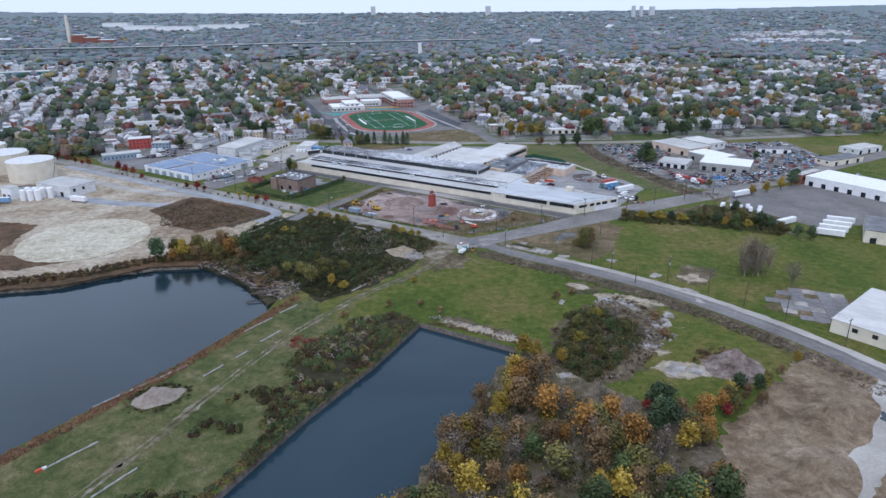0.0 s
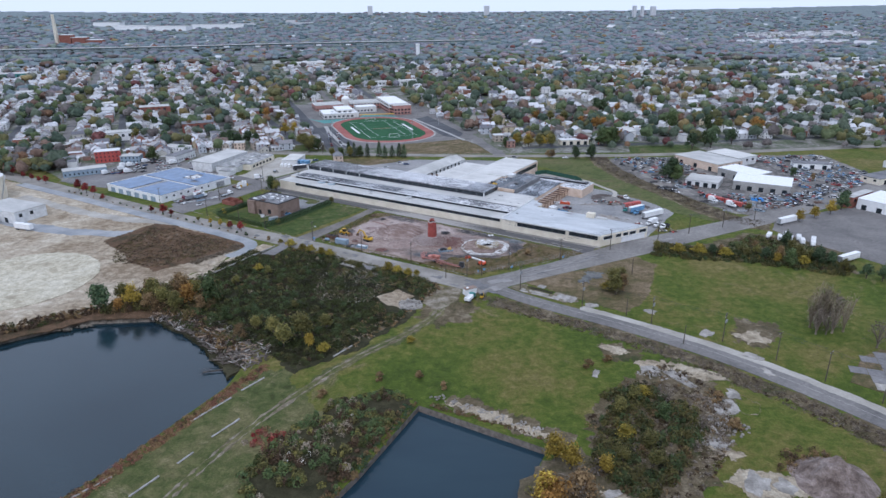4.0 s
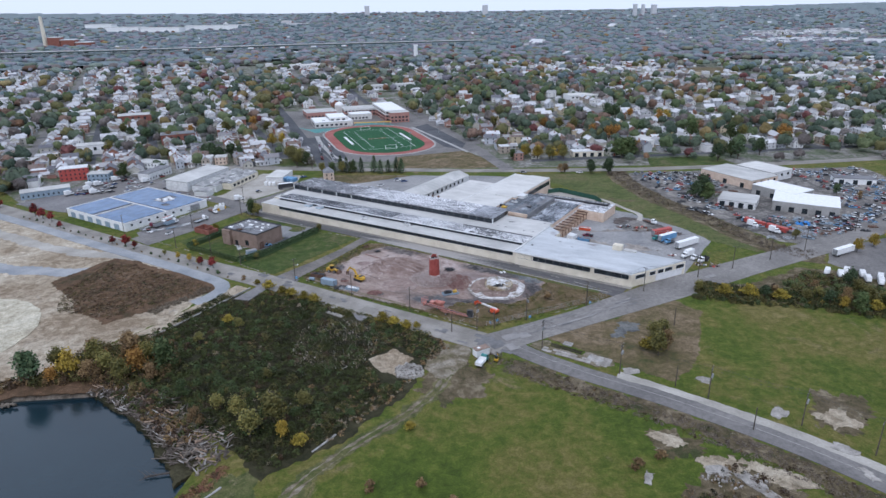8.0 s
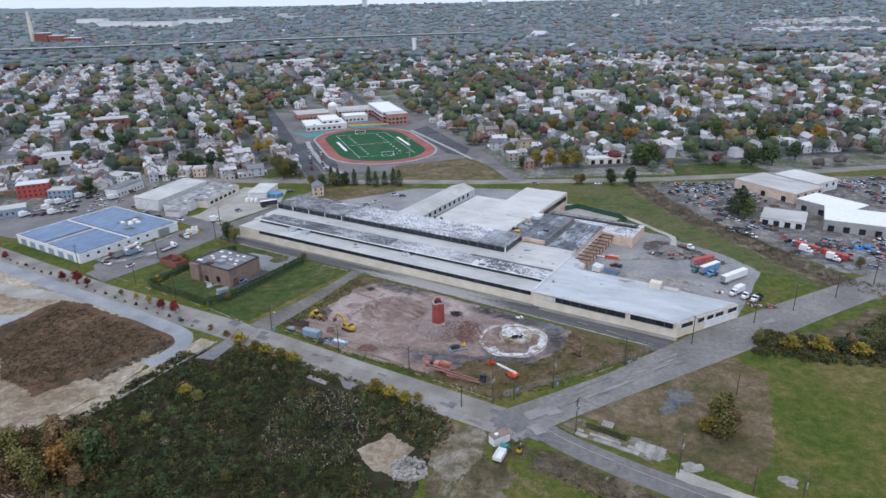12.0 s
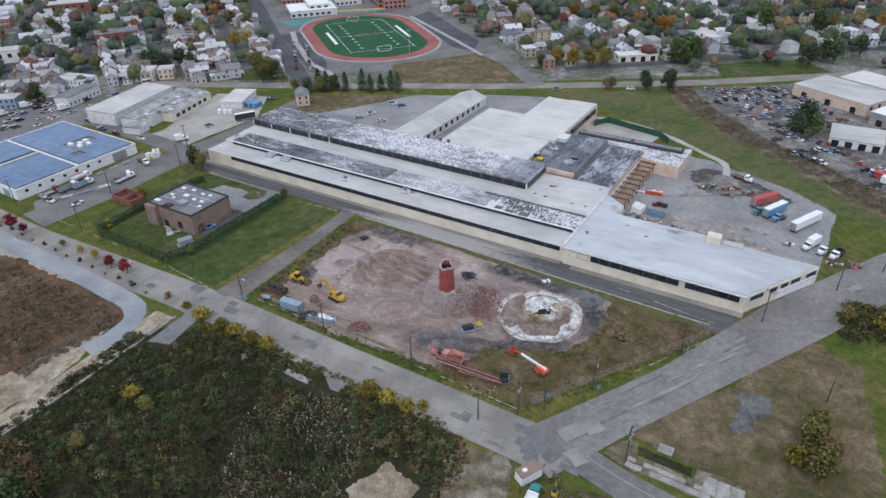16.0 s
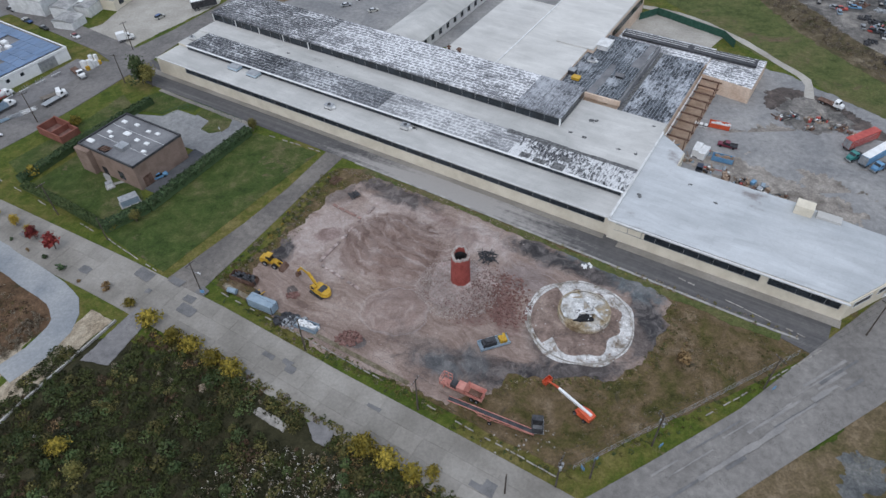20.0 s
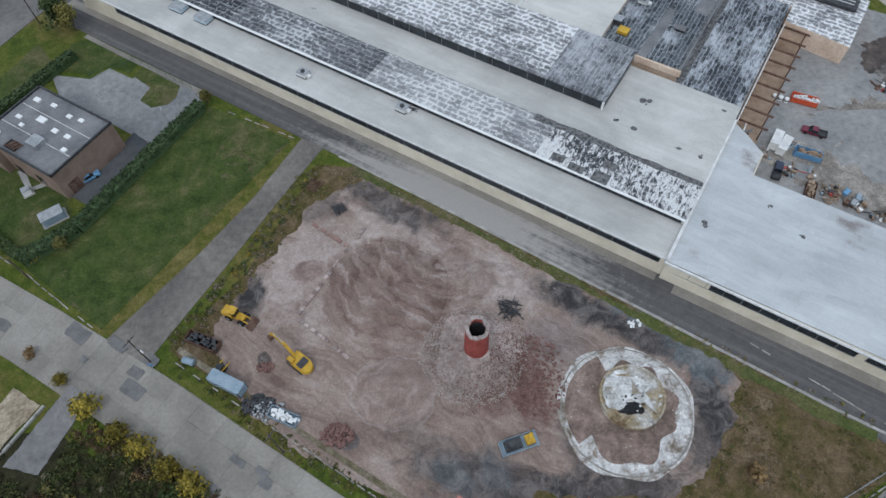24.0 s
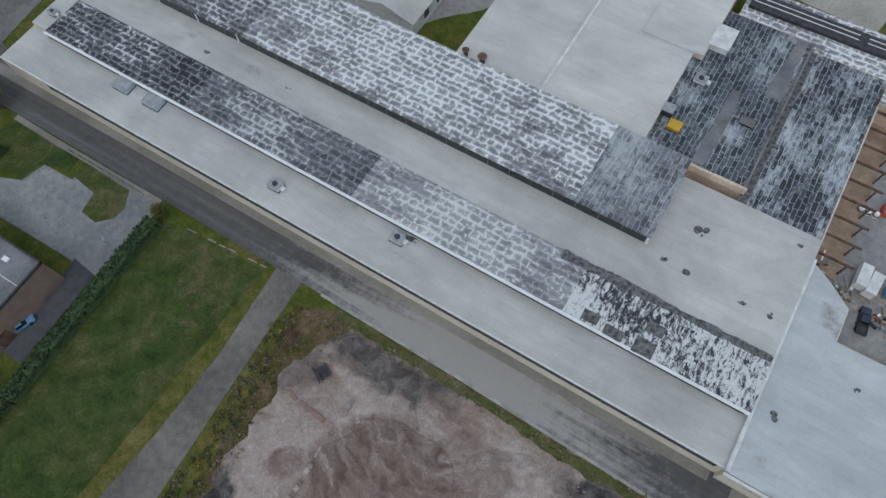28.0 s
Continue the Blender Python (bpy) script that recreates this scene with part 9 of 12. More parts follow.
    part("house", loft(Shape(), [(-2.9, 1.15, 1.2, 2.1), (-2.4, 1.5, 1.15, 2.5), (0.6, 1.5, 1.15, 2.3), (1.6, 1.45, 1.15, 1.9)]), YELLOWPAINT, t)
    part("counterweight", Shape().tube((-2.3, 0, 1.15), (-2.3, 0, 2.2), 1.4, 1.3, 14), YELLOWPAINT, t)
    part("engine_cover", Shape().box(-2.2, -1.1, 2.45, -0.7, 1.1, 2.62), DARKMETAL, t)
    cab = part("cab", loft(Shape(), [(0.1, 0.5, 1.2, 2.9), (1.4, 0.5, 1.2, 2.95), (1.9, 0.48, 1.2, 2.2)]), YELLOWPAINT, t, at=pose(0, 0.95, 0))
    part("window", Shape().box(0.3, -0.52, 1.9, 1.35, 0.52, 2.8), CARGLASS, cab)
    part("boom", Shape().beam((1.2, -0.2, 1.8), (3.4, -0.2, 4.6), 0.55, 0.75).beam((3.3, -0.2, 4.5), (6.2, -0.2, 4.9), 0.5, 0.65), YELLOWPAINT, t)
    part("arm", Shape().beam((6.0, -0.2, 5.1), (8.0, -0.2, 2.6), 0.42, 0.55), YELLOWPAINT, t)
    part("cylinder", Shape().tube((1.8, -0.2, 1.7), (3.2, -0.2, 3.6), 0.12, 0.12, 8).tube((3.6, -0.2, 5.1), (6.1, -0.2, 5.5), 0.1, 0.1, 8), STEEL, t)
    part("bucket", loft(Shape(), [(7.3, 0.6, 1.3, 2.6), (8.0, 0.62, 0.9, 2.7), (8.3, 0.6, 1.4, 2.3)]), RUSTMETAL, t)
    return t


put(excavator(), -34.8, 403.2, heading(-35, 403, -42, 409))


def wheel_loader():
    t = thing("wheel_loader", "yellow wheel loader with rusty bucket", "wheel loader")
    for x in (-1.5, 1.5):
        for y in (-1.05, 1.05):
            wheel(t, x, y, 0.8, 0.6)
    part("rear_body", loft(Shape(), [(-3.2, 1.0, 0.9, 2.0), (-2.8, 1.1, 0.8, 2.3), (-0.6, 1.0, 0.8, 2.3)]), YELLOWPAINT, t)
    part("front_frame", Shape().box(-0.4, -0.7, 0.8, 1.9, 0.7, 1.7), YELLOWPAINT, t)
    cab = part("cab", loft(Shape(), [(-1.2, 0.75, 2.2, 3.35), (0.2, 0.75, 1.8, 3.4)]), CARGLASS, t)
    part("cab_roof", Shape().box(-1.35, -0.85, 3.4, 0.35, 0.85, 3.55), YELLOWPAINT, cab)
    for y in (-0.6, 0.6):
        part("lift_arm", Shape().beam((0.8, y, 1.9), (3.2, y, 1.0), 0.2, 0.35), YELLOWPAINT, t)
    part("bucket", loft(Shape(), [(3.0, 1.45, 0.1, 1.2), (3.3, 1.5, 0.05, 1.4), (4.3, 1.5, 0.05, 0.25)]), RUSTMETAL, t)
    return t


put(wheel_loader(), -48.5, 413.6, heading(-51, 415, -45, 412))
put(shipping_container("grey blue site container on the lot", CONTAINERBLUE, 7.4, 2.5, 2.7), -48.4, 399.0, -27)
put(skip_bin("rusty ribbed trailer body full of scrap", RUSTMETAL, DARKMETAL, 7.2, 2.5, 1.7, "scrap_trailer"), -54.8, 408.2, -24)
put(skip_bin("grey container heaped with bright scrap metal", CONTAINERBLUE, WHITE, 6.0, 2.3, 1.4), -36.8, 392.2, -24)
scatter("scrap_pile", "pile of dark scrap metal and tyres", -42, 394.8, 3.2, 2.0, 150, 0.3, 1.1, DARKMETAL, 12)
scatter("scrap_pile", "bits of bright scrap metal", -39.5, 393.5, 3.5, 2.0, 90, 0.2, 0.7, STEEL, 13, 0.5)
tk = thing("fuel_tank", "small grey blue fuel tank on skids", "tank", pose(-57, 404, 0.1, 0, 0, -20))
part("shell", Shape().tube((-1.2, 0, 0.9), (1.2, 0, 0.9), 0.7, 0.7, 12), CONTAINERBLUE, tk)
part("skid", Shape().box(-1.1, -0.6, 0, -0.8, 0.6, 0.4), DARKMETAL, tk)
part("skid", Shape().box(0.8, -0.6, 0, 1.1, 0.6, 0.4), DARKMETAL, tk)
sk = thing("skid_loader", "small dark skid loader beside a container", "skid loader", pose(-50.2, 402.4, 0.1, 0, 0, 60))
part("body", loft(Shape(), [(-1.5, 0.7, 0.5, 1.4), (0.6, 0.75, 0.5, 1.2)]), DARKMETAL, sk)
part("cab", Shape().box(-0.7, -0.6, 1.3, 0.4, 0.6, 2.0), CARGLASS, sk)
part("arms", Shape().beam((-1.2, -0.8, 1.5), (1.6, -0.8, 0.8), 0.15, 0.25).beam((-1.2, 0.8, 1.5), (1.6, 0.8, 0.8), 0.15, 0.25), YELLOWPAINT, sk)
for x in (-0.9, 0.4):
    for y in (-0.75, 0.75):
        wheel(sk, x, y, 0.4, 0.3)
fb = thing("equipment_tray", "grey steel tray carrying an engine and a yellow pump", "machine", pose(7.6, 385.8, 0.1, 0, 0, 17))
part("tray", Shape().box(-3.7, -1.4, 0.2, 3.7, 1.4, 0.4).box(-3.7, -1.4, 0.4, 3.7, -1.28, 0.95).box(-3.7, 1.28, 0.4, 3.7, 1.4, 0.95).box(-3.7, -1.4, 0.4, -3.58, 1.4, 0.95), CONTAINERBLUE, fb)
part("engine", Shape().box(-2.8, -0.9, 0.4, 0.4, 0.9, 1.6).box(-2.2, -0.6, 1.6, -0.4, 0.6, 2.0), DARKMETAL, fb)
part("pump", Shape().box(1.3, -0.9, 0.4, 3.0, 0.9, 1.3).tube((1.6, -0.9, 1.3), (2.8, 0.9, 1.5), 0.35, 0.35, 10), YELLOWPAINT, fb)
part("runners", Shape().box(-3.6, -1.2, 0, 3.6, -0.9, 0.2).box(-3.6, 0.9, 0, 3.6, 1.2, 0.2), DARKMETAL, fb)
scatter("spoil", "dark wet clods on the lot", -26.5, 388.5, 3.2, 2.2, 140, 0.3, 0.9, DARKBRICK, 15)
scatter("spoil", "dark wet clods on the lot", -41.8, 402.5, 1.8, 1.2, 60, 0.3, 0.8, DARKBRICK, 16)


def bars(name, label, x, y, n, length, spread, mat, seed, turn=0, tidy=False):
    r = random.Random(seed)
    t = thing(name, label, "pile", pose(x, y, 0.1, 0, 0, turn))
    for k in range(n):
        a = r.uniform(-0.15, 0.15) if tidy else r.uniform(0, 3.14)
        c = Vector((r.uniform(-spread, spread) * (0.1 if tidy else 1), (k / n - 0.5) * 2 * spread if tidy else r.uniform(-spread, spread), 0.1 + r.uniform(0, 0.5)))
        d = Vector((math.cos(a), math.sin(a), r.uniform(-0.05, 0.05))) * length / 2 * r.uniform(0.6, 1)
        part("bar", Shape().beam(c - d, c + d, 0.16, 0.16), mat, t)
    return t


bars("steel_pile", "tangled pile of dark steel bars", 8.2, 414, 34, 3.6, 1.7, DARKMETAL, 4)
bars("timber_pile", "stack of rusty beams in the weeds", -35.4, 447.6, 7, 4.2, 1.5, RUSTMETAL, 5, 50, True)
bars("timber_pile", "heap of dark scrap beams", -29, 440.4, 16, 3.6, 1.4, DARKMETAL, 6, 120, True)


def crusher():
    t = thing("rock_crusher", "faded red mobile crusher on wheels", "crusher")
    part("chassis", Shape().box(-5.5, -0.9, 1.0, 4.5, 0.9, 1.4), PINKPAINT, t)
    part("hopper", Shape().add([(0.4, -1.3, 3.2), (4.8, -1.3, 3.2), (4.8, 1.3, 3.2), (0.4, 1.3, 3.2), (1.0, -0.7, 1.7), (4.2, -0.7, 1.7), (4.2, 0.7, 1.7), (1.0, 0.7, 1.7)], [(0, 1, 5, 4), (1, 2, 6, 5), (2, 3, 7, 6), (3, 0, 4, 7), (4, 5, 6, 7)]), PINKPAINT, t)
    part("hopper_lining", Shape().box(1.2, -0.7, 1.75, 4.0, 0.7, 2.0), RUSTMETAL, t)
    part("engine_box", Shape().box(-1.6, -1.0, 1.4, 0.2, 1.0, 2.8), PINKPAINT, t)
    part("crusher_box", Shape().box(-3.2, -0.8, 1.4, -1.8, 0.8, 2.5), DARKMETAL, t)
    s = Shape()
    for x in (-5.6, -4.6, -3.6):
        for y in (-1.1, 1.1):
            s.box(x - 0.08, y - 0.08, 1.2, x + 0.08, y + 0.08, 3.4)
    for z in (2.2, 3.35):
        s.box(-5.7, -1.18, z, -3.5, -1.02, z + 0.12).box(-5.7, 1.02, z, -3.5, 1.18, z + 0.12).box(-5.7, -1.1, z, -5.55, 1.1, z + 0.12)
    part("railing", s, PINKPAINT, t)
    for x in (2.2, 3.4):
        for y in (-1.0, 1.0):
            wheel(t, x, y, 0.55, 0.35)
    part("jack_leg", Shape().box(-4.9, -0.9, 0, -4.7, 0.9, 1.1), PINKPAINT, t)
    return t


put(crusher(), 0.2, 372.6, heading(-6, 376.5, 6, 369.5))


def conveyor(label, length, h0, h1, frame_mat=PINKPAINT):
    t = thing("conveyor", label, "conveyor")
    a = length / 2
    part("belt", Shape().beam((-a, 0, h1), (a, 0, h0), 0.9, 0.12), DARKMETAL, t)
    s = Shape()
    for y in (-0.55, 0.55):
        s.beam((-a, y, h1 + 0.05), (a, y, h0 + 0.05), 0.12, 0.28).beam((-a * 0.3, y, h1 * 0.4), (a, y, h0 - 0.2), 0.1, 0.14)
        for k in range(9):
            f0, f1 = -a * 0.3 + k * a * 1.3 / 9, -a * 0.3 + (k + 1) * a * 1.3 / 9
            zt = h1 + (h0 - h1) * (f1 + a) / length
            zb = h1 * 0.4 + (h0 - 0.2 - h1 * 0.4) * (f0 + a * 0.3) / (a * 1.3)
            s.beam((f0, y, zb), (f1, y, zt), 0.06, 0.06)
    part("truss", s, frame_mat, t)
    part("strut", Shape().beam((0, -0.6, 0.5), (-a * 0.4, -0.5, h1 * 0.75), 0.12, 0.12).beam((0, 0.6, 0.5), (-a * 0.4, 0.5, h1 * 0.75), 0.12, 0.12), frame_mat, t)
    for y in (-1.0, 1.0):
        wheel(t, 0, y, 0.45, 0.3)
    part("axle", Shape().box(-0.1, -1.0, 0.35, 0.1, 1.0, 0.55), frame_mat, t)
    return t


put(conveyor("long faded red belt conveyor on wheels", 19, 0.9, 3.4), 5.4, 365.8, heading(-3, 369, 14, 362))
db = thing("feed_hopper", "black steel feed hopper box", "hopper", pose(15, 364, 0.1, 0, 0, -8))
part("shell", Shape().box(-1.2, -1.7, 0.2, 1.2, -1.55, 1.9).box(-1.2, 1.55, 0.2, 1.2, 1.7, 1.9).box(-1.2, -1.7, 0.2, -1.05, 1.7, 1.9).box(1.05, -1.7, 0.2, 1.2, 1.7, 1.9), DARKMETAL, db)
part("engine", Shape().box(-1.2, 0.3, 0.2, 1.2, 1.55, 2.1), DARKMETAL, db)
part("floor", Shape().box(-1.2, -1.7, 0, 1.4, 1.7, 0.2), STEEL, db)


def boom_lift():
    t = thing("boom_lift", "orange boom lift with white boom lowered", "boom lift")
    part("base", loft(Shape(), [(-1.8, 1.0, 0.5, 0.9), (-1.2, 1.15, 0.45, 1.0), (1.2, 1.15, 0.45, 1.0), (1.6, 1.0, 0.5, 0.9)]), ORANGEPAINT, t)
    part("turret", loft(Shape(), [(-2.4, 1.1, 1.0, 1.9), (-0.8, 1.1, 1.0, 2.2), (1.0, 0.8, 1.0, 1.8)]), ORANGEPAINT, t)
    part("boom", Shape().beam((-2.0, 0, 2.3), (7.2, 0, 1.7), 0.5, 0.55), WHITE, t)
    part("fly_boom", Shape().beam((7.0, 0, 1.7), (8.6, 0, 1.5), 0.38, 0.4), ORANGEPAINT, t)
    part("jib", Shape().beam((8.4, 0, 1.5), (10.2, 0, 1.0), 0.25, 0.3), ORANGEPAINT, t)
    part("basket", Shape().box(10.0, -1.1, 0.3, 11.1, 1.1, 0.4).box(10.0, -1.1, 0.4, 10.08, 1.1, 1.4).box(11.02, -1.1, 0.4, 11.1, 1.1, 1.4).box(10.0, -1.1, 0.4, 11.1, -1.02, 1.4).box(10.0, 1.02, 0.4, 11.1, 1.1, 1.4), ORANGEPAINT, t)
    for x in (-1.3, 1.3):
        for y in (-1.15, 1.15):
            wheel(t, x, y, 0.5, 0.35)
    return t


put(boom_lift(), 25.0, 366.4, heading(26, 365, 19, 374))
scatter("litter", "white litter at the kerb", 33.5, 409.5, 1.4, 0.8, 14, 0.3, 0.8, WHITE, 20)
scatter("lot_litter", "scraps of wood and paper in the weeds", 10, 361, 10, 3, 26, 0.15, 0.5, OLDCONCRETE, 21)

# ---- brick office and its plot ----
office = thing("brick_office", "low brown brick building with flat grey roof", "building", pose(-98, 460.4, 0, 0, 0, -32))
part("wall", Shape().box(-12.2, -9.5, 0, 12.2, 9.0, 8.3), BRICK, office)
part("parapet", Shape().box(-12.3, -9.6, 8.3, 12.3, -9.2, 8.9).box(-12.3, 8.7, 8.3, 12.3, 9.1, 8.9).box(-12.3, -9.6, 8.3, -11.9, 9.1, 8.9).box(11.9, -9.6, 8.3, 12.3, 9.1, 8.9), DARKMETAL, office)
part("roof", Shape().box(-11.9, -9.2, 8.2, 11.9, 8.7, 8.4), DARKROOF, office, "grey gravel flat roof with pale seams")
for y in (-3.2, 3.0):
    part("roof_seam", Shape().box(-11.5, y, 8.41, 11.5, y + 0.14, 8.44), TRIM, office)
for x, y, w, d in ((-9, 5.5, 1.8, 1.2), (-4, 6.2, 1.6, 1.0), (-3, 1.5, 2.4, 1.6), (2, 5.5, 1.4, 1.0), (5.5, 6.0, 1.4, 1.0), (2.5, 0.6, 1.6, 1.2), (6.5, 0.8, 1.6, 1.1), (-8.6, -0.5, 1.6, 1.0), (-10, -6.5, 2.6, 1.4), (8.8, -2.4, 1.4, 1.0), (-6, -2, 1.2, 0.9)):
    part("skylight", Shape().box(x - w / 2, y - d / 2, 8.4, x + w / 2, y + d / 2, 8.75), WHITE, office, "white domed rooflight")
part("air_unit", Shape().box(0, -5.6, 8.4, 3.4, -2.6, 9.6), STEEL, office)
part("hatch", Shape().box(-4.5, -8.6, 8.4, -1.0, -6.2, 8.7), BLACK, office)
part("window", Shape().box(3.4, -9.58, 1.4, 5.8, -9.45, 4.2), GLAZE, office)
part("doorway", Shape().box(-4.4, -9.58, 0, -2.2, -9.45, 3.0), BLACK, office, "dark doorway")
for k in range(9):
    part("roof_debris", Shape().beam((-4.4 + 0.4 * k, -8.4, 8.7), (-2.6 + 0.35 * k, -6.3, 9.1 + 0.1 * (k % 3)), 0.12, 0.1), RUSTMETAL, office)
part("doorway", Shape().box(12.15, -7.8, 0, 12.28, -4.8, 3.8), RUSTMETAL, office, "rusty brown loading door")
part("porch_wall", Shape().box(-12.2, -11.2, 0, -6.4, -9.5, 8.3), BRICK, office)
sheet("office_yard", [(-82, 466), (-77, 462), (-88, 444), (-93, 447), (-84, 462)], 0.14, DARKASPHALT, "dark asphalt strip beside the office", "drive")
sheet("office_car_park", [(-104, 478.5), (-109, 487.5), (-98.1, 485.4), (-93.8, 489.2), (-86.6, 485), (-84.7, 489), (-65.5, 477.4), (-76.8, 461.9), (-86.6, 468)], 0.11, APRON, "grey concrete car park", "car park")
sheet("lawn_island", [(-86.6, 486), (-84.8, 489.2), (-73.4, 481.8), (-73.6, 477.6), (-75.3, 475.2), (-79.4, 474.3), (-82.8, 476.9), (-81.2, 481.4)], 0.17, LAWN, "small lawn in a car park", rough=0.06, step=2)
sheet("verge_lawn", [(-109, 489.5), (-106.8, 499), (-102.4, 501.5), (-86.2, 490.6), (-88, 487), (-93.9, 490.5), (-98, 486.8)], 0.085, LAWN, "mown grass verge", rough=0.2)
sheet("ruin_lawn", [(-131, 452), (-121, 469), (-108.5, 490), (-116, 500), (-124, 484), (-140, 462)], 0.095, LAWN, "mown grass verge", rough=0.2)


HEDGEGREEN = leafy("hedge_leaves", [(0.03, 0.055, 0.026), (0.052, 0.085, 0.036), (0.085, 0.115, 0.05)])


def hedge(name, line, w, h, mat, label, seed):
    rng2 = np.random.default_rng(seed)
    pts = []
    for (ax, ay), (bx, by) in zip(line, line[1:]):
        L = math.hypot(bx - ax, by - ay)
        for k in range(int(L * 95)):
            t_ = rng2.uniform()
            nx, ny = -(by - ay) / L, (bx - ax) / L
            o = rng2.uniform(-w / 2, w / 2)
            bump = 0.25 * noise.noise(Vector((ax + (bx - ax) * t_, ay + (by - ay) * t_, seed)))
            pts.append((ax + (bx - ax) * t_ + nx * o, ay + (by - ay) * t_ + ny * o, (h + bump) * (rng2.uniform(0.15, 1.0) ** 0.5)))
    t = thing(name, label, "hedge")
    core = Shape()
    for a, b in zip(line, line[1:]):
        core.beam((*a, h * 0.44), (*b, h * 0.44), w * 0.82, h * 0.84)
    part("branch_core", core, mat, t)
    part("foliage", quads("foliage", leaf_quads(np.array(pts), 0.25, rng2), [mat], np.zeros(len(pts))), None, t)
    return t


hedge("hedge", [(-98, 428.5), (-88, 437), (-66, 473.5)], 3.4, 2.9, HEDGEGREEN, "tall clipped dark green hedge", 3)
hedge("hedge", [(-131, 451), (-121, 469), (-104, 494)], 2.8, 2.6, HEDGEGREEN, "tall clipped dark green hedge", 4)
hedge("hedge", [(-129, 449), (-114, 440), (-99, 430)], 2.6, 2.0, GREEN, "loose green hedge along a road", 5)
plant("olive", -65, 475, 0.42, 20)
plant("olive", -90, 432, 0.4, 70)
plant("bush", -96, 430, 0.6, 10)
ruin = thing("ruined_brick_shed", "roofless ruin of a red brick shed", "ruin", pose(-129.5, 477, 0, 0, 0, -32))
part("wall", Shape().box(-6, -3.5, 0, 6, -3.1, 2.8), REDBRICK, ruin)
part("wall", Shape().box(-6, 3.1, 0, 2, 3.5, 3.1).box(2, 3.1, 0, 6, 3.5, 2.2), REDBRICK, ruin)
part("wall", Shape().box(-6, -3.1, 0, -5.6, 3.1, 2.9), REDBRICK, ruin)
part("wall", Shape().box(5.6, -3.1, 0, 6, 3.1, 2.4).box(0.4, -3.1, 0, 0.8, 3.1, 2.5), REDBRICK, ruin)
part("debris", Shape().box(-5.4, -2.9, 0, 5.4, 2.9, 0.5), DARKBRICK, ruin)
put(pickup("blue pickup truck parked by a dark doorway", BLUEPAINT), -89.6, 451.6, 36)
for x, y, w, d, h, mat, lab in ((-94.6, 440.4, 5.0, 2.8, 2.2, CONTAINERBLUE, "grey blue electric cabinet on a pad"), (-103, 448, 1.8, 1.5, 1.6, WHITE, "white service cabinet on the lawn")):
    t = thing("service_cabinet", lab, "cabinet", pose(x, y, 0.1, 0, 0, 34))
    part("plinth", Shape().box(-w / 2 - 0.4, -d / 2 - 0.4, 0, w / 2 + 0.4, d / 2 + 0.4, 0.2), CONCRETE, t)
    part("body", Shape().box(-w / 2, -d / 2, 0.2, w / 2, d / 2, h), mat, t)
    part("lid", Shape().box(-w / 2 - 0.08, -d / 2 - 0.08, h, w / 2 + 0.08, d / 2 + 0.08, h + 0.1), STEEL, t)
sheet("street_footpath", ribbon([(-103.6, 502.5), (-92, 494.8), (-66, 478.4)], 0.7), 0.17, PAVING, "narrow worn concrete footpath", "path")
sheet("garden_path", ribbon([(-97, 452), (-103, 449), (-107, 455)], 0.8), 0.13, CONCRETE, "narrow concrete garden path", "path")

# ---- kerbs ----
for line, lab in (([(-41.5, 462.5), (-64, 474.5)], "k"), ([(54, 406), (80, 384.5), (82, 381), (79, 379.6), (46, 363)], "k"), ([(-77, 411), (-97, 426), (-160, 467)], "k"), ([(-62, 405.5), (-14, 374), (18, 352.5)], "k")):
    kb = thing("kerb", "weathered broken concrete kerb along a street", "kerb", kind="structure")
    rk = random.Random(int(line[0][0]))
    for a, b in zip(line, line[1:]):
        n = max(1, int(math.hypot(b[0] - a[0], b[1] - a[1]) / 2.4))
        for k in range(n):
            if rk.random() < 0.62:
                f0, f1, o = k / n, (k + rk.uniform(0.5, 0.98)) / n, rk.uniform(-0.15, 0.15)
                part("kerb_stone", Shape().beam((a[0] + (b[0] - a[0]) * f0 + o, a[1] + (b[1] - a[1]) * f0, 0.12), (a[0] + (b[0] - a[0]) * f1 + o, a[1] + (b[1] - a[1]) * f1, 0.12 + rk.uniform(-0.03, 0.03)), 0.26, 0.2), OLDCONCRETE, kb)
sheet("factory_pavement", ribbon([(-112, 517.5), (-72, 492.3), (0, 446.4), (40, 420.6)][::1], 1.3), 0.16, PAVING, "narrow concrete pavement along the factory", "pavement")
sheet("factory_pavement", ribbon([(43, 417.5), (89.5, 388.2)], 1.4), 0.16, PAVING, "narrow concrete pavement along the factory", "pavement")
sheet("factory_grass", ribbon([(92.5, 391), (104, 410), (106, 414)], 2.0), 0.17, DRYGRASS, "strip of dry grass at the factory's end", "verge", rough=0.4)
sheet("lot_verge", ribbon([(-27, 452.6), (-4.4, 437.6), (35.6, 410.6), (67, 389.4), (74, 385)], 1.05), 0.115, OLIVEGRASS, "strip of grass beside a street kerb", "verge", rough=0.7, step=1)
sheet("lot_kerb", ribbon([(-30, 456.2), (-3.4, 438.9), (36.6, 411.9), (68.2, 390.6), (78, 384.4)], 0.3), 0.2, KERB, "pale worn concrete kerb along a street", "kerb", rough=0.1)
sheet("lot_path", ribbon([(-60, 407), (-36, 391), (-12, 375.5)], 0.6), 0.14, TRACKDIRT, "old worn footpath along the lot", "path", rough=0.2)

# ---- power poles ----
def power_pole(label, h=11.5, arms=1, lamp=False, box=False):
    t = thing("power_pole", label, "power pole", group="power poles")
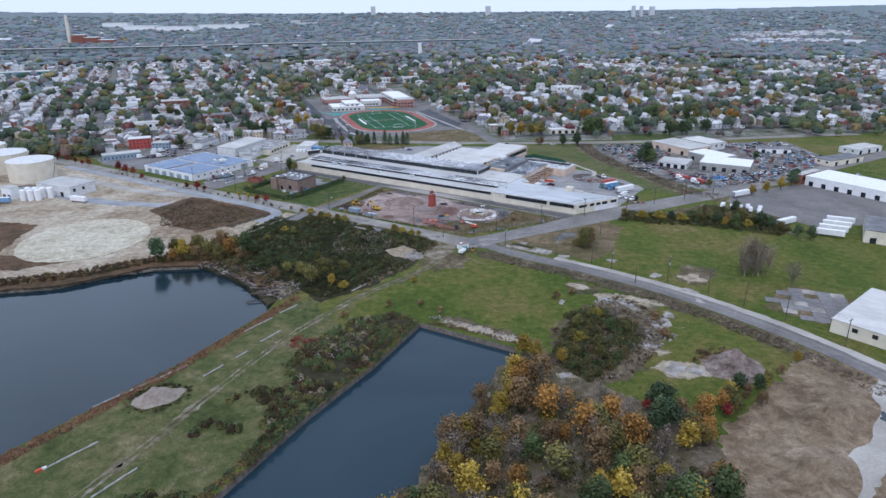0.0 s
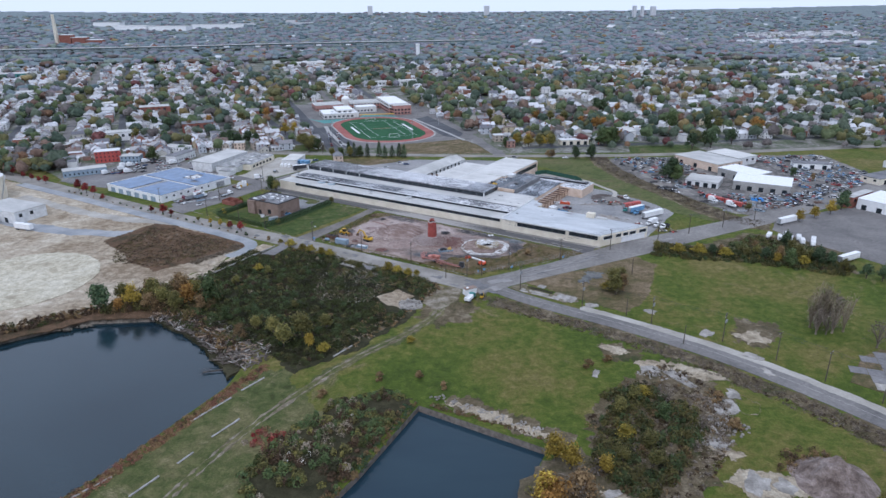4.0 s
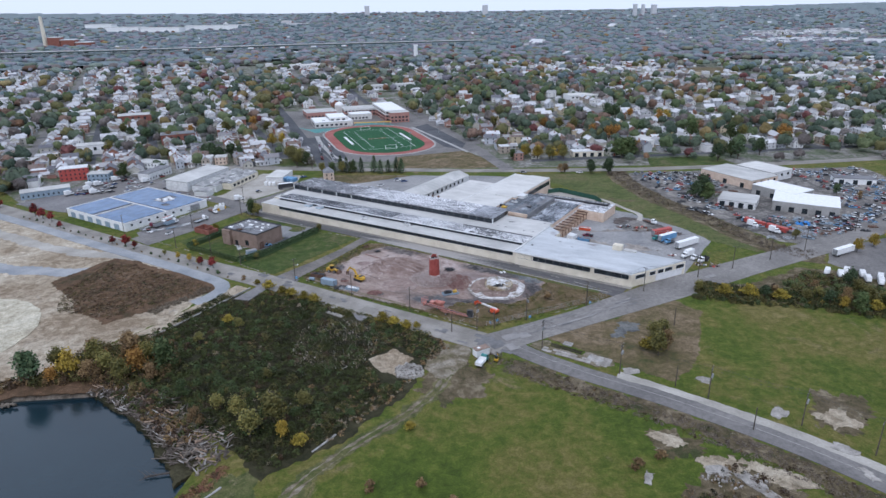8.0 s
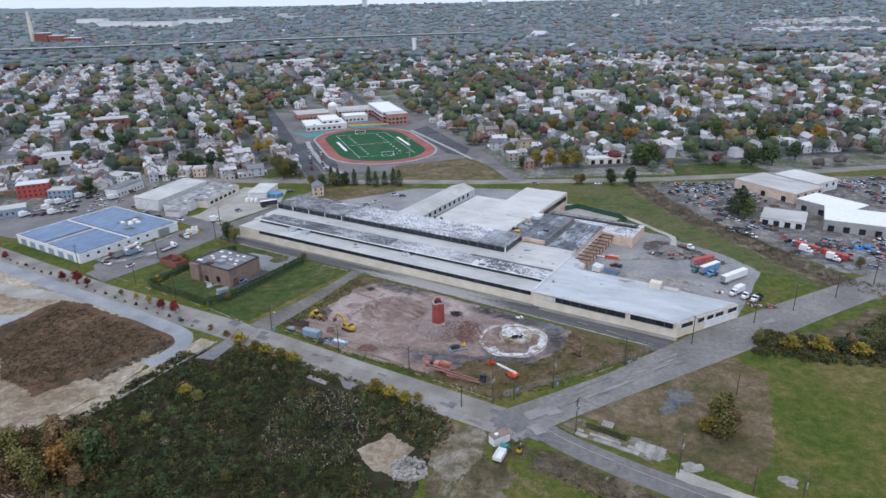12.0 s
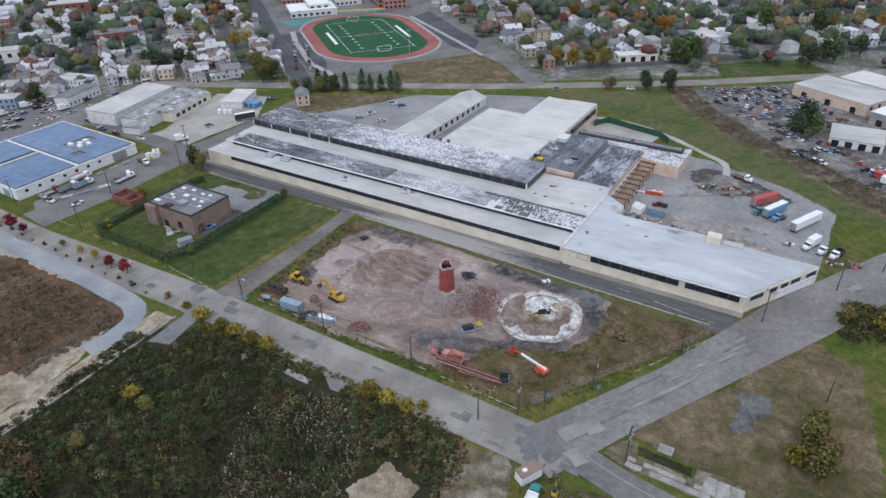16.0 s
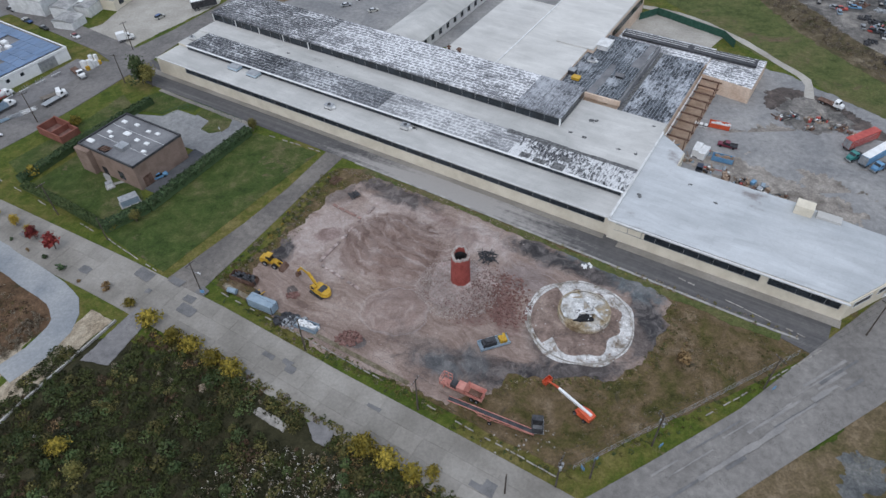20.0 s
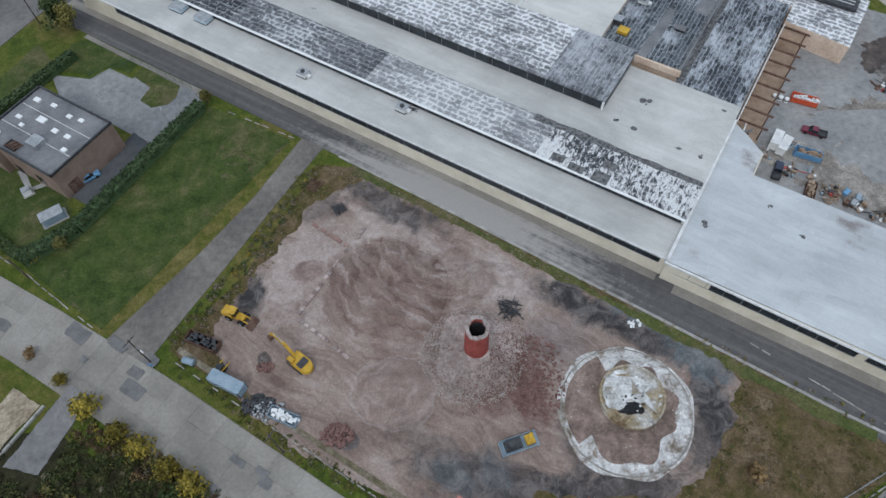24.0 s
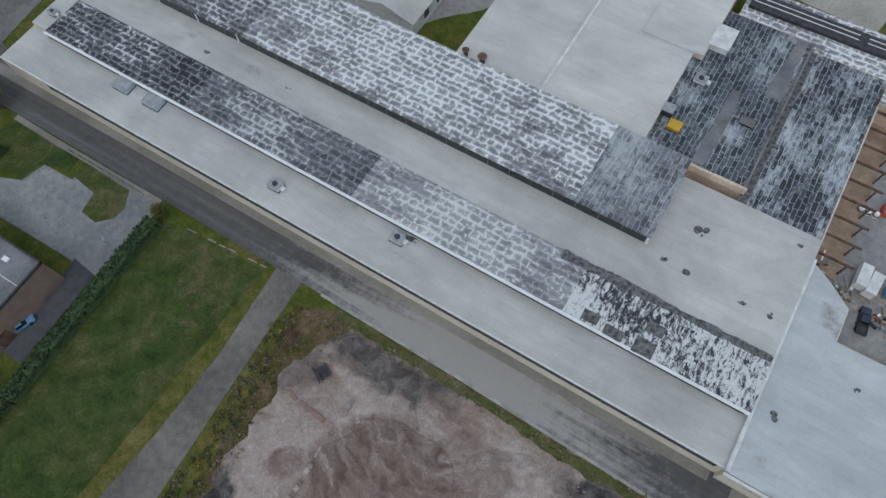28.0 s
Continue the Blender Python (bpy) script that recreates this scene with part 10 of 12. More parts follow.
    part("pole", Shape().tube((0, 0, 0), (0.05, 0, h), 0.2, 0.13, 8), WOODPOLE, t)
    for k in range(arms):
        z = h - 0.5 - k * 1.1
        arm = part("crossarm", Shape().box(-1.4, -0.08, z, 1.4, 0.08, z + 0.15), WOODPOLE, t)
        for x in (-1.25, -0.5, 0.5, 1.25):
            part("insulator", Shape().tube((x, 0, z + 0.15), (x, 0, z + 0.4), 0.06, 0.05, 6), STEEL, arm)
    if lamp:
        part("lamp_arm", Shape().tube((0, 0, h * 0.72), (0, -2.2, h * 0.78), 0.05, 0.04, 6), STEEL, t)
        part("lamp_head", Shape().box(-0.15, -2.8, h * 0.77, 0.15, -2.0, h * 0.8), TRIM, t)
    if box:
        for x in (-0.45, 0.45):
            part("transformer", Shape().tube((x, -0.3, h * 0.68), (x, -0.3, h * 0.68 + 1.1), 0.28, 0.28, 10), STEEL, t)
    return t


POLES = {"plain": power_pole("tall weathered timber power pole"), "lamp": power_pole("timber power pole with street lamp arm", 11.0, 1, True), "box": power_pole("timber power pole with grey transformers", 12.0, 2, False, True), "short": power_pole("bare short timber pole", 8.0, 0)}
POLEUSED = set()


def pole_at(key, x, y, turn):
    m = pose(x, y, 0, 0, 0, turn)
    if key in POLEUSED:
        return copy_thing(POLES[key], m)
    POLEUSED.add(key)
    POLES[key].matrix_basis = m
    return POLES[key]


LINE_S = [(-176, 476, "plain"), (-138, 452, "plain"), (-114, 436, "plain"), (-65, 404.4, "lamp"), (-36.3, 385.6, "plain"), (-10, 369, "plain"), (17, 351, "box")]
LINE_N = [(17, 351, ""), (37.8, 359, "box"), (65.2, 371.5, "plain"), (94, 385, "plain"), (124, 399.5, "plain"), (144.5, 409, "plain"), (168, 419.5, "plain"), (192, 431.5, "plain"), (236, 460, "plain")]
LINE_E = [(40.3, 335.3, "box"), (64.4, 316.8, "box"), (89, 300.8, "box"), (111.6, 285.6, "box"), (125, 271, "plain"), (135, 257, "plain"), (146, 243.5, "plain"), (158, 222, "plain")]
LINE_B = [(81, 308.5, "short"), (96, 284, "short"), (7, 350, "short"), (-96, 425, "short"), (24, 352.5, "short"), (-140, 484, "plain"), (-118, 508, "plain"), (-123, 533, "plain"), (86, 336, "short"), (96, 352, "short")]
for line in (LINE_S, LINE_N, LINE_E, LINE_B):
    for k, (x, y, key) in enumerate(line):
        if key:
            px_, py_ = line[max(0, k - 1)][:2]
            qx, qy = line[min(len(line) - 1, k + 1)][:2]
            pole_at(key, x, y, heading(px_, py_, qx, qy) + 90)


def wires(line, offs, z, label):
    t = thing("power_line", label, "power line")
    for o in offs:
        rope = []
        for (ax, ay, _), (bx, by, _) in zip(line, line[1:]):
            L = math.hypot(bx - ax, by - ay)
            nx, ny = -(by - ay) / L * o, (bx - ax) / L * o
            for k in range(9):
                f = k / 8
                rope.append((ax + (bx - ax) * f + nx, ay + (by - ay) * f + ny, z - 1.2 * 4 * f * (1 - f) * L / 40))
        r = 0.026
        vs = [(x + u, y, zz + v) for x, y, zz in rope for u, v in ((r, -r / 2), (-r, -r / 2), (0, r))]
        fs = [(3 * k + i, 3 * k + (i + 1) % 3, 3 * k + 3 + (i + 1) % 3, 3 * k + 3 + i) for k in range(len(rope) - 1) for i in range(3)]
        part("cable", Shape().add(vs, fs), DARKMETAL, t)


wires(LINE_N, (-1.25, -0.5, 0.5, 1.25), 11.3, "thin sagging black power cables")
wires(LINE_S[3:], (-1.25, 1.25), 11.0, "thin sagging black power cables")
wires(LINE_E, (-1.25, 0.5, 1.25), 11.7, "thin sagging black power cables")


def wire_fence(name, line, h, label, mat=STEEL, gap=3.0, panel=None):
    t = thing(name, label, "fence")
    for (ax, ay), (bx, by) in zip(line, line[1:]):
        L = math.hypot(bx - ax, by - ay)
        n = max(1, round(L / gap))
        for k in range(n + 1):
            part("post", Shape().tube((ax + (bx - ax) * k / n, ay + (by - ay) * k / n, 0), (ax + (bx - ax) * k / n, ay + (by - ay) * k / n, h), 0.05, 0.05, 6), mat, t)
        for z in (0.15, h * 0.5, h):
            part("rail", Shape().tube((ax, ay, z), (bx, by, z), 0.03, 0.03, 5), mat, t)
        if panel:
            part("panel", Shape().beam((ax, ay, h / 2), (bx, by, h / 2), 0.03, h - 0.1), panel, t)
    return t


wire_fence("wire_fence", [(21, 354.5), (46, 366), (76, 380)], 2.0, "wire fence on posts round the lot")
wire_fence("wire_fence", [(-98, 485.5), (-88, 492), (-70, 480.5)], 1.6, "low wire fence on a verge", GREENMESH)
wire_fence("court_fence", [(-44 * 0 + 78.6, 545), (87, 549.2), (107, 528), (108.5, 520)], 3.0, "green screened fence round a court", GREENMESH, 3.5, GREENMESH)
lampp = thing("lamp_post", "thin lamp post beside a hedge", "lamp post", pose(-72.5, 466.6, 0, 0, 0, 120))
part("pole", Shape().tube((0, 0, 0), (0, 0, 7), 0.08, 0.06, 6), STEEL, lampp)
part("head", Shape().box(0, -0.15, 6.9, 1.2, 0.15, 7.05), STEEL, lampp)
for x, y, tn in ((66.4, 370.4, 25), (39, 358, 25), (25.5, 355.5, 25), (22.5, 353.6, 120), (-64, 403, 0)):
    sg = thing("road_sign", "small blue sign on a post", "sign", pose(x, y, 0, 0, 0, tn))
    part("post", Shape().tube((0, 0, 0), (0, 0, 2.6), 0.04, 0.04, 5), STEEL, sg)
    part("plate", Shape().box(-0.5, -0.05, 1.6, 0.5, 0.0, 2.7), BLUEPAINT, sg)

# ---- solar-roofed depot ----
PANEL = surface("solar_panel_blue", (0.075, 0.135, 0.24), (0.11, 0.18, 0.3), 0.08, 1.0, 0.25, rand=0.1, spread=0.08)
depot = thing("solar_depot", "low white depot with blue solar panels on its roof", "warehouse", pose(-186, 520.2, 0, 0, 0, -33.5))
part("wall", Shape().box(-30, -28.6, 0, 30, 28.6, 4.6), WHITE, depot)
part("roof", Shape().box(-29.7, -28.3, 4.5, 29.7, 28.3, 4.75), DARKROOF, depot, "grey flat roof between the panels")
part("parapet", Shape().box(-30.1, -28.7, 4.6, 30.1, -28.3, 5.1).box(-30.1, 28.3, 4.6, 30.1, 28.7, 5.1).box(-30.1, -28.3, 4.6, -29.7, 28.3, 5.1).box(29.7, -28.3, 4.6, 30.1, 28.3, 5.1), WHITE, depot)
part("walkway", Shape().box(-29.6, -0.9, 4.76, 29.6, 0.3, 4.9), TRIM, depot, "pale walkway between the panel fields")
part("walkway", Shape().box(-2.4, -28.2, 4.76, -1.4, -1.0, 4.89), TRIM, depot)
pan = Shape().box(0.0, 0.0, 0, 2.62, 4.15, 0.12).mesh("solar_panel", PANEL)
for i in range(21):
    for j in range(12):
        x, y = -28.8 + i * 2.74, (-27.8 + j * 4.4) if j < 6 else (1.0 + (j - 6) * 4.4)
        if (j > 6 and 1.0 < x < 12 and 6 < y < 21 and not (i in (10, 14) and j == 10)) or (-4.5 < x < -0.5 and y < -1) or (13 < x < 18 and 4 < y < 9):
            continue
        part("solar_panel", pan, None, depot, at=pose(x, y, 4.95, 2.5, 0, 0))
for x, y in ((3, 11), (6, 14), (9, 12), (5, 17.5), (10, 16)):
    part("roof_unit", Shape().box(x, y, 4.75, x + 2.6, y + 1.8, 5.8), WHITE, depot)
for k in range(7):
    part("window", Shape().box(29.95, -25 + k * 5.6, 2.4, 30.06, -23.6 + k * 5.6, 3.6), GLAZE, depot)
part("shutter", Shape().box(29.95, 16, 0, 30.1, 23, 4.0), STEEL, depot, "grey roller shutter door")
part("gutter", Shape().box(30.0, -28.6, 4.2, 30.2, 28.6, 4.4), TRIM, depot)
for k in range(6):
    part("shutter", Shape().box(-26 + k * 9, -28.7, 0, -21 + k * 9, -28.55, 3.4), CONTAINERBLUE, depot)
for x, y, tn, lab, cab, load, lm in ((-160, 489, 60, "white tipper truck with a grey body", WHITE, "tipper", STEEL), (-155, 492, 60, "white truck with grey tipper body", WHITE, "tipper", CONTAINERBLUE), (-139, 497, 60, "long flatbed truck with steel load", WHITE, "flat", STEEL), (-137.5, 515, -45, "flatbed truck with brown load", WHITE, "flat", RUSTMETAL), (-159, 499, 60, "white truck with a steel tank", WHITE, "tank", TRIM), (-166, 485, 60, "flatbed truck with a maroon cab", MAROON, "flat", STEEL)):
    put(lorry(lab, cab, load, lm, 9.5), x, y, tn)
hp = thing("wrapped_pallets", "stack of white and yellow wrapped goods", "pallets", pose(-134.5, 521, 0.1, 0, 0, 57))
for k in range(14):
    part("bale", Shape().box(-3.2 + (k % 5) * 1.3, -1.5 + (k // 5) * 1.3, 0, -2.1 + (k % 5) * 1.3, -0.4 + (k // 5) * 1.3, 1.4 + (k * 7 % 4) * 0.7), WHITE if k % 4 else YELLOWPAINT, hp)
for k in range(7):
    fr = thing("pipe_rack", "steel rack of pipes beside a depot", "rack", pose(-167 + k * 3.6, 483 + k * 5.2, 0.08, 0, 0, 57))
    for j in range(4):
        part("post", Shape().box(-1.5 + j, -0.1, 0, -1.4 + j, 0.1, 2.4), STEEL, fr)
    part("pipe", Shape().tube((-1.8, 0.2, 1.0), (2.0, 0.2, 1.0), 0.15, 0.15, 6), TRIM, fr)
for x, y, m in ((-158, 482, TRIM), (-153, 485, CONTAINERBLUE), (-149.5, 488, STEEL), (-161.5, 479.5, STEEL), (-146, 491, TRIM)):
    bars("stored_pipes", "bundle of pale pipes laid beside a street", x, y, 12, 6.0, 1.1, m, int(-x), 33, True)
put(lorry("white flatbed truck carrying a red crane arm", WHITE, "flat", TIMBER, 8.6), -140.5, 499.5, 33, 0.12)

# ---- grey workshops across the street ----
SHABBYROOF = surface("patched_grey_roofing", (0.2, 0.2, 0.2), (0.42, 0.415, 0.4), 0.22, 1.2, 0.9, spread=0.35)
wk = thing("grey_workshop", "tall grey metal workshop with sloping roof", "workshop", pose(-170.5, 589.5, 0, 0, 0, -20))
part("wall", Shape().add([(-9, -23.5, 0), (9, -23.5, 0), (9, 23.5, 0), (-9, 23.5, 0), (-9, -23.5, 7.5), (9, -23.5, 6.6), (9, 23.5, 6.6), (-9, 23.5, 7.5)], [(0, 1, 5, 4), (1, 2, 6, 5), (2, 3, 7, 6), (3, 0, 4, 7)]), TRIM, wk)
part("roof", Shape().add([(-9.4, -23.9, 7.5), (9.4, -23.9, 6.6), (9.4, 23.9, 6.6), (-9.4, 23.9, 7.5), (-9.4, -23.9, 7.75), (9.4, -23.9, 6.85), (9.4, 23.9, 6.85), (-9.4, 23.9, 7.75)], [(4, 5, 6, 7), (0, 1, 5, 4), (1, 2, 6, 5), (2, 3, 7, 6), (3, 0, 4, 7)]), GREYROOF, wk)
wk2 = thing("grey_workshop", "low grey workshop range with broken roofs", "workshop", pose(-149, 583, 0, 0, 0, -17))
for x0, y0, x1, y1, h in ((-11, -24, -2, 26, 4.8), (-2, -20, 5, 27, 4.2), (5, -12, 12, 24, 4.6), (-4, -32, 6, -24, 3.4)):
    part("wall", Shape().box(x0, y0, 0, x1, y1, h), CREAM if x0 > 0 else TRIM, wk2)
    part("roof", Shape().add([(x0 - 0.2, y0 - 0.2, h), (x1 + 0.2, y0 - 0.2, h), (x1 + 0.2, y1 + 0.2, h), (x0 - 0.2, y1 + 0.2, h), ((x0 + x1) / 2, y0 - 0.2, h + 1.1), ((x0 + x1) / 2, y1 + 0.2, h + 1.1)], [(0, 4, 5, 3), (4, 1, 2, 5), (0, 1, 4), (2, 3, 5)]), SHABBYROOF, wk2)
for k in range(9):
    part("roof_patch", Shape().box(-1 + (k % 3) * 4.2, -18 + k * 4.6, 5.45, 1.0 + (k % 3) * 4.2, -16 + k * 4.6, 5.65), DARKROOF if k % 2 else WHITE, wk2)
for k in range(6):
    part("window", Shape().box(11.95, -9 + k * 5, 1.5, 12.06, -6 + k * 5, 3.4), GLAZE, wk2)
sm = thing("small_depot", "small shed with pale metal roof", "shed", pose(-113.5, 598, 0, 0, 0, -8))
part("wall", Shape().box(-6.2, -11, 0, 6.2, 11, 3.6), TRIM, sm)
part("roof", Shape().box(-6.5, -11.4, 3.6, 6.5, 11.4, 3.9), LIGHTROOF, sm)
for k in range(3):
    put(shipping_container("bright blue shipping container", BLUEPAINT, 6.1), -107 + k * 2.9, 591 - k * 1.2, 62)
for k in range(3):
    w = thing("white_tank", "white upright plastic tank", "tank", pose(-119.5 + k * 3.0, 579.3 - k * 0.5, 0.1))
    part("shell", Shape().tube((0, 0, 0), (0, 0, 2.2), 1.2, 1.2, 14), WHITE, w)
    part("dome", Shape().tube((0, 0, 2.2), (0, 0, 2.7), 1.2, 0.4, 14), WHITE, w)
put(semi_trailer("dark parked bus with pale roof", DARKMETAL, 10.5, False), -103, 568, 25)
park("van", -128, 541, 30)
park("pickup", -95, 452 + 80, 20)
house2 = thing("old_gatehouse", "narrow old brick gatehouse with slate roof", "house", pose(-76, 592, 0, 0, 0, 15))
part("wall", Shape().box(-3.5, -4.5, 0, 3.5, 4.5, 6.5), PEACH, house2)
part("roof", Shape().add([(-4, -5, 6.4), (4, -5, 6.4), (4, 5, 6.4), (-4, 5, 6.4), (0, -2, 9.6), (0, 2, 9.6)], [(0, 1, 4), (1, 2, 5, 4), (2, 3, 5), (3, 0, 4, 5), (3, 2, 1, 0)]), DARKROOF, house2)
for z in (1.2, 4.0):
    for x in (-1.8, 1.8):
        part("window", Shape().box(x - 0.5, -4.56, z, x + 0.5, -4.48, z + 1.5), PANE, house2)
for x, y, tn in ((-42, 566, 20), (-36, 572, 30), (-25, 586, 10), (-20, 583, 10), (-30, 560, 25)):
    park("suv" if int(x) % 2 else "sedan", x, y, tn)
for x, y in ((-70, 609), (-65, 606), (-60, 609), (-54, 606), (-44, 607), (-39, 603), (-33, 605), (-27, 606), (-23, 603)):
    plant("spruce", x, y + 6, 0.85 + 0.1 * (int(x) % 3), x * 20)
for x, y, k, sz in ((-84, 612, "olive", 0.7), (-76, 611, "green", 0.75), (-68, 612, "olive", 0.8), (-61, 613, "green", 0.7), (-107, 632, "olive", 1.0), (-100, 640, "green", 1.0), (-112, 645, "olive", 1.1), (79, 656, "olive", 1.0), (88, 652, "yellow", 1.1), (98, 648, "olive", 1.1), (108, 652, "yellow", 1.0), (101, 601, "rust", 0.7), (120, 597, "dark", 0.75), (133, 596, "dark", 0.9), (163, 648, "green", 1.3), (155, 655, "green", 1.2), (172, 660, "orange", 1.1)):
    plant(k, x, y, sz, x * 13 % 360)
sheet("spruce_lawn", [(-90, 578), (-82, 606), (-14, 600), (-40, 586), (-70, 572)], 0.07, DRYGRASS, "worn lawn with leaf litter", rough=0.8)

# ---- factory yard ----
put(pickup("maroon pickup truck with dark bed", MAROON, DARKMETAL), 85.8, 458.6, heading(89, 457, 83, 460), 0.1)
put(skip_bin("orange roll-off container with pale rubble", ORANGEPAINT, TRIM, 6.4, 2.3, 1.6), 86.6, 469, -25)
put(skip_bin("blue roll-off container with brown boards", BLUEPAINT, DECKWOOD, 6.2, 2.3, 1.7), 82.0, 451.6, -26)
put(skip_bin("open container with sawn timber", RUSTMETAL, DECKWOOD, 5.0, 2.2, 1.4), 79.2, 441, 62)
for x, y, tn, lab in ((75.4, 455.8, 57, "white box body standing in the yard"), (76.8, 454.0, 52, "small white box body beside another")):
    bx = thing("box_body", lab, "container", pose(x, y, 0.1, 0, 0, tn))
    part("box", Shape().box(-2.4, -1.0, 0.25, 2.4, 1.0, 2.5), WHITE, bx)
    part("roof", Shape().box(-2.45, -1.05, 2.5, 2.45, 1.05, 2.58), TRIM, bx)
    part("door", Shape().box(2.4, -0.85, 0.35, 2.46, 0.85, 2.35), STEEL, bx)
    part("base", Shape().box(-2.3, -0.9, 0, 2.3, 0.9, 0.25), DARKMETAL, bx)
put(pickup("dark navy truck beside the factory wall", NAVY, DARKMETAL), 73.6, 447.2, 62, 0.1)
sheet("yard_apron", [(70.2, 452.5), (77.8, 450.6), (83, 449), (80.8, 444.4), (76, 445.5), (74.5, 450)], 0.09, APRON, "pale concrete apron in the yard", "slab", rough=0.5, step=1)
bars("timber_scraps", "loose heap of pale broken timber", 84.4, 440, 44, 2.2, 2.4, DECKWOOD, 66)
for x, y, m in ((87.4, 440.4, BLUEPAINT), (89.6, 438.8, CONTAINERBLUE), (88.0, 437.4, STEEL)):
    cr = thing("crate", "open steel crate among scrap timber", "crate", pose(x, y, 0.1, 0, 0, 30 + x * 7 % 40))
    part("tub", Shape().box(-0.9, -0.6, 0.1, 0.9, 0.6, 0.9), m, cr)
    part("rim", Shape().box(-0.95, -0.65, 0.85, 0.95, -0.58, 0.95).box(-0.95, 0.58, 0.85, 0.95, 0.65, 0.95), DARKMETAL, cr)
put(lorry("white truck with long flat bed", WHITE, "flat", RUSTMETAL, 8.2), 127.0, 479.4, heading(125, 482, 129, 477))
put(semi_trailer("faded red open trailer", REDPAINT, 12.5, True, REDPAINT), 126.2, 457.4, 25)
put(semi_trailer("pale blue trailer with white roof", BLUEPAINT, 12.0, False), 126.6, 449.4, 31)
put(lorry("blue truck tractor without load", BLUEPAINT, "flat", DARKMETAL, 6.0), 126.4, 445.2, 205)
put(lorry("green truck tractor without load", TEAL, "flat", DARKMETAL, 6.0), 121.6, 450.6, 205)
put(semi_trailer("white ribbed semi trailer", WHITE, 16.0), 133.6, 439.6, 31)
put(lorry("white box truck parked in the yard", WHITE, "box", WHITE, 8.4), 128.6, 425.4, 214)
put(lorry("white truck with a dark flat bed", WHITE, "flat", DARKMETAL, 6.6), 131.4, 421.6, 214)
put(lorry("white truck with a dark tipper body", WHITE, "tipper", DARKMETAL, 6.8), 134.0, 418.6, 214)
def mixed_junk(x, y, rx, ry, n, seed):
    """A jumble of drums, boxes, plates and beams in several colours."""
    r = random.Random(seed)
    mats = [STEEL, RUSTMETAL, DARKMETAL, OLDCONCRETE, CONTAINERBLUE, WHITE, DECKWOOD, REDPAINT, YELLOWPAINT, TIMBER]
    s = Shape()
    for k in range(n):
        a, q = r.uniform(0, 6.283), r.uniform(0, 1) ** 0.6
        px, py, mi = x + rx * q * math.cos(a), y + ry * q * math.sin(a), r.choice((0, 1, 1, 2, 2, 2, 3, 3, 4, 4, 6, 6, 6, 9, 9, 5, 7))
        what = r.random()
        t = r.uniform(0, 3.14)
        if what < 0.3:
            s.beam((px, py, r.uniform(0.15, 0.7)), (px + r.uniform(1.0, 3.0) * math.cos(t), py + r.uniform(1.0, 3.0) * math.sin(t), r.uniform(0.1, 0.8)), r.uniform(0.1, 0.3), r.uniform(0.1, 0.3), mi)
        elif what < 0.45:
            s.tube((px, py, 0.08), (px + r.uniform(-0.4, 0.4), py + r.uniform(-0.4, 0.4), r.uniform(0.5, 1.0)), 0.3, 0.3, 8, True, mi)
        else:
            w, d, h = r.uniform(0.3, 1.5), r.uniform(0.3, 1.1), r.uniform(0.2, 1.1)
            c, q = math.cos(t), math.sin(t)
            s.prism([(px + c * u - q * v, py + q * u + c * v) for u, v in ((-w / 2, -d / 2), (w / 2, -d / 2), (w / 2 * 0.9, d / 2), (-w / 2, d / 2 * 0.9))], 0.06, h, mi)
    return tagged(new("yard_junk", s.mesh("yard_junk", mats)), "jumble of old machine parts, boards and drums", "junk", kind="stuff")


sheet("yard_dust", [(84, 462), (92, 470), (104, 470), (112, 458), (122, 446), (128, 434), (122, 428), (112, 440), (104, 446), (100, 436), (88, 446), (92, 456)], 0.075, YARDDUST, "tan dust and mud dragged across the yard", rough=3.4, step=1)
sheet("yard_dust", [(70, 452), (78, 458), (92, 448), (104, 434), (114, 424), (110, 418), (96, 430), (82, 442)], 0.079, YARDDUST, "brown dirt along a factory wall", rough=2.6, step=1, seed=7)
sheet("dark_soil", [(106, 480), (110, 490), (120, 492), (128, 482), (136, 468), (140, 458), (136, 456), (130, 466), (124, 474), (116, 480), (110, 478)], 0.085, ASH, "dark turned soil along the yard's edge", rough=2.0, step=1)
sheet("oily_ground", [(108, 478), (114, 486), (124, 484), (130, 472), (126, 464), (116, 464), (108, 470)], 0.1, SCRAPGROUND, "dark oily ground of a breaker's yard", rough=2.4, step=1)
for k, (x, y, rx, ry, n) in enumerate(((108, 473, 1.6, 1.6, 14), (112.5, 473.5, 2.2, 1.6, 20), (116.5, 471.5, 2.0, 1.8, 18), (120.5, 470.5, 2.4, 1.6, 22), (124, 466.5, 2.6, 1.6, 22), (127, 462.5, 2.0, 1.6, 16), (115, 467, 2.2, 1.4, 12), (84, 440.5, 2.4, 1.8, 24), (88.5, 437, 2.4, 1.6, 22), (76.5, 447, 2.0, 1.4, 16), (72, 452.5, 1.6, 1.8, 14), (93, 434, 2.6, 1.4, 20), (69, 459, 1.2, 2.6, 14), (66.5, 466, 1.0, 2.8, 12), (79, 455.5, 1.8, 1.4, 12), (131, 414.5, 3.0, 1.4, 20), (122, 427, 1.6, 1.4, 10), (137, 412, 2.4, 1.4, 18), (98, 429.5, 2.4, 1.2, 16), (64, 473, 0.9, 2.4, 10), (81, 446, 1.4, 1.2, 10))):
    mixed_junk(x, y, rx, ry, n, 40 + k)
bars("beam_pile", "pile of rusty steel beams", 125, 466, 9, 6.0, 1.0, RUSTMETAL, 8, 40, True)
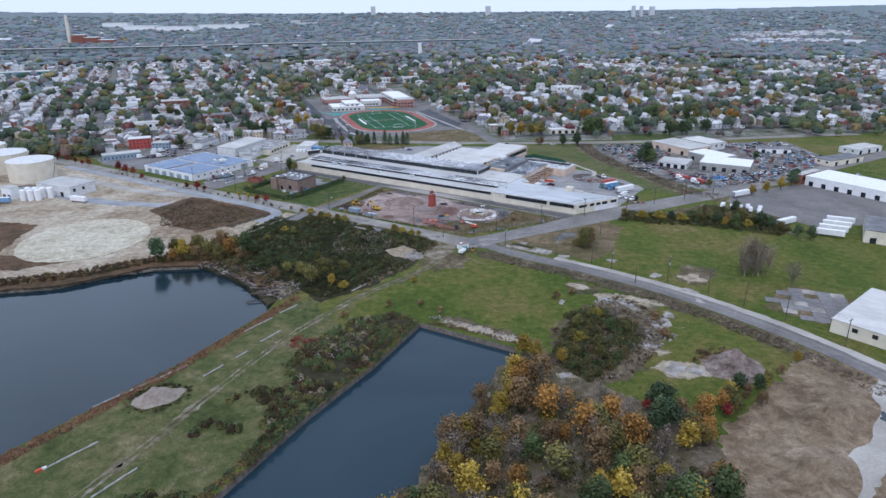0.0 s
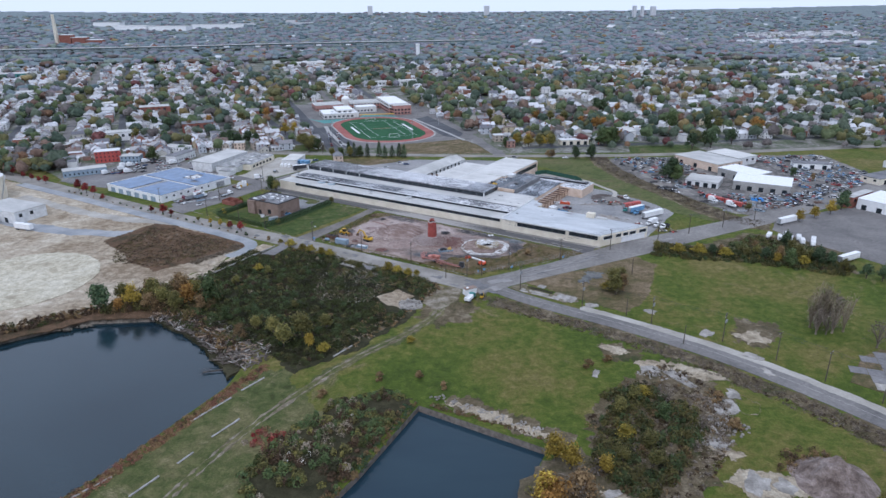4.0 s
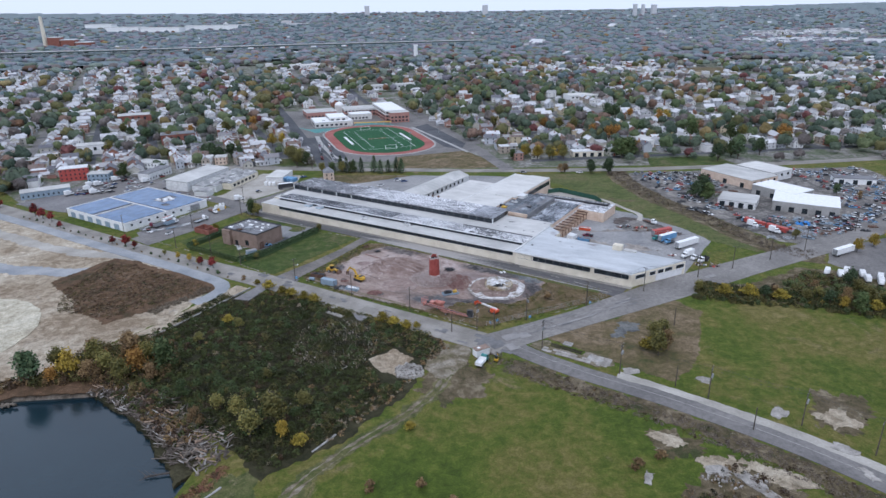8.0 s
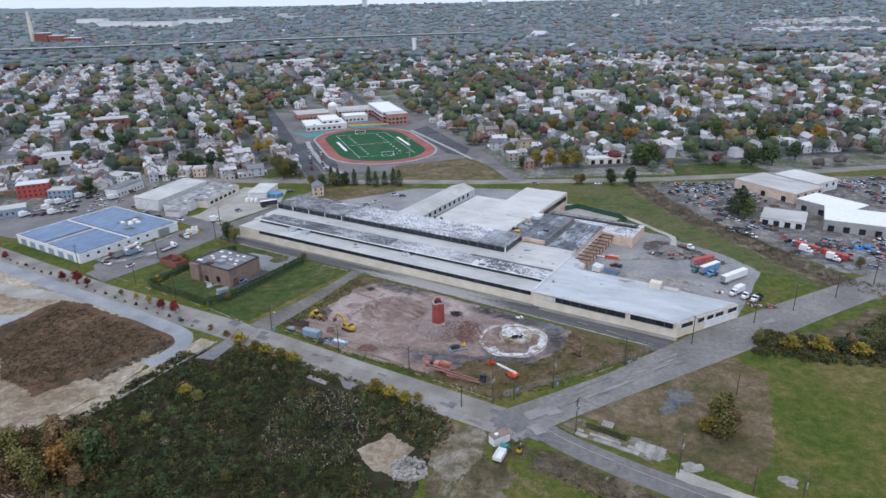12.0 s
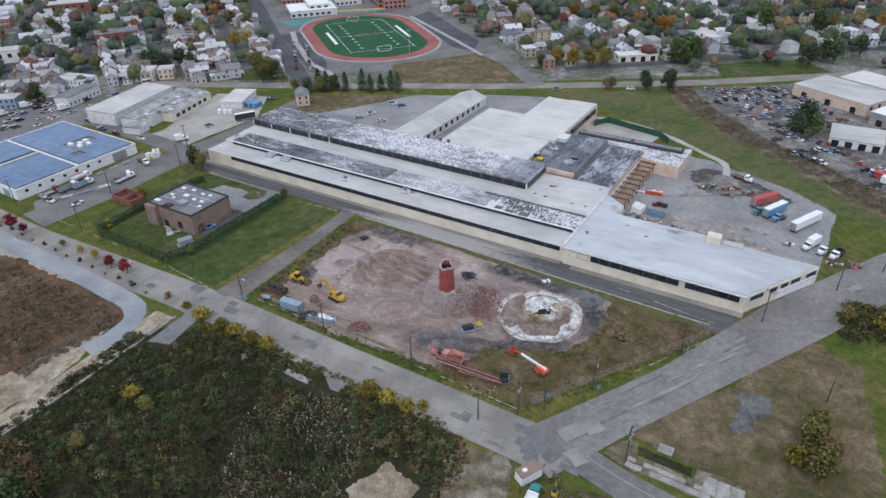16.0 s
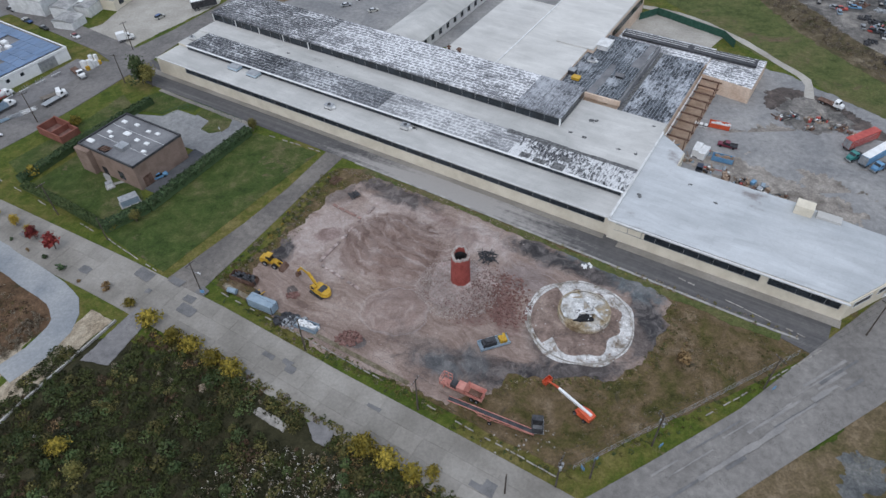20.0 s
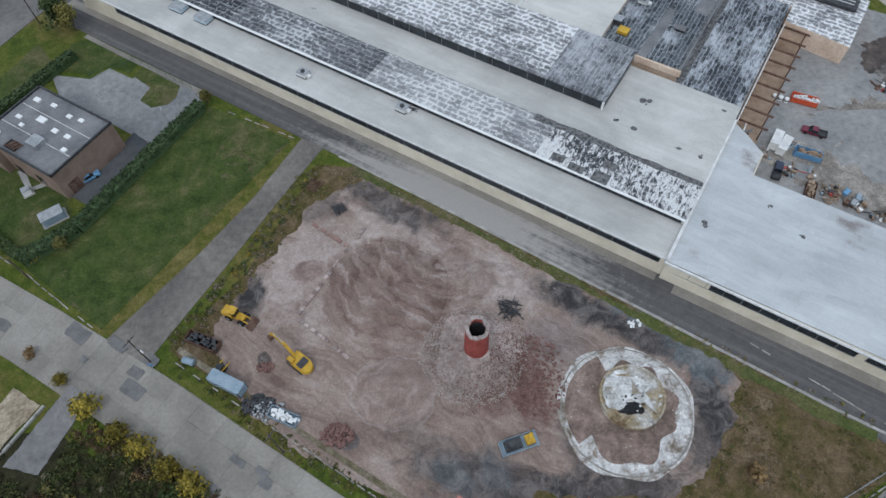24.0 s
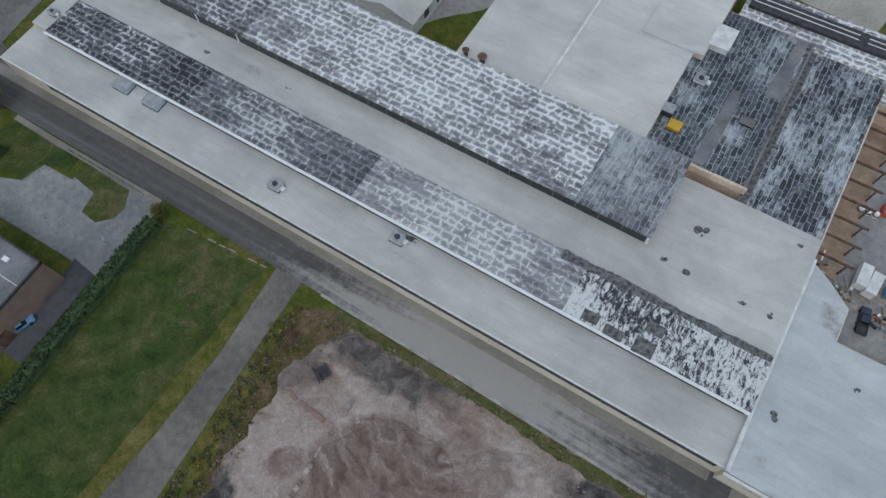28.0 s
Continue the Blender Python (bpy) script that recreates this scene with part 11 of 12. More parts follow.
for k in range(3):
    b = thing("salt_bags", "white bulk bag with dark bands", "bag", pose(79.8 + k * 1.3, 470.8 - k * 0.7, 0.1))
    part("bag", Shape().tube((0, 0, 0), (0, 0, 1.1), 0.65, 0.55, 10), WHITE, b)
    part("band", Shape().tube((0, 0, 0.4), (0, 0, 0.65), 0.68, 0.66, 10), BLACK, b)
sheet("yard_path", ribbon(smooth_line([(76, 560), (96, 549), (112, 528), (121, 508), (126, 496), (122, 484)]), 1.5), 0.09, PALEGRAVEL, "pale worn path across the grass", "path", rough=0.4)
sheet("wet_patch", [(60, 572), (70, 580), (80, 578), (84, 566), (74, 556), (64, 560)], 0.09, OLDASPHALT, "grey patch of old asphalt", rough=1.0)
sheet("court_floor", [(62, 545), (87, 549), (107, 528), (96, 516), (78, 530)], 0.08, PALEGRAVEL, "pale bare ground of a fenced court", rough=0.3)
# ---- scrapyard and repair shops ----
def works(name, label, cat, m, w, d, h, wall_mat, roof_mat, doors=3, step=None):
    t = thing(name, label, cat, m)
    part("wall", Shape().box(-w / 2, -d / 2, 0, w / 2, d / 2, h), wall_mat, t)
    part("roof", Shape().box(-w / 2 - 0.2, -d / 2 - 0.2, h, w / 2 + 0.2, d / 2 + 0.2, h + 0.3), roof_mat, t)
    for k in range(doors):
        x = -w / 2 + (k + 0.5) * w / doors
        part("shutter", Shape().box(x - 1.5, -d / 2 - 0.08, 0, x + 1.5, -d / 2 + 0.02, min(h - 0.6, 3.2)), GLAZE, t)
    for k in range(int(d / 7)):
        y = -d / 2 + 3.5 + k * 7
        part("window", Shape().box(-w / 2 - 0.06, y - 1, h * 0.5, -w / 2 + 0.02, y + 1, h * 0.8), GLAZE, t)
        part("window", Shape().box(w / 2 - 0.02, y - 1, h * 0.5, w / 2 + 0.06, y + 1, h * 0.8), GLAZE, t)
    return t


works("repair_shop", "large pale repair shop with grey roof", "workshop", pose(220, 572, 0, 0, 0, -62), 42, 28, 6.0, PEACH, GREYROOF)
works("repair_shop", "pale repair shop with light roof", "workshop", pose(244, 584, 0, 0, 0, -62), 30, 22, 6.4, TRIM, LIGHTROOF)
works("tyre_shop", "low grey workshop with open bays", "workshop", pose(195, 515.5, 0, 0, 0, -32), 22, 20, 4.0, TRIM, GREYROOF, 4)
works("body_shop", "white-roofed body shop of grey blocks", "workshop", pose(231, 503, 0, 0, 0, -30), 36, 26, 6.0, CONCRETE, WHITE, 5)
works("body_shop", "white roofed wing of a workshop", "workshop", pose(230, 530, 0, 0, 0, -60), 30, 20, 6.2, CONCRETE, WHITE, 3)
works("office_block", "small white flat-roofed office", "office", pose(296, 560, 0, 0, 0, -15), 26, 10, 4.0, WHITE, DARKROOF, 3)
works("store_block", "low cream flat-roofed store", "store", pose(330, 520, 0, 0, 0, 25), 40, 14, 4.5, CREAM, DARKROOF, 3)
works("store_block", "low grey flat-roofed store", "store", pose(372, 560, 0, 0, 0, 25), 34, 16, 4.5, TRIM, GREYROOF, 3)
put(shipping_container("long rust red container", REDPAINT, 12.2), 186, 474.5, -58, 0.1)
put(shipping_container("long rust red container", REDPAINT, 12.2), 193.5, 463.5, -58, 0.1)
put(semi_trailer("white trailer parked beside the avenue", WHITE, 14.5), 208, 425, 27, 0.1)
for x, y, tn in ((183, 470, -55), (190, 459, -55)):
    put(lorry("white van parked by the rail bed", WHITE, "box", WHITE, 6.2), x, y, tn)
for x, y, k, sz in ((176, 528, "dark", 1.2), (182, 530, "red", 1.6), (170, 524, "dark", 1.1), (178, 522, "green", 1.0), (268, 532, "dark", 0.6), (276, 520, "rust", 0.5), (255, 450, "dark", 0.9), (262, 458, "dark", 0.8), (196, 448, "olive", 0.5)):
    plant(k, x, y, sz, x * 17 % 360)
rp = random.Random(31)
for k in range(9):
    for j in range(3):
        if rp.random() < 0.88:
            park(rp.choice(("suv", "pickup", "sedan", "suv", "sedan")), 158 + k * 5.4, 596 - j * 9 - k * 1.2, 80 + rp.uniform(-8, 8))
made = 0
while made < 60:
    x, y = rp.uniform(170, 325), rp.uniform(445, 600)
    if inside([(176, 500), (186, 470), (204, 444), (262, 470), (330, 530), (320, 600), (262, 600), (268, 545), (256, 500), (246, 486), (208, 484), (190, 490), (182, 512)], x, y):
        park(rp.choice(("sedan", "suv", "pickup", "sedan", "suv")), x, y, rp.choice((-32, 58, 150, 20)) + rp.uniform(-15, 15))
        made += 1
for k in range(34):
    x, y = rp.uniform(176, 250), rp.uniform(446, 486)
    if x + (y - 446) * 0.9 > 186:
        scatter("scrap_heap", "heap of car parts and scrap", x, y, 3.0, 2.2, 26, 0.4, 1.6, rp.choice((DARKMETAL, STEEL, RUSTMETAL, DARKMETAL, CONTAINERBLUE)), 100 + k, 0.06, "scrap")
def wreck_rows(name, label, poly, n, seed):
    """Crowded scrap cars: body, bonnet slope and cabin each, in one mesh."""
    r = random.Random(seed)
    mats = [WHITE, STEEL, DARKMETAL, BLUEPAINT, REDPAINT, CONTAINERBLUE, DARKMETAL, STEEL, CARGLASS]
    s = Shape()
    xs, ys = [p[0] for p in poly], [p[1] for p in poly]
    k = 0
    while k < n:
        x, y = r.uniform(min(xs), max(xs)), r.uniform(min(ys), max(ys))
        if not inside(poly, x, y):
            continue
        m = pose(x, y, 0.1, 0, 0, r.choice((-32, 58)) + r.uniform(-14, 14))
        l, w, h, mi = r.uniform(1.9, 2.5), r.uniform(0.8, 0.95), r.uniform(0.7, 0.9), r.randrange(8)
        q = [(-l, -w, 0.25), (l, -w, 0.25), (l, w, 0.25), (-l, w, 0.25), (-l, -w, h), (l, -w * 0.9, h * 0.85), (l, w * 0.9, h * 0.85), (-l, w, h)]
        s.add([m @ Vector(p) for p in q], [(0, 1, 5, 4), (1, 2, 6, 5), (2, 3, 7, 6), (3, 0, 4, 7), (4, 5, 6, 7)], mi)
        a, b, c = -l * 0.8, l * 0.35, h + r.uniform(0.45, 0.75)
        q = [(a, -w * 0.92, h * 0.95), (b, -w * 0.92, h * 0.9), (b, w * 0.92, h * 0.9), (a, w * 0.92, h * 0.95), (a + 0.4, -w * 0.75, c), (b - 0.6, -w * 0.75, c), (b - 0.6, w * 0.75, c), (a + 0.4, w * 0.75, c)]
        s.add([m @ Vector(p) for p in q], [(0, 1, 5, 4), (1, 2, 6, 5), (2, 3, 7, 6), (3, 0, 4, 7)], 8)
        s.add([m @ Vector(p) for p in q[4:]], [(0, 1, 2, 3)], mi)
        k += 1
    return tagged(new(name, s.mesh(name, mats)), label, "scrap cars", kind="stuff")


wreck_rows("wrecked_cars", "crowded rows of wrecked cars in a scrapyard", [(160, 530), (176, 498), (188, 468), (204, 446), (262, 472), (330, 530), (322, 600), (262, 600), (268, 545), (256, 500), (246, 486), (208, 484), (190, 490), (182, 512), (168, 540)], 300, 71)
wreck_rows("wrecked_cars", "rows of wrecked cars and vans by a fence", [(148, 580), (152, 596), (208, 596), (206, 552), (176, 545), (160, 540)], 70, 72)
for k in range(26):
    x, y = rp.uniform(160, 205), rp.uniform(500, 555)
    scatter("scrap_heap", "heap of car parts and scrap", x, y, 3.0, 2.2, 30, 0.4, 1.5, rp.choice((DARKMETAL, STEEL, RUSTMETAL, DARKMETAL)), 200 + k, 0.06, "scrap")
scatter("blue_tarpaulins", "heap under bright blue tarpaulins", 214, 473, 4, 3, 22, 1.0, 2.4, BLUECLOTH, 150, 0.06, "tarpaulin")
for x, y, tn in ((156, 497, -55), (161, 489, -60), (163, 487, -60), (158, 495, -55)):
    park("pickup", x + 4, y + 6, tn)
# parked cars in the streets near the site
for x, y, tn in ((-200, 558, 30), (-197, 562, 30), (-204, 587, 60), (-197, 595, 60), (-192, 617, 70), (-166, 553, -35), (-205, 608, 60), (-209, 578, 60), (-150, 545, -35), (-188, 572, 145), (-176, 560, -35), (-215, 600, 30), (-220, 590, 30), (-228, 596, 40), (-214, 612, 30), (-232, 606, 40), (-240, 600, 30), (-120, 560, 60), (70, 603, 0), (112, 600, 178), (20, 604, 178), (-96, 600, 20), (-150, 475, 60), (-163, 478, -32), (-168, 482, -32)):
    park(rp.choice(("sedan", "suv", "pickup", "sedan")), x, y, tn, 0.13)

rc_ = random.Random(12)
for k in range(30):
    i, j = k % 8, k // 8
    x, y = -250 + i * 5.2 + j * 1.5, 560 + j * 12 + i * 1.2
    if rc_.random() < 0.8:
        park(rc_.choice(("sedan", "suv", "sedan", "pickup", "van")), x, y, 62 + rc_.uniform(-8, 8), 0.1)

# ---- east side: lots and sheds along the river road ----
works("white_warehouse", "long white warehouse with dock doors", "warehouse", pose(298, 432, 0, 0, 0, -57), 70, 30, 6.5, WHITE, WHITE, 8)
works("brick_gable", "red brick front of a warehouse", "warehouse", pose(272.5, 462, 0, 0, 0, -57), 5, 26, 7.0, REDBRICK, GREYROOF, 0)
works("river_shed", "long pale shed with light grey roof", "shed", pose(184, 238, 0, 0, 0, 40), 44, 26, 5.6, CREAM, LIGHTROOF, 5)
works("tan_shed", "tan metal shed with dark roof", "shed", pose(258, 338, 0, 0, 0, -32), 36, 30, 7.0, CREAM, DARKROOF, 4)
for x, y, tn in ((208, 365, 27), (222, 344.5, -28), (228, 351.5, -28), (234, 358.5, -28), (240.5, 366, -26)):
    put(semi_trailer("white semi trailer parked in a row", WHITE, 14.5), x, y, tn, 0.08)
for k, (x, y) in enumerate(((186, 401), (190, 397.5), (194.5, 395), (199, 391.5), (203, 388), (195, 401), (200, 397), (206, 393))):
    b = thing("wrapped_boat", "boat under white shrink wrap", "boat", pose(x, y, 0.1, 0, 0, 52 + k * 37 % 23))
    part("cover", loft(Shape(), [(-3.6, 0.9, 1.0, 1.6), (-2.4, 1.2, 0.9, 2.7), (1.0, 1.2, 0.9, 3.2), (3.4, 0.3, 1.3, 2.0)]), TRIM, b)
    part("cradle", Shape().box(-2.5, -1.0, 0, -2.3, 1.0, 0.95).box(1.2, -1.0, 0, 1.4, 1.0, 0.95), DARKMETAL, b)
for x, y in ((300, 472), (306, 476), (314, 470), (322, 480), (284, 474), (330, 462), (338, 470)):
    park("sedan", x, y, 30 + x % 40)
for k, (x, y, w, d) in enumerate(((69, 318.5, 5, 3.4), (60, 324, 4, 3), (92, 312, 5, 4), (108, 292, 6, 4), (86, 260, 12, 4), (94, 243, 8, 9), (100, 250, 6, 4), (84, 224, 7, 4), (88, 207, 9, 6), (95, 206, 5, 5), (48, 204, 5, 3), (118, 263, 6, 3), (78, 266, 6, 4), (58, 264, 5, 2.5), (118, 274, 7, 4))):
    c_, s_ = math.cos(k * 1.3), math.sin(k * 1.3)
    corner = [(-0.6, -0.45), (0.1, -0.6), (0.55, -0.4), (0.6, 0.3), (0.2, 0.35), (0.1, 0.6), (-0.5, 0.5), (-0.4, 0.1)]
    sheet("broken_slab", [(x + w * 0.95 * a * c_ - d * 0.95 * b * s_, y + w * 0.95 * a * s_ + d * 0.95 * b * c_) for a, b in corner], 0.16 + 0.003 * k, OLDCONCRETE, "broken old concrete slab in the grass", "slab", rough=0.55, step=0.8)
sheet("white_slab", [(-45.6, 369.6), (-44.4, 370.6), (-37.2, 366.2), (-38.2, 364.2), (-41.5, 366.4)], 0.3, OLDCONCRETE, "pale concrete slab among weeds", "slab", rough=0.25, step=1)
sheet("grey_slab", [(-33.6, 366.5), (-31, 367.8), (-27.6, 364), (-28.4, 360.6), (-31.6, 362.6)], 0.3, OLDASPHALT, "cracked grey slab among weeds", "slab", rough=0.3, step=1)
sheet("slab_west", [(-88.5, 384.5), (-80, 400), (-75.5, 397.5), (-81.5, 383)], 0.22, OLDASPHALT, "grey concrete apron with hatches", "slab", rough=0.3, step=2)
sheet("grit_patch", [(75, 354), (80, 354.5), (80.5, 351), (76.5, 347.5), (73.5, 343.5), (69, 343.5), (68, 346), (71, 349.5)], 0.1, ASHBLUE, "patch of grey grit in the grass", rough=2.6, step=1)
scatter("rubble_heap", "tumbled pale concrete rubble", -9, 321, 5, 5, 130, 0.6, 1.9, OLDCONCRETE, 61)
scatter("rubble_heap", "tumbled concrete rubble in weeds", 88, 232, 9, 8, 80, 0.3, 1.2, OLDCONCRETE, 62)
scatter("rubble_heap", "tumbled stones and rubble", 80, 262, 10, 4, 60, 0.3, 1.0, OLDCONCRETE, 63)
sheet("sand_patch", [(-24, 330), (-15, 337), (-8, 330), (-12, 318), (-20, 322)], 0.1, SAND, "bare sandy clearing in the scrub", rough=1.0, step=2)
sheet("dirt_entry", [(2, 342), (14, 338), (12, 328), (4, 314), (-4, 322), (-2, 334)], 0.09, TRACKDIRT, "bare trodden entry to a track", rough=1.2, step=2)
mound("gravel_mound", "pale gravel heap on the grass", -91, 193, 8.5, 5.5, 3.6, TANGRAVEL, 25, 11, 0.3)
# dark weeds ringed round the heap's foot in place of its shade
thicket("heap_weeds", ribbon([(-98, 186), (-88, 186), (-81, 193), (-82, 199), (-92, 201), (-100, 194), (-98, 186)], 1.3), 90, "dark weeds added as shade round a gravel heap", [(SCRUBBROWN, 2), (SCRUBGREEN, 1), (RUST, 1)], (0.8, 2.0), (0.2, 0.7), 14, 0.2, 144)
mound("gravel_mound", "round heap of brown gravel", 109, 208, 11, 10, 6.4, GRAVELHEAP, 0, 12, 0.2)
thicket("heap_weeds", [(96, 212), (100, 220), (110, 222), (120, 216), (112, 212), (104, 210)], 70, "brown brush beside a gravel heap", [(SCRUBBROWN, 2), (RUST, 2), (GREYTWIG, 1)], (1.2, 2.8), (0.6, 1.8), 20, 0.22, 145)
mound("soil_bank", "low bank of bare brown soil", 128, 178, 26, 12, 3.0, SOIL, 48, 13, 0.35)
mound("soil_bank", "low bank of bare brown soil", 108, 150, 20, 10, 2.4, SOIL, 55, 14, 0.35)
CRUSHED = grass_like("crushed_pale_concrete", [(0.37, (0.1674, 0.1316, 0.0863)), (0.45, (0.2762, 0.2284, 0.1627)), (0.53, (0.3599, 0.3059, 0.2258)), (0.62, (0.4185, 0.3640, 0.2789))], 0.12, (0.1004, 0.0852, 0.0465), 0.58)
for k, poly in enumerate(([(86, 270), (97, 266), (104, 259), (101, 252), (107, 244), (103, 238), (97, 240), (98, 248), (93, 254), (90, 263)], [(79, 208), (86, 214), (93, 213), (101, 208), (99, 202), (90, 200), (84, 203)], [(78, 228), (86, 226), (91, 219), (86, 216), (81, 221)], [(45, 205), (51, 206), (53, 201), (47, 199)], [(64, 283), (72, 284), (75, 278), (67, 277)], [(74, 271), (84, 272), (86, 266), (76, 266)], [(118, 291), (127, 292), (129, 285), (120, 283)], [(6, 248), (20, 241), (37, 230), (35, 227), (18, 238), (5, 245)])):
    sheet("crushed_concrete", poly, 0.115 + 0.004 * k, CRUSHED, "pale crushed concrete showing through the grass", rough=1.9, step=1, seed=40 + k)
lk = thing("lane_kerb", "low weathered concrete wall beside a sandy lane", "kerb", kind="structure")
LANE = smooth_line([(-84, 396), (-94, 379), (-105, 360), (-120, 338), (-137, 322)], 3.0)
for a, b in zip(LANE, LANE[1:]):
    part("block", Shape().beam((*a, 0.3), (a[0] + (b[0] - a[0]) * 0.96, a[1] + (b[1] - a[1]) * 0.96, 0.3), 0.5, 0.6), KERB, lk)
# truck and shed at the crossroads
put(lorry("white tipper truck parked on the grass", TEAL, "tipper", WHITE, 7.6), 17.2, 325.6, 62, 0.1)
cs = thing("site_cabin", "small white cabin with brown roof", "cabin", pose(17.2, 331.8, 0, 0, 0, 30))
part("wall", Shape().box(-2.8, -1.4, 0.3, 2.8, 1.4, 3.0), WHITE, cs)
part("roof", Shape().box(-2.9, -1.5, 3.0, 2.9, 1.5, 3.2), BRICK, cs)
part("vent", Shape().box(-1.6, -0.4, 3.2, -0.6, 0.4, 3.6), WHITE, cs)
part("base", Shape().box(-2.6, -1.2, 0, 2.6, 1.2, 0.3), DARKMETAL, cs)
dg = thing("mini_digger", "small yellow digger on the grass", "digger", pose(22.4, 327, 0.1, 0, 0, 70))
part("tracks", Shape().box(-0.9, -0.8, 0, 0.9, -0.4, 0.5).box(-0.9, 0.4, 0, 0.9, 0.8, 0.5), DARKMETAL, dg)
part("body", loft(Shape(), [(-1.0, 0.7, 0.55, 1.3), (0.5, 0.75, 0.55, 1.2)]), YELLOWPAINT, dg)
part("cab", Shape().box(-0.5, -0.5, 1.2, 0.5, 0.5, 2.3), CARGLASS, dg)
part("arm", Shape().beam((0.4, 0, 1.0), (1.7, 0, 2.0), 0.2, 0.25).beam((1.7, 0, 2.0), (2.5, 0, 0.6), 0.18, 0.2), YELLOWPAINT, dg)
# pier: old concrete strips, posts and driftwood
for a, b in (((-110, 188), (-88, 214)), ((-109, 158), (-99.5, 170)), ((-90, 146), (-82.5, 158)), ((-75, 239), (-66, 252)), ((-64, 256), (-58, 264)), ((-80, 206), (-75, 214)), ((-72, 219), (-69, 224)), ((-66, 231), (-60, 240)), ((-36, 278), (-30, 286)), ((-48, 275), (-46, 278))):
    t = thing("old_kerb", "broken strip of old white concrete kerb", "kerb", kind="structure")
    n = max(2, int(math.hypot(b[0] - a[0], b[1] - a[1]) / 3.0))
    for k in range(n):
        f0, f1 = k / n, (k + 0.94) / n
        part("block", Shape().beam((a[0] + (b[0] - a[0]) * f0, a[1] + (b[1] - a[1]) * f0, 0.15), (a[0] + (b[0] - a[0]) * f1, a[1] + (b[1] - a[1]) * f1, 0.12 + 0.08 * (k % 3)), 0.5, 0.35), KERB, t)
og = thing("barrier_board", "orange and white barrier board on the ground", "barrier", pose(-109.5, 157.4, 0.1, 0, 0, 50))
part("board", Shape().box(-1.6, -0.3, 0, 0.2, 0.3, 0.7), ORANGEPAINT, og)
part("board", Shape().box(0.2, -0.3, 0, 1.4, 0.3, 0.6), WHITE, og)


def driftwood(name, label, poly, n, seed, mats, z=-1.2, lo=1.0, hi=5.0, fat=1.0):
    r = random.Random(seed)
    s = Shape()
    xs, ys = [p[0] for p in poly], [p[1] for p in poly]
    k = 0
    while k < n:
        x, y = r.uniform(min(xs), max(xs)), r.uniform(min(ys), max(ys))
        if inside(poly, x, y):
            a, L = r.uniform(0, 3.14), r.uniform(lo, hi)
            zz = z + r.uniform(0, 1.3)
            s.tube((x, y, zz), (x + L * math.cos(a), y + L * math.sin(a), zz + r.uniform(-0.4, 0.6)), r.uniform(0.08, 0.22) * fat, 0.06 * fat, 5, True, r.randrange(len(mats)))
            k += 1
    return tagged(new(name, s.mesh(name, mats)), label, "driftwood", kind="stuff")


driftwood("driftwood", "washed-up logs and planks on the bank", [(-66, 278), (-70, 288), (-90, 304), (-108, 318), (-114, 312), (-92, 294), (-76, 274)], 620, 5, [TIMBER, BARK, WOODPOLE, GREYTWIG], -0.9, 1.0, 5.0, 1.5)
driftwood("driftwood", "brown driftwood and debris heaped on the bank", [(-118, 312), (-112, 319), (-92, 311), (-62, 286), (-60, 276), (-66, 268), (-78, 281), (-97, 299)], 800, 91, [BARK, TIMBER, GREYTWIG, WOODPOLE, DECKWOOD, OLDCONCRETE], -0.6, 0.8, 4.5, 1.8)
sheet("debris_bank", [(-64, 276), (-68, 290), (-90, 306), (-112, 320), (-116, 312), (-94, 295), (-78, 276), (-72, 266)], -0.9, SCRUBSOIL, "bank of mud and debris at the water", "bank", rough=1.2, step=2, thick=1.6)
scatter("riprap", "stones along the river bank", -160, 303, 4, 3, 60, 0.5, 1.4, STONE, 71, -0.8)
for k in range(46):
    f = k / 46
    x, y = -120 - f * 110, 316 - f * 30 + (6 if f < 0.15 else 0)
    if k % 3 == 0:
        scatter("riprap", "stones along the river bank", x, y - 3.5, 3.5, 1.6, 26, 0.4, 1.2, STONE, 200 + k, -1.0)
fl = thing("fallen_tree", "dead fallen tree lying in the water", "fallen tree", pose(-77, 272, -1.6, 0, 0, 190))
part("trunk", Shape().tube((-4, 0, 0.4), (5, 0.5, 0.1), 0.35, 0.15, 7), WOODPOLE, fl)
for k in range(6):
    part("branch", Shape().tube((1 + k * 0.7, 0.1, 0.2), (3 + k * 0.8, (-1) ** k * (1.2 + k * 0.3), 0.9 - 0.1 * k), 0.12, 0.03, 5), WOODPOLE, fl)
for x, y in ((-42.5, 178.5), (-49, 168), (-48, 169.5), (-50, 166.5)):
    t = thing("mooring_post", "old leaning timber mooring post", "post", pose(x, y, -2.6, 6, 4, 0))
    part("post", Shape().tube((0, 0, 0), (0, 0, 4.2), 0.22, 0.18, 7), WOODPOLE, t)
for k in range(7):
    scatter("basin_rubble", "line of stones on the basin's edge", 2 + k * 5, 250.5 - k * 3.0, 2.6, 1.6, 16, 0.3, 0.9, OLDCONCRETE, 77 + k)

# ---- sports field and school ----
TURF = grass_like("green_turf", [(0.36, (0.0170, 0.0720, 0.0298)), (0.5, (0.0221, 0.0880, 0.0365)), (0.66, (0.0298, 0.1040, 0.0425))], 0.05, (0.0255, 0.0960, 0.0425), 0.9)
TRACKRED = surface("red_running_track", (0.2640, 0.0850, 0.0723), (0.3344, 0.1275, 0.1105), 0.06, 1.5, 0.9)
FIELD = pose(-51.5, 746, 0, 0, 0, 108.5)


def oval(half, r, n=20):
    """A stadium's plan: two straights 2 * half long, ends of radius r."""
    pts = []
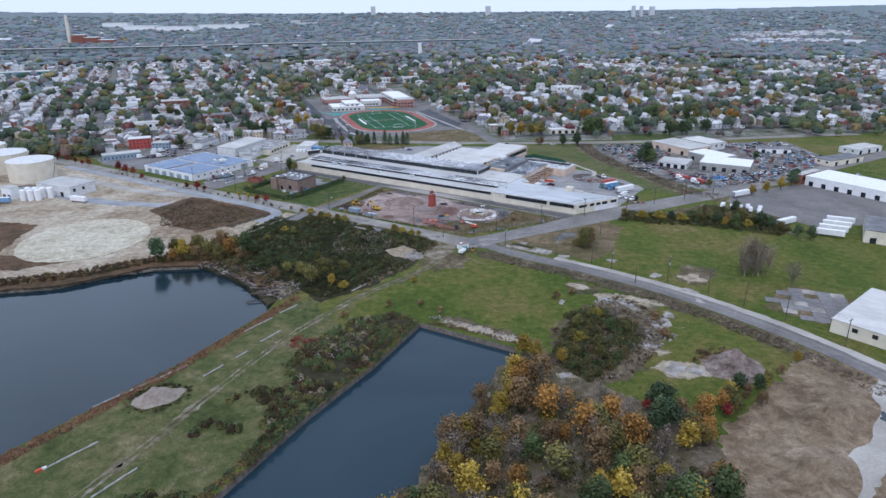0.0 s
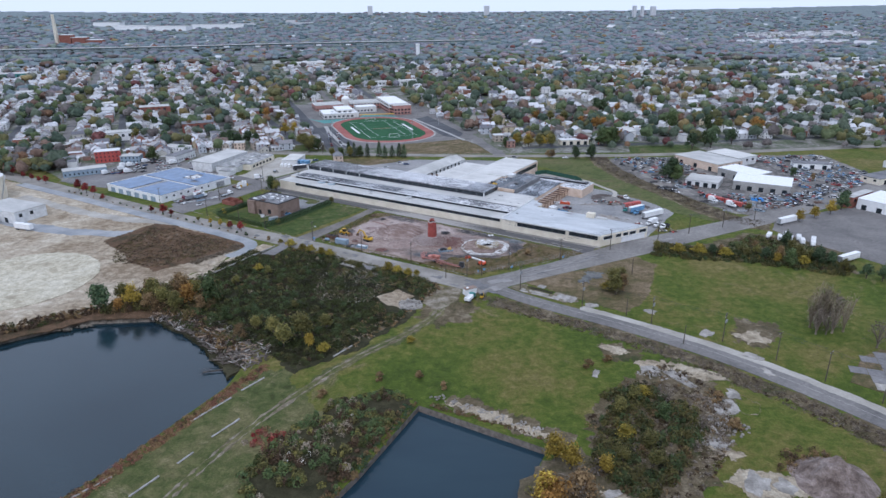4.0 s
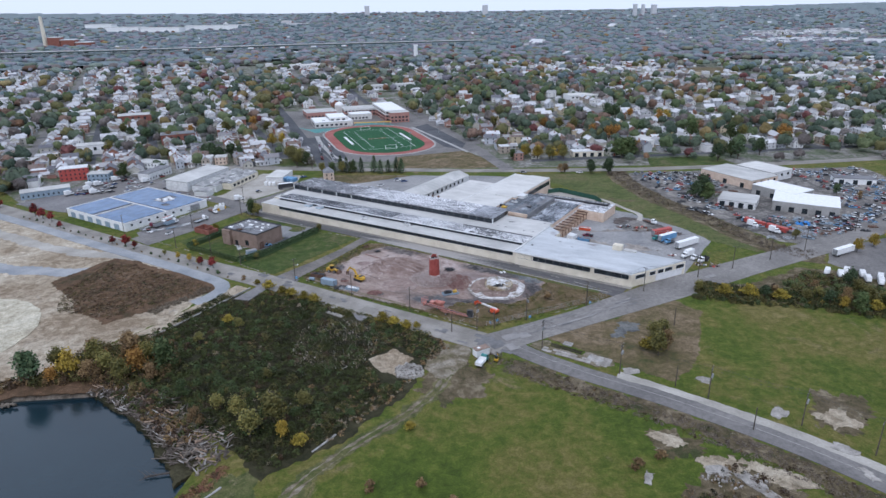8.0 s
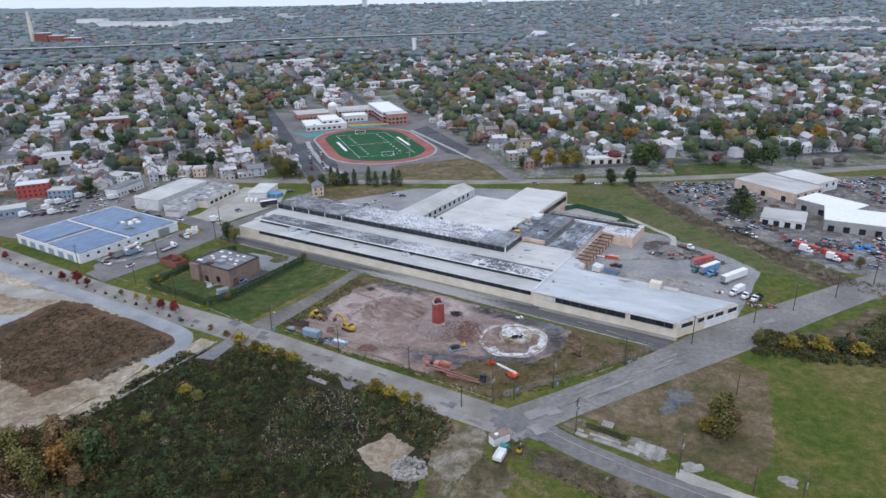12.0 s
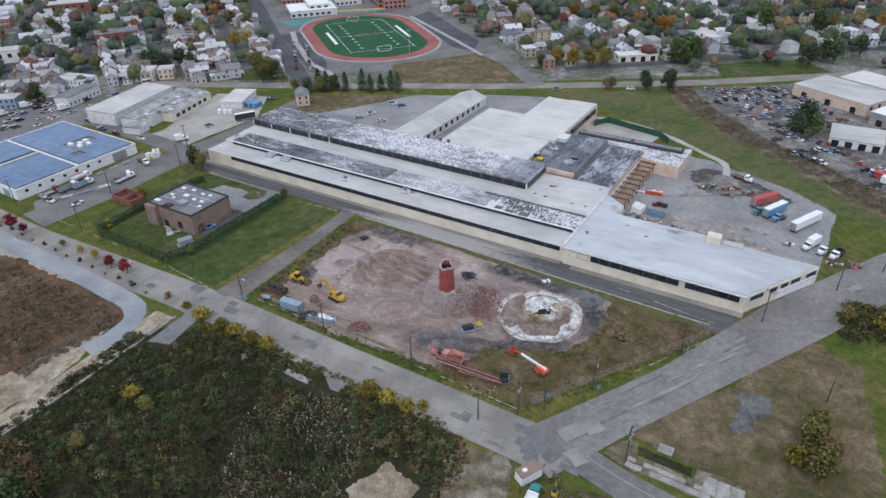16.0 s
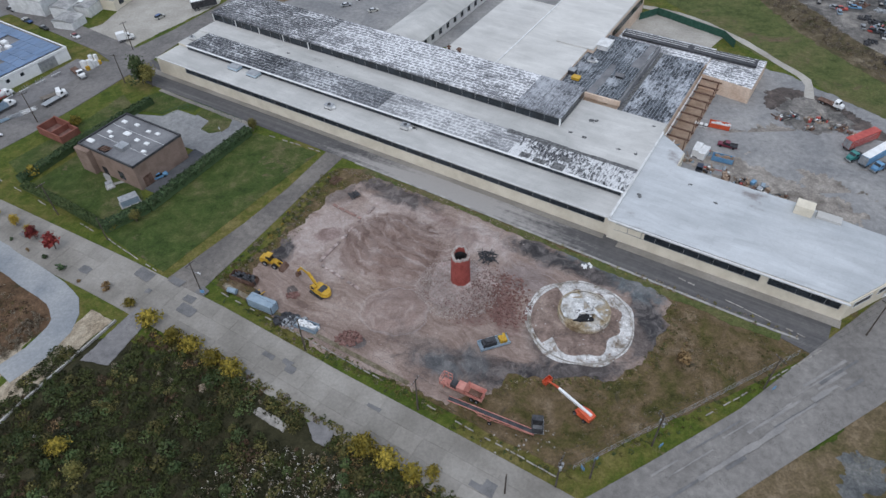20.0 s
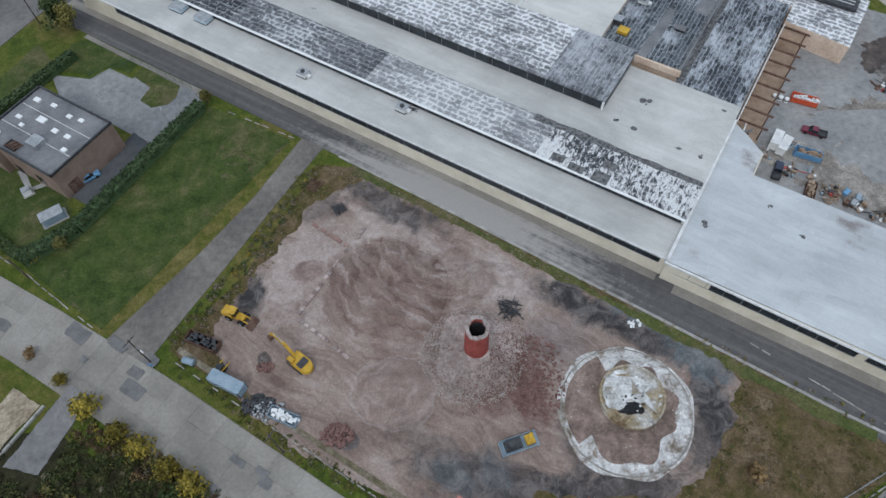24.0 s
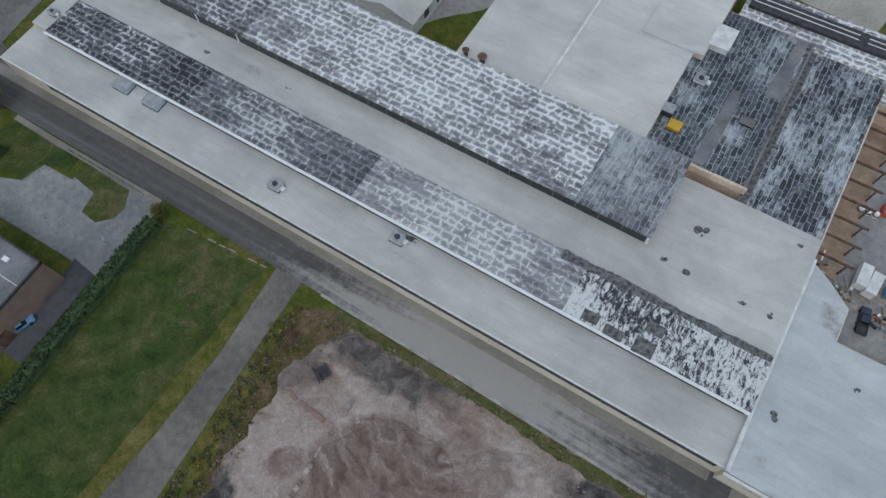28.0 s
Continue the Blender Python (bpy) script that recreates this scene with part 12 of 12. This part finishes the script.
    for k in range(n + 1):
        a = -math.pi / 2 + math.pi * k / n
        pts.append((half + r * math.cos(a), r * math.sin(a)))
    for k in range(n + 1):
        a = math.pi / 2 + math.pi * k / n
        pts.append((-half + r * math.cos(a), r * math.sin(a)))
    return pts


field = thing("sports_field", "green sports field with red running track", "sports field", FIELD)
part("surround", Shape().prism(oval(30, 47), -0.2, 0.116), CONCRETE, field, "pale concrete surround")
part("track", Shape().prism(oval(30, 45), 0.0, 0.16), TRACKRED, field, "red running track")
part("turf", Shape().prism(oval(30, 36.5), 0.05, 0.22), TURF, field, "green artificial turf")
LINEW = surface("field_line_white", (0.7, 0.7, 0.7), (0.78, 0.78, 0.78), 0.5, 4, 0.7)
for k in range(11):
    part("yard_line", Shape().box(-46 + k * 9.2, -23, 0.21, -45.7 + k * 9.2, 23, 0.24), TURF if k % 5 else LINEW, field)
for y in (-23.4, 23.2):
    part("side_line", Shape().box(-48, y, 0.21, 48, y + 0.3, 0.24), LINEW, field)
for y in (-29, 26.6):
    part("team_box", Shape().box(-19, y, 0.21, 19, y + 2.4, 0.25), LINEW, field, "wide white team area stripe")
for k in range(9):
    for y in (-14.5, 12.5):
        part("number_mark", Shape().box(-37.5 + k * 9.2, y, 0.21, -35.8 + k * 9.2, y + 2.0, 0.24), LINEW, field)
part("centre_mark", Shape().box(-3, -9, 0.21, 3, 9, 0.235), DRYGRASS, field, "faded orange centre mark")
for x, q in ((-49, 1), (49, -1)):
    t = thing("goal", "white soccer goal frame with net", "goal", FIELD @ pose(x, 0, 0.2))
    part("goal_frame", Shape().box(-0.1, -5, 0, 0.1, -4.8, 3).box(-0.1, 4.8, 0, 0.1, 5, 3).box(-0.1, -5, 3, 0.1, 5, 3.2).box(-2 * q - 0.1, -5, 0, -2 * q + 0.1, 5, 0.2), WHITE, t)
    part("side_bar", Shape().beam((0, -4.9, 3), (-2 * q, -4.9, 0.1), 0.15, 0.15).beam((0, 4.9, 3), (-2 * q, 4.9, 0.1), 0.15, 0.15), WHITE, t)
sheet("school_ground", [(-122, 742), (-92, 664), (-84, 645), (-30, 650), (34, 672), (44, 690), (22, 760), (0, 820), (-40, 960), (-180, 920)], 0.04, ASPHALT, "asphalt forecourts and car parks of a school")
sheet("brown_lawn", [(-28, 664), (30, 686), (50, 640), (54, 622), (-30, 624)], 0.08, DRYGRASS, "brown mown field", rough=0.4)
sheet("field_car_park", [(-120, 752), (-80, 650), (-70, 652), (-74, 676), (-104, 762)], 0.1, DARKASPHALT, "dark asphalt car park", rough=0.2)
sheet("field_car_park", [(-18, 802), (-4, 824), (32, 716), (26, 690), (12, 704)], 0.117, DARKASPHALT, "dark asphalt car park", rough=0.2)
sheet("pale_walk", ribbon([(-66, 645), (-84, 672), (-104, 730), (-112, 762)], 2.0), 0.13, CONCRETE, "pale concrete walk", "path")
sheet("pale_walk", ribbon([(-20, 806), (16, 720), (32, 680)], 1.6), 0.13, CONCRETE, "pale concrete walk", "path")
sheet("green_court", [(-140, 812), (-126, 800), (-82, 812), (-80, 838), (-44, 830), (-36, 810), (-60, 808), (-84, 792), (-116, 780)], 0.09, TEAL, "green play court", rough=0.2)
SCHOOLBRICK = surface("school_red_brick", (0.36, 0.18, 0.15), (0.44, 0.25, 0.21), 0.3, 4.0, 0.9)
SCHOOLPALE = surface("school_pale_panel", (0.6, 0.585, 0.55), (0.7, 0.685, 0.65), 0.3, 4.0, 0.8, spread=0.08)


def school_block(label, x, y, tn, w, d, h, wall_mat, roof_mat, band=0.0, pitch=4.0):
    """A flat-roofed block with its parapet, storeys of windows and, where it has one, a pale upper band."""
    t = thing("school_block", label, "school", pose(x, y, 0, 0, 0, tn))
    part("wall", Shape().box(-w / 2, -d / 2, 0, w / 2, d / 2, h - band), wall_mat, t)
    if band:
        part("upper_wall", Shape().box(-w / 2 - 0.12, -d / 2 - 0.12, h - band, w / 2 + 0.12, d / 2 + 0.12, h), SCHOOLPALE, t, "pale panelled upper storey")
    part("roof", Shape().box(-w / 2 + 0.3, -d / 2 + 0.3, h - 0.2, w / 2 - 0.3, d / 2 - 0.3, h + 0.06), roof_mat, t)
    part("parapet", Shape().box(-w / 2 - 0.2, -d / 2 - 0.2, h, w / 2 + 0.2, -d / 2 + 0.2, h + 0.5).box(-w / 2 - 0.2, d / 2 - 0.2, h, w / 2 + 0.2, d / 2 + 0.2, h + 0.5).box(-w / 2 - 0.2, -d / 2 + 0.2, h, -w / 2 + 0.2, d / 2 - 0.2, h + 0.5).box(w / 2 - 0.2, -d / 2 + 0.2, h, w / 2 + 0.2, d / 2 - 0.2, h + 0.5), TRIM, t)
    for z in range(max(1, int(h / 3.7))):
        lo = 1.1 + z * 3.7
        if lo + 1.9 > h:
            continue
        for k in range(int((w - 1) / pitch)):
            a = -w / 2 + 1.0 + k * pitch
            part("window", Shape().box(a, -d / 2 - 0.18, lo, a + pitch * 0.55, -d / 2 + 0.02, lo + 1.9), PANE, t)
        for k in range(int((d - 1) / pitch)):
            a = -d / 2 + 1.0 + k * pitch
            part("window", Shape().box(w / 2 - 0.02, a, lo, w / 2 + 0.18, a + pitch * 0.55, lo + 1.9), PANE, t)
            part("window", Shape().box(-w / 2 - 0.18, a, lo, -w / 2 + 0.02, a + pitch * 0.55, lo + 1.9), PANE, t)
    return t


school_block("three storey school block, brick below and white above", -48, 876, 17, 23, 66, 11.5, SCHOOLBRICK, WHITE, 4.4)
school_block("red brick front of a school block", -34.6, 840, 17, 21, 9, 10.6, SCHOOLBRICK, GREYROOF)
school_block("low white school hall", -107, 831, 17, 40, 34, 5.0, SCHOOLPALE, WHITE, 0.0, 5.0)
school_block("white upper storey of a school hall", -103, 840, 17, 19, 32, 7.6, SCHOOLPALE, WHITE, 0.0, 6.0)
school_block("red brick school wing with a grey roof", -128, 884, 20, 34, 26, 6.6, SCHOOLBRICK, GREYROOF)
school_block("long red brick school wing with a grey roof", -82, 894, 14, 40, 22, 8.2, SCHOOLBRICK, GREYROOF, 2.0)
school_block("white school annexe with a flat roof", -80, 866, 17, 24, 18, 6.0, SCHOOLPALE, WHITE)
dm = thing("school_dome", "white domed tower on a school", "school", pose(-109, 912, 0))
part("drum", Shape().tube((0, 0, 0), (0, 0, 9.0), 5.4, 5.4, 16), SCHOOLPALE, dm)
part("dome", Shape().tube((0, 0, 9.0), (0, 0, 11.0), 5.2, 4.0, 16, False).tube((0, 0, 11.0), (0, 0, 12.4), 4.0, 1.2, 16), WHITE, dm)
awn = thing("yellow_awning", "long yellow awning before a school", "awning", pose(-62, 820.5, 0, 0, 0, 8))
part("cover", Shape().box(-20, -2, 3.0, 20, 2, 3.4), YELLOWPAINT, awn)
for k in range(6):
    part("post", Shape().box(-19 + k * 7.6, -1.9, 0, -18.8 + k * 7.6, -1.7, 3.0), TRIM, awn)
for x, y in ((-96, 700), (-18, 690), (8, 770), (-104, 760)):
    t = thing("floodlight_mast", "thin mast beside a sports field", "mast", pose(x, y, 0))
    part("pole", Shape().tube((0, 0, 0), (0, 0, 16), 0.2, 0.12, 6), STEEL, t)
    part("lamp_bar", Shape().box(-1.2, -0.15, 15.4, 1.2, 0.15, 16), STEEL, t)
for k in range(16):
    park(("sedan", "suv", "pickup")[k % 3], -104 + k * 0.9 + (k % 2) * 9, 724 - k * 4.6, 110)
works("pale_store", "long low pale brick store", "store", pose(131, 660, 0, 0, 0, 3), 26, 10, 4.2, CREAM, TRIM, 4)
works("white_garage", "white garage hall with grey roof", "garage", pose(196, 700, 0, 0, 0, 10), 24, 26, 6, WHITE, LIGHTROOF, 3)
sheet("grass_lot", [(172, 618), (240, 622), (236, 650), (178, 646)], 0.09, LAWN, "empty grass lot", rough=0.5)
sheet("grass_lot", [(-130, 640), (-92, 636), (-104, 668), (-128, 662)], 0.09, LAWN, "empty grass lot", rough=0.5)
sheet("car_lot", [(-135, 640), (-128, 668), (-150, 672), (-158, 640)], 0.1, DARKASPHALT, "dark asphalt car lot", rough=0.3)

# ---- tank yard by the river ----
for x, y, r, h in ((-303, 493, 16, 15), (-340, 520, 17, 15), (-360, 470, 14, 13), (-378, 555, 16, 14)):
    t = thing("storage_tank", "large cream steel storage tank", "storage tank", pose(x, y, 0.05))
    part("shell", Shape().tube((0, 0, 0), (0, 0, h), r, r, 40), CREAM, t)
    part("roof", Shape().tube((0, 0, h), (0, 0, h + 1.0), r + 0.15, 0.8, 40), TRIM, t)
    part("stair", Shape().beam((r + 0.4, -3, 0.5), (r + 0.2, 6, h), 0.8, 0.12), STEEL, t)
for x, y, w, d, h, m in ((-258, 455, 34, 20, 7, TRIM), (-318, 430, 20, 12, 5, CREAM), (-345, 445, 12, 10, 6, STEEL), (-288, 440, 10, 6, 8, WHITE)):
    works("tank_yard_shed", "pale shed in a tank yard", "shed", pose(x, y, 0, 0, 0, -25), w, d, h, m, GREYROOF, 2)
for k in range(7):
    t = thing("silo", "small white upright tank", "silo", pose(-276 + (k % 4) * 5, 440 - (k // 4) * 6, 0))
    part("shell", Shape().tube((0, 0, 0), (0, 0, 7), 2.0, 2.0, 14), WHITE, t)
    part("cap", Shape().tube((0, 0, 7), (0, 0, 7.8), 2.05, 0.4, 14), WHITE, t)
put(semi_trailer("white trailer in a sandy yard", WHITE, 12), -236, 428, -20, 0.05)
put(semi_trailer("blue trailer in a sandy yard", BLUEPAINT, 10), -286, 427, 8, 0.05)
for k in range(5):
    t = thing("pipe_bridge", "steel pipe bridge in a tank yard", "pipes", pose(-330 + k * 14, 452 + k * 3, 0, 0, 0, 10))
    part("pipe", Shape().tube((-7, 0, 3), (7, 0, 3), 0.3, 0.3, 8).tube((-7, 0.9, 3), (7, 0.9, 3), 0.2, 0.2, 8), RUSTMETAL, t)
    part("stand", Shape().box(-5, -0.3, 0, -4.7, 1.2, 2.8).box(4.7, -0.3, 0, 5, 1.2, 2.8), STEEL, t)
sheet("grey_drive", ribbon(smooth_line([(-150, 426), (-180, 420), (-230, 432), (-300, 470)]), 5), 0.06, GRAVEL, "grey tyre-worn drive over sand", "road", rough=1.5)
sheet("grey_drive", ribbon(smooth_line([(-140, 436), (-200, 452), (-280, 500)]), 4), 0.065, PALEGRAVEL, "pale tyre-worn drive over sand", "road", rough=1.5)

# ---- far landmarks ----
wt = thing("water_tower", "white water tower above the trees", "water tower", pose(-31, 1650, 0))
part("shaft", Shape().tube((0, 0, 0), (0, 0, 32), 4.6, 4.4, 16), WHITE, wt)
part("cap", Shape().tube((0, 0, 32), (0, 0, 34), 5.6, 5.2, 16), WHITE, wt)
pp = thing("power_station", "red brick power station with a tall pale stack", "power station", pose(-1190, 2260, 0, 0, 0, 8))
part("smokestack", Shape().tube((0, 0, 0), (0, 0, 96), 7, 4.2, 16), CREAM, pp)
for x, w, h in ((14, 34, 34), (50, 40, 26), (92, 46, 18)):
    part("wall", Shape().box(x, -20, 0, x + w, 20, h), REDBRICK, pp)
    part("roof", Shape().box(x - 0.5, -20.5, h, x + w + 0.5, 20.5, h + 1.2), TRIM, pp)
BRIDGESTEEL = surface("green_grey_girder", (0.16, 0.19, 0.19), (0.24, 0.27, 0.27), 0.02, 0.3, 0.8)
hw = thing("highway_bridge", "long elevated highway on concrete piers", "bridge")
HWL = [(-1400, 1700), (-1000, 1772), (-760, 1825), (-520, 1895), (-280, 1930), (-80, 1985)]
for a, b in zip(HWL, HWL[1:]):
    part("deck", Shape().beam((*a, 13), (*b, 13), 24, 2.2), BRIDGESTEEL, hw)
    n = 7
    for k in range(n):
        f = (k + 0.5) / n
        x, y = a[0] + (b[0] - a[0]) * f, a[1] + (b[1] - a[1]) * f
        part("pier", Shape().box(x - 2.2, y - 7, 0, x + 2.2, y + 7, 12), CONCRETE, hw)
    part("barrier", Shape().beam((a[0], a[1] - 11.5, 14.6), (b[0], b[1] - 11.5, 14.6), 0.5, 1.1), BRIDGESTEEL, hw)
for k in range(14):
    f = k / 14
    x, y = -1250 + f * 1100, 1728 + f * 240
    t = thing("highway_lorry", "white lorry on the highway", "truck", pose(x, y, 14.1, 0, 0, 14))
    part("box", Shape().box(-7, -1.3, 1, 7, 1.3, 4), WHITE, t)
    part("cab", Shape().box(7.2, -1.2, 0.6, 9.4, 1.2, 3.2), REDPAINT if k % 3 else BLUEPAINT, t)
    part("wheels", Shape().tube((-5, -1.2, 0.5), (-5, 1.2, 0.5), 0.5, 0.5, 8).tube((7.6, -1.2, 0.5), (7.6, 1.2, 0.5), 0.5, 0.5, 8), BLACK, t)
rf = random.Random(55)
fs_ = Shape()
for k in range(420):
    a = rf.uniform(-0.75, 0.72)
    r = rf.uniform(1500, 4300)
    x, y = r * math.sin(a), r * math.cos(a)
    w = rf.uniform(9, 20) if rf.random() < 0.93 else rf.uniform(30, 60)
    house_faces(fs_, pose(x, y, ground_height(x, y), 0, 0, rf.uniform(0, 90)), w * 0.6, w, rf.uniform(5, 8), rf.random() < 0.4, rf.choice((0, 0, 2, 1, 4)), NW + rf.choice((2, 3, 5, 5)), False)
for k in range(90):
    x, y = 930 + rf.uniform(0, 330), 2060 + rf.uniform(-60, 120)
    house_faces(fs_, pose(x, y, 0, 0, 0, rf.choice((10, 100))), 10, 20, 9, False, 2, NW + 3, False)
for x, y, w, h in ((1130, 3900, 16, 66), (1180, 3920, 12, 62), (1260, 3980, 26, 58), (340, 4300, 30, 60), (-900, 3400, 90, 14), (-640, 3500, 110, 14), (-380, 4400, 30, 60)):
    house_faces(fs_, pose(x, y, ground_height(x, y), 0, 0, 5), w, 24, h, True, 2, NW + 5, False)
tagged(new("distant_buildings", fs_.mesh("distant_buildings", TOWNMATS)), "pale far buildings among the trees", "buildings", kind="stuff")
# haze is mixed into the ridge's pale blue-grey colour
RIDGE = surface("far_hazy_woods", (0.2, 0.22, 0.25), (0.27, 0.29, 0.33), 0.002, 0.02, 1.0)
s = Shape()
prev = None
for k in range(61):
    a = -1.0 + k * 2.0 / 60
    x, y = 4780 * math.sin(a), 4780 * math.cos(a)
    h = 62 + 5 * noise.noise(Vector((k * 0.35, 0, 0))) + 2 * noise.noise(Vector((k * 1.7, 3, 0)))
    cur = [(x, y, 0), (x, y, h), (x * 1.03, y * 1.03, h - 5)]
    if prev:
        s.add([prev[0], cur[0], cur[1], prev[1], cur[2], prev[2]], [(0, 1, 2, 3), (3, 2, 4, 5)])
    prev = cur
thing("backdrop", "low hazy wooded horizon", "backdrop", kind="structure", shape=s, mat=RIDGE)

# ---- slabs of the dock road ----
road = bpy.data.objects["dock_road"]
PATCH = surface("dark_road_patch", (0.13, 0.128, 0.128), (0.19, 0.185, 0.182), 0.3, 3.0, 0.9)
slab_long = Shape().box(0.03, 0.03, -0.1, 6.17, 4.27, 0.0).mesh("road_slab", PAVING)
rs = random.Random(4)
for (ax, ay), (bx, by) in zip(SROAD[1:], SROAD[2:]):
    L = math.hypot(bx - ax, by - ay)
    n = max(1, round(L / 6.2))
    tn = heading(ax, ay, bx, by)
    for k in range(n):
        for lane in (-1.5, -0.5, 0.5):
            m = pose(ax + (bx - ax) * k / n, ay + (by - ay) * k / n, 0.13 + rs.uniform(-0.01, 0.01), 0, 0, tn) @ Matrix.Translation((0, lane * 4.3, 0)) @ Matrix.Diagonal((L / n / 6.2, 1, 1, 1))
            part("road_slab", slab_long, None, road, at=m)
for k in range(15):
    f = rs.uniform(0.05, 0.98)
    i = min(len(SROAD) - 2, 2 + int(f * (len(SROAD) - 3)))
    (ax, ay), (bx, by) = SROAD[i], SROAD[i + 1]
    g = rs.random()
    x, y = ax + (bx - ax) * g + rs.uniform(-4, 4), ay + (by - ay) * g + rs.uniform(-4, 4)
    w, d = rs.uniform(0.8, 2.4), rs.uniform(0.6, 1.6)
    part("asphalt_patch", Shape().prism(wobble([(-w, -d), (w, -d), (w, d), (-w, d)], 0.9, 0.25, k), 0, 0.03), PATCH, road, "dark asphalt patch in the concrete", at=pose(x, y, 0.15 + 0.004 * k, 0, 0, -33))
for k, (x, y, w, d) in enumerate(((-81.5, 411.3, 5.6, 3.4), (-67.6, 402.4, 3.2, 2.2), (-78.7, 405.3, 1.6, 1.3), (-72.5, 408.6, 4.6, 2.4), (-65, 404.6, 2.6, 2.0), (-120, 428, 3.4, 2.2), (-40, 382, 2.8, 1.8))):
    part("asphalt_patch", Shape().prism(wobble([(-w / 2, -d / 2), (w / 2, -d / 2), (w / 2, d / 2), (-w / 2, d / 2)], 0.5, 0.4, 30 + k), 0, 0.03), PATCH, road, "dark asphalt patch in the concrete", at=pose(x, y, 0.215 + 0.004 * k, 0, 0, -33))
avenue = bpy.data.objects["avenue"]
PALEPATCH = surface("pale_road_patch", (0.2200, 0.2108, 0.2034), (0.2956, 0.2807, 0.2646), 0.3, 3.0, 0.9)
for k, (x, y, w, d) in enumerate(((52, 355, 16, 1.2), (60, 359, 14, 1.0), (30, 345, 7, 4), (24, 339, 6, 5), (35, 346, 5, 4), (20, 342, 7, 4.5), (78, 370, 8, 1.0), (130, 400, 6, 2), (29, 337, 4, 5))):
    part("road_patch", Shape().prism(wobble([(-w / 2, -d / 2), (w / 2, -d / 2), (w / 2, d / 2), (-w / 2, d / 2)], 1.0, 0.3, 60 + k), 0, 0.025), PATCH if k in (3, 5) else PALEPATCH, avenue, at=pose(x, y, 0.25 + 0.004 * k, 0, 0, 27))
for k in range(16):
    f = rs.random()
    x, y = 36 + 50 * f + rs.uniform(-1, 1), 349 + 26 * f
    o = rs.uniform(-3.4, 3.4)
    w, d = rs.uniform(5, 16), rs.uniform(0.25, 0.7)
    part("road_patch", Shape().prism(wobble([(-w / 2, -d / 2), (w / 2, -d / 2), (w / 2, d / 2), (-w / 2, d / 2)], 0.8, 0.16, 90 + k), 0, 0.02), PALEPATCH if k % 3 else PATCH, avenue, at=pose(x - 0.46 * o, y + 0.89 * o, 0.2 + 0.004 * k, 0, 0, 27.5))
# slabs of the old concrete floor
yard = bpy.data.objects["slab_yard"]
for i in range(-2, 8):
    for j in range(-3, 7):
        x, y = 149 + i * 5.2 + j * 1.5, 259 + j * 4.6 - i * 2.2
        if inside([(143, 256), (157, 272), (168, 278), (186, 262), (172, 242), (160, 240)], x, y) and rs.random() < 0.9:
            part("slab", Shape().box(-2.74, -2.32, 0, 2.74, 2.32, 0.14), OLDASPHALT if rs.random() < 0.92 else OLDCONCRETE, yard, at=pose(x, y, 0.03, rs.uniform(-0.4, 0.4), rs.uniform(-0.4, 0.4), -21))
pav = bpy.data.objects["broken_pavement"]
for row, wide in ((1.1, 1.5), (2.9, 1.3)):
    for k in range(11):
        if rs.random() < 0.86:
            f = k / 10
            part("slab", Shape().box(-0.93, -wide / 2, 0, 0.93, wide / 2, 0.08), OLDCONCRETE if rs.random() < 0.7 else KERB, pav, at=pose(40.4 + 15.8 * f + row * 0.55, 333.6 - 10.4 * f + row * 0.83, 0.13, rs.uniform(-1.5, 1.5), rs.uniform(-1.5, 1.5), -33.5 + rs.uniform(-3, 3)))
for i in range(3):
    for j in range(3):
        part("slab", Shape().box(-1.35, -1.05, 0, 1.35, 1.05, 0.08), OLDCONCRETE if rs.random() < 0.7 else KERB, pav, at=pose(56.6 + i * 2.4 + j * 0.7, 328.6 - i * 1.6 + j * 1.3 - 2.0, 0.14, rs.uniform(-1.5, 1.5), rs.uniform(-1.5, 1.5), -33.5 + rs.uniform(-3, 3)))
kf = thing("foundation_frame", "low concrete foundation frame in the grass", "foundation", pose(50.7, 338.4, 0.05, 0, 0, -31.5))
for a, b, c, d in ((-1.7, -1.3, 1.7, -1.0), (-1.7, 1.0, 1.7, 1.3), (-1.7, -1.0, -1.4, 1.0), (1.4, -1.0, 1.7, 1.0)):
    part("kerb_stone", Shape().box(a, b, 0, c, d, 0.35), KERB, kf)
part("infill", Shape().box(-1.4, -1.0, 0, 1.4, 1.0, 0.2), OLDCONCRETE, kf)
